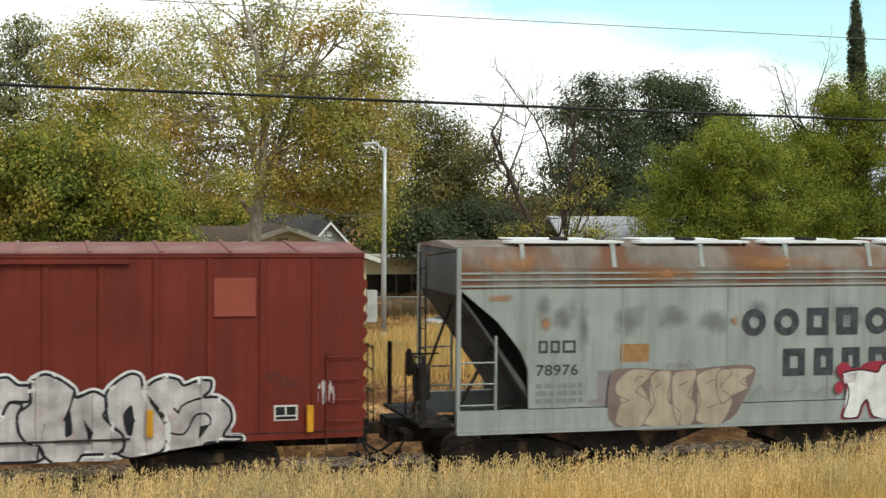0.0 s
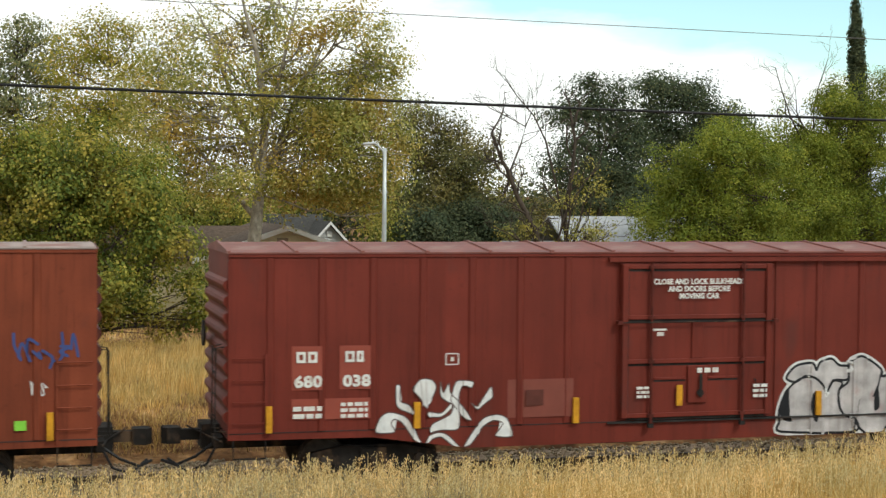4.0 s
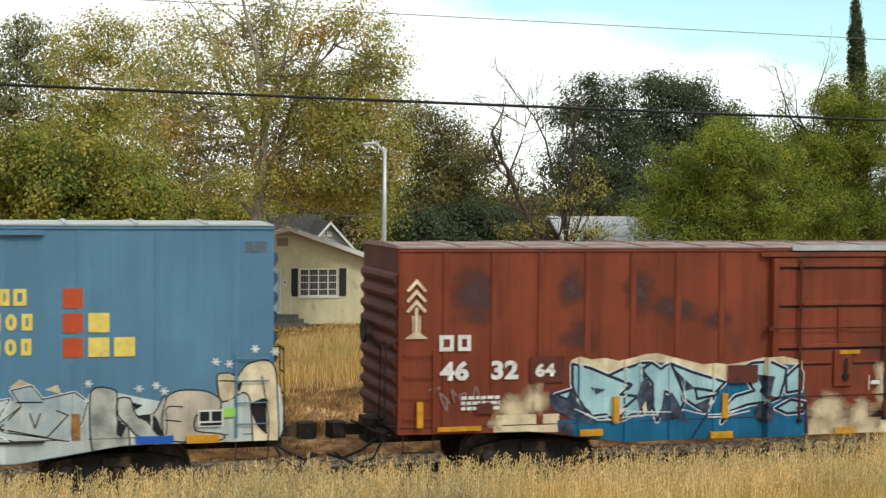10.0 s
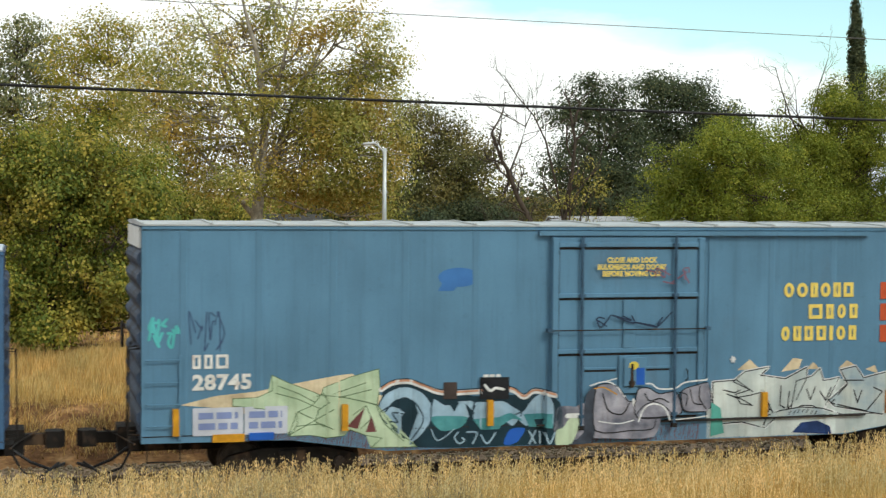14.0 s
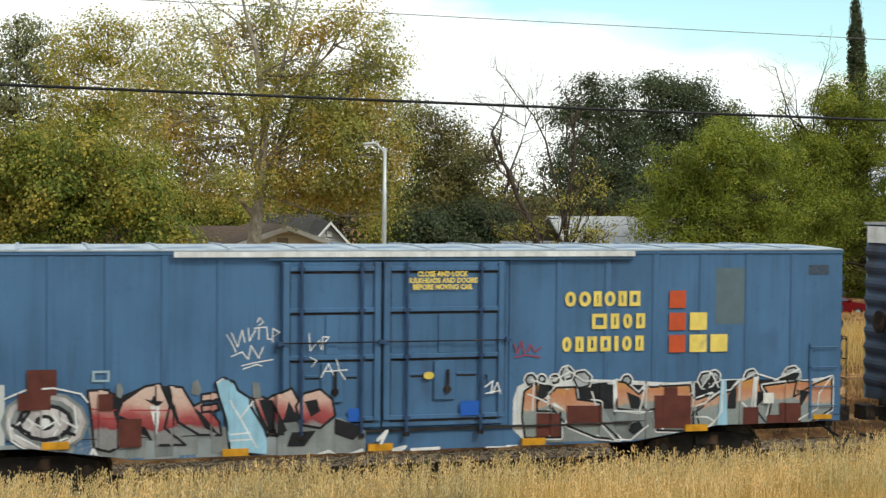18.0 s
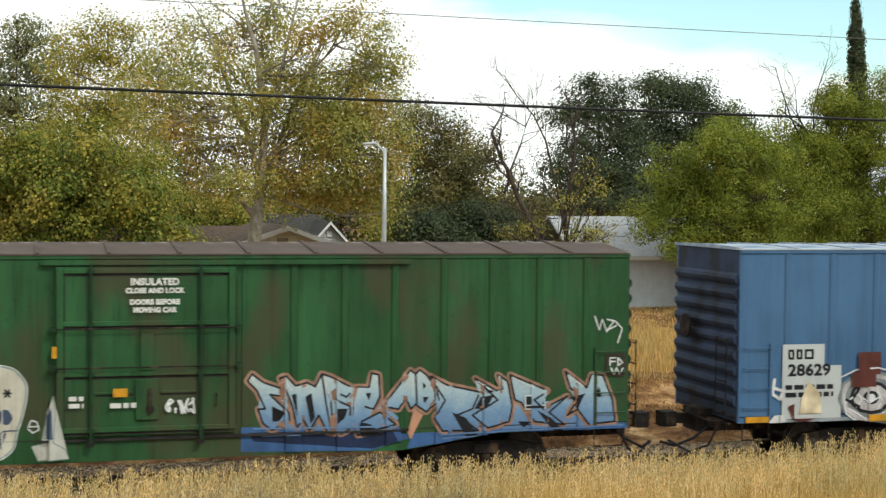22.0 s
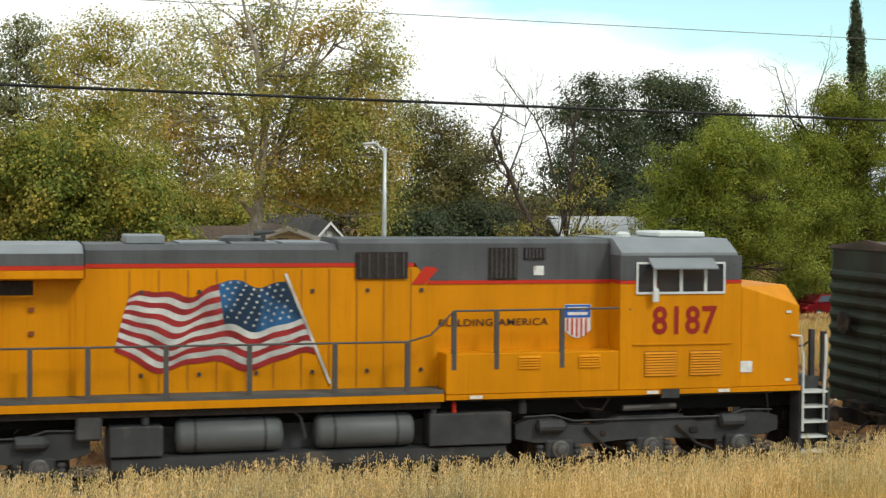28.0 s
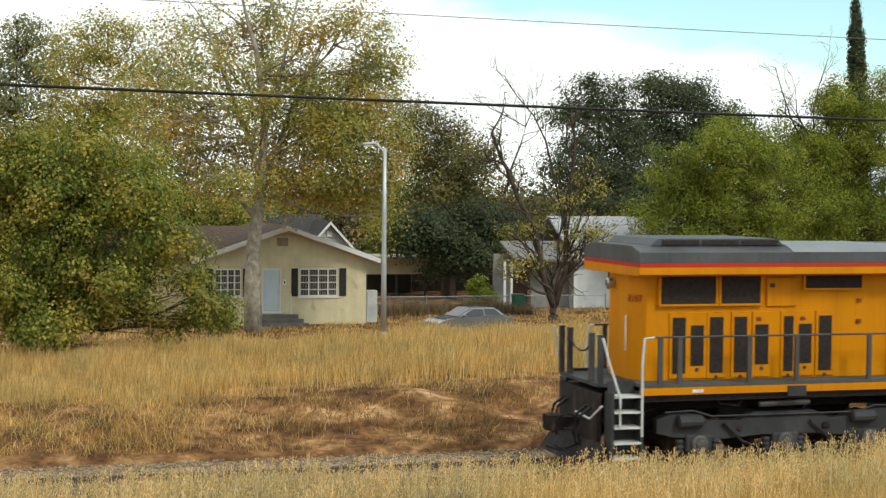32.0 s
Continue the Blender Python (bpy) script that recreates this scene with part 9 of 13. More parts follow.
    stroke([(7.17, 1.93), (7.23, 1.82)], white_spray, 0.026)
    stroke([(7.17, 1.82), (7.23, 1.93)], white_spray, 0.026)
    stroke([(5.83, 2.04), (5.96, 2.03)], white_spray, 0.026)
    stroke([(5.86, 2.09), (5.92, 1.98)], white_spray, 0.026)
    stroke([(5.86, 1.98), (5.92, 2.09)], white_spray, 0.026)
    stroke([(2.18, 2.21), (2.30, 2.21)], white_spray, 0.026)
    stroke([(2.21, 2.27), (2.27, 2.15)], white_spray, 0.026)
    stroke([(2.21, 2.16), (2.27, 2.26)], white_spray, 0.026)
    stroke([(9.09, 2.53), (9.24, 2.53)], white_spray, 0.026)
    stroke([(9.13, 2.59), (9.20, 2.47)], white_spray, 0.026)
    stroke([(9.13, 2.47), (9.20, 2.58)], white_spray, 0.026)
    tag(t, -9.0, -8.45, 2.62, 3.2, mat("aqua_spray", (0.10, 0.45, 0.45), 0.5), 46, 7, 0.05, "aqua sprayed tag")
    tag(t, -8.3, -7.7, 2.55, 3.3, mat("faded_navy", (0.05, 0.09, 0.17), 0.6), 47, 6, 0.022)
    tag(t, -0.9, 0.8, 2.85, 3.2, mat("navy_line", (0.02, 0.035, 0.07), 0.6), 48, 5, 0.028, "", cf)
    tag(t, 0.4, 1.3, 3.7, 4.05, mat("faint_red", (0.20, 0.10, 0.14), 0.6), 49, 5, 0.025, "", cf)
    flat(t, "stencil_box", mat("pale_lilac", (0.50, 0.52, 0.58), 0.6), [rect(-8.25, -7.35, 1.05, 1.55), rect(-7.33, -6.55, 1.05, 1.55)], 0.022, "pale repainted number panel")
    small_print(t, -8.15, -7.45, 1.12, 1.5, 2, mat("blue_print", (0.2, 0.25, 0.45), 0.6), 50, 0.027)
    small_print(t, -7.25, -6.65, 1.12, 1.5, 2, mat("blue_print_pale", (0.2, 0.25, 0.45), 0.6), 51, 0.027)
    for a, b, m in ((-7.9, -7.33, amber), (7.59, 8.17, amber), (-7.25, -6.8, blue_label), (6.71, 7.36, blue_label)):
        part("label_plate", boxes((a, b, -1.565, -1.502, 0.93 if abs(a) > 7.3 else 0.95, 1.07 if m is amber else 1.08)), m, t)
    flat(t, "data_plate", white_paint, [rect(7.79, 8.24, 1.22, 1.52)], 0.055)
    flat(t, "data_panel", black_paint, [rect(7.82, 7.99, 1.32, 1.49), rect(8.03, 8.21, 1.32, 1.49), rect(7.82, 8.21, 1.24, 1.29)], 0.059)
    flat(t, "sticker", mat("lime_sticker", (0.3, 0.6, 0.1), 0.5), [rect(8.24, 8.45, 1.38, 1.54)], 0.057)
    small_print(t, -2.9, -2.55, 1.98, 2.06, 1, white_paint, 52, 0.16)
    part("door_lock_box", boxes((-0.1, 0.35, -1.66, -1.631, 1.75, 2.3)), blue, t, bevel=0.01)
    flat(t, "door_sticker", mat("yellow_sticker", (0.7, 0.55, 0.08), 0.5), [ring(0.1, 2.15, 0.1, 0.08)], 0.165)
    flat(t, "door_sticker", blue_label, [rect(0.15, 0.32, 1.78, 2.1)], 0.165)
    reflectors(t, [], [-8.55, -5.50, -2.73, 2.91])


build_tall_blue_car()


# ---- blue boxcar with double doors ----
def build_blue_car():
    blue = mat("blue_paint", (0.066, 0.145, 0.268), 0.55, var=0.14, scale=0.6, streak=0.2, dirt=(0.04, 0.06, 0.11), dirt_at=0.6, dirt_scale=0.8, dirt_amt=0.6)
    roofm = mat("pale_blue_white_roof", (0.40, 0.45, 0.50), 0.6, var=0.2, scale=2, dirt=(0.12, 0.18, 0.28), dirt_at=0.48)
    # Darker than the side to show a shaded end, plus soot.
    end_m = mat("shaded_sooty_dark_blue_end", (0.035, 0.055, 0.10), 0.7, var=0.3, scale=1.2, dirt=(0.02, 0.02, 0.025), dirt_at=0.5)
    doors = [(-2.12, -0.30), (-0.26, 2.07)]
    rx = panel_posts(-2.12, 2.07, 0.98)
    t = boxcar(-64.91, "blue double-door boxcar with orange and red graffiti", blue, roofm, 4.34, 4.40, doors, rx, 0.028, end_m, rods=(2.69,), bars=(1.28, 2.41, 3.27, 4.02), track_to=4.65, bar_m=mat("grimy_door_bar", (0.034, 0.070, 0.15), 0.7, var=0.35, scale=3, streak=0.4))
    cf = ribs_conform(rx, 0.03, doors)
    part("roof_flashing", boxes((-4.05, 4.65, -1.64, -1.602, 4.24, 4.34)), white_spray, t, "white door-track cover")
    service_name(t, 3.23, 2.42, yellow_paint, orange_paint, 0.034)
    for k, line in enumerate(("CLOSE AND LOCK", "BULKHEADS AND DOORS", "BEFORE MOVING CAR")):
        lettering(line, 0.85, 3.88 - k * 0.12, 0.09, yellow_paint, t, -1.628, 0.85, 0.006, align="CENTER")
    flat(t, "number_panel", mat("pale_grey_panel", (0.48, 0.50, 0.49), 0.6, var=0.08), [rect(-8.22, -7.3, 1.0, 2.48), rect(-7.3, -6.92, 1.0, 2.05)], 0.031, "pale grey number panel")
    block_word(t, [0.13, 0.13, 0.2], -8.1, 2.18, 0.2, 0.05, 0.045, black_paint, "black owner's letters", 0.036)
    lettering("28629", -8.1, 1.86, 0.22, black_paint, t, -1.537, 1.15, 0.012)
    small_print(t, -8.15, -7.1, 1.4, 1.7, 2, black_paint, 61, 0.036)
    flat(t, "vent_grille", mat("grille_dark", (0.05, 0.07, 0.10), 0.7, var=0.3, scale=20), [rect(8.4, 8.85, 3.85, 4.05)], 0.006)
    flat(t, "plate_mark", mat("pale_stencil", (0.3, 0.4, 0.45), 0.6), [rect(-5.45, -5.15, 2.06, 2.10), rect(-5.45, -5.15, 2.22, 2.26), rect(-5.45, -5.41, 2.1, 2.22), rect(-5.19, -5.15, 2.1, 2.22)], 0.034)
    flat(t, "paint_patch", mat("grey_green_patch", (0.10, 0.14, 0.16), 0.7), [rect(6.4, 7.1, 2.9, 4.0)], 0.0015)
    flat(t, "graffiti_base", mat("grey_wash", (0.26, 0.29, 0.30), 0.6, var=0.25, scale=1.5), band(-8.2, -0.6, 0.66, 1.0), 0.001, "grey sprayed ground", conform=cf)
    # sprayed pieces
    sky_b = mat("sky_blue_spray", (0.30, 0.52, 0.66), 0.5, var=0.15)
    ash = mat("ash_grey_spray", (0.21, 0.23, 0.23), 0.5, var=0.3, scale=2)
    haze_white = mat("hazy_white_spray", (0.42, 0.45, 0.46), 0.5, var=0.3, scale=4)
    rose_line = mat("rose_line_spray", (0.36, 0.04, 0.05), 0.5)
    dull_red = mat("dull_red_tag", (0.28, 0.06, 0.10), 0.6)
    ember = fade_mat("ember_fade", [(0, (0.20, 0.23, 0.22)), (0.47, (0.25, 0.28, 0.27)), (0.50, (0.50, 0.30, 0.20)), (0.66, (0.48, 0.20, 0.10)), (0.8, (0.50, 0.24, 0.06)), (1, (0.56, 0.30, 0.08))], 0.7, 2.05)
    ink, fill_in, stroke = sprayer(t, cf, black_paint, 0.04, white_spray, 0.03, False, "orange and grey angular graffiti letter")
    fill_in([(2.28, 1.54), (2.36, 1.78), (2.62, 1.92), (3.07, 1.84), (3.85, 1.80), (4.36, 1.87), (4.71, 1.78), (5.51, 1.78), (6.10, 1.70), (6.39, 1.82), (7.17, 1.82), (7.53, 1.76), (8.01, 1.83), (8.32, 1.77), (8.92, 1.82), (9.01, 1.18), (8.40, 0.64), (2.47, 0.79), (2.27, 0.98)], white_spray)
    fill_in([(2.51, 1.78), (3.85, 1.80), (4.94, 1.75), (6.10, 1.68), (7.17, 1.81), (8.14, 1.77), (8.87, 1.70), (8.82, 1.13), (2.52, 1.21)], black_paint)
    fill_in([(2.49, 1.32), (8.94, 1.30), (8.46, 0.61), (6.00, 0.69), (2.47, 0.71)], ash)
    ink([(3.21, 2.01), (3.26, 2.11), (3.37, 2.13), (3.46, 2.04), (3.43, 1.92), (3.27, 1.89)], haze_white)
    ink([(3.02, 1.91), (3.05, 1.97), (3.12, 1.98), (3.17, 1.93), (3.16, 1.85), (3.06, 1.83)], haze_white)
    ink([(3.48, 1.89), (3.55, 2.02), (3.70, 2.04), (3.82, 1.93), (3.79, 1.77), (3.57, 1.72)], haze_white)
    ink([(2.78, 1.92), (2.80, 1.97), (2.86, 1.98), (2.91, 1.93), (2.90, 1.87), (2.81, 1.85)], haze_white)
    ink([(6.06, 1.82), (6.12, 1.94), (6.26, 1.96), (6.37, 1.86), (6.34, 1.72), (6.14, 1.68)], haze_white)
    ink([(6.29, 1.88), (6.33, 1.96), (6.42, 1.98), (6.50, 1.91), (6.48, 1.81), (6.34, 1.78)], haze_white)
    ink([(7.04, 1.87), (7.09, 1.96), (7.21, 1.99), (7.30, 1.90), (7.27, 1.78), (7.10, 1.74)], haze_white)
    ink([(7.89, 1.88), (7.96, 2.00), (8.11, 2.03), (8.23, 1.92), (8.20, 1.76), (7.98, 1.72)], haze_white)
    ink([(2.52, 1.91), (2.56, 1.99), (2.65, 2.00), (2.72, 1.93), (2.70, 1.84), (2.57, 1.81)], haze_white)
    ink([(4.47, 1.85), (4.51, 1.92), (4.59, 1.94), (4.65, 1.87), (4.64, 1.79), (4.52, 1.76)], haze_white)
    ink([(2.49, 1.69), (2.74, 1.85), (2.75, 1.31), (3.21, 1.29), (3.22, 0.80), (2.52, 0.81), (2.45, 1.21)], ember)
    ink([(2.91, 1.51), (3.12, 1.75), (3.51, 1.75), (3.56, 1.51), (4.02, 1.44), (4.04, 1.06), (4.44, 0.71), (3.92, 0.78), (3.35, 1.02)], ember)
    ink([(4.33, 1.84), (4.53, 1.81), (4.82, 1.57), (4.94, 1.71), (5.88, 1.73), (5.91, 1.55), (6.00, 1.44), (6.35, 1.54), (5.94, 1.21), (5.95, 0.82), (5.19, 0.87), (5.13, 1.29), (4.83, 1.24), (4.37, 1.31)], ember)
    ink([(6.00, 1.21), (6.52, 1.55), (6.76, 1.58), (6.94, 1.77), (7.30, 1.88), (7.28, 1.23), (7.56, 0.88), (7.02, 0.78), (6.59, 0.74), (6.13, 0.73)], ember)
    ink([(7.44, 1.67), (8.15, 1.74), (8.09, 1.44), (8.63, 1.70), (8.95, 1.81), (8.96, 1.17), (8.47, 0.91), (8.23, 0.63), (7.80, 0.76), (7.55, 0.99), (7.64, 1.38)], ember)
    fill_in([(2.78, 1.85), (3.07, 1.78), (2.93, 1.57), (2.76, 1.48)], black_paint)
    fill_in([(3.85, 1.80), (4.32, 1.84), (4.29, 1.37), (3.94, 1.59)], black_paint)
    fill_in([(4.56, 1.63), (4.82, 1.52), (4.95, 1.29), (4.65, 1.30)], black_paint)
    fill_in([(6.10, 1.68), (6.33, 1.92), (6.45, 1.87), (6.25, 1.63)], black_paint)
    fill_in([(6.69, 1.52), (6.88, 1.66), (6.86, 1.24), (6.67, 1.24)], black_paint)
    fill_in([(8.15, 1.59), (8.46, 1.53), (8.28, 1.25)], black_paint)
    fill_in([(7.74, 1.78), (8.01, 1.94), (8.23, 1.91), (8.14, 1.77)], black_paint)
    fill_in([(3.57, 1.75), (3.80, 1.74), (3.83, 1.50), (3.60, 1.51)], black_paint)
    fill_in([(4.66, 1.01), (4.83, 1.06), (4.92, 0.92), (4.72, 0.79), (4.61, 0.88)], black_paint)
    fill_in([(7.32, 1.57), (7.47, 1.54), (7.44, 1.39), (7.30, 1.26)], black_paint)
    stroke([(2.68, 1.85), (2.66, 1.32)], white_spray, 0.030)
    stroke([(2.57, 1.64), (3.27, 1.33)], white_spray, 0.030)
    stroke([(3.27, 1.33), (2.99, 1.51)], white_spray, 0.030)
    stroke([(3.85, 1.65), (3.94, 1.36)], white_spray, 0.030)
    stroke([(4.28, 1.81), (4.30, 1.27), (4.94, 1.24)], white_spray, 0.030)
    stroke([(4.03, 1.03), (4.32, 0.72), (4.66, 0.70), (5.00, 0.97)], white_spray, 0.030)
    stroke([(4.94, 1.71), (4.83, 1.25)], white_spray, 0.030)
    stroke([(5.93, 1.30), (6.19, 1.38), (6.34, 1.57)], white_spray, 0.030)
    stroke([(5.99, 1.11), (6.23, 1.10), (6.40, 1.01), (6.08, 0.74)], white_spray, 0.030)
    stroke([(6.93, 1.75), (6.92, 1.41), (7.18, 1.18)], white_spray, 0.030)
    stroke([(8.21, 0.98), (8.64, 1.19), (8.66, 1.48), (8.93, 1.81)], white_spray, 0.030)
    stroke([(7.23, 1.85), (7.18, 1.18)], white_spray, 0.030)
    stroke([(2.62, 1.91), (2.90, 1.82), (3.40, 2.05), (3.68, 1.86), (3.96, 1.85), (4.36, 1.84)], white_spray, 0.030)
    stroke([(6.10, 1.68), (6.33, 1.96), (6.48, 1.67)], white_spray, 0.030)
    stroke([(6.81, 1.69), (7.23, 1.94), (7.77, 1.78)], white_spray, 0.030)
    stroke([(7.68, 1.78), (8.22, 2.00), (8.26, 1.83)], white_spray, 0.030)
    fill_in([(2.74, 0.83), (3.20, 0.82), (3.19, 1.26), (2.74, 1.27)], maroon_spray)
    fill_in([(3.35, 1.03), (4.04, 1.00), (4.04, 1.38), (3.35, 1.40)], maroon_spray)
    fill_in([(5.13, 0.91), (5.91, 0.89), (5.90, 1.52), (5.12, 1.55)], maroon_spray)
    fill_in([(5.34, 1.50), (5.62, 1.49), (5.61, 1.70), (5.34, 1.70)], maroon_spray)
    fill_in([(7.00, 0.78), (7.35, 0.77), (7.34, 1.26), (7.00, 1.27)], maroon_spray)
    fill_in([(7.80, 0.88), (8.27, 0.87), (8.27, 1.32), (7.79, 1.33)], maroon_spray)
    fill_in([(7.53, 0.94), (7.86, 0.93), (7.86, 1.09), (7.53, 1.10)], maroon_spray)
    fill_in([(6.53, 1.81), (6.64, 1.81), (6.68, 0.74), (6.46, 0.71)], sky_b)
    stroke([(6.57, 1.81), (6.55, 1.20), (6.23, 0.77)], white_spray, 0.030)
    stroke([(6.23, 0.74), (6.83, 0.72)], white_spray, 0.030)
    blush = fade_mat("blush_fade", [(0, (0.20, 0.20, 0.20)), (0.36, (0.22, 0.22, 0.22)), (0.40, (0.22, 0.03, 0.035)), (0.52, (0.34, 0.07, 0.07)), (0.70, (0.55, 0.36, 0.30)), (1, (0.62, 0.50, 0.42))], 0.7, 2.05)
    ink, fill_in, stroke = sprayer(t, cf, black_paint, 0.045, None, 0.0, False, "red, rose and grey graffiti letter outlined in black")
    fill_in([(-5.52, 1.26), (-5.05, 1.41), (-4.46, 1.51), (-3.85, 1.38), (-3.06, 1.18), (-2.99, 0.74), (-5.43, 0.68)], ash)
    fill_in([(-3.10, 1.21), (-1.95, 1.34), (-1.05, 1.31), (-0.59, 1.07), (-0.59, 0.61), (-2.28, 0.63), (-3.16, 0.71)], ash)
    fill_in([(-5.17, 1.90), (-4.93, 1.81), (-4.55, 1.97), (-4.13, 1.96), (-3.79, 1.38), (-4.45, 1.05), (-4.87, 1.24), (-5.02, 1.36)], black_paint)
    ink([(-5.53, 1.91), (-5.17, 1.92), (-5.02, 1.36), (-4.83, 1.28), (-4.80, 1.00), (-5.15, 0.83), (-5.42, 0.90), (-5.46, 1.41)], blush)
    ink([(-5.02, 1.46), (-4.93, 1.70), (-4.55, 1.96), (-4.27, 2.00), (-4.11, 1.61), (-4.20, 1.22), (-3.83, 0.90), (-4.39, 0.92), (-4.54, 1.21)], blush)
    ink([(-4.13, 1.96), (-3.89, 1.93), (-3.69, 1.59), (-3.54, 1.66), (-3.23, 1.29), (-3.20, 1.06), (-3.59, 1.07), (-3.96, 1.31)], blush)
    ink([(-3.55, 1.79), (-3.22, 1.84), (-3.23, 1.71), (-3.55, 1.66)], blush)
    ink([(-3.55, 1.59), (-3.28, 1.63), (-3.24, 1.51), (-3.54, 1.47)], blush)
    ink([(-2.63, 1.69), (-2.38, 1.69), (-2.18, 1.14), (-2.34, 1.09), (-2.50, 1.39)], blush)
    ink([(-2.78, 1.70), (-2.44, 1.72), (-2.16, 1.33), (-2.10, 1.05), (-2.38, 1.12), (-2.56, 1.46)], blush)
    ink([(-2.28, 1.74), (-1.95, 1.88), (-1.83, 1.66), (-1.88, 1.33), (-2.21, 1.28), (-2.45, 1.62)], blush)
    ink([(-1.88, 1.55), (-1.73, 1.78), (-1.43, 1.85), (-1.21, 1.66), (-1.15, 1.36), (-1.43, 1.14), (-1.77, 1.21)], blush)
    fill_in([(-2.23, 1.66), (-2.00, 1.65), (-2.03, 1.37), (-1.81, 1.28), (-2.11, 1.26)], black_paint)
    fill_in([(-1.72, 1.63), (-1.49, 1.67), (-1.43, 1.45), (-1.60, 1.35)], black_paint)
    fill_in([(-2.53, 1.67), (-2.28, 1.66), (-2.03, 1.12), (-2.28, 0.95)], black_paint)
    fill_in([(-1.95, 1.08), (-1.50, 1.10), (-1.72, 0.82), (-2.03, 0.83)], black_paint)
    fill_in([(-1.16, 1.31), (-0.59, 1.12), (-0.82, 0.90), (-1.16, 1.03)], black_paint)
    fill_in([(-4.55, 1.74), (-4.43, 1.71), (-4.39, 1.81), (-4.34, 1.71), (-4.22, 1.69), (-4.32, 1.61), (-4.40, 1.64)], black_paint)
    fill_in([(-3.70, 1.58), (-3.55, 1.46), (-3.24, 1.07), (-3.49, 1.19)], black_paint)
    fill_in([(-4.46, 1.62), (-4.28, 1.61), (-4.30, 1.33), (-4.34, 1.10), (-4.39, 1.34)], white_spray)
    stroke([(-5.46, 1.59), (-5.05, 1.56)], rose_line, 0.020)
    stroke([(-4.81, 1.55), (-4.10, 1.53)], rose_line, 0.020)
    stroke([(-5.46, 1.43), (-5.05, 1.41)], rose_line, 0.020)
    ink([(-3.31, 2.00), (-3.16, 2.09), (-2.97, 2.00), (-2.90, 1.85), (-2.68, 1.70), (-2.68, 1.57), (-2.43, 1.15), (-2.23, 0.61), (-3.04, 0.76), (-3.12, 1.35), (-3.25, 1.76)], sky_b)
    stroke([(-3.05, 1.68), (-2.86, 1.35), (-2.63, 1.64)], white_spray, 0.030)
    stroke([(-2.86, 1.35), (-2.56, 0.81)], white_spray, 0.030)
    stroke([(-3.04, 1.06), (-2.69, 1.08)], white_spray, 0.030)
    stroke([(-3.04, 0.95), (-2.68, 0.96)], white_spray, 0.030)
    stroke([(-3.28, 2.00), (-3.18, 2.07), (-3.04, 2.00)], white_spray, 0.030)
    fill_in([(-5.03, 2.01), (-4.97, 2.04), (-4.91, 1.90), (-4.96, 1.76), (-5.04, 1.81)], ash)
    fill_in([(-3.71, 2.01), (-3.62, 2.07), (-3.54, 1.86), (-3.61, 1.78), (-3.74, 1.81)], ash)
    fill_in([(-2.64, 1.99), (-2.52, 1.98), (-2.48, 1.69), (-2.63, 1.71)], ash)
    fill_in([(-8.38, 1.07), (-8.21, 1.09), (-8.29, 0.95), (-8.12, 0.96), (-8.43, 0.65), (-8.32, 0.87), (-8.50, 0.86)], white_spray)
    stroke([(-8.38, 1.79), (-8.43, 1.51), (-8.27, 1.40), (-8.21, 1.56), (-8.39, 1.62)], white_spray, 0.060)
    stroke([(-7.42, 0.70), (-7.31, 0.78), (-7.19, 0.66), (-7.02, 0.68)], white_spray, 0.050)
    stroke([(-5.52, 0.68), (-5.43, 0.88), (-5.34, 0.71), (-5.16, 0.67)], white_spray, 0.050)
    stroke([(-5.40, 0.62), (-5.13, 0.61)], white_spray, 0.050)
    stroke([(-1.50, 0.64), (-1.27, 0.72), (-1.16, 0.63)], white_spray, 0.060)
    stroke([(-0.93, 0.62), (-0.65, 0.72)], white_spray, 0.060)
    stroke([(-0.36, 0.89), (-0.19, 1.05), (-0.30, 0.83)], white_spray, 0.060)
    stroke([(-0.07, 0.70), (0.16, 0.75), (-0.01, 0.61)], white_spray, 0.060)
    stroke([(0.28, 0.69), (0.80, 0.70)], white_spray, 0.060)
    stroke([(1.72, 0.67), (2.35, 0.66)], white_spray, 0.060)
    fill_in([(-8.10, 1.25), (-7.96, 1.30), (-7.82, 1.02), (-7.59, 1.12), (-7.42, 1.12), (-7.42, 1.01), (-7.70, 0.93), (-7.96, 0.97)], maroon_spray)
    fill_in([(-5.50, 1.36), (-5.60, 1.08), (-5.87, 0.89), (-6.25, 0.82), (-6.62, 0.91), (-6.89, 1.12), (-6.99, 1.40), (-6.89, 1.68), (-6.62, 1.87), (-6.25, 1.94), (-5.88, 1.85), (-5.61, 1.64)], ash)
    fill_in([(-5.56, 1.36), (-5.65, 1.11), (-5.90, 0.94), (-6.25, 0.88), (-6.59, 0.96), (-6.84, 1.15), (-6.93, 1.40), (-6.84, 1.65), (-6.59, 1.82), (-6.25, 1.88), (-5.91, 1.80), (-5.66, 1.61)], silver_spray)
    fill_in([(-5.67, 1.36), (-5.74, 1.15), (-5.96, 1.01), (-6.25, 0.96), (-6.54, 1.03), (-6.75, 1.19), (-6.83, 1.40), (-6.75, 1.60), (-6.54, 1.75), (-6.25, 1.80), (-5.96, 1.74), (-5.75, 1.58)], ash)
    fill_in([(-5.76, 1.37), (-5.83, 1.20), (-6.00, 1.08), (-6.25, 1.04), (-6.49, 1.09), (-6.67, 1.22), (-6.73, 1.39), (-6.67, 1.56), (-6.49, 1.68), (-6.25, 1.72), (-6.01, 1.67), (-5.83, 1.54)], black_paint)
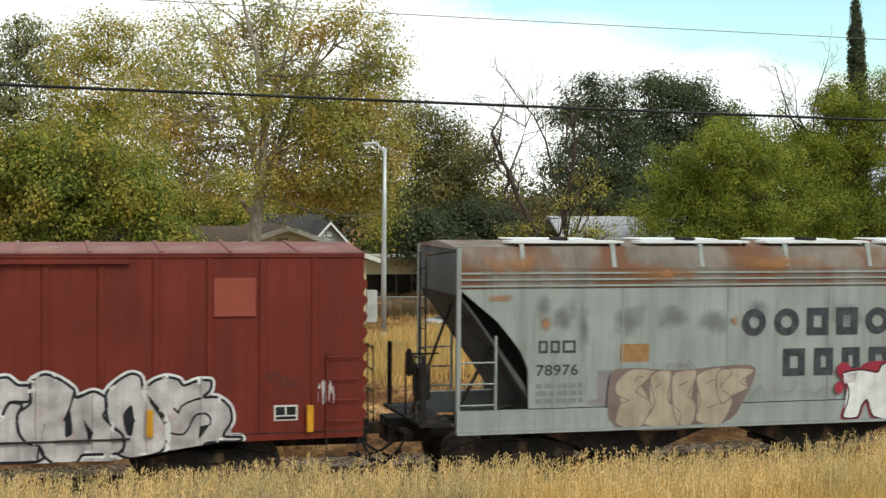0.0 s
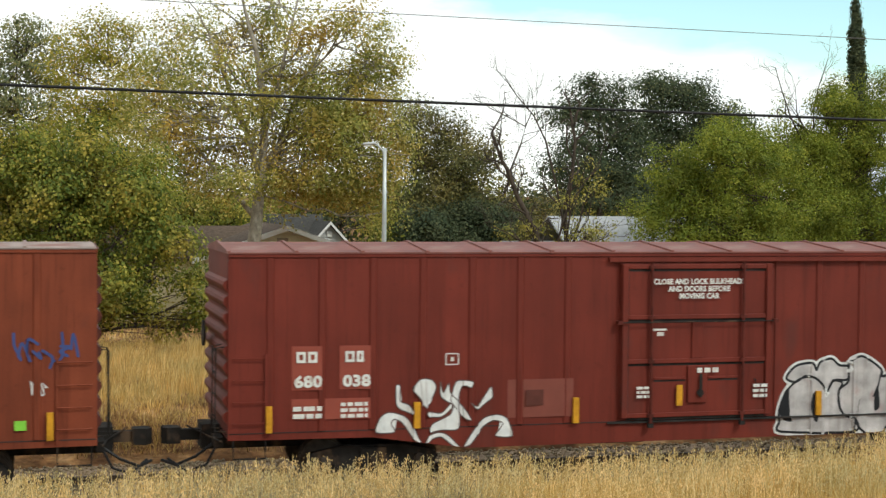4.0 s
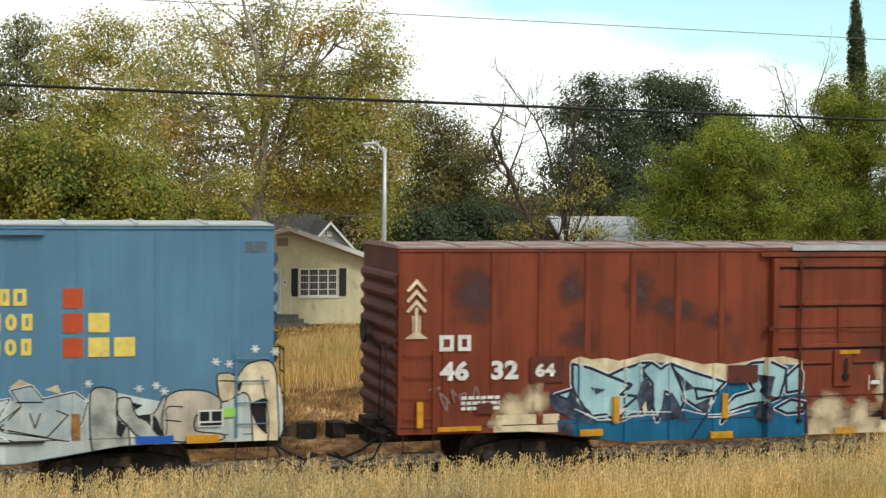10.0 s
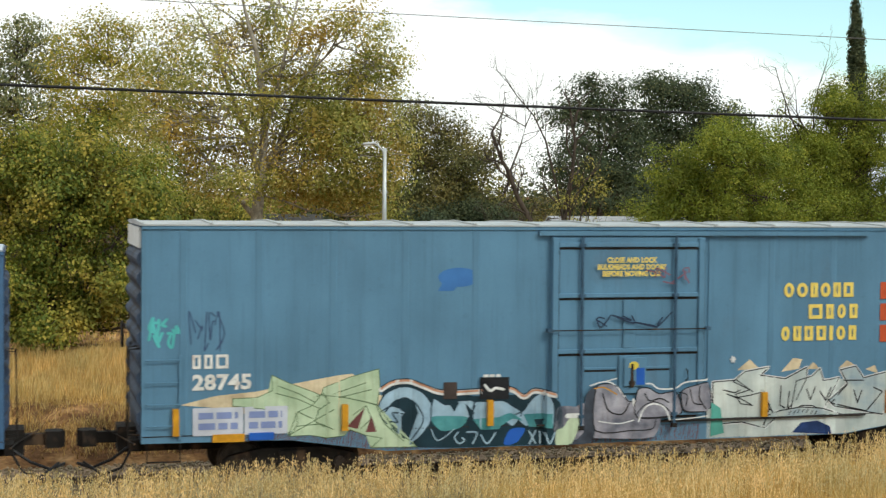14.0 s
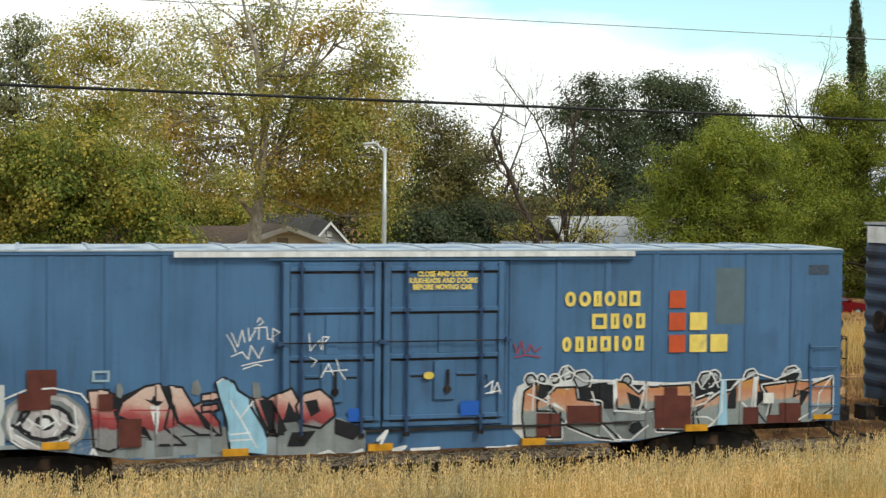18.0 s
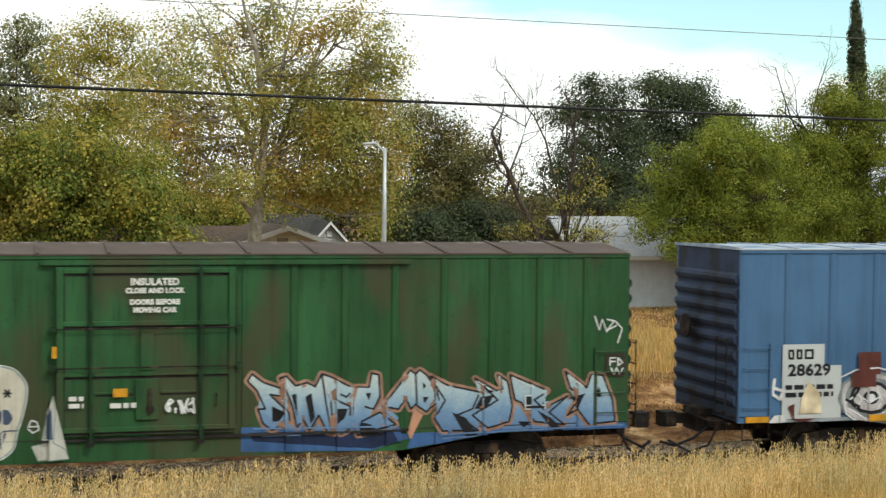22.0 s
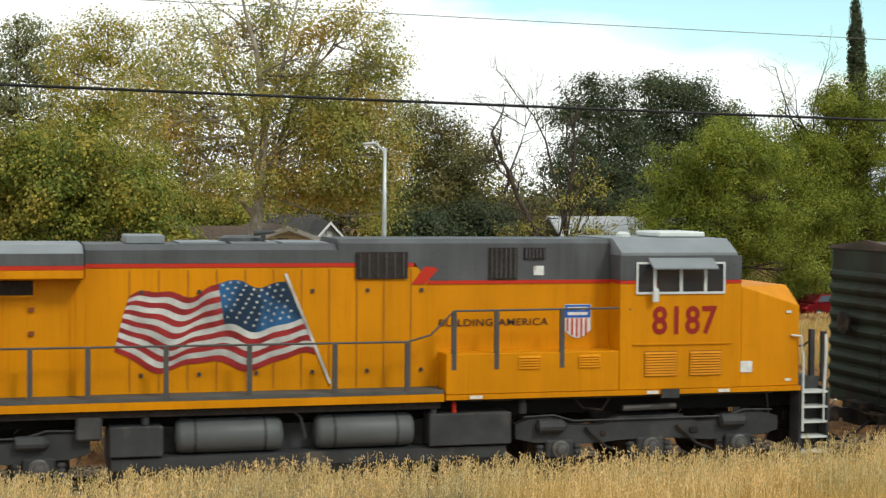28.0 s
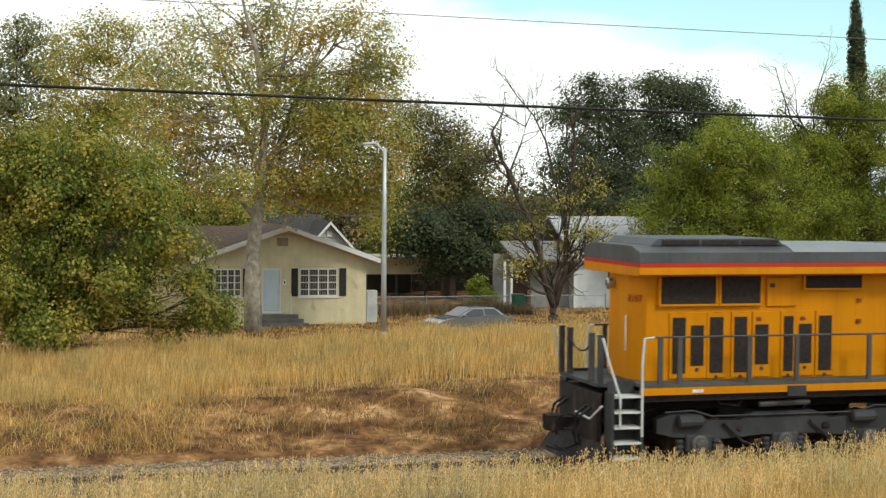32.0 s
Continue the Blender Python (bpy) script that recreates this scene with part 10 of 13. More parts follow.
    fill_in([(-5.84, 1.37), (-5.90, 1.23), (-6.05, 1.14), (-6.25, 1.11), (-6.45, 1.15), (-6.60, 1.26), (-6.65, 1.39), (-6.60, 1.53), (-6.45, 1.62), (-6.25, 1.65), (-6.05, 1.61), (-5.90, 1.51)], silver_spray)
    fill_in([(-6.08, 1.38), (-6.10, 1.31), (-6.16, 1.26), (-6.25, 1.24), (-6.34, 1.27), (-6.40, 1.32), (-6.42, 1.39), (-6.40, 1.45), (-6.34, 1.50), (-6.25, 1.52), (-6.16, 1.50), (-6.10, 1.44)], black_paint)
    fill_in([(-6.16, 1.38), (-6.17, 1.34), (-6.20, 1.31), (-6.25, 1.30), (-6.30, 1.31), (-6.33, 1.34), (-6.34, 1.38), (-6.33, 1.42), (-6.30, 1.45), (-6.25, 1.46), (-6.20, 1.45), (-6.17, 1.42)], white_spray)
    stroke([(-6.91, 1.81), (-6.57, 1.95), (-6.11, 1.98), (-5.64, 1.86), (-5.52, 1.71)], white_spray, 0.030)
    stroke([(-6.80, 1.29), (-6.57, 1.46), (-6.28, 1.28), (-5.99, 1.44), (-5.70, 1.26)], white_spray, 0.030)
    stroke([(-6.74, 1.18), (-6.33, 0.94), (-5.87, 1.10)], white_spray, 0.030)
    stroke([(-6.57, 1.51), (-6.45, 1.34), (-6.57, 1.20)], white_spray, 0.030)
    stroke([(-6.11, 1.50), (-5.99, 1.33), (-6.10, 1.16)], white_spray, 0.030)
    stroke([(-6.85, 1.47), (-6.80, 1.07), (-6.45, 0.83), (-6.10, 0.79)], white_spray, 0.030)
    stroke([(-5.76, 1.66), (-5.70, 1.26), (-5.87, 0.98)], white_spray, 0.030)
    stroke([(-6.80, 1.35), (-6.51, 1.20)], black_paint, 0.060)
    stroke([(-6.51, 1.57), (-6.63, 1.40)], black_paint, 0.060)
    stroke([(-5.93, 1.21), (-5.75, 1.15)], black_paint, 0.060)
    ink, fill_in, stroke = sprayer(t, cf, black_paint, 0.02, None, 0.0, False, "white sprayed tag")
    stroke([(-3.02, 2.88), (-2.91, 2.63), (-2.83, 2.93), (-2.78, 2.71)], white_spray, 0.022)
    stroke([(-2.72, 2.96), (-2.70, 2.73), (-2.59, 2.93)], white_spray, 0.022)
    stroke([(-2.53, 2.98), (-2.53, 2.76)], white_spray, 0.022)
    stroke([(-2.61, 2.96), (-2.39, 2.98)], white_spray, 0.022)
    stroke([(-2.39, 2.98), (-2.37, 2.76), (-2.28, 2.76)], white_spray, 0.022)
    stroke([(-2.28, 2.70), (-2.28, 2.95), (-2.17, 2.89), (-2.26, 2.81)], white_spray, 0.022)
    stroke([(-3.11, 2.85), (-3.02, 2.71), (-2.94, 2.54)], white_spray, 0.022)
    stroke([(-3.02, 2.46), (-2.83, 2.54), (-2.72, 2.40)], white_spray, 0.022)
    stroke([(-2.72, 2.40), (-2.67, 2.65), (-2.53, 2.42), (-2.45, 2.62)], white_spray, 0.022)
    stroke([(-2.83, 2.29), (-2.61, 2.34), (-2.28, 2.39)], white_spray, 0.022)
    stroke([(-2.81, 2.23), (-2.56, 2.31), (-2.48, 2.28)], white_spray, 0.022)
    stroke([(-2.56, 3.07), (-2.52, 3.15), (-2.45, 3.07), (-2.53, 3.01)], white_spray, 0.022)
    stroke([(-1.64, 2.86), (-1.62, 2.55), (-1.45, 2.74)], white_spray, 0.022)
    stroke([(-1.45, 2.74), (-1.42, 2.57)], white_spray, 0.022)
    stroke([(-1.39, 2.80), (-1.39, 2.57)], white_spray, 0.022)
    stroke([(-1.39, 2.80), (-1.28, 2.79), (-1.36, 2.68)], white_spray, 0.022)
    stroke([(-1.42, 2.06), (-1.28, 2.31), (-1.16, 2.03)], white_spray, 0.022)
    stroke([(-1.33, 2.17), (-0.94, 2.19)], white_spray, 0.022)
    stroke([(-1.14, 2.39), (-1.08, 2.17), (-0.97, 2.02)], white_spray, 0.022)
    stroke([(-1.62, 2.43), (-1.50, 2.37), (-1.59, 2.26)], white_spray, 0.022)
    stroke([(1.68, 1.81), (1.83, 1.92), (1.80, 1.69)], white_spray, 0.025)
    stroke([(1.83, 1.69), (1.92, 1.89), (1.98, 1.69)], white_spray, 0.025)
    stroke([(1.69, 1.69), (1.98, 1.74)], white_spray, 0.025)
    stroke([(2.28, 2.59), (2.34, 2.41), (2.43, 2.64), (2.49, 2.41)], dull_red, 0.028)
    stroke([(2.55, 2.44), (2.61, 2.58), (2.70, 2.43), (2.82, 2.52)], dull_red, 0.028)
    stroke([(2.31, 2.34), (2.52, 2.38), (2.80, 2.33)], dull_red, 0.028)
    flat(t, "paint_patch", maroon_spray, [rect(-6.55, -6.05, 1.85, 2.3), rect(-6.7, -6.15, 1.6, 1.9), rect(-5.35, -5.1, 1.55, 1.85), rect(-5.0, -4.6, 0.9, 1.4)], 0.062, "maroon cover-up patches")
    flat(t, "graffiti_flame", cream_spray, [[(-7.85, 1.1), (-7.35, 1.1), (-7.4, 1.5), (-7.65, 1.75), (-7.8, 1.4)]], 0.05)
    flat(t, "door_sticker", blue_label, [rect(1.21, 1.58, 1.29, 1.56), rect(-0.91, -0.71, 1.24, 1.48)], 0.14)
    flat(t, "door_sticker", mat("yellow_tag", (0.7, 0.55, 0.1), 0.5), [ring(0.6, 2.05, 0.1, 0.07)], 0.14)
    flat(t, "data_plate", white_paint, [rect(7.42, 7.65, 1.33, 1.54)], 0.075)
    reflectors(t, [-6.3, -3.18, -0.52, 2.44, 5.77], [])
    part("reflector", boxes((-9.0, -8.5, -1.545, -1.517, 0.95, 1.06)), amber, t)
    part("reflector", boxes((8.55, 8.95, -1.545, -1.517, 0.98, 1.07)), amber, t)


build_blue_car()


# ---- green boxcar ----
def build_green_car():
    green = mat("green_paint", (0.028, 0.100, 0.034), 0.55, var=0.25, scale=0.6, streak=0.5, dirt=(0.060, 0.050, 0.026), dirt_at=0.50, dirt_scale=0.8, dirt_amt=0.7)
    roofm = mat("rusty_green_roof", (0.085, 0.062, 0.05), 0.8, var=0.4, scale=1.2, dirt=(0.34, 0.30, 0.27), dirt_at=0.6, dirt_scale=1.0)
    # Shaded end painted as a darker green, with sooty patches.
    end_m = mat("shaded_sooty_green_end", (0.022, 0.032, 0.022), 0.7, var=0.3, scale=1.4, dirt=(0.02, 0.015, 0.012), dirt_at=0.5)
    doors = [(-1.52, 1.60)]
    rx = panel_posts(*doors[0], 0.935)
    t = boxcar(-85.53, "green insulated boxcar with skull and blue graffiti", green, roofm, 4.27, 4.46, doors, rx, 0.04, end_m, rods=(3.0, 2.32), bars=(1.22, 2.20, 3.08, 4.0), track_to=4.8, bar_m=mat("grimy_door_bar", (0.014, 0.046, 0.018), 0.7, var=0.35, scale=3, streak=0.4))
    cf = ribs_conform(rx, 0.041, doors)
    flat(t, "paint_patch", mat("pale_green_patch", (0.10, 0.19, 0.135), 0.55, var=0.12, scale=1.5, streak=0.2), [rect(-8.1, -5.55, 0.98, 3.64)], 0.0015, "paler green repainted panel")
    P = []
    for x in rx:
        if -8.1 < x < -5.55:
            P.append(rect(x - 0.045, x + 0.045, 1.08, 3.64))
    flat(t, "paint_patch", mat("pale_green_rib", (0.09, 0.18, 0.125), 0.55), P, 0.042)
    for k, line in enumerate(("INSULATED", "CLOSE AND LOCK", "DOORS BEFORE", "MOVING CAR")):
        lettering(line, 0.17, (3.76, 3.62, 3.42, 3.28)[k], (0.115, 0.085, 0.085, 0.085)[k], white_paint, t, -1.628, 0.95, 0.008, align="CENTER")
    block_word(t, [0.17, 0.17], -7.92, 2.32, 0.22, 0.04, 0.05, white_paint, "white owner's letters", 0.045)
    block_word(t, [0.17, 0.13], -7.0, 2.32, 0.22, 0.04, 0.05, white_paint, "white owner's letters", 0.045)
    lettering("680", -8.0, 1.98, 0.22, white_paint, t, -1.546, 1.15, 0.012)
    lettering("003", -7.05, 1.98, 0.22, white_paint, t, -1.546, 1.15, 0.012)
    small_print(t, -7.95, -7.5, 1.6, 1.85, 2, white_paint, 71, 0.045)
    small_print(t, -7.0, -6.5, 1.7, 1.9, 2, white_paint, 72, 0.045)
    slate = mat("slate_blue_spray", (0.08, 0.12, 0.20), 0.5, var=0.25)
    chalk_line = mat("pale_green_line", (0.22, 0.28, 0.24), 0.5)
    stain_ochre = soft_mat("ochre_stain", (0.42, 0.25, 0.08), 0.8)
    bone = mat("bone_spray", (0.56, 0.53, 0.43), 0.5, var=0.15, scale=3)
    eye_m = mat("slate_eye", (0.06, 0.08, 0.13), 0.5)
    dark_cover = mat("dark_cover_patch", (0.05, 0.035, 0.025), 0.7)
    ink_blue = mat("ink_blue_spray", (0.018, 0.03, 0.075), 0.5, var=0.3)
    peach_soft = mat("peach_edge_spray", (0.34, 0.20, 0.14), 0.6, var=0.3, scale=5)
    royal = mat("royal_blue_spray", (0.055, 0.125, 0.29), 0.5, var=0.25, scale=2)
    stone = mat("ochre_stone_spray", (0.50, 0.36, 0.16), 0.5, var=0.2, scale=2.5, second=(0.60, 0.50, 0.28))
    chalk = mat("chalk_spray", (0.56, 0.56, 0.50), 0.5, var=0.12, scale=2.5, dirt=(0.50, 0.38, 0.18), dirt_at=0.6, dirt_scale=1.5)
    ink, fill_in, stroke = sprayer(t, cf, chalk_line, 0.02, None, 0.0, False, "cream and ochre stone-block graffiti letter")
    fill_in([(-6.98, 1.57), (-6.36, 1.46), (-5.63, 2.13), (-5.32, 2.34), (-4.89, 2.11), (-4.57, 1.57), (-4.36, 1.45), (-3.70, 1.43), (-3.16, 1.53), (-2.93, 0.81), (-3.04, 0.67), (-4.41, 0.68), (-5.63, 0.74), (-6.05, 0.81), (-6.83, 1.08)], slate)
    ink([(-6.52, 1.90), (-5.77, 2.16), (-5.65, 1.60), (-5.83, 1.50), (-6.10, 1.55), (-6.30, 1.50), (-6.38, 1.82)], chalk)
    ink([(-5.31, 2.38), (-4.35, 1.93), (-4.40, 1.72), (-4.72, 1.61), (-5.04, 1.73), (-5.20, 1.99), (-5.31, 1.99)], chalk)
    ink([(-3.92, 1.92), (-3.35, 2.15), (-3.17, 1.64), (-3.26, 1.45), (-3.48, 1.52), (-3.72, 1.53), (-3.76, 1.81)], chalk)
    ink([(-6.73, 1.55), (-6.36, 1.48), (-6.41, 1.30), (-6.72, 1.38)], stone)
    ink([(-6.21, 1.55), (-5.94, 1.43), (-5.83, 1.15), (-6.30, 1.13), (-6.30, 1.40)], stone)
    ink([(-5.32, 1.96), (-5.15, 1.95), (-5.04, 1.57), (-5.15, 1.20), (-5.52, 1.21), (-5.47, 1.63)], stone)
    ink([(-4.88, 1.57), (-4.56, 1.62), (-4.51, 1.46), (-4.67, 1.34)], stone)
    ink([(-5.00, 1.26), (-4.67, 1.18), (-4.72, 0.86), (-4.93, 0.92)], stone)
    ink([(-4.25, 1.39), (-3.97, 1.33), (-4.02, 1.22), (-4.24, 1.17)], stone)
    ink([(-3.70, 1.48), (-3.42, 1.41), (-3.53, 1.14), (-3.86, 1.21)], stone)
    ink([(-4.19, 1.11), (-3.98, 1.20), (-3.70, 1.05), (-3.64, 0.71), (-4.18, 0.73)], stone)
    ink([(-3.48, 1.14), (-3.21, 1.17), (-2.98, 0.80), (-3.47, 0.70)], stone)
    ink([(-5.95, 1.06), (-5.52, 1.06), (-5.52, 0.78), (-5.88, 0.85)], stone)
    ink([(-5.46, 1.07), (-5.09, 1.09), (-4.99, 0.76), (-5.41, 0.73)], stone)
    ink([(-4.99, 0.91), (-4.46, 1.07), (-4.41, 0.74), (-4.93, 0.74)], stone)
    ink([(-6.57, 0.96), (-6.05, 1.02), (-5.95, 0.83), (-6.26, 0.82)], stone)
    ink([(-3.40, 1.38), (-3.34, 1.44), (-3.27, 1.43), (-3.24, 1.36), (-3.27, 1.30), (-3.36, 1.29)], chalk)
    ink([(-3.26, 1.41), (-3.21, 1.46), (-3.13, 1.44), (-3.11, 1.39), (-3.14, 1.33), (-3.22, 1.32)], chalk)
    ink([(-3.41, 1.27), (-3.37, 1.31), (-3.30, 1.30), (-3.28, 1.24), (-3.31, 1.19), (-3.38, 1.18)], chalk)
    ink([(-3.23, 1.23), (-3.18, 1.29), (-3.10, 1.27), (-3.08, 1.21), (-3.11, 1.14), (-3.19, 1.13)], chalk)
    ink([(-3.29, 1.14), (-3.25, 1.17), (-3.20, 1.16), (-3.18, 1.12), (-3.20, 1.07), (-3.26, 1.06)], chalk)
    ink([(-6.25, 1.71), (-6.19, 1.79), (-6.09, 1.77), (-6.06, 1.69), (-6.10, 1.61), (-6.20, 1.60)], chalk)
    ink([(-4.96, 0.84), (-4.91, 0.90), (-4.84, 0.88), (-4.82, 0.82), (-4.84, 0.76), (-4.93, 0.75)], chalk)
    ink([(-4.77, 0.83), (-4.72, 0.88), (-4.66, 0.86), (-4.64, 0.81), (-4.66, 0.76), (-4.73, 0.75)], chalk)
    fill_in([(-4.36, 1.42), (-3.90, 1.41), (-3.90, 1.82), (-4.36, 1.83)], maroon_spray)
    fill_in([(-3.98, 1.82), (-3.79, 1.82), (-3.73, 1.42), (-3.90, 1.43)], dark_cover)
    stroke([(-5.11, 2.14), (-4.95, 2.14), (-4.95, 1.98), (-5.11, 1.98), (-5.11, 2.14)], black_paint, 0.030)
    stroke([(-5.06, 2.04), (-5.03, 2.11), (-4.98, 2.03)], black_paint, 0.030)
    stroke([(-6.55, 1.91), (-5.77, 2.19), (-5.64, 2.18), (-5.32, 2.40), (-4.33, 1.94), (-3.92, 1.95), (-3.35, 2.17), (-3.17, 1.61)], white_spray, 0.022)
    stroke([(-6.98, 1.56), (-6.83, 1.08)], white_spray, 0.020)
    stroke([(-5.66, 1.84), (-5.63, 1.44), (-5.84, 1.15)], white_spray, 0.020)
    stroke([(-4.57, 1.57), (-4.62, 1.14)], white_spray, 0.020)
    ink, fill_in, stroke = sprayer(t, cf, chalk_line, 0.03, white_spray, 0.015, True, "bone-coloured sprayed skull")
    ink([(-3.02, 1.71), (-3.00, 2.01), (-2.84, 2.27), (-2.52, 2.37), (-2.22, 2.30), (-2.03, 2.07), (-2.02, 1.80), (-2.11, 1.41), (-2.17, 1.25), (-2.23, 0.95), (-2.43, 0.78), (-2.72, 0.79), (-2.85, 0.99), (-2.91, 1.33), (-3.00, 1.49)], bone)
    fill_in([(-2.95, 1.99), (-2.80, 2.22), (-2.65, 2.19), (-2.68, 1.68), (-2.85, 1.41), (-2.97, 1.57)], stain_ochre)
    fill_in([(-2.86, 1.58), (-2.81, 1.67), (-2.67, 1.68), (-2.59, 1.58), (-2.66, 1.47), (-2.79, 1.49)], eye_m)
    fill_in([(-2.49, 1.49), (-2.44, 1.60), (-2.32, 1.61), (-2.24, 1.48), (-2.30, 1.36), (-2.43, 1.38)], eye_m)
    fill_in([(-2.66, 1.30), (-2.58, 1.43), (-2.51, 1.29)], eye_m)
    fill_in([(-2.87, 1.27), (-2.71, 1.12), (-2.46, 1.11), (-2.35, 1.23), (-2.43, 1.00), (-2.79, 1.02)], eye_m)
    fill_in([(-2.80, 1.09), (-2.76, 1.09), (-2.76, 1.22), (-2.80, 1.22)], white_spray)
    fill_in([(-2.74, 1.08), (-2.69, 1.08), (-2.69, 1.20), (-2.74, 1.20)], white_spray)
    fill_in([(-2.68, 1.08), (-2.63, 1.08), (-2.63, 1.21), (-2.68, 1.21)], white_spray)
    fill_in([(-2.62, 1.08), (-2.57, 1.08), (-2.57, 1.19), (-2.62, 1.20)], white_spray)
    fill_in([(-2.55, 1.08), (-2.51, 1.08), (-2.51, 1.21), (-2.56, 1.21)], white_spray)
    fill_in([(-2.49, 1.08), (-2.45, 1.07), (-2.45, 1.19), (-2.49, 1.19)], white_spray)
    fill_in([(-2.77, 0.99), (-2.72, 0.98), (-2.72, 1.07), (-2.77, 1.07)], white_spray)
    fill_in([(-2.70, 0.98), (-2.66, 0.98), (-2.66, 1.07), (-2.71, 1.07)], white_spray)
    fill_in([(-2.64, 0.98), (-2.60, 0.98), (-2.60, 1.07), (-2.64, 1.07)], white_spray)
    fill_in([(-2.58, 0.98), (-2.54, 0.98), (-2.54, 1.07), (-2.58, 1.07)], white_spray)
    fill_in([(-2.52, 0.98), (-2.48, 0.98), (-2.48, 1.06), (-2.52, 1.07)], white_spray)
    stroke([(-2.39, 1.90), (-2.26, 1.90)], black_paint, 0.030)
    stroke([(-2.36, 1.96), (-2.29, 1.84)], black_paint, 0.030)
    stroke([(-2.36, 1.84), (-2.29, 1.96)], black_paint, 0.030)
    stroke([(-2.18, 1.25), (-2.43, 1.22), (-2.43, 0.95)], eye_m, 0.020)
    ink, fill_in, stroke = sprayer(t, cf, chalk_line, 0.02, None, 0.0, False, "pale sprayed hand shape")
    ink([(-1.92, 0.96), (-1.73, 1.01), (-1.67, 1.54), (-1.56, 1.84), (-1.53, 1.53), (-1.56, 1.03), (-1.36, 0.92), (-1.30, 0.75), (-1.81, 0.71)], chalk)
    fill_in([(-1.67, 1.48), (-1.59, 1.65), (-1.57, 1.09), (-1.68, 1.08)], slate)
    stroke([(-1.97, 1.33), (-1.93, 1.42), (-1.83, 1.39), (-1.80, 1.25), (-1.90, 1.20), (-1.98, 1.27)], white_spray, 0.025)
    stroke([(-1.98, 1.31), (-1.80, 1.31)], white_spray, 0.025)
    frosty = fade_mat("frosty_fade", [(0, (0.10, 0.18, 0.34)), (0.3, (0.16, 0.28, 0.44)), (0.6, (0.34, 0.46, 0.53)), (1, (0.52, 0.60, 0.58))], 0.95, 2.15)
    ink, fill_in, stroke = sprayer(t, cf, black_paint, 0.035, peach_soft, 0.05, False, "ice blue graffiti letter outlined in black")
    fill_in([(1.71, 1.18), (4.60, 1.16), (4.66, 0.97), (4.84, 0.97), (9.09, 1.04), (9.16, 0.79), (6.20, 0.72), (4.78, 0.65), (4.84, 0.88), (4.49, 0.81), (4.14, 0.68), (1.93, 0.73), (1.71, 0.74)], royal)
    fill_in([(1.85, 1.08), (4.49, 1.05), (4.60, 0.84), (4.14, 0.71), (1.92, 0.92)], ink_blue)
    fill_in([(2.04, 1.85), (3.10, 1.85), (4.13, 1.79), (4.60, 1.27), (4.49, 1.03), (2.16, 1.12)], frosty)
    fill_in([(5.30, 1.71), (7.22, 1.48), (8.83, 1.55), (8.90, 1.01), (5.37, 0.97)], frosty)
    ink([(1.82, 2.01), (1.90, 2.14), (2.10, 1.98), (2.44, 1.86), (2.47, 1.72), (2.22, 1.76), (2.56, 1.43), (2.58, 1.28), (2.27, 1.11), (2.10, 1.24), (2.01, 1.50), (2.14, 1.50), (1.99, 1.84)], frosty)
    ink([(2.40, 2.05), (2.51, 2.09), (2.68, 1.91), (2.89, 1.96), (3.05, 1.88), (3.17, 2.11), (3.34, 1.59), (3.40, 1.02), (3.28, 1.05), (3.12, 1.36), (2.95, 1.08), (2.83, 1.31), (2.71, 1.15), (2.63, 1.54), (2.54, 1.77)], frosty)
    ink([(3.17, 2.11), (3.34, 2.05), (3.77, 1.83), (3.62, 1.68), (3.39, 1.80), (3.43, 1.63), (3.69, 1.51), (3.69, 1.35), (3.86, 1.34), (3.85, 1.17), (3.52, 1.01), (3.35, 1.07), (3.25, 1.58)], frosty)
    ink([(3.79, 1.85), (4.05, 1.84), (4.10, 2.10), (4.23, 2.07), (4.26, 1.67), (4.14, 1.44), (3.90, 1.51), (3.80, 1.34), (3.92, 1.22), (4.26, 1.38), (4.55, 1.15), (3.85, 0.97), (3.75, 1.23)], frosty)
    ink([(4.32, 1.49), (4.48, 1.72), (4.83, 2.14), (4.93, 2.06), (4.96, 1.53), (4.84, 1.42), (4.74, 1.65), (4.60, 1.43)], frosty)
    ink([(4.93, 2.07), (5.01, 2.14), (5.13, 2.05), (5.31, 1.81), (5.37, 1.58), (5.14, 1.36), (4.96, 1.48)], frosty)
    ink([(5.21, 2.02), (5.55, 1.84), (6.17, 1.70), (6.03, 1.39), (5.73, 1.28), (6.15, 0.98), (5.44, 1.00), (5.29, 1.24), (5.49, 1.57), (5.37, 1.75)], frosty)
    ink([(6.07, 1.96), (6.49, 1.72), (6.62, 1.75), (6.50, 2.02), (6.71, 1.89), (6.81, 1.42), (6.75, 1.13), (6.32, 1.03), (6.03, 1.27), (6.51, 1.55)], frosty)
    ink([(6.76, 2.01), (7.51, 1.69), (7.23, 1.53), (7.42, 1.35), (7.91, 1.58), (7.54, 1.28), (7.85, 1.04), (7.24, 1.12), (6.99, 1.48), (6.86, 1.54)], frosty)
    ink([(7.86, 2.05), (8.28, 1.73), (8.37, 1.98), (8.62, 1.96), (8.82, 1.48), (8.88, 1.07), (8.34, 1.03), (8.10, 1.33), (7.91, 1.21), (8.16, 1.56), (7.96, 1.74)], frosty)
    fill_in([(2.26, 1.55), (2.50, 1.43), (2.39, 1.27), (2.27, 1.27)], black_paint)
    fill_in([(5.63, 1.34), (5.91, 1.22), (6.15, 0.78), (5.91, 0.87)], black_paint)
    fill_in([(7.29, 1.33), (7.59, 1.17), (7.83, 0.75), (7.66, 0.87)], black_paint)
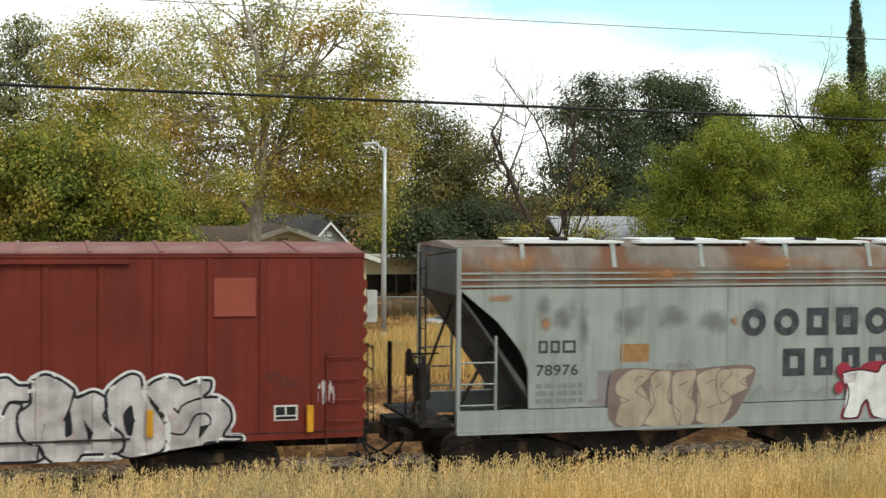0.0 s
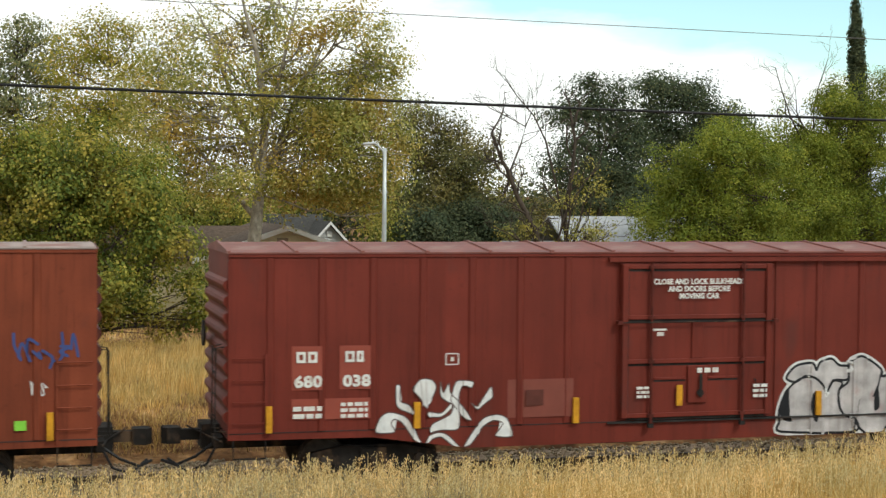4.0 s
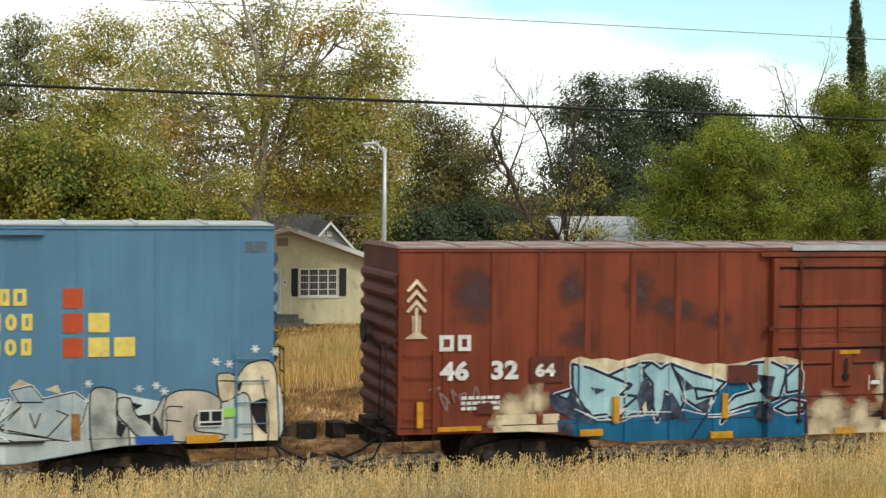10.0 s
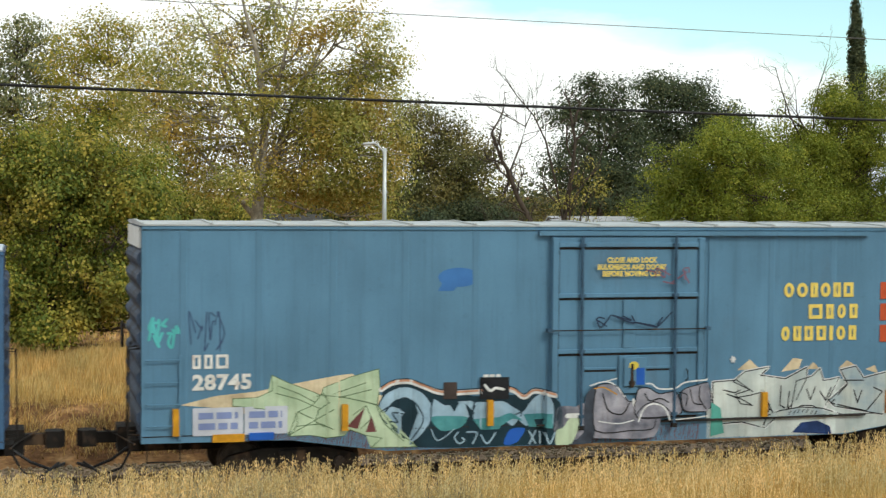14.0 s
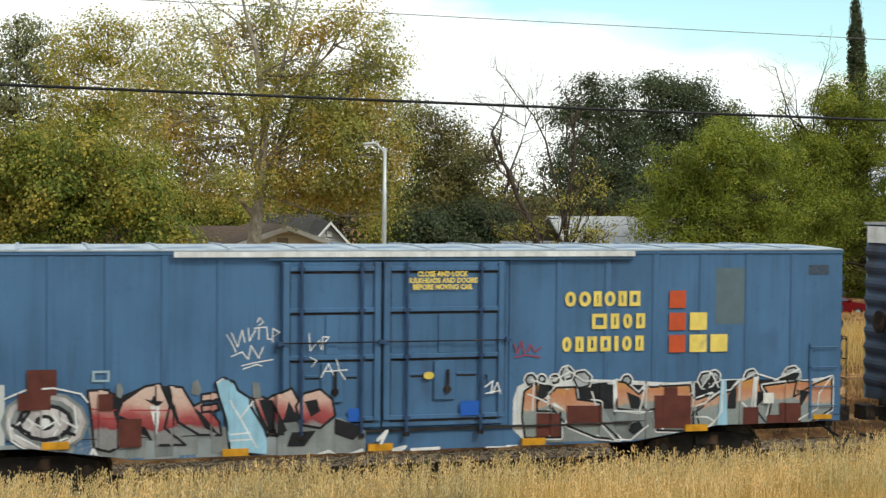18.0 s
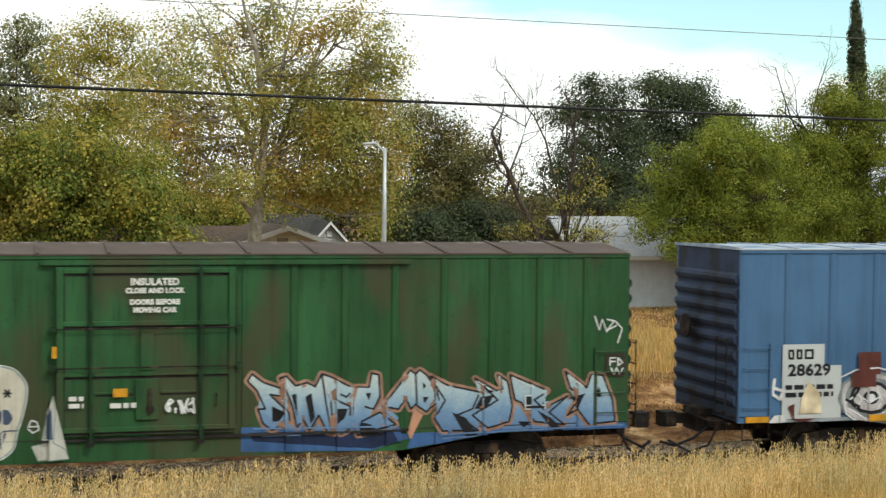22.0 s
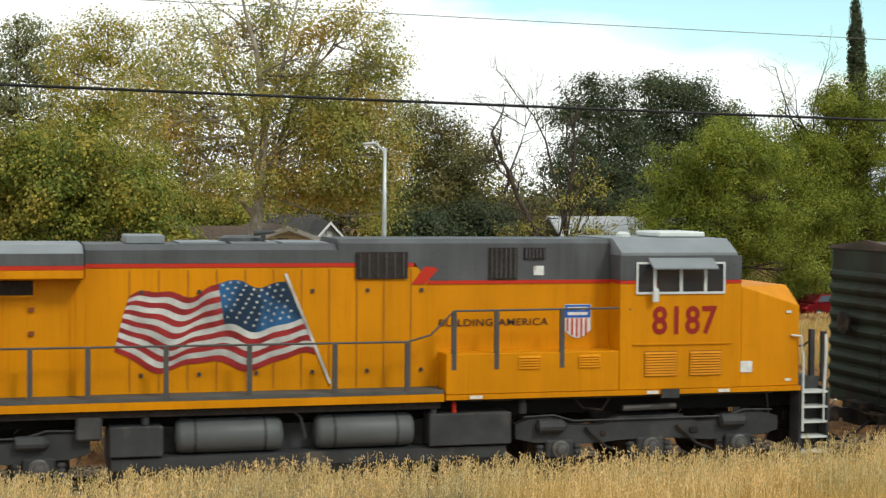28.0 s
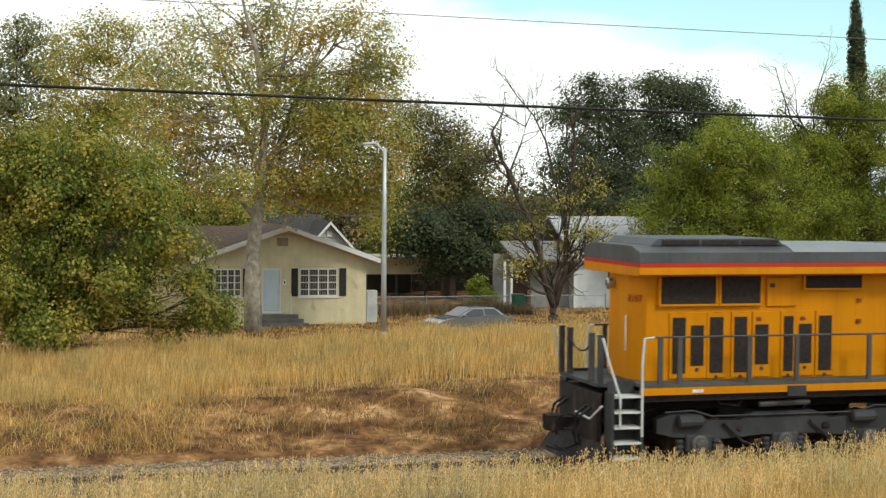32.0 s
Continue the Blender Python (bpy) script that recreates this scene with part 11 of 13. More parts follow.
    fill_in([(3.85, 1.22), (4.09, 1.16), (4.32, 0.95), (3.91, 0.94)], black_paint)
    fill_in([(6.19, 1.61), (6.44, 1.65), (6.27, 1.38), (6.07, 1.39)], black_paint)
    fill_in([(7.99, 1.56), (8.25, 1.63), (8.10, 1.33)], black_paint)
    fill_in([(6.92, 1.13), (7.17, 1.12), (7.04, 1.01)], black_paint)
    fill_in([(3.45, 1.47), (3.65, 1.47), (3.59, 1.30), (3.46, 1.19)], black_paint)
    fill_in([(3.99, 1.74), (4.09, 1.74), (4.05, 1.60)], black_paint)
    fill_in([(2.87, 1.70), (2.98, 1.77), (3.05, 1.32), (2.97, 1.21)], black_paint)
    fill_in([(2.61, 1.75), (2.70, 1.77), (2.72, 1.33)], black_paint)
    fill_in([(5.07, 1.64), (5.18, 1.64), (5.10, 1.51)], black_paint)
    fill_in([(5.06, 1.91), (5.13, 1.85), (5.08, 1.78)], black_paint)
    fill_in([(8.43, 1.55), (8.55, 1.74), (8.60, 1.55)], black_paint)
    fill_in([(6.19, 1.88), (6.44, 1.70), (6.31, 1.68)], black_paint)
    stroke([(2.10, 1.01), (4.49, 1.05)], frosty, 0.030)
    stroke([(5.42, 0.93), (9.03, 1.00)], frosty, 0.030)
    stroke([(5.45, 0.86), (7.84, 0.89)], frosty, 0.030)
    stroke([(1.93, 1.15), (4.54, 1.11)], frosty, 0.030)
    stroke([(1.90, 2.08), (1.99, 1.93)], white_spray, 0.020)
    stroke([(2.49, 2.03), (2.60, 1.83)], white_spray, 0.020)
    stroke([(3.21, 2.04), (3.28, 1.76)], white_spray, 0.020)
    stroke([(4.86, 2.06), (4.88, 1.66)], white_spray, 0.020)
    stroke([(5.30, 1.96), (5.54, 1.79)], white_spray, 0.020)
    stroke([(6.82, 1.96), (7.22, 1.76)], white_spray, 0.020)
    stroke([(7.92, 1.99), (8.21, 1.76)], white_spray, 0.020)
    stroke([(6.13, 1.90), (6.37, 1.74)], white_spray, 0.020)
    fill_in([(4.78, 0.98), (4.90, 1.43), (5.07, 1.31), (4.84, 0.86)], peach_spray)
    stroke([(8.44, 3.09), (8.53, 2.83), (8.59, 3.03)], white_spray, 0.028)
    stroke([(8.59, 3.03), (8.69, 2.79)], white_spray, 0.028)
    stroke([(8.69, 3.03), (8.83, 3.00), (8.69, 2.82), (8.88, 2.91)], white_spray, 0.028)
    stroke([(8.85, 3.00), (9.00, 2.85), (8.91, 2.58)], white_spray, 0.028)
    stroke([(8.70, 2.35), (9.04, 2.35), (9.05, 1.96), (8.70, 1.97), (8.70, 2.35)], dark_cover, 0.050)
    stroke([(8.76, 2.15), (8.76, 2.29), (8.87, 2.29)], white_spray, 0.028)
    stroke([(8.76, 2.22), (8.86, 2.22)], white_spray, 0.028)
    stroke([(8.92, 2.29), (8.92, 2.14), (9.01, 2.20), (8.92, 2.29)], white_spray, 0.028)
    stroke([(8.78, 2.10), (8.84, 1.98), (8.89, 2.10), (8.95, 1.98), (9.02, 2.09)], white_spray, 0.028)
    flat(t, "graffiti_base", mat("ochre_wash", (0.42, 0.28, 0.13), 0.6, var=0.25, scale=2), band(-6.4, -3.0, 0.66, 0.95), 0.001, "ochre sprayed band", conform=cf)
    tag(t, 0.35, 0.85, 1.4, 1.75, white_spray, 78, 7, 0.035, "", cf)
    flat(t, "data_plate", white_paint, [rect(7.05, 7.45, 1.35, 1.62)], 0.05)
    flat(t, "data_panel", black_paint, [rect(7.07, 7.23, 1.44, 1.6), rect(7.27, 7.43, 1.44, 1.6), rect(7.07, 7.43, 1.37, 1.42)], 0.054)
    flat(t, "door_sticker", amber, [rect(-0.55, -0.3, 1.8, 1.95)], 0.14)
    small_print(t, -0.6, -0.15, 1.58, 1.72, 1, white_paint, 80, 0.14)
    small_print(t, -1.3, -1.05, 1.6, 1.85, 2, white_paint, 81, 0.14)
    part("reflector", boxes((-7.1, -6.85, -1.545, -1.517, 0.78, 0.9)), orange_paint, t)
    part("reflector", boxes((-1.58, -1.5, -1.64, -1.625, 2.5, 2.7)), amber, t)


build_green_car()


# ---- covered hopper ----
def build_hopper():
    grey = mat("hopper_grey_paint", (0.30, 0.33, 0.315), 0.6, var=0.12, scale=0.8, streak=0.3, dirt=(0.22, 0.23, 0.23), dirt_at=0.6, dirt_scale=0.9, dirt_amt=0.6)
    rusty = mat("rusty_grey_top", (0.23, 0.20, 0.17), 0.8, var=0.3, scale=1.2, streak=0.3, dirt=(0.15, 0.066, 0.034), dirt_at=0.45, dirt_scale=1.0, dirt_amt=0.9)
    # Hopper grey darkened to carry the shade under the end overhang.
    shadow_g = mat("shaded_slope_grey", (0.075, 0.08, 0.08), 0.7, var=0.25, scale=1.5)
    faded = mat("faded_black_letters", (0.055, 0.06, 0.065), 0.7, var=0.4, scale=9)
    t = thing("hopper_car", pose(15.52, TRACK_Y, 0), "grey covered hopper car with rusty upper edge", "freight car", "cars of the train")
    TRAIN.append((t, 15.52))
    h = 8.4
    for s in (-1, 1):
        y0, y1 = sorted((s * 1.44, s * FACE))
        side = [(-7.66, 3.62), (-6.9, 3.0), (-6.45, 2.45), (-6.3, 2.1), (-6.28, 1.36), (6.28, 1.36), (6.3, 2.1), (6.45, 2.45), (6.9, 3.0), (7.66, 3.62)]
        part("side_sheet", prism(bmesh.new(), side, y0, y1), grey, t)
        part("upper_band", boxes((-7.66, 7.66, min(s * 1.45, s * 1.49), max(s * 1.45, s * 1.49), 3.625, 4.0)), rusty, t, "rust-streaked upper band")
        for z in (3.66, 3.78, 3.9):
            part("side_bead", boxes((-7.66, 7.66, min(s * 1.491, s * 1.515), max(s * 1.491, s * 1.515), z, z + 0.035)), grey, t)
        part("top_curb", prism(bmesh.new(), [(s * 1.47, 4.003), (s * 1.35, 4.40), (s * 1.28, 4.40), (s * 1.40, 4.003)], -7.66, 7.66, "x"), rusty, t, "rusty sloped roof edge")
        part("side_sill", boxes((-7.7, 7.7, min(s * 1.42, s * 1.55), max(s * 1.42, s * 1.55), 0.96, 1.34)), grey, t)
        part("sill_flange", boxes((-7.7, 7.7, min(s * 1.42, s * 1.58), max(s * 1.42, s * 1.58), 0.90, 0.955)), grey, t)
        for x in (-4.4, -2.2, 0, 2.2, 4.4):
            part("seam", boxes((x - 0.012, x + 0.012, min(s * 1.501, s * 1.512), max(s * 1.501, s * 1.512), 1.37, 3.6)), grey, t)
        for k in range(8):
            x = -6.4 + k * 1.83
            bm = prism(bmesh.new(), [(s * 1.48, 4.02), (s * 1.34, 4.46), (s * 1.30, 4.46), (s * 1.44, 4.02)], x - 0.045, x + 0.045, "x")
            part("roof_bracket", bm, grey, t)
        for e in (-1, 1):
            part("end_post", boxes((e * 7.66 - 0.035, e * 7.66 + 0.035, min(s * 1.40, s * 1.5), max(s * 1.40, s * 1.5), 1.34, 4.38)), grey, t)
            bm = bmesh.new()
            for z in (1.45, 1.85, 2.25):
                rod(bm, [(e * 7.62, s * 1.53, z), (e * 6.95, s * 1.53, z)], 0.018, 5)
            rod(bm, [(e * 6.95, s * 1.53, 1.35), (e * 6.95, s * 1.53, 2.75)], 0.028, 5)
            part("side_ladder", bm, grey, t)
            part("corner_post", boxes((e * 8.3 - 0.04, e * 8.3 + 0.04, min(s * 1.32, s * 1.4), max(s * 1.32, s * 1.4), 1.12, 2.4)), iron, t)
    for e in (-1, 1):
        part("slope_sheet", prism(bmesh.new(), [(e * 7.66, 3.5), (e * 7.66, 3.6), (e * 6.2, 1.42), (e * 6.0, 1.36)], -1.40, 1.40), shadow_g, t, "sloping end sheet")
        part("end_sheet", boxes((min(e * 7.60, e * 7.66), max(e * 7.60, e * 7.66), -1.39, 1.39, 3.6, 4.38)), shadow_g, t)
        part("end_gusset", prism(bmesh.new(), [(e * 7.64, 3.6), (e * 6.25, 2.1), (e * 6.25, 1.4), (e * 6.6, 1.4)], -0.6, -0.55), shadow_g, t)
        part("platform", boxes((min(e * 7.7, e * 8.4), max(e * 7.7, e * 8.4), -1.5, 1.5, 1.06, 1.12)), iron, t)
        bm = bmesh.new()
        rod(bm, [(e * 8.35, -1.42, 2.35), (e * 8.35, -0.2, 2.3), (e * 7.7, -0.2, 2.3)], 0.02, 5)
        for y in (-1.42, -0.9, -0.2):
            rod(bm, [(e * 8.35, y, 1.12), (e * 8.35, y, 2.33)], 0.018, 5)
        part("end_railing", bm, iron, t)
        part("brake_housing", boxes((min(e * 8.05, e * 8.3), max(e * 8.05, e * 8.3), -0.95, -0.5, 1.5, 2.15)), iron, t, bevel=0.03)
        part("brake_wheel", lathe(bmesh.new(), [(-0.02, 0.26), (0.02, 0.26), (0.02, 0.2), (-0.02, 0.2)], 16, (e * 8.42, -0.75, 2.2), "x"), iron, t)
        coupler(t, e * h, e)
        freight_truck(t, e * 6.45)
    for e in (-1, 1):
        bm = bmesh.new()
        for y in (-1.30, -0.85):
            rod(bm, [(e * 8.25, y, 1.1), (e * 8.25, y, 4.3)], 0.02, 5)
        for k in range(8):
            rod(bm, [(e * 8.25, -1.30, 1.35 + 0.38 * k), (e * 8.25, -0.85, 1.35 + 0.38 * k)], 0.015, 5)
        part("end_ladder", bm, iron, t, "dark iron end ladder")
        part("ladder_brace", rod(bmesh.new(), [(e * 8.25, -1.30, 4.25), (e * 7.68, -1.30, 4.33)], 0.02, 5), iron, t)
        part("slope_brace", rod(bmesh.new(), [(e * 7.7, -1.2, 1.15), (e * 6.9, -1.2, 2.6)], 0.035, 6), iron, t)
        part("slope_brace", rod(bmesh.new(), [(e * 8.3, -0.4, 1.15), (e * 7.5, -0.4, 3.3)], 0.03, 6), iron, t)
        part("air_pipe", rod(bmesh.new(), [(e * 8.3, -1.2, 1.0), (e * 7.9, -1.3, 1.25), (e * 7.3, -1.25, 1.2), (e * 6.6, -1.3, 1.4)], 0.025, 6), iron, t)
    soot = soft_mat("soot_smudge", (0.17, 0.17, 0.17), 0.55)
    for x, z, w, q in ((-5.6, 3.1, 0.35, 0.4), (-5.2, 2.9, 0.2, 0.5), (-4.3, 3.0, 0.5, 0.35), (-3.4, 3.05, 0.4, 0.3), (-2.5, 2.95, 0.45, 0.35), (-1.6, 3.1, 0.3, 0.3), (0.4, 3.0, 0.5, 0.3), (-6.0, 3.25, 0.2, 0.3)):
        flat(t, "stain", soot, [rect(x - w, x + w, z - q, z + q)], 0.003, "dark sooty smudge")
    rust_spot = soft_mat("rust_smudge", (0.34, 0.16, 0.06), 0.8)
    for x, z, w, q in ((-5.95, 2.95, 0.16, 0.2), (-2.05, 2.95, 0.1, 0.12), (-3.6, 3.9, 0.9, 0.2), (-6.6, 4.1, 0.8, 0.25), (-1.2, 4.1, 1.2, 0.25), (-6.9, 3.45, 0.3, 0.1)):
        flat(t, "stain", rust_spot, [rect(x - w, x + w, z - q, z + q)], 0.018, "orange rust bloom")
    part("roof", prism(bmesh.new(), [(-1.27, 4.36), (-1.27, 4.41), (0, 4.5), (1.27, 4.41), (1.27, 4.36)], -7.7, 7.7, "x"), rusty, t)
    pale = mat("pale_hatch", (0.68, 0.69, 0.68), 0.5, var=0.08)
    for k in range(5):
        a = -6.6 + k * 2.66
        w = part("walkway", boxes((a, a + 2.3, -1.24, -0.75, 4.475, 4.515)), pale, t, "pale roof walkway")
        for x in (a + 0.05, a + 2.2):
            part("walkway_leg", boxes((x, x + 0.06, -1.2, -1.14, 4.42, 4.486)), iron, t)
        part("roof_hatch", boxes((a + 0.3, a + 2.0, -0.5, 0.5, 4.5, 4.535)), pale, t, bevel=0.02)
        part("hatch_latch", boxes((a + 1.05, a + 1.25, -1.0, -0.45, 4.52, 4.575)), iron, t)
    for x in (-4.2, 0.0, 4.2):
        part("discharge_bay", prism(bmesh.new(), [(x - 2.0, 0.95), (x + 2.0, 0.95), (x + 0.45, 0.35), (x - 0.45, 0.35)], -1.2, 1.2), iron, t)
        part("outlet_gate", boxes((x - 0.5, x + 0.5, -1.0, 1.0, 0.24, 0.345)), iron, t)
    part("centre_sill", boxes((-8.3, 8.3, -0.2, 0.2, 0.7, 1.03)), iron, t)
    block_word(t, [-0.52, -0.55, 0.48, 0.48, -0.55, 0.5], -1.9, 2.66, 0.54, 0.17, 0.15, faded, "faded black road name as plain blocks", 0.014)
    block_word(t, [0.48, 0.42, 0.40, 0.46], -1.0, 1.86, 0.54, 0.2, 0.15, faded, "", 0.014)
    block_word(t, [0.19, 0.19, 0.27], -6.1, 2.40, 0.24, 0.05, 0.05, faded, "faded owner's letters", 0.004)
    lettering("78976", -6.15, 1.98, 0.2, faded, t, -1.504, 1.15, 0.006)
    small_print(t, -6.15, -5.2, 1.42, 1.85, 3, mat("worn_print", (0.2, 0.21, 0.21), 0.7), 91, 0.004)
    flat(t, "paint_patch", mat("tan_placard", (0.30, 0.17, 0.075), 0.7, var=0.2, scale=8), [rect(-4.45, -3.85, 2.2, 2.55)], 0.004, "tan stencilled placard")
    flat(t, "paint_patch", mat("mauve_grey_patch", (0.24, 0.22, 0.22), 0.7, var=0.2), [rect(-4.9, -4.45, 1.5, 2.05), rect(-5.1, -4.4, 1.38, 1.5)], 0.004)
    bisque = mat("bisque_spray", (0.40, 0.335, 0.255), 0.6, var=0.2, scale=2)
    umber = mat("umber_line", (0.19, 0.14, 0.125), 0.6, var=0.2)
    faint = mat("faint_mauve", (0.26, 0.2, 0.22), 0.7)
    crimson = mat("crimson_edge_spray", (0.30, 0.03, 0.05), 0.6)
    ink, fill_in, stroke = sprayer(t, lambda x: 0.052, umber, 0.022, None, 0.0, True, "bisque graffiti letter")
    fill_in([(-4.66, 1.96), (-4.25, 2.09), (-3.24, 2.03), (-2.13, 2.10), (-1.61, 2.03), (-1.86, 1.42), (-2.37, 0.94), (-4.53, 0.94)], umber)
    ink([(-4.54, 1.82), (-4.25, 2.06), (-3.75, 2.03), (-3.98, 1.79), (-4.14, 1.63), (-3.81, 1.39), (-4.05, 0.93), (-4.53, 1.02), (-4.47, 1.39), (-4.28, 1.47), (-4.53, 1.59)], bisque)
    ink([(-3.85, 1.94), (-3.41, 2.01), (-3.47, 1.46), (-3.21, 1.22), (-3.29, 0.94), (-3.97, 1.00), (-3.74, 1.39)], bisque)
    ink([(-3.39, 1.91), (-2.90, 2.03), (-2.93, 1.76), (-3.05, 1.53), (-2.88, 1.35), (-2.96, 0.97), (-3.30, 1.05)], bisque)
    ink([(-2.88, 1.90), (-2.48, 2.06), (-2.11, 1.98), (-2.37, 1.67), (-2.10, 1.42), (-2.36, 0.95), (-2.87, 1.03), (-2.79, 1.44)], bisque)
    ink([(-2.37, 2.02), (-1.64, 2.01), (-1.94, 1.77), (-1.76, 1.65), (-2.11, 1.50), (-2.33, 1.35), (-2.45, 1.67)], bisque)
    stroke([(-4.16, 1.83), (-4.08, 1.93), (-3.96, 1.90)], umber, 0.020)
    stroke([(-3.74, 1.70), (-3.62, 1.78)], umber, 0.020)
    stroke([(-3.24, 1.73), (-3.07, 1.80)], umber, 0.020)
    stroke([(-2.69, 1.75), (-2.47, 1.84)], umber, 0.020)
    stroke([(-2.64, 1.28), (-2.42, 1.35)], umber, 0.020)
    stroke([(-3.50, 2.02), (-3.48, 2.16), (-3.33, 2.15)], faint, 0.018)
    stroke([(-3.29, 2.12), (-3.25, 2.20), (-3.14, 2.02)], faint, 0.018)
    stroke([(-3.07, 2.04), (-3.06, 2.20), (-2.90, 2.07)], faint, 0.018)
    stroke([(-1.69, 1.41), (-1.52, 1.68), (-1.38, 1.40)], faint, 0.018)
    stroke([(-1.26, 1.72), (-1.21, 1.52)], faint, 0.018)
    stroke([(-1.08, 1.63), (-0.90, 1.55), (-0.73, 1.67), (-0.82, 1.79)], faint, 0.018)
    stroke([(-0.46, 1.62), (-0.28, 1.49), (-0.10, 1.65), (0.03, 1.52)], faint, 0.018)
    ink, fill_in, stroke = sprayer(t, lambda x: 0.06, black_paint, 0.03, crimson, 0.03, True, "white graffiti letter edged in crimson")
    ink([(0.29, 1.88), (0.70, 1.95), (1.07, 1.89), (1.16, 2.03), (1.38, 2.02), (1.41, 1.00), (0.99, 1.01), (0.85, 1.34), (0.72, 1.22), (0.63, 1.00), (0.31, 1.01), (0.42, 1.35), (0.42, 1.60)], white_spray)
    ink([(1.43, 1.98), (1.98, 2.01), (2.18, 1.55), (2.01, 0.98), (1.50, 0.99)], white_spray)
    ink([(2.27, 1.92), (2.92, 1.95), (3.04, 0.99), (2.38, 0.97)], white_spray)
    fill_in([(0.30, 1.88), (0.61, 1.90), (0.57, 1.71), (0.33, 1.68)], silver_spray)
    flat(t, "graffiti_cloud", mat("crimson_cloud", (0.30, 0.03, 0.05), 0.6), [ring(0.32, 1.95, 0.16, 0.16), ring(0.22, 1.6, 0.1, 0.12), ring(1.1, 2.0, 0.4, 0.12), ring(1.8, 1.95, 0.4, 0.15)], 0.056, "crimson sprayed cloud")
    small_print(t, -3.6, -2.9, 0.99, 1.04, 1, iron, 95, 0.056)


build_hopper()


# ---- locomotive ----
def build_locomotive():
    yellow = mat("armour_yellow", (0.60, 0.225, 0.0015), 0.5, spec=0.12, var=0.08, scale=0.7, streak=0.16, dirt=(0.40, 0.16, 0.02), dirt_at=0.64, dirt_scale=0.8, dirt_amt=0.5)
    grey = mat("roof_grey", (0.085, 0.088, 0.092), 0.55, var=0.2, scale=1.0, streak=0.25)
    light_grey = mat("dusty_roof_grey", (0.20, 0.215, 0.225), 0.6, var=0.12, scale=1.5)
    frame_grey = mat("frame_grey", (0.046, 0.047, 0.048), 0.6, var=0.3, scale=2, dirt=(0.10, 0.085, 0.07), dirt_at=0.6, dirt_scale=2)
    red = mat("signal_red", (0.46, 0.028, 0.012), 0.45, var=0.08)
    dark = mat("grille_black", (0.030, 0.022, 0.018), 0.7, var=0.4, scale=14)
    pale = mat("pale_rail", (0.58, 0.60, 0.58), 0.5, var=0.1)
    post_m = mat("post_grey", (0.075, 0.07, 0.065), 0.6, var=0.15)
    t = thing("locomotive", pose(-107.06, TRACK_Y, 0), "yellow and grey diesel locomotive with painted flag", "locomotive")
    TRAIN.append((t, -107.06))
    HY = 0.92
    grimy = mat("grimy_black_steel", (0.028, 0.024, 0.022), 0.85, var=0.4, scale=4, dirt=(0.07, 0.045, 0.035), dirt_at=0.55, dirt_scale=3)
    bearing_m = mat("greasy_bearing", (0.11, 0.105, 0.10), 0.5, 0.3, var=0.3, scale=8)
    # frame and walkway
    part("frame", boxes((-10.35, 10.45, -0.7, 0.7, 1.15, 1.55)), mat("frame_black", (0.012, 0.012, 0.012), 0.8, var=0.3), t)
    part("walkway", boxes((-9.65, 2.70, -1.5, 1.5, 1.686, 1.75)), mat("walkway_grey", (0.085, 0.085, 0.08), 0.8, var=0.2), t)
    for s in (-1, 1):
        part("side_sill", boxes((-9.65, 2.70, min(s * 1.40, s * 1.51), max(s * 1.40, s * 1.51), 1.54, 1.682)), yellow, t, "yellow side sill")
        part("sill_web", boxes((-9.6, 2.66, min(s * 1.32, s * 1.39), max(s * 1.32, s * 1.39), 1.40, 1.68)), dark, t)
    # long hood and its doors
    part("hood", boxes((-3.78, 6.18, -HY, HY, 1.755, 4.02)), yellow, t)
    part("hood_top", prism(bmesh.new(), [(-HY - 0.012, 4.10), (HY + 0.012, 4.10), (HY + 0.012, 4.34), (HY - 0.16, 4.44), (-HY + 0.16, 4.44), (-HY - 0.012, 4.34)], -3.78, 0.80, "x"), grey, t, "grey upper hood")
    part("hood_stripe", boxes((-3.78, 2.25, -HY - 0.014, HY + 0.014, 4.024, 4.097)), red, t, "red stripe")
    part("hood_top", prism(bmesh.new(), [(-HY - 0.012, 4.10), (HY + 0.012, 4.10), (HY + 0.012, 4.46), (HY - 0.12, 4.54), (-HY + 0.12, 4.54), (-HY - 0.012, 4.46)], 0.804, 6.18, "x"), grey, t, "grey equipment cabinet")
    flat(t, "grey_panel", grey, [[(2.55, 3.76), (6.18, 3.76), (6.18, 4.101), (2.25, 4.101)]], 0.016, face=HY)
    flat(t, "hood_stripe", red, [[(2.50, 3.69), (6.18, 3.69), (6.18, 3.757), (2.50, 3.757)], [(2.20, 3.69), (2.45, 3.69), (2.72, 3.97), (2.62, 4.02), (2.45, 4.02)]], 0.020, face=HY)
    for x in [-3.0 + 0.52 * k for k in range(11)]:
        part("hood_seam", boxes((x - 0.011, x + 0.011, -HY - 0.016, -HY + 0.01, 1.80, 3.98)), mat("seam_ochre", (0.36, 0.14, 0.01), 0.6) if x == -3.0 else bpy.data.materials["seam_ochre"], t)
    for x in [-2.8 + 1.04 * k for k in range(6)]:
        for z in (2.05, 3.55):
            part("door_latch", boxes((x - 0.03, x + 0.03, -HY - 0.035, -HY - 0.002, z, z + 0.07)), frame_grey, t)
    for x, z0, z1, x1 in ((1.13, 3.80, 4.30, 2.12), (3.72, 3.78, 4.38, 4.28), (4.42, 4.16, 4.38, 4.85)):
        v = part("air_intake", boxes((x, x1, -HY - 0.05, -HY - 0.022, z0, z1)), dark, t, "dark louvred intake")
        for k in range(6):
            xx = x + (x1 - x) * (k + 0.5) / 6
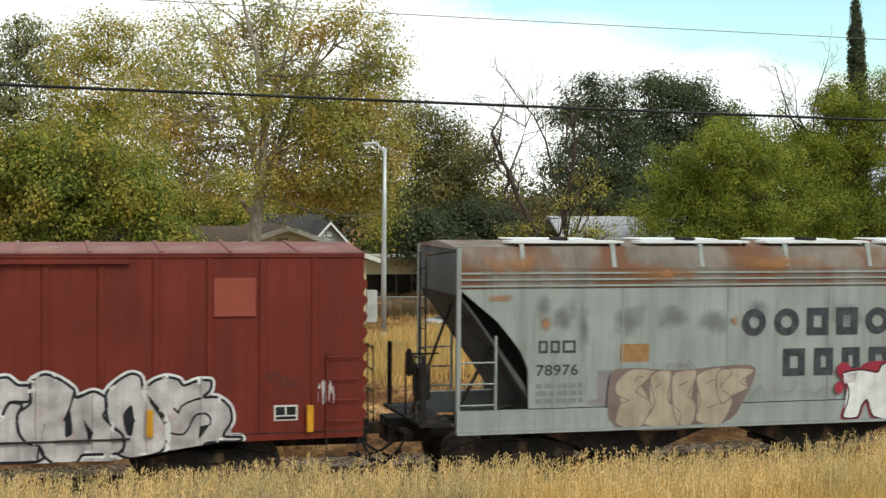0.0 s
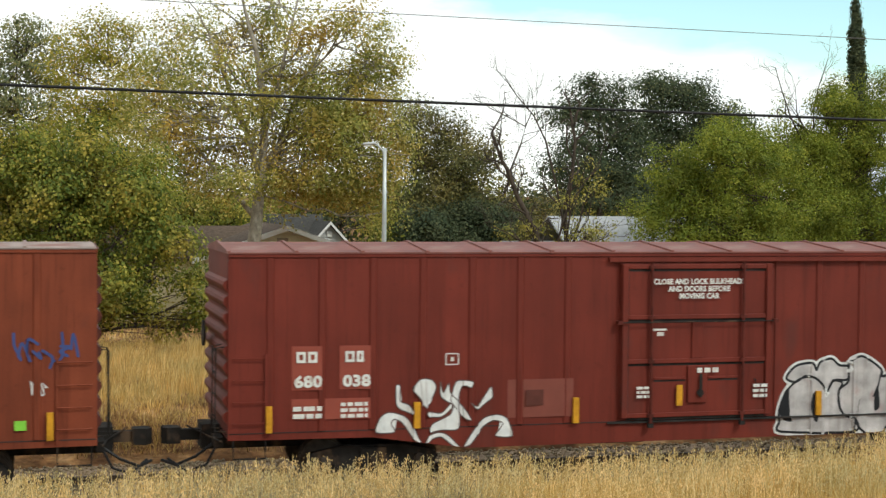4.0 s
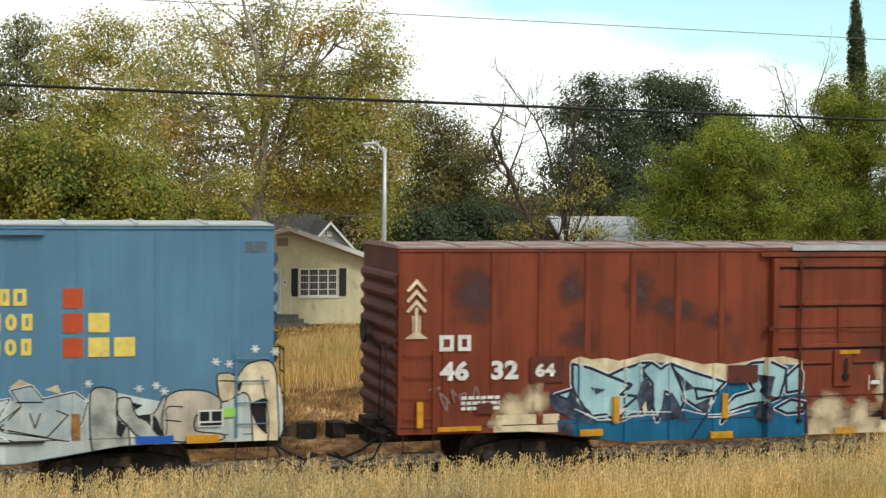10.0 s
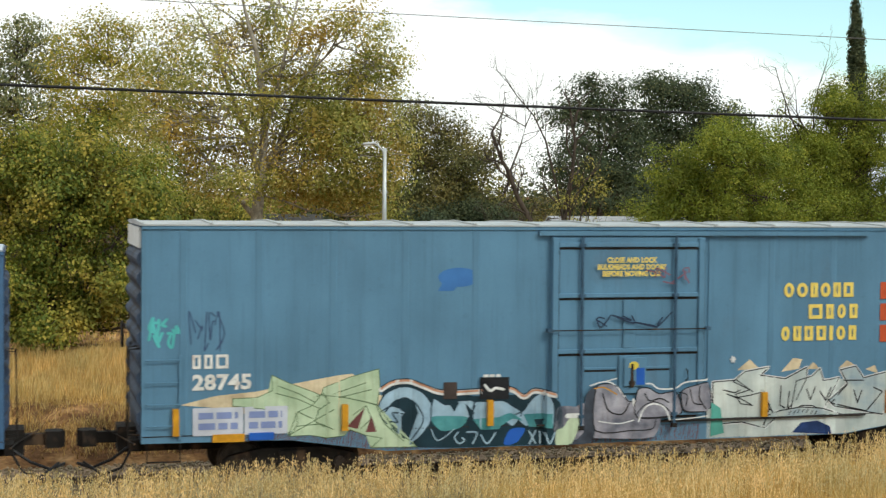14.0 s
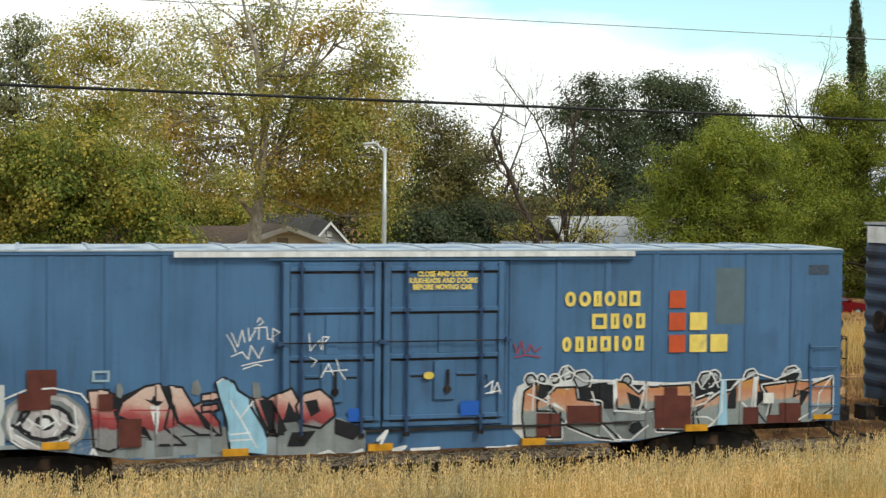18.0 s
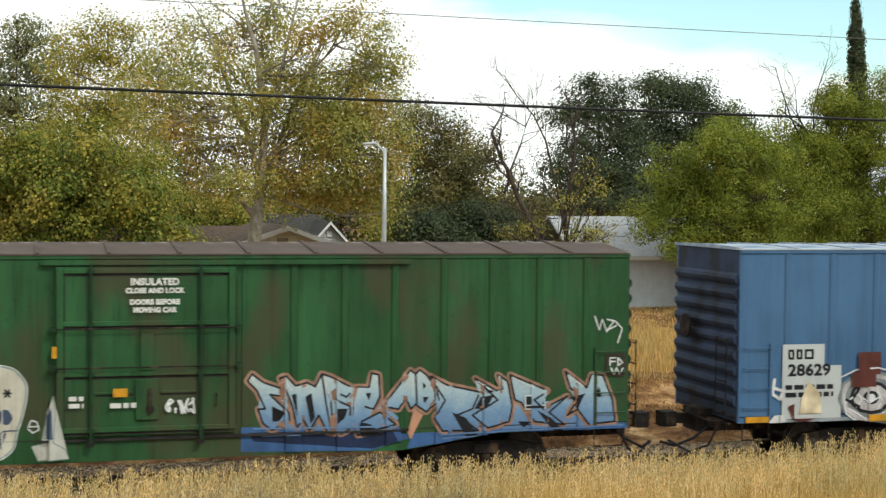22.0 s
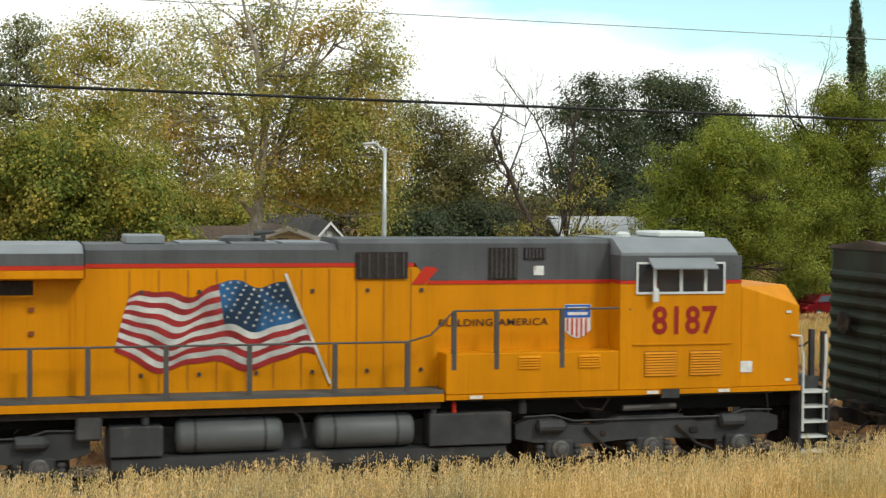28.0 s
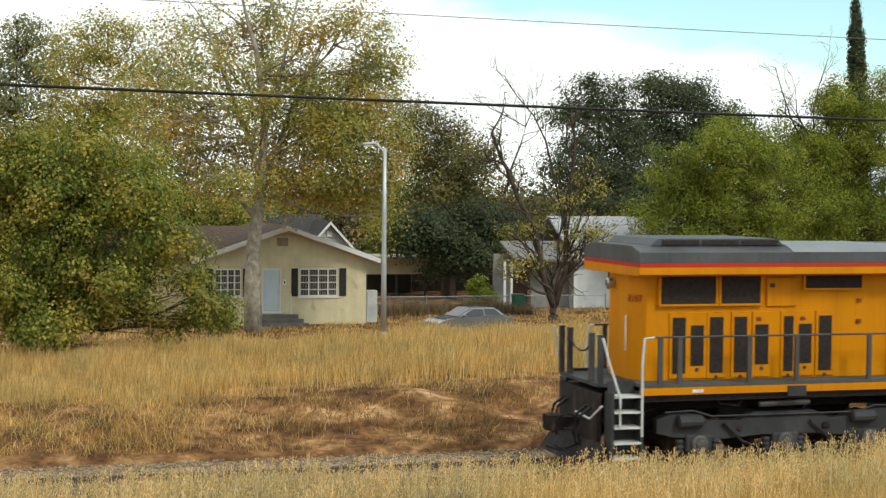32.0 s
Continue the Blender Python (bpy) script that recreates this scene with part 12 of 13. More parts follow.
            part("intake_slat", boxes((xx - 0.01, xx + 0.01, -HY - 0.07, -HY - 0.051, z0 + 0.02, z1 - 0.02)), grey, v)
    part("placard", boxes((4.62, 4.82, -HY - 0.03, -HY - 0.022, 3.85, 4.03)), white_paint, t)
    # radiator cabin with overhanging wings
    rust_latch = mat("rusty_latch", (0.20, 0.06, 0.02), 0.7, var=0.2)
    part("radiator_hood", prism(bmesh.new(), [(-3.784, -0.98), (-3.784, 0.98), (-9.36, 0.98), (-9.55, 0.5), (-9.55, -0.5), (-9.36, -0.98)], 1.755, 3.836, "z"), yellow, t)
    number = lettering("8187", -0.25, 3.30, 0.135, mat("small_red_numerals", (0.26, 0.018, 0.012), 0.45), t, -0.012, 1.0, 0.004)
    number.matrix_basis = Matrix.Translation((-9.455, -0.74, 0)) @ Matrix.Rotation(math.atan2(-0.48, 0.19), 4, "Z")
    part("grab_iron", rod(bmesh.new(), [(-9.60, -0.52, 2.32), (-9.60, -0.52, 3.02)], 0.018, 6), pale, t, "pale grab iron")
    part("radiator_wing", prism(bmesh.new(), [(-0.98, 3.84), (0.98, 3.84), (1.44, 3.845), (1.5, 3.875), (1.5, 4.015), (-1.5, 4.015), (-1.5, 3.875), (-1.44, 3.845)], -9.73, -3.82, "x"), yellow, t, "yellow overhanging radiator wing")
    part("wing_stripe", boxes((-9.735, -3.815, -1.504, 1.504, 4.018, 4.092)), red, t)
    part("wing_top", prism(bmesh.new(), [(-1.5, 4.095), (1.5, 4.095), (1.5, 4.30), (1.1, 4.42), (-1.1, 4.42), (-1.5, 4.30)], -9.73, -3.82, "x"), grey, t)
    part("wing_roof", prism(bmesh.new(), [(-1.49, 4.307), (-1.1, 4.424), (1.1, 4.424), (1.49, 4.307), (1.1, 4.444), (-1.1, 4.444)], -6.45, -3.84, "x"), light_grey, t)
    g = part("roof_radiator", prism(bmesh.new(), [(-9.35, 4.424), (-6.5, 4.424), (-6.65, 4.56), (-9.2, 4.56)], -1.15, 1.15), grey, t)
    for k in range(3):
        part("radiator_screen", boxes((-9.12 + 0.85 * k, -8.34 + 0.85 * k, -1.18, -1.152, 4.44, 4.53)), dark, g)
    for x0, x1, z0, z1 in ((-9.08, -7.91, 3.27, 3.80), (-7.79, -6.94, 3.27, 3.80), (-5.94, -4.67, 3.56, 3.81)):
        v = part("radiator_grille", boxes((x0, x1, -1.04, -0.983, z0, z1)), dark, t, "dark radiator screen")
        part("grille_frame", boxes((x0 - 0.05, x1 + 0.05, -1.07, -0.984, z0 - 0.045, z0 - 0.004)), yellow, v)
        for e, f in ((x0 - 0.05, x0 - 0.003), (x1 + 0.003, x1 + 0.05)):
            part("grille_frame", boxes((e, f, -1.06, -0.984, z0, z1)), yellow, v)
    for x0, x1, tall in ((-8.81, -8.53, 1), (-8.42, -8.14, 0), (-8.01, -7.72, 1), (-7.48, -7.20, 1), (-7.02, -6.73, 0), (-6.39, -6.18, 1), (-6.06, -5.77, 0), (-5.61, -5.32, 1)):
        z0, z1 = (1.89, 3.0) if tall else (2.04, 2.84)
        d = part("hood_door", boxes((x0 - 0.06, x1 + 0.06, -1.012, -0.982, 1.79, 3.1)), yellow, t, bevel=0.006)
        part("door_latch", boxes(((x0 + x1) / 2 - 0.03, (x0 + x1) / 2 + 0.03, -1.03, -1.013, z0 - 0.11, z0 - 0.05), ((x0 + x1) / 2 - 0.03, (x0 + x1) / 2 + 0.03, -1.03, -1.013, min(3.09, z1 + 0.1), min(3.09, z1 + 0.1) + 0.005)), frame_grey, d)
        part("door_screen", boxes((x0, x1, -1.022, -1.0125, z0, z1)), dark, d, "dark door screen")
    part("access_panel", boxes((-6.78, -6.12, -1.03, -0.982, 3.2, 3.78)), yellow, t, bevel=0.008)
    part("panel_bolt_plate", boxes((-6.72, -6.62, -1.05, -1.031, 3.58, 3.66)), frame_grey, t)
    for x, z in ((-4.70, 3.30), (-4.70, 2.88), (-5.98, 2.95), (-6.95, 2.95)):
        part("door_latch", boxes((x - 0.05, x + 0.05, -1.03, -0.982, z - 0.04, z + 0.04)), rust_latch, t, "rusty latch", bevel=0.006)
    for x in (-3.93, -4.02):
        part("hood_seam", boxes((x - 0.012, x + 0.012, -1.0, -0.982, 1.76, 3.83)), yellow, t)
    # cab, nose and low cabinet in front
    part("cabinet", boxes((2.74, 6.18, -1.49, 1.49, 1.66, 2.42)), yellow, t, "low yellow equipment cabinet", bevel=0.012)
    part("front_sill", boxes((2.74, 10.05, -1.5, 1.5, 1.56, 1.655)), yellow, t)
    part("cab", boxes((6.184, 8.72, -1.5, 1.5, 1.66, 3.70)), yellow, t, "yellow cab side", bevel=0.01)
    part("cab_stripe", boxes((6.18, 8.72, -1.506, 1.506, 3.702, 3.765)), red, t)
    part("cab_upper", wall_front(bmesh.new(), 6.184, 8.72, -1.5, -1.42, 3.77, 4.24, [(6.56, 6.86, 3.771, 4.1), (6.94, 7.92, 3.771, 4.1), (8.0, 8.30, 3.771, 4.1)]), grey, t, "grey cab upper side")
    part("cab_upper", boxes((6.184, 8.72, 1.42, 1.5, 3.77, 4.24)), grey, t)
    part("cab_upper", boxes((6.184, 6.25, -1.419, 1.419, 3.77, 4.24)), grey, t)
    part("windscreen", boxes((8.66, 8.72, -1.419, 1.419, 3.77, 4.24)), dark_glass, t, "dark windscreen")
    part("cab_interior", boxes((6.3, 8.6, -0.2, 0.6, 3.70, 4.2)), dark, t)
    part("cab_roof", prism(bmesh.new(), [(-1.5, 4.244), (1.5, 4.244), (1.5, 4.30), (1.02, 4.56), (-1.02, 4.56), (-1.5, 4.30)], 6.2, 8.62, "x"), light_grey, t, "dusty grey sloped cab roof")
    w = part("cab_window", boxes((6.50, 8.36, -1.53, -1.512, 3.50, 3.545), (6.50, 8.36, -1.53, -1.512, 4.08, 4.12), (6.50, 6.54, -1.53, -1.512, 3.545, 4.08), (8.32, 8.36, -1.53, -1.512, 3.545, 4.08)), pale, t, "pale window surround")
    for a, b in ((6.54, 6.86), (6.94, 7.40), (7.46, 7.90), (7.98, 8.32)):
        part("pane", boxes((a, b, -1.522, -1.514, 3.546, 4.079)), dark_glass, w, "dark cab glass")
    for x in (6.88, 7.43, 7.94):
        part("window_post", boxes((x - 0.03, x + 0.03, -1.538, -1.523, 3.546, 4.08)), pale, w)
    part("awning", prism(bmesh.new(), [(-1.52, 4.13), (-1.50, 4.2), (-1.78, 4.02), (-1.78, 3.99)], 6.75, 8.1, "x"), light_grey, t, "grey window awning")
    part("mirror", boxes((6.80, 6.92, -1.66, -1.60, 3.35, 3.62)), pale, t, bevel=0.02)
    # nose with chamfered upper edges
    bm = bmesh.new()
    back, front = [[bm.verts.new((x, y, z)) for y, z in ring] for x, ring in ((8.724, [(-1.49, 1.66), (-1.49, 3.64), (-1.25, 3.68), (1.25, 3.68), (1.49, 3.64), (1.49, 1.66)]), (10.02, [(-1.44, 1.66), (-1.42, 3.24), (-0.85, 3.62), (0.85, 3.62), (1.42, 3.24), (1.44, 1.66)]))]
    for k in range(6):
        bm.faces.new((back[k], back[(k + 1) % 6], front[(k + 1) % 6], front[k]))
    bm.faces.new(back)
    tip = [bm.verts.new((10.15, y, z)) for y, z in ((-1.15, 1.66), (-1.15, 3.14), (-0.75, 3.52), (0.75, 3.52), (1.15, 3.14), (1.15, 1.66))]
    for k in range(6):
        bm.faces.new((front[k], front[(k + 1) % 6], tip[(k + 1) % 6], tip[k]))
    bm.faces.new(tip)
    part("nose", bm, yellow, t, "yellow nose with chamfered edges", bevel=0.012)
    for z in (1.75, 3.10):
        part("sill_plate", boxes((9.72, 9.84, -1.458, -1.446, z, z + 0.05)), white_paint, t)
    for x in (6.69, 7.63):
        part("louvre", boxes((x, x + 0.68, -1.508, -1.5005, 1.91, 2.40)), mat("louvre_shadow", (0.30, 0.12, 0.01), 0.6) if x < 7 else bpy.data.materials["louvre_shadow"], t)
        for k in range(9):
            part("louvre_slat", prism(bmesh.new(), [(-1.5085, 1.925 + 0.052 * k), (-1.535, 1.925 + 0.052 * k), (-1.5085, 1.963 + 0.052 * k)], x + 0.01, x + 0.67, "x"), yellow, t)
    for x in (4.15, 5.35):
        for k in range(5):
            part("louvre_slat", prism(bmesh.new(), [(-1.4925, 2.12 + 0.05 * k), (-1.525, 2.12 + 0.05 * k), (-1.4925, 2.16 + 0.05 * k)], x, x + 0.44, "x"), yellow, t)
    part("cab_ledge", boxes((6.45, 8.5, -1.53, -1.502, 2.52, 2.545)), yellow, t)
    part("placard", boxes((8.72, 8.97, -1.51, -1.5005, 1.95, 2.17)), white_paint, t, "white placard")
    for x in (3.2, 6.75, 8.25, -8.6):
        part("sill_plate", boxes((x, x + 0.24, -1.522, -1.512, 1.575, 1.635)), white_paint, t)
    part("jacking_pad", boxes((7.05, 7.42, -1.54, -1.511, 1.49, 1.66)), frame_grey, t)
    part("jacking_pad", boxes((-6.55, -6.15, -1.54, -1.515, 1.46, 1.66)), frame_grey, t)
    # lettering and emblem
    lettering("8187", 6.84, 2.74, 0.52, mat("dark_red_numerals", (0.26, 0.018, 0.012), 0.45, var=0.08), t, -1.512, 0.88, 0.016, "dark red road number")
    lettering("BUILDING", 2.73, 2.89, 0.135, black_paint, t, -HY - 0.02, 1.2, 0.001)
    lettering("AMERICA", 3.92, 2.89, 0.135, black_paint, t, -HY - 0.02, 1.2, 0.001)
    sx, sz = 5.25, 2.62
    flat(t, "shield", white_paint, [[(sx, sz + 0.66), (sx + 0.55, sz + 0.66), (sx + 0.55, sz + 0.16), (sx + 0.40, sz + 0.04), (sx + 0.275, sz), (sx + 0.15, sz + 0.04), (sx, sz + 0.16)]], 0.018, "blue, white and red shield", face=HY)
    flat(t, "shield_top", blue_label, [rect(sx + 0.01, sx + 0.54, sz + 0.40, sz + 0.65)], 0.023, face=HY)
    flat(t, "shield_bars", white_paint, [rect(sx + 0.07, sx + 0.48, sz + 0.55, sz + 0.61), rect(sx + 0.07, sx + 0.48, sz + 0.45, sz + 0.51)], 0.028, face=HY)
    flat(t, "shield_stripes", red, [rect(sx + 0.05 + 0.095 * k, sx + 0.09 + 0.095 * k, sz + (0.14, 0.07, 0.03, 0.03, 0.07)[k], sz + 0.39) for k in range(5)], 0.023, face=HY)
    # painted flag, streaming from its staff
    flag_red = mat("flag_red", (0.27, 0.022, 0.022), 0.5, var=0.4, scale=2.2)
    flag_white = mat("flag_white", (0.50, 0.50, 0.47), 0.5, var=0.4, scale=2.0, streak=0.2)
    flag_navy = mat("flag_navy", (0.012, 0.030, 0.06), 0.5, var=0.3, scale=2, dirt=(0.03, 0.12, 0.28), dirt_at=0.5)

    def flag_at(u, v):
        top_x, top_z = -3.0 + 2.83 * u, 3.52 + 0.06 * math.sin(u * 6.0) + 0.27 * max(0, min(1, (u - 0.42) / 0.2)) - 0.05 * max(0, u - 0.7)
        bot_x, bot_z = -3.27 + 3.66 * u, 2.46 - 0.26 * math.sin(min(1, u / 0.45) * math.pi * 0.6) + 0.2 * max(0, u - 0.45) * 1.0
        w = 0.12 * math.sin(u * 13.0 + v * 2.2) * (0.45 + 0.55 * v) + 0.03 * math.sin(u * 29.0 + v * 5)
        return top_x + (bot_x - top_x) * v, top_z + (bot_z - top_z) * v + w

    for k in range(13):
        V, F = [], []
        for i in range(41):
            u = i / 40
            for v in (k / 13, (k + 1) / 13):
                x, z = flag_at(u, v)
                V.append((x, -HY - 0.018, z))
        F = [(2 * i, 2 * i + 1, 2 * i + 3, 2 * i + 2) for i in range(40)]
        from_arrays("flag_stripe", np.array(V), F, flag_white if k % 2 else flag_red, t)
    V, F = [], []
    for i in range(21):
        for j in range(8):
            x, z = flag_at(0.56 + 0.44 * i / 20, j / 7 * 7 / 13)
            V.append((x, -HY - 0.022, z))
    F = [(8 * i + j, 8 * i + j + 1, 8 * i + j + 9, 8 * i + j + 8) for i in range(20) for j in range(7)]
    from_arrays("flag_canton", np.array(V), F, flag_navy, t, "dark blue flag canton")
    stars = []
    for r in range(7):
        for c in range(8):
            x, z = flag_at(0.585 + 0.40 * (c + 0.5 * (r % 2)) / 8, (0.35 + r * 0.93) / 13)
            stars.append([(x + 0.032 * math.sin(a) * (1 if k % 2 == 0 else 0.5), z + 0.032 * math.cos(a) * (1 if k % 2 == 0 else 0.5)) for k, a in enumerate(np.linspace(0, 2 * math.pi, 11)[:-1])])
    tagged(flat(t, "flag_stars", flag_white, stars, 0.026, face=HY), kind="stuff")
    part("flag_staff", boxes((-0.025, 0.025, -HY - 0.034, -HY - 0.027, 0, 2.22)), flag_white, t, at=Matrix.Translation((0.66, 0, 1.86)) @ Matrix.Rotation(radians(-22.5), 4, "Y"))
    # handrails
    posts = [-9.26, -8.85, -7.37, -6.34, -4.73, -3.75, -2.40, -0.92, 0.64, 2.0]
    for s in (-1, 1):
        first = None
        for x in posts:
            part("handrail_post", boxes((x - 0.045, x + 0.045, s * 1.47 - 0.03, s * 1.47 + 0.03, 1.54, 2.66)), post_m, t)
        for x in (2.89, 3.72, 5.02):
            part("handrail_post", boxes((x - 0.045, x + 0.045, s * 1.47 - 0.03, s * 1.47 + 0.03, 2.12, 3.22)), post_m, t)
        part("handrail", rod(bmesh.new(), [(-9.5, s * 1.47, 2.66), (2.0, s * 1.47, 2.66), (2.44, s * 1.47, 2.78), (2.89, s * 1.47, 3.22), (6.35, s * 1.47, 3.24), (6.4, s * 1.5, 3.2)], 0.022, 6), post_m, t)
    # steps, end rails and pilots
    for e in (-1, 1):
        xa, xb = (10.08, 10.64) if e > 0 else (-10.2, -9.65)
        for s in (-1, 1):
            for k, z in enumerate((0.32, 0.62, 0.92, 1.22, 1.52)):
                part("step", boxes((xa, xb, min(s * 1.12, s * 1.5), max(s * 1.12, s * 1.5), z - 0.02, z + 0.02)), pale, t, "worn pale step")
                part("step_back", boxes((xa, xb, min(s * 1.10, s * 1.118), max(s * 1.10, s * 1.118), z + 0.024, z + 0.27)), frame_grey, t)
            for x in (xa - 0.03, xb + 0.03):
                part("step_side", boxes((x - 0.028, x + 0.028, min(s * 1.1, s * 1.48), max(s * 1.1, s * 1.48), 0.26, 1.6)), frame_grey, t)
            far = xb if e > 0 else xa
            near = xa if e > 0 else xb
            part("grab_rail", rod(bmesh.new(), [(far - e * 0.1, s * 1.53, 0.95), (far - e * 0.1, s * 1.53, 1.5), (far + (0.12 if e < 0 else -0.04) * e, s * 1.48, 2.2), (far + (0.22 if e < 0 else 0.0) * e, s * 1.40, 2.66)], 0.026, 6), pale, t, "pale grab rail")
            part("grab_rail", rod(bmesh.new(), [(near, s * 1.53, 0.75), (near, s * 1.53, 2.2), (near - e * 0.05, s * 1.5, 2.64), (near - e * 0.25, s * 1.48, 2.66)], 0.026, 6), pale, t, "pale grab rail")
            end = 10.75 if e > 0 else -10.35
            for y in (1.1, 0.62):
                part("end_post", boxes((end - 0.05, end + 0.05, s * y - 0.05, s * y + 0.05, 1.70, 2.69)), frame_grey, t)
            part("end_chain", rod(bmesh.new(), [(end, s * 0.62, 2.5), (end, s * 0.3, 2.32), (end, 0, 2.28)], 0.02, 5), frame_grey, t)
        end = 10.8 if e > 0 else -10.4
        part("end_platform", boxes((min(end, end - e * 0.75), max(end, end - e * 0.75), -1.1, 1.1, 1.67, 1.735)), frame_grey, t)
        part("pilot", boxes((min(end, end - e * 0.1), max(end, end - e * 0.1), -1.05, 1.05, 0.25, 1.55)), grimy, t, "grimy black end plate")
        part("plough", prism(bmesh.new(), [(end - e * 0.05, 0.12), (end + e * 0.35, 0.14), (end + e * 0.05, 0.6), (end - e * 0.05, 0.6)], -1.3, 1.3), grimy, t)
        for y in (-0.8, -0.55, 0.55, 0.8):
            part("hose", rod(bmesh.new(), [(end + e * 0.02, y, 1.25), (end + e * 0.22, y, 1.1), (end + e * 0.28, y + 0.05, 0.75), (end + e * 0.2, y + 0.1, 0.5)], 0.03, 6), black_paint, t, "black brake hose")
        coupler(t, end - 0.4 if e > 0 else end + 0.35, e)
        part("cut_lever", rod(bmesh.new(), [(end + e * 0.05, -1.45, 1.35), (end + e * 0.12, -1.0, 1.05), (end + e * 0.15, -0.3, 1.1)], 0.022, 5), pale, t)
    # underframe equipment
    part("fuel_tank", prism(bmesh.new(), [(-1.28, 0.30), (-1.38, 0.45), (-1.38, 0.66), (-0.9, 0.68), (-0.9, 1.14), (0.9, 1.14), (0.9, 0.68), (1.38, 0.66), (1.38, 0.45), (1.28, 0.30)], -3.35, 3.95, "x"), frame_grey, t, "dark grey fuel tank")
    for a, b in ((-2.22, -0.26), (0.32, 2.20)):
        part("air_reservoir", lathe(bmesh.new(), [(a, 0.12), (a + 0.03, 0.26), (a + 0.12, 0.32), (b - 0.12, 0.32), (b - 0.03, 0.26), (b, 0.12)], 20, (0, -1.1, 1.0), "x"), mat("tank_grey", (0.10, 0.105, 0.105), 0.45, var=0.12) if a < 0 else bpy.data.materials["tank_grey"], t, "grey air reservoir", smooth=True)
        for x in (a + 0.35, b - 0.35):
            part("tank_strap", lathe(bmesh.new(), [(x - 0.025, 0.328), (x + 0.025, 0.328)], 20, (0, -1.1, 1.0), "x"), frame_grey, t)
    part("battery_box", boxes((-3.38, -2.45, -1.47, -0.95, 0.70, 1.24)), frame_grey, t, bevel=0.02)
    part("battery_box", boxes((2.44, 4.03, -1.47, -0.95, 0.70, 1.30)), frame_grey, t, bevel=0.02)
    part("filter", boxes((-3.95, -3.5, -1.4, -0.9, 1.0, 1.45)), mat("filter_grey", (0.07, 0.07, 0.07), 0.4, var=0.3), t, bevel=0.04)
    for x, r in ((-2.75, 0.07), (2.55, 0.06), (4.3, 0.08), (2.95, 0.05)):
        part("valve", lathe(bmesh.new(), [(1.25, r), (1.45, r), (1.5, r * 0.5)], 10, (x, -1.3, 0), "z"), frame_grey if r != 0.05 else red, t)
    part("pipe", rod(bmesh.new(), [(-3.3, -1.25, 1.48), (-0.2, -1.25, 1.48), (0.05, -1.25, 1.3), (0.15, -1.25, 0.9)], 0.03, 6), frame_grey, t)
    part("pipe", rod(bmesh.new(), [(-9.3, -1.2, 1.52), (9.6, -1.2, 1.50)], 0.025, 6), frame_grey, t)
    # six-wheel trucks
    for xc in (-6.45, 6.95):
        bm = bmesh.new()
        for s in (-1, 1):
            y0, y1 = sorted((s * 1.0, s * 1.2))
            prism(bm, [(-2.75, 1.02), (-2.45, 1.12), (-2.0, 1.12), (-1.75, 0.98), (-1.0, 0.96), (-0.65, 1.12), (0.65, 1.12), (1.0, 0.96), (1.75, 0.98), (2.0, 1.12), (2.45, 1.12), (2.75, 1.02), (2.75, 0.75), (2.4, 0.66), (1.3, 0.60), (0.5, 0.66), (-0.5, 0.66), (-1.3, 0.60), (-2.4, 0.66), (-2.75, 0.75)], y0, y1)
        box(bm, -0.5, 0.5, -1.0, 1.0, 0.75, 1.1)
        k = part("truck", bm, frame_grey, t, "grey six-wheel truck frame", at=pose(xc, 0, 0))
        for x in (-1.87, 0, 1.87):
            wheelset(k, x, 0.52)
            for s in (-1, 1):
                part("axle_box", boxes((x - 0.28, x + 0.28, s * 1.22 - 0.05, s * 1.22 + 0.05, 0.36, 0.70)), frame_grey, k, bevel=0.03)
                part("bearing_cap", lathe(bmesh.new(), [(-0.03, 0.18), (0.0, 0.18), (0.02, 0.15), (0.02, 0.10), (0.05, 0.09), (0.06, 0.04)], 16, (x, s * 1.31, 0.52)) if s > 0 else lathe(bmesh.new(), [(0.03, 0.18), (0.0, 0.18), (-0.02, 0.15), (-0.02, 0.10), (-0.05, 0.09), (-0.06, 0.04)], 16, (x, s * 1.31, 0.52)), bearing_m, k, "greasy round bearing cap")
                part("pedestal_tie", boxes((x - 0.40, x + 0.40, s * 1.16 - 0.04, s * 1.16 + 0.04, 0.27, 0.33)), grimy, k)
                part("truck_boss", lathe(bmesh.new(), [(s * 1.201, 0.07), (s * 1.235, 0.05)], 10, (x + 0.9 * (1 if x < 1 else -1), 0, 0.80)), grimy, k)
                for dx in (-0.38, 0.38):
                    part("spring", lathe(bmesh.new(), [(0.36 + 0.05 * j, 0.07 if j % 2 else 0.09) for j in range(6)], 8, (x + dx, s * 1.16, 0), "z"), frame_grey, k)
        for x in (-2.35, 1.45):
            part("brake_cylinder", lathe(bmesh.new(), [(x, 0.06), (x + 0.03, 0.13), (x + 0.5, 0.13), (x + 0.6, 0.05)], 12, (0, -1.27, 0.98), "x"), frame_grey, k)
        part("brake_pipe", rod(bmesh.new(), [(-2.6, -1.24, 1.16), (-2.0, -1.24, 1.18), (-1.6, -1.24, 1.06), (1.6, -1.24, 1.06), (2.0, -1.24, 1.18), (2.6, -1.24, 1.16)], 0.022, 5), frame_grey, k)
        part("brake_lever", rod(bmesh.new(), [(-1.35, -1.25, 0.92), (-0.95, -1.27, 0.55), (-0.6, -1.27, 0.42)], 0.03, 5), grimy, k)
        part("brake_lever", rod(bmesh.new(), [(0.55, -1.25, 0.92), (0.95, -1.27, 0.55), (1.3, -1.27, 0.42)], 0.03, 5), grimy, k)
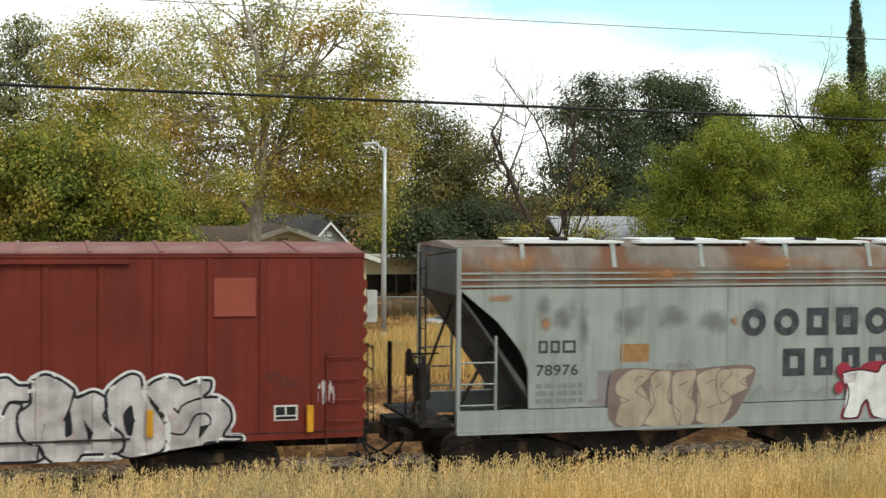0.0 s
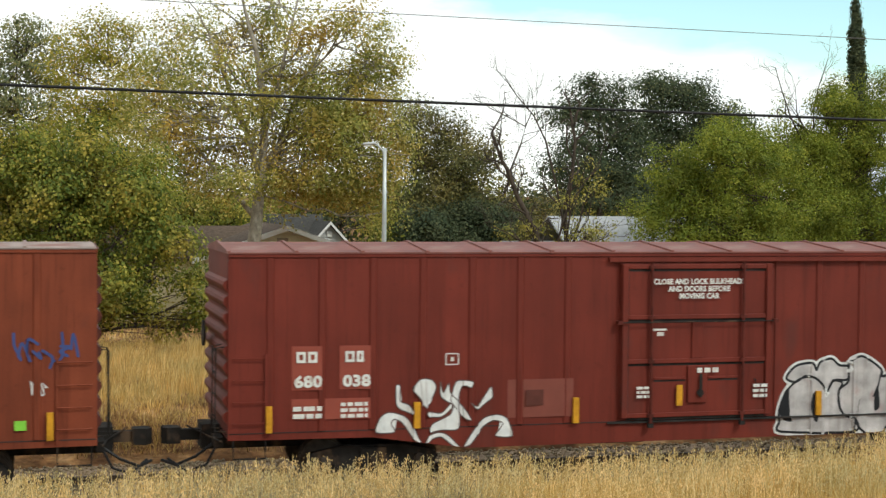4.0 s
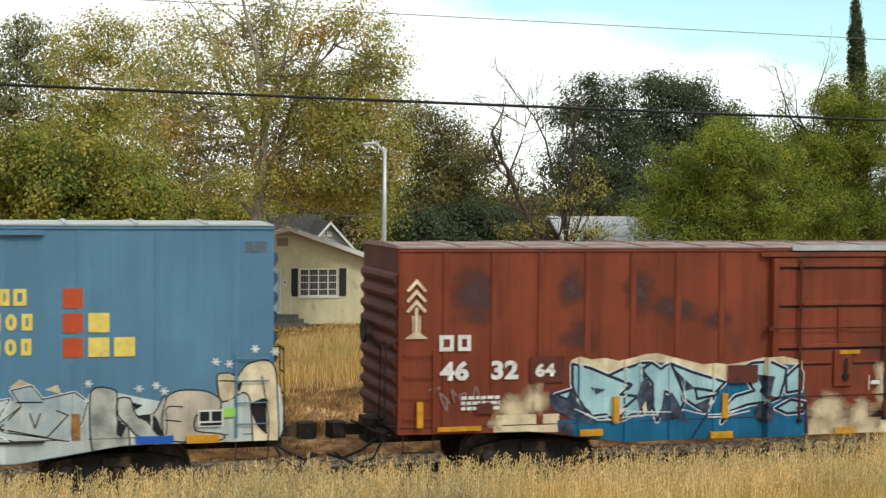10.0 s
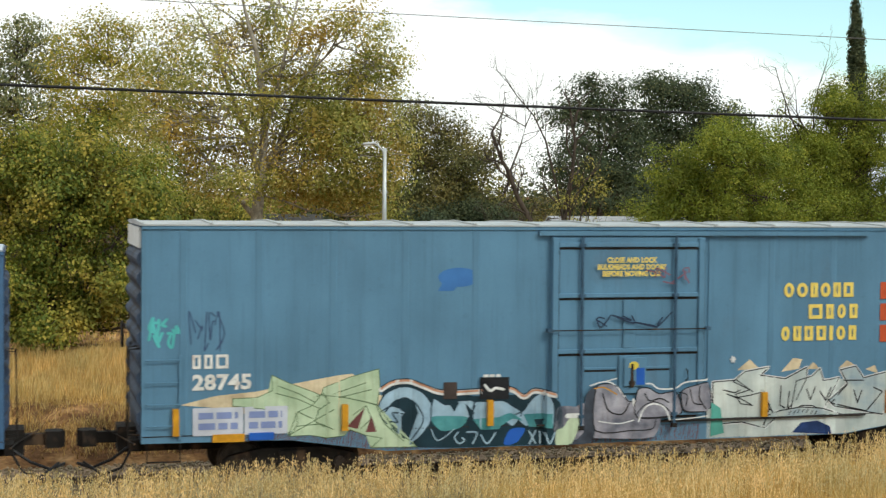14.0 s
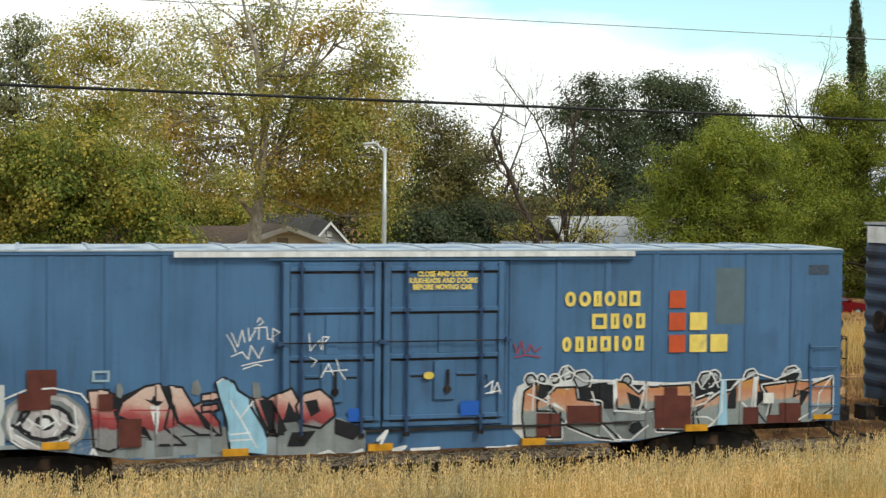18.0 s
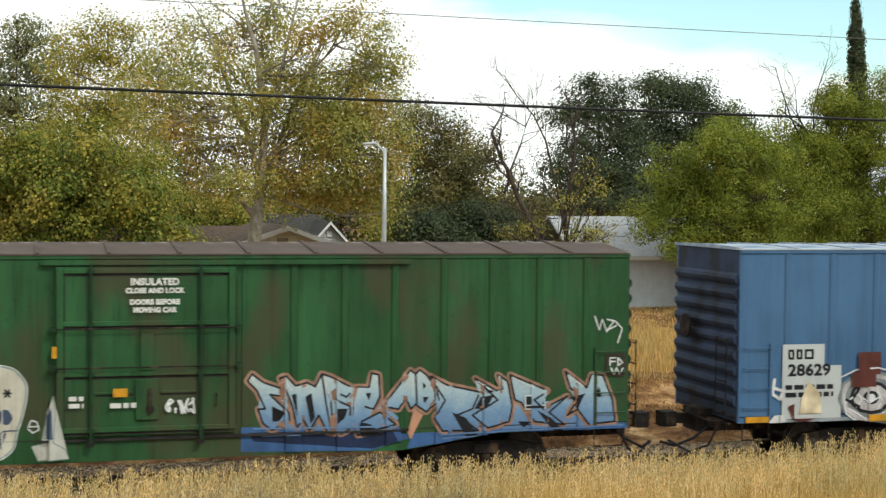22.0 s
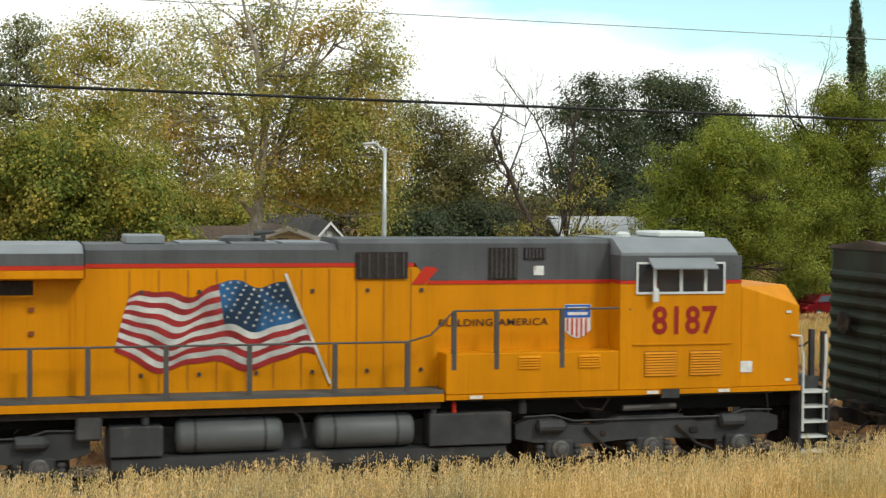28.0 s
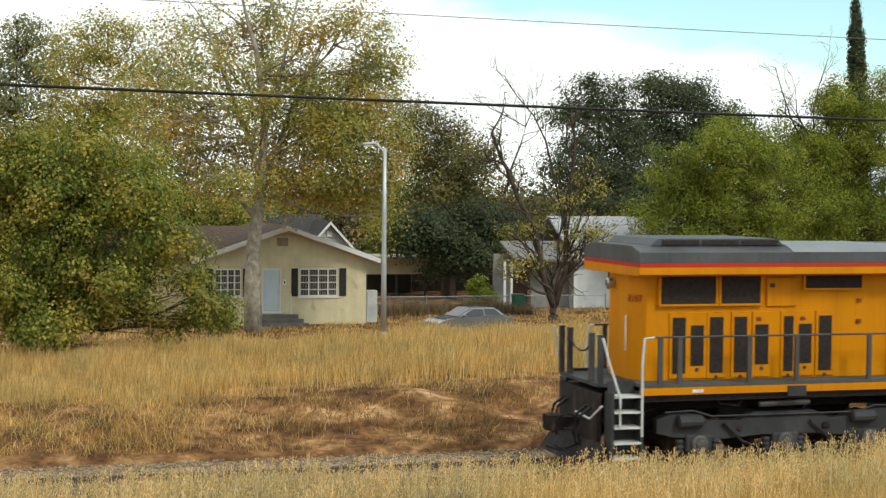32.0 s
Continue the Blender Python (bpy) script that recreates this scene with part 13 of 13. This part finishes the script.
        part("sand_pipe", rod(bmesh.new(), [(2.55, -1.1, 1.5), (2.62, -1.15, 0.8), (2.45, -1.0, 0.3)], 0.02, 5), bearing_m, k)
        part("cable_loop", rod(bmesh.new(), [(-1.6, -1.15, 1.55), (-1.4, -1.2, 1.3), (-1.0, -1.2, 1.25), (-0.8, -1.15, 1.5)], 0.025, 5), grimy, k)
        part("damper", rod(bmesh.new(), [(-0.6, -1.28, 1.28), (0.5, -1.28, 1.3)], 0.06, 8), post_m, k)
    # roof fittings
    part("exhaust_hatch", boxes((-3.05, -2.35, -0.6, 0.5, 4.44, 4.60)), light_grey, t, bevel=0.02)
    part("roof_fan", lathe(bmesh.new(), [(4.44, 0.4), (4.54, 0.4), (4.58, 0.3)], 16, (-0.9, 0, 0), "z"), grey, t)
    part("horn", rod(bmesh.new(), [(-0.7, -0.4, 4.64), (-0.3, -0.4, 4.66)], 0.06, 8, 0.02), frame_grey, t)
    part("horn_stand", boxes((-0.56, -0.48, -0.44, -0.36, 4.44, 4.62)), frame_grey, t)
    for k in range(3):
        part("roof_hatch", boxes((-2.1 + 0.95 * k, -1.25 + 0.95 * k, -0.7, 0.7, 4.445, 4.475)), light_grey, t)
    part("air_conditioner", boxes((7.35, 8.35, -0.6, 0.6, 4.565, 4.68)), pale, t, bevel=0.03)
    part("antenna_dome", lathe(bmesh.new(), [(4.565, 0.14), (4.63, 0.14), (4.67, 0.08)], 12, (6.75, -0.2, 0), "z"), pale, t)
    part("headlight", lathe(bmesh.new(), [(-0.12, 0.07), (-0.10, 0.11), (0.03, 0.11), (0.05, 0.09)], 14, (-9.60, 0.25, 3.62), "x"), mat("lamp_glass", (0.45, 0.47, 0.5), 0.15, 0.8), t)


build_locomotive()


# ---- what moves ----
def motions():
    times = [float(s) for s in range(0, 33, 2)]
    for t, x in TRAIN:
        walk(t, [(s, pose(x + travelled(s), TRACK_Y, 0)) for s in times])
    for w, x, r in WHEELS:
        step = 0.15
        n = int(round(32.0 / step))
        walk(w, [(k * 32.0 / n, pose(x, 0, r, 0, math.degrees(travelled(k * 32.0 / n) / r) % 360.0, 0)) for k in range(n + 1)])


motions()
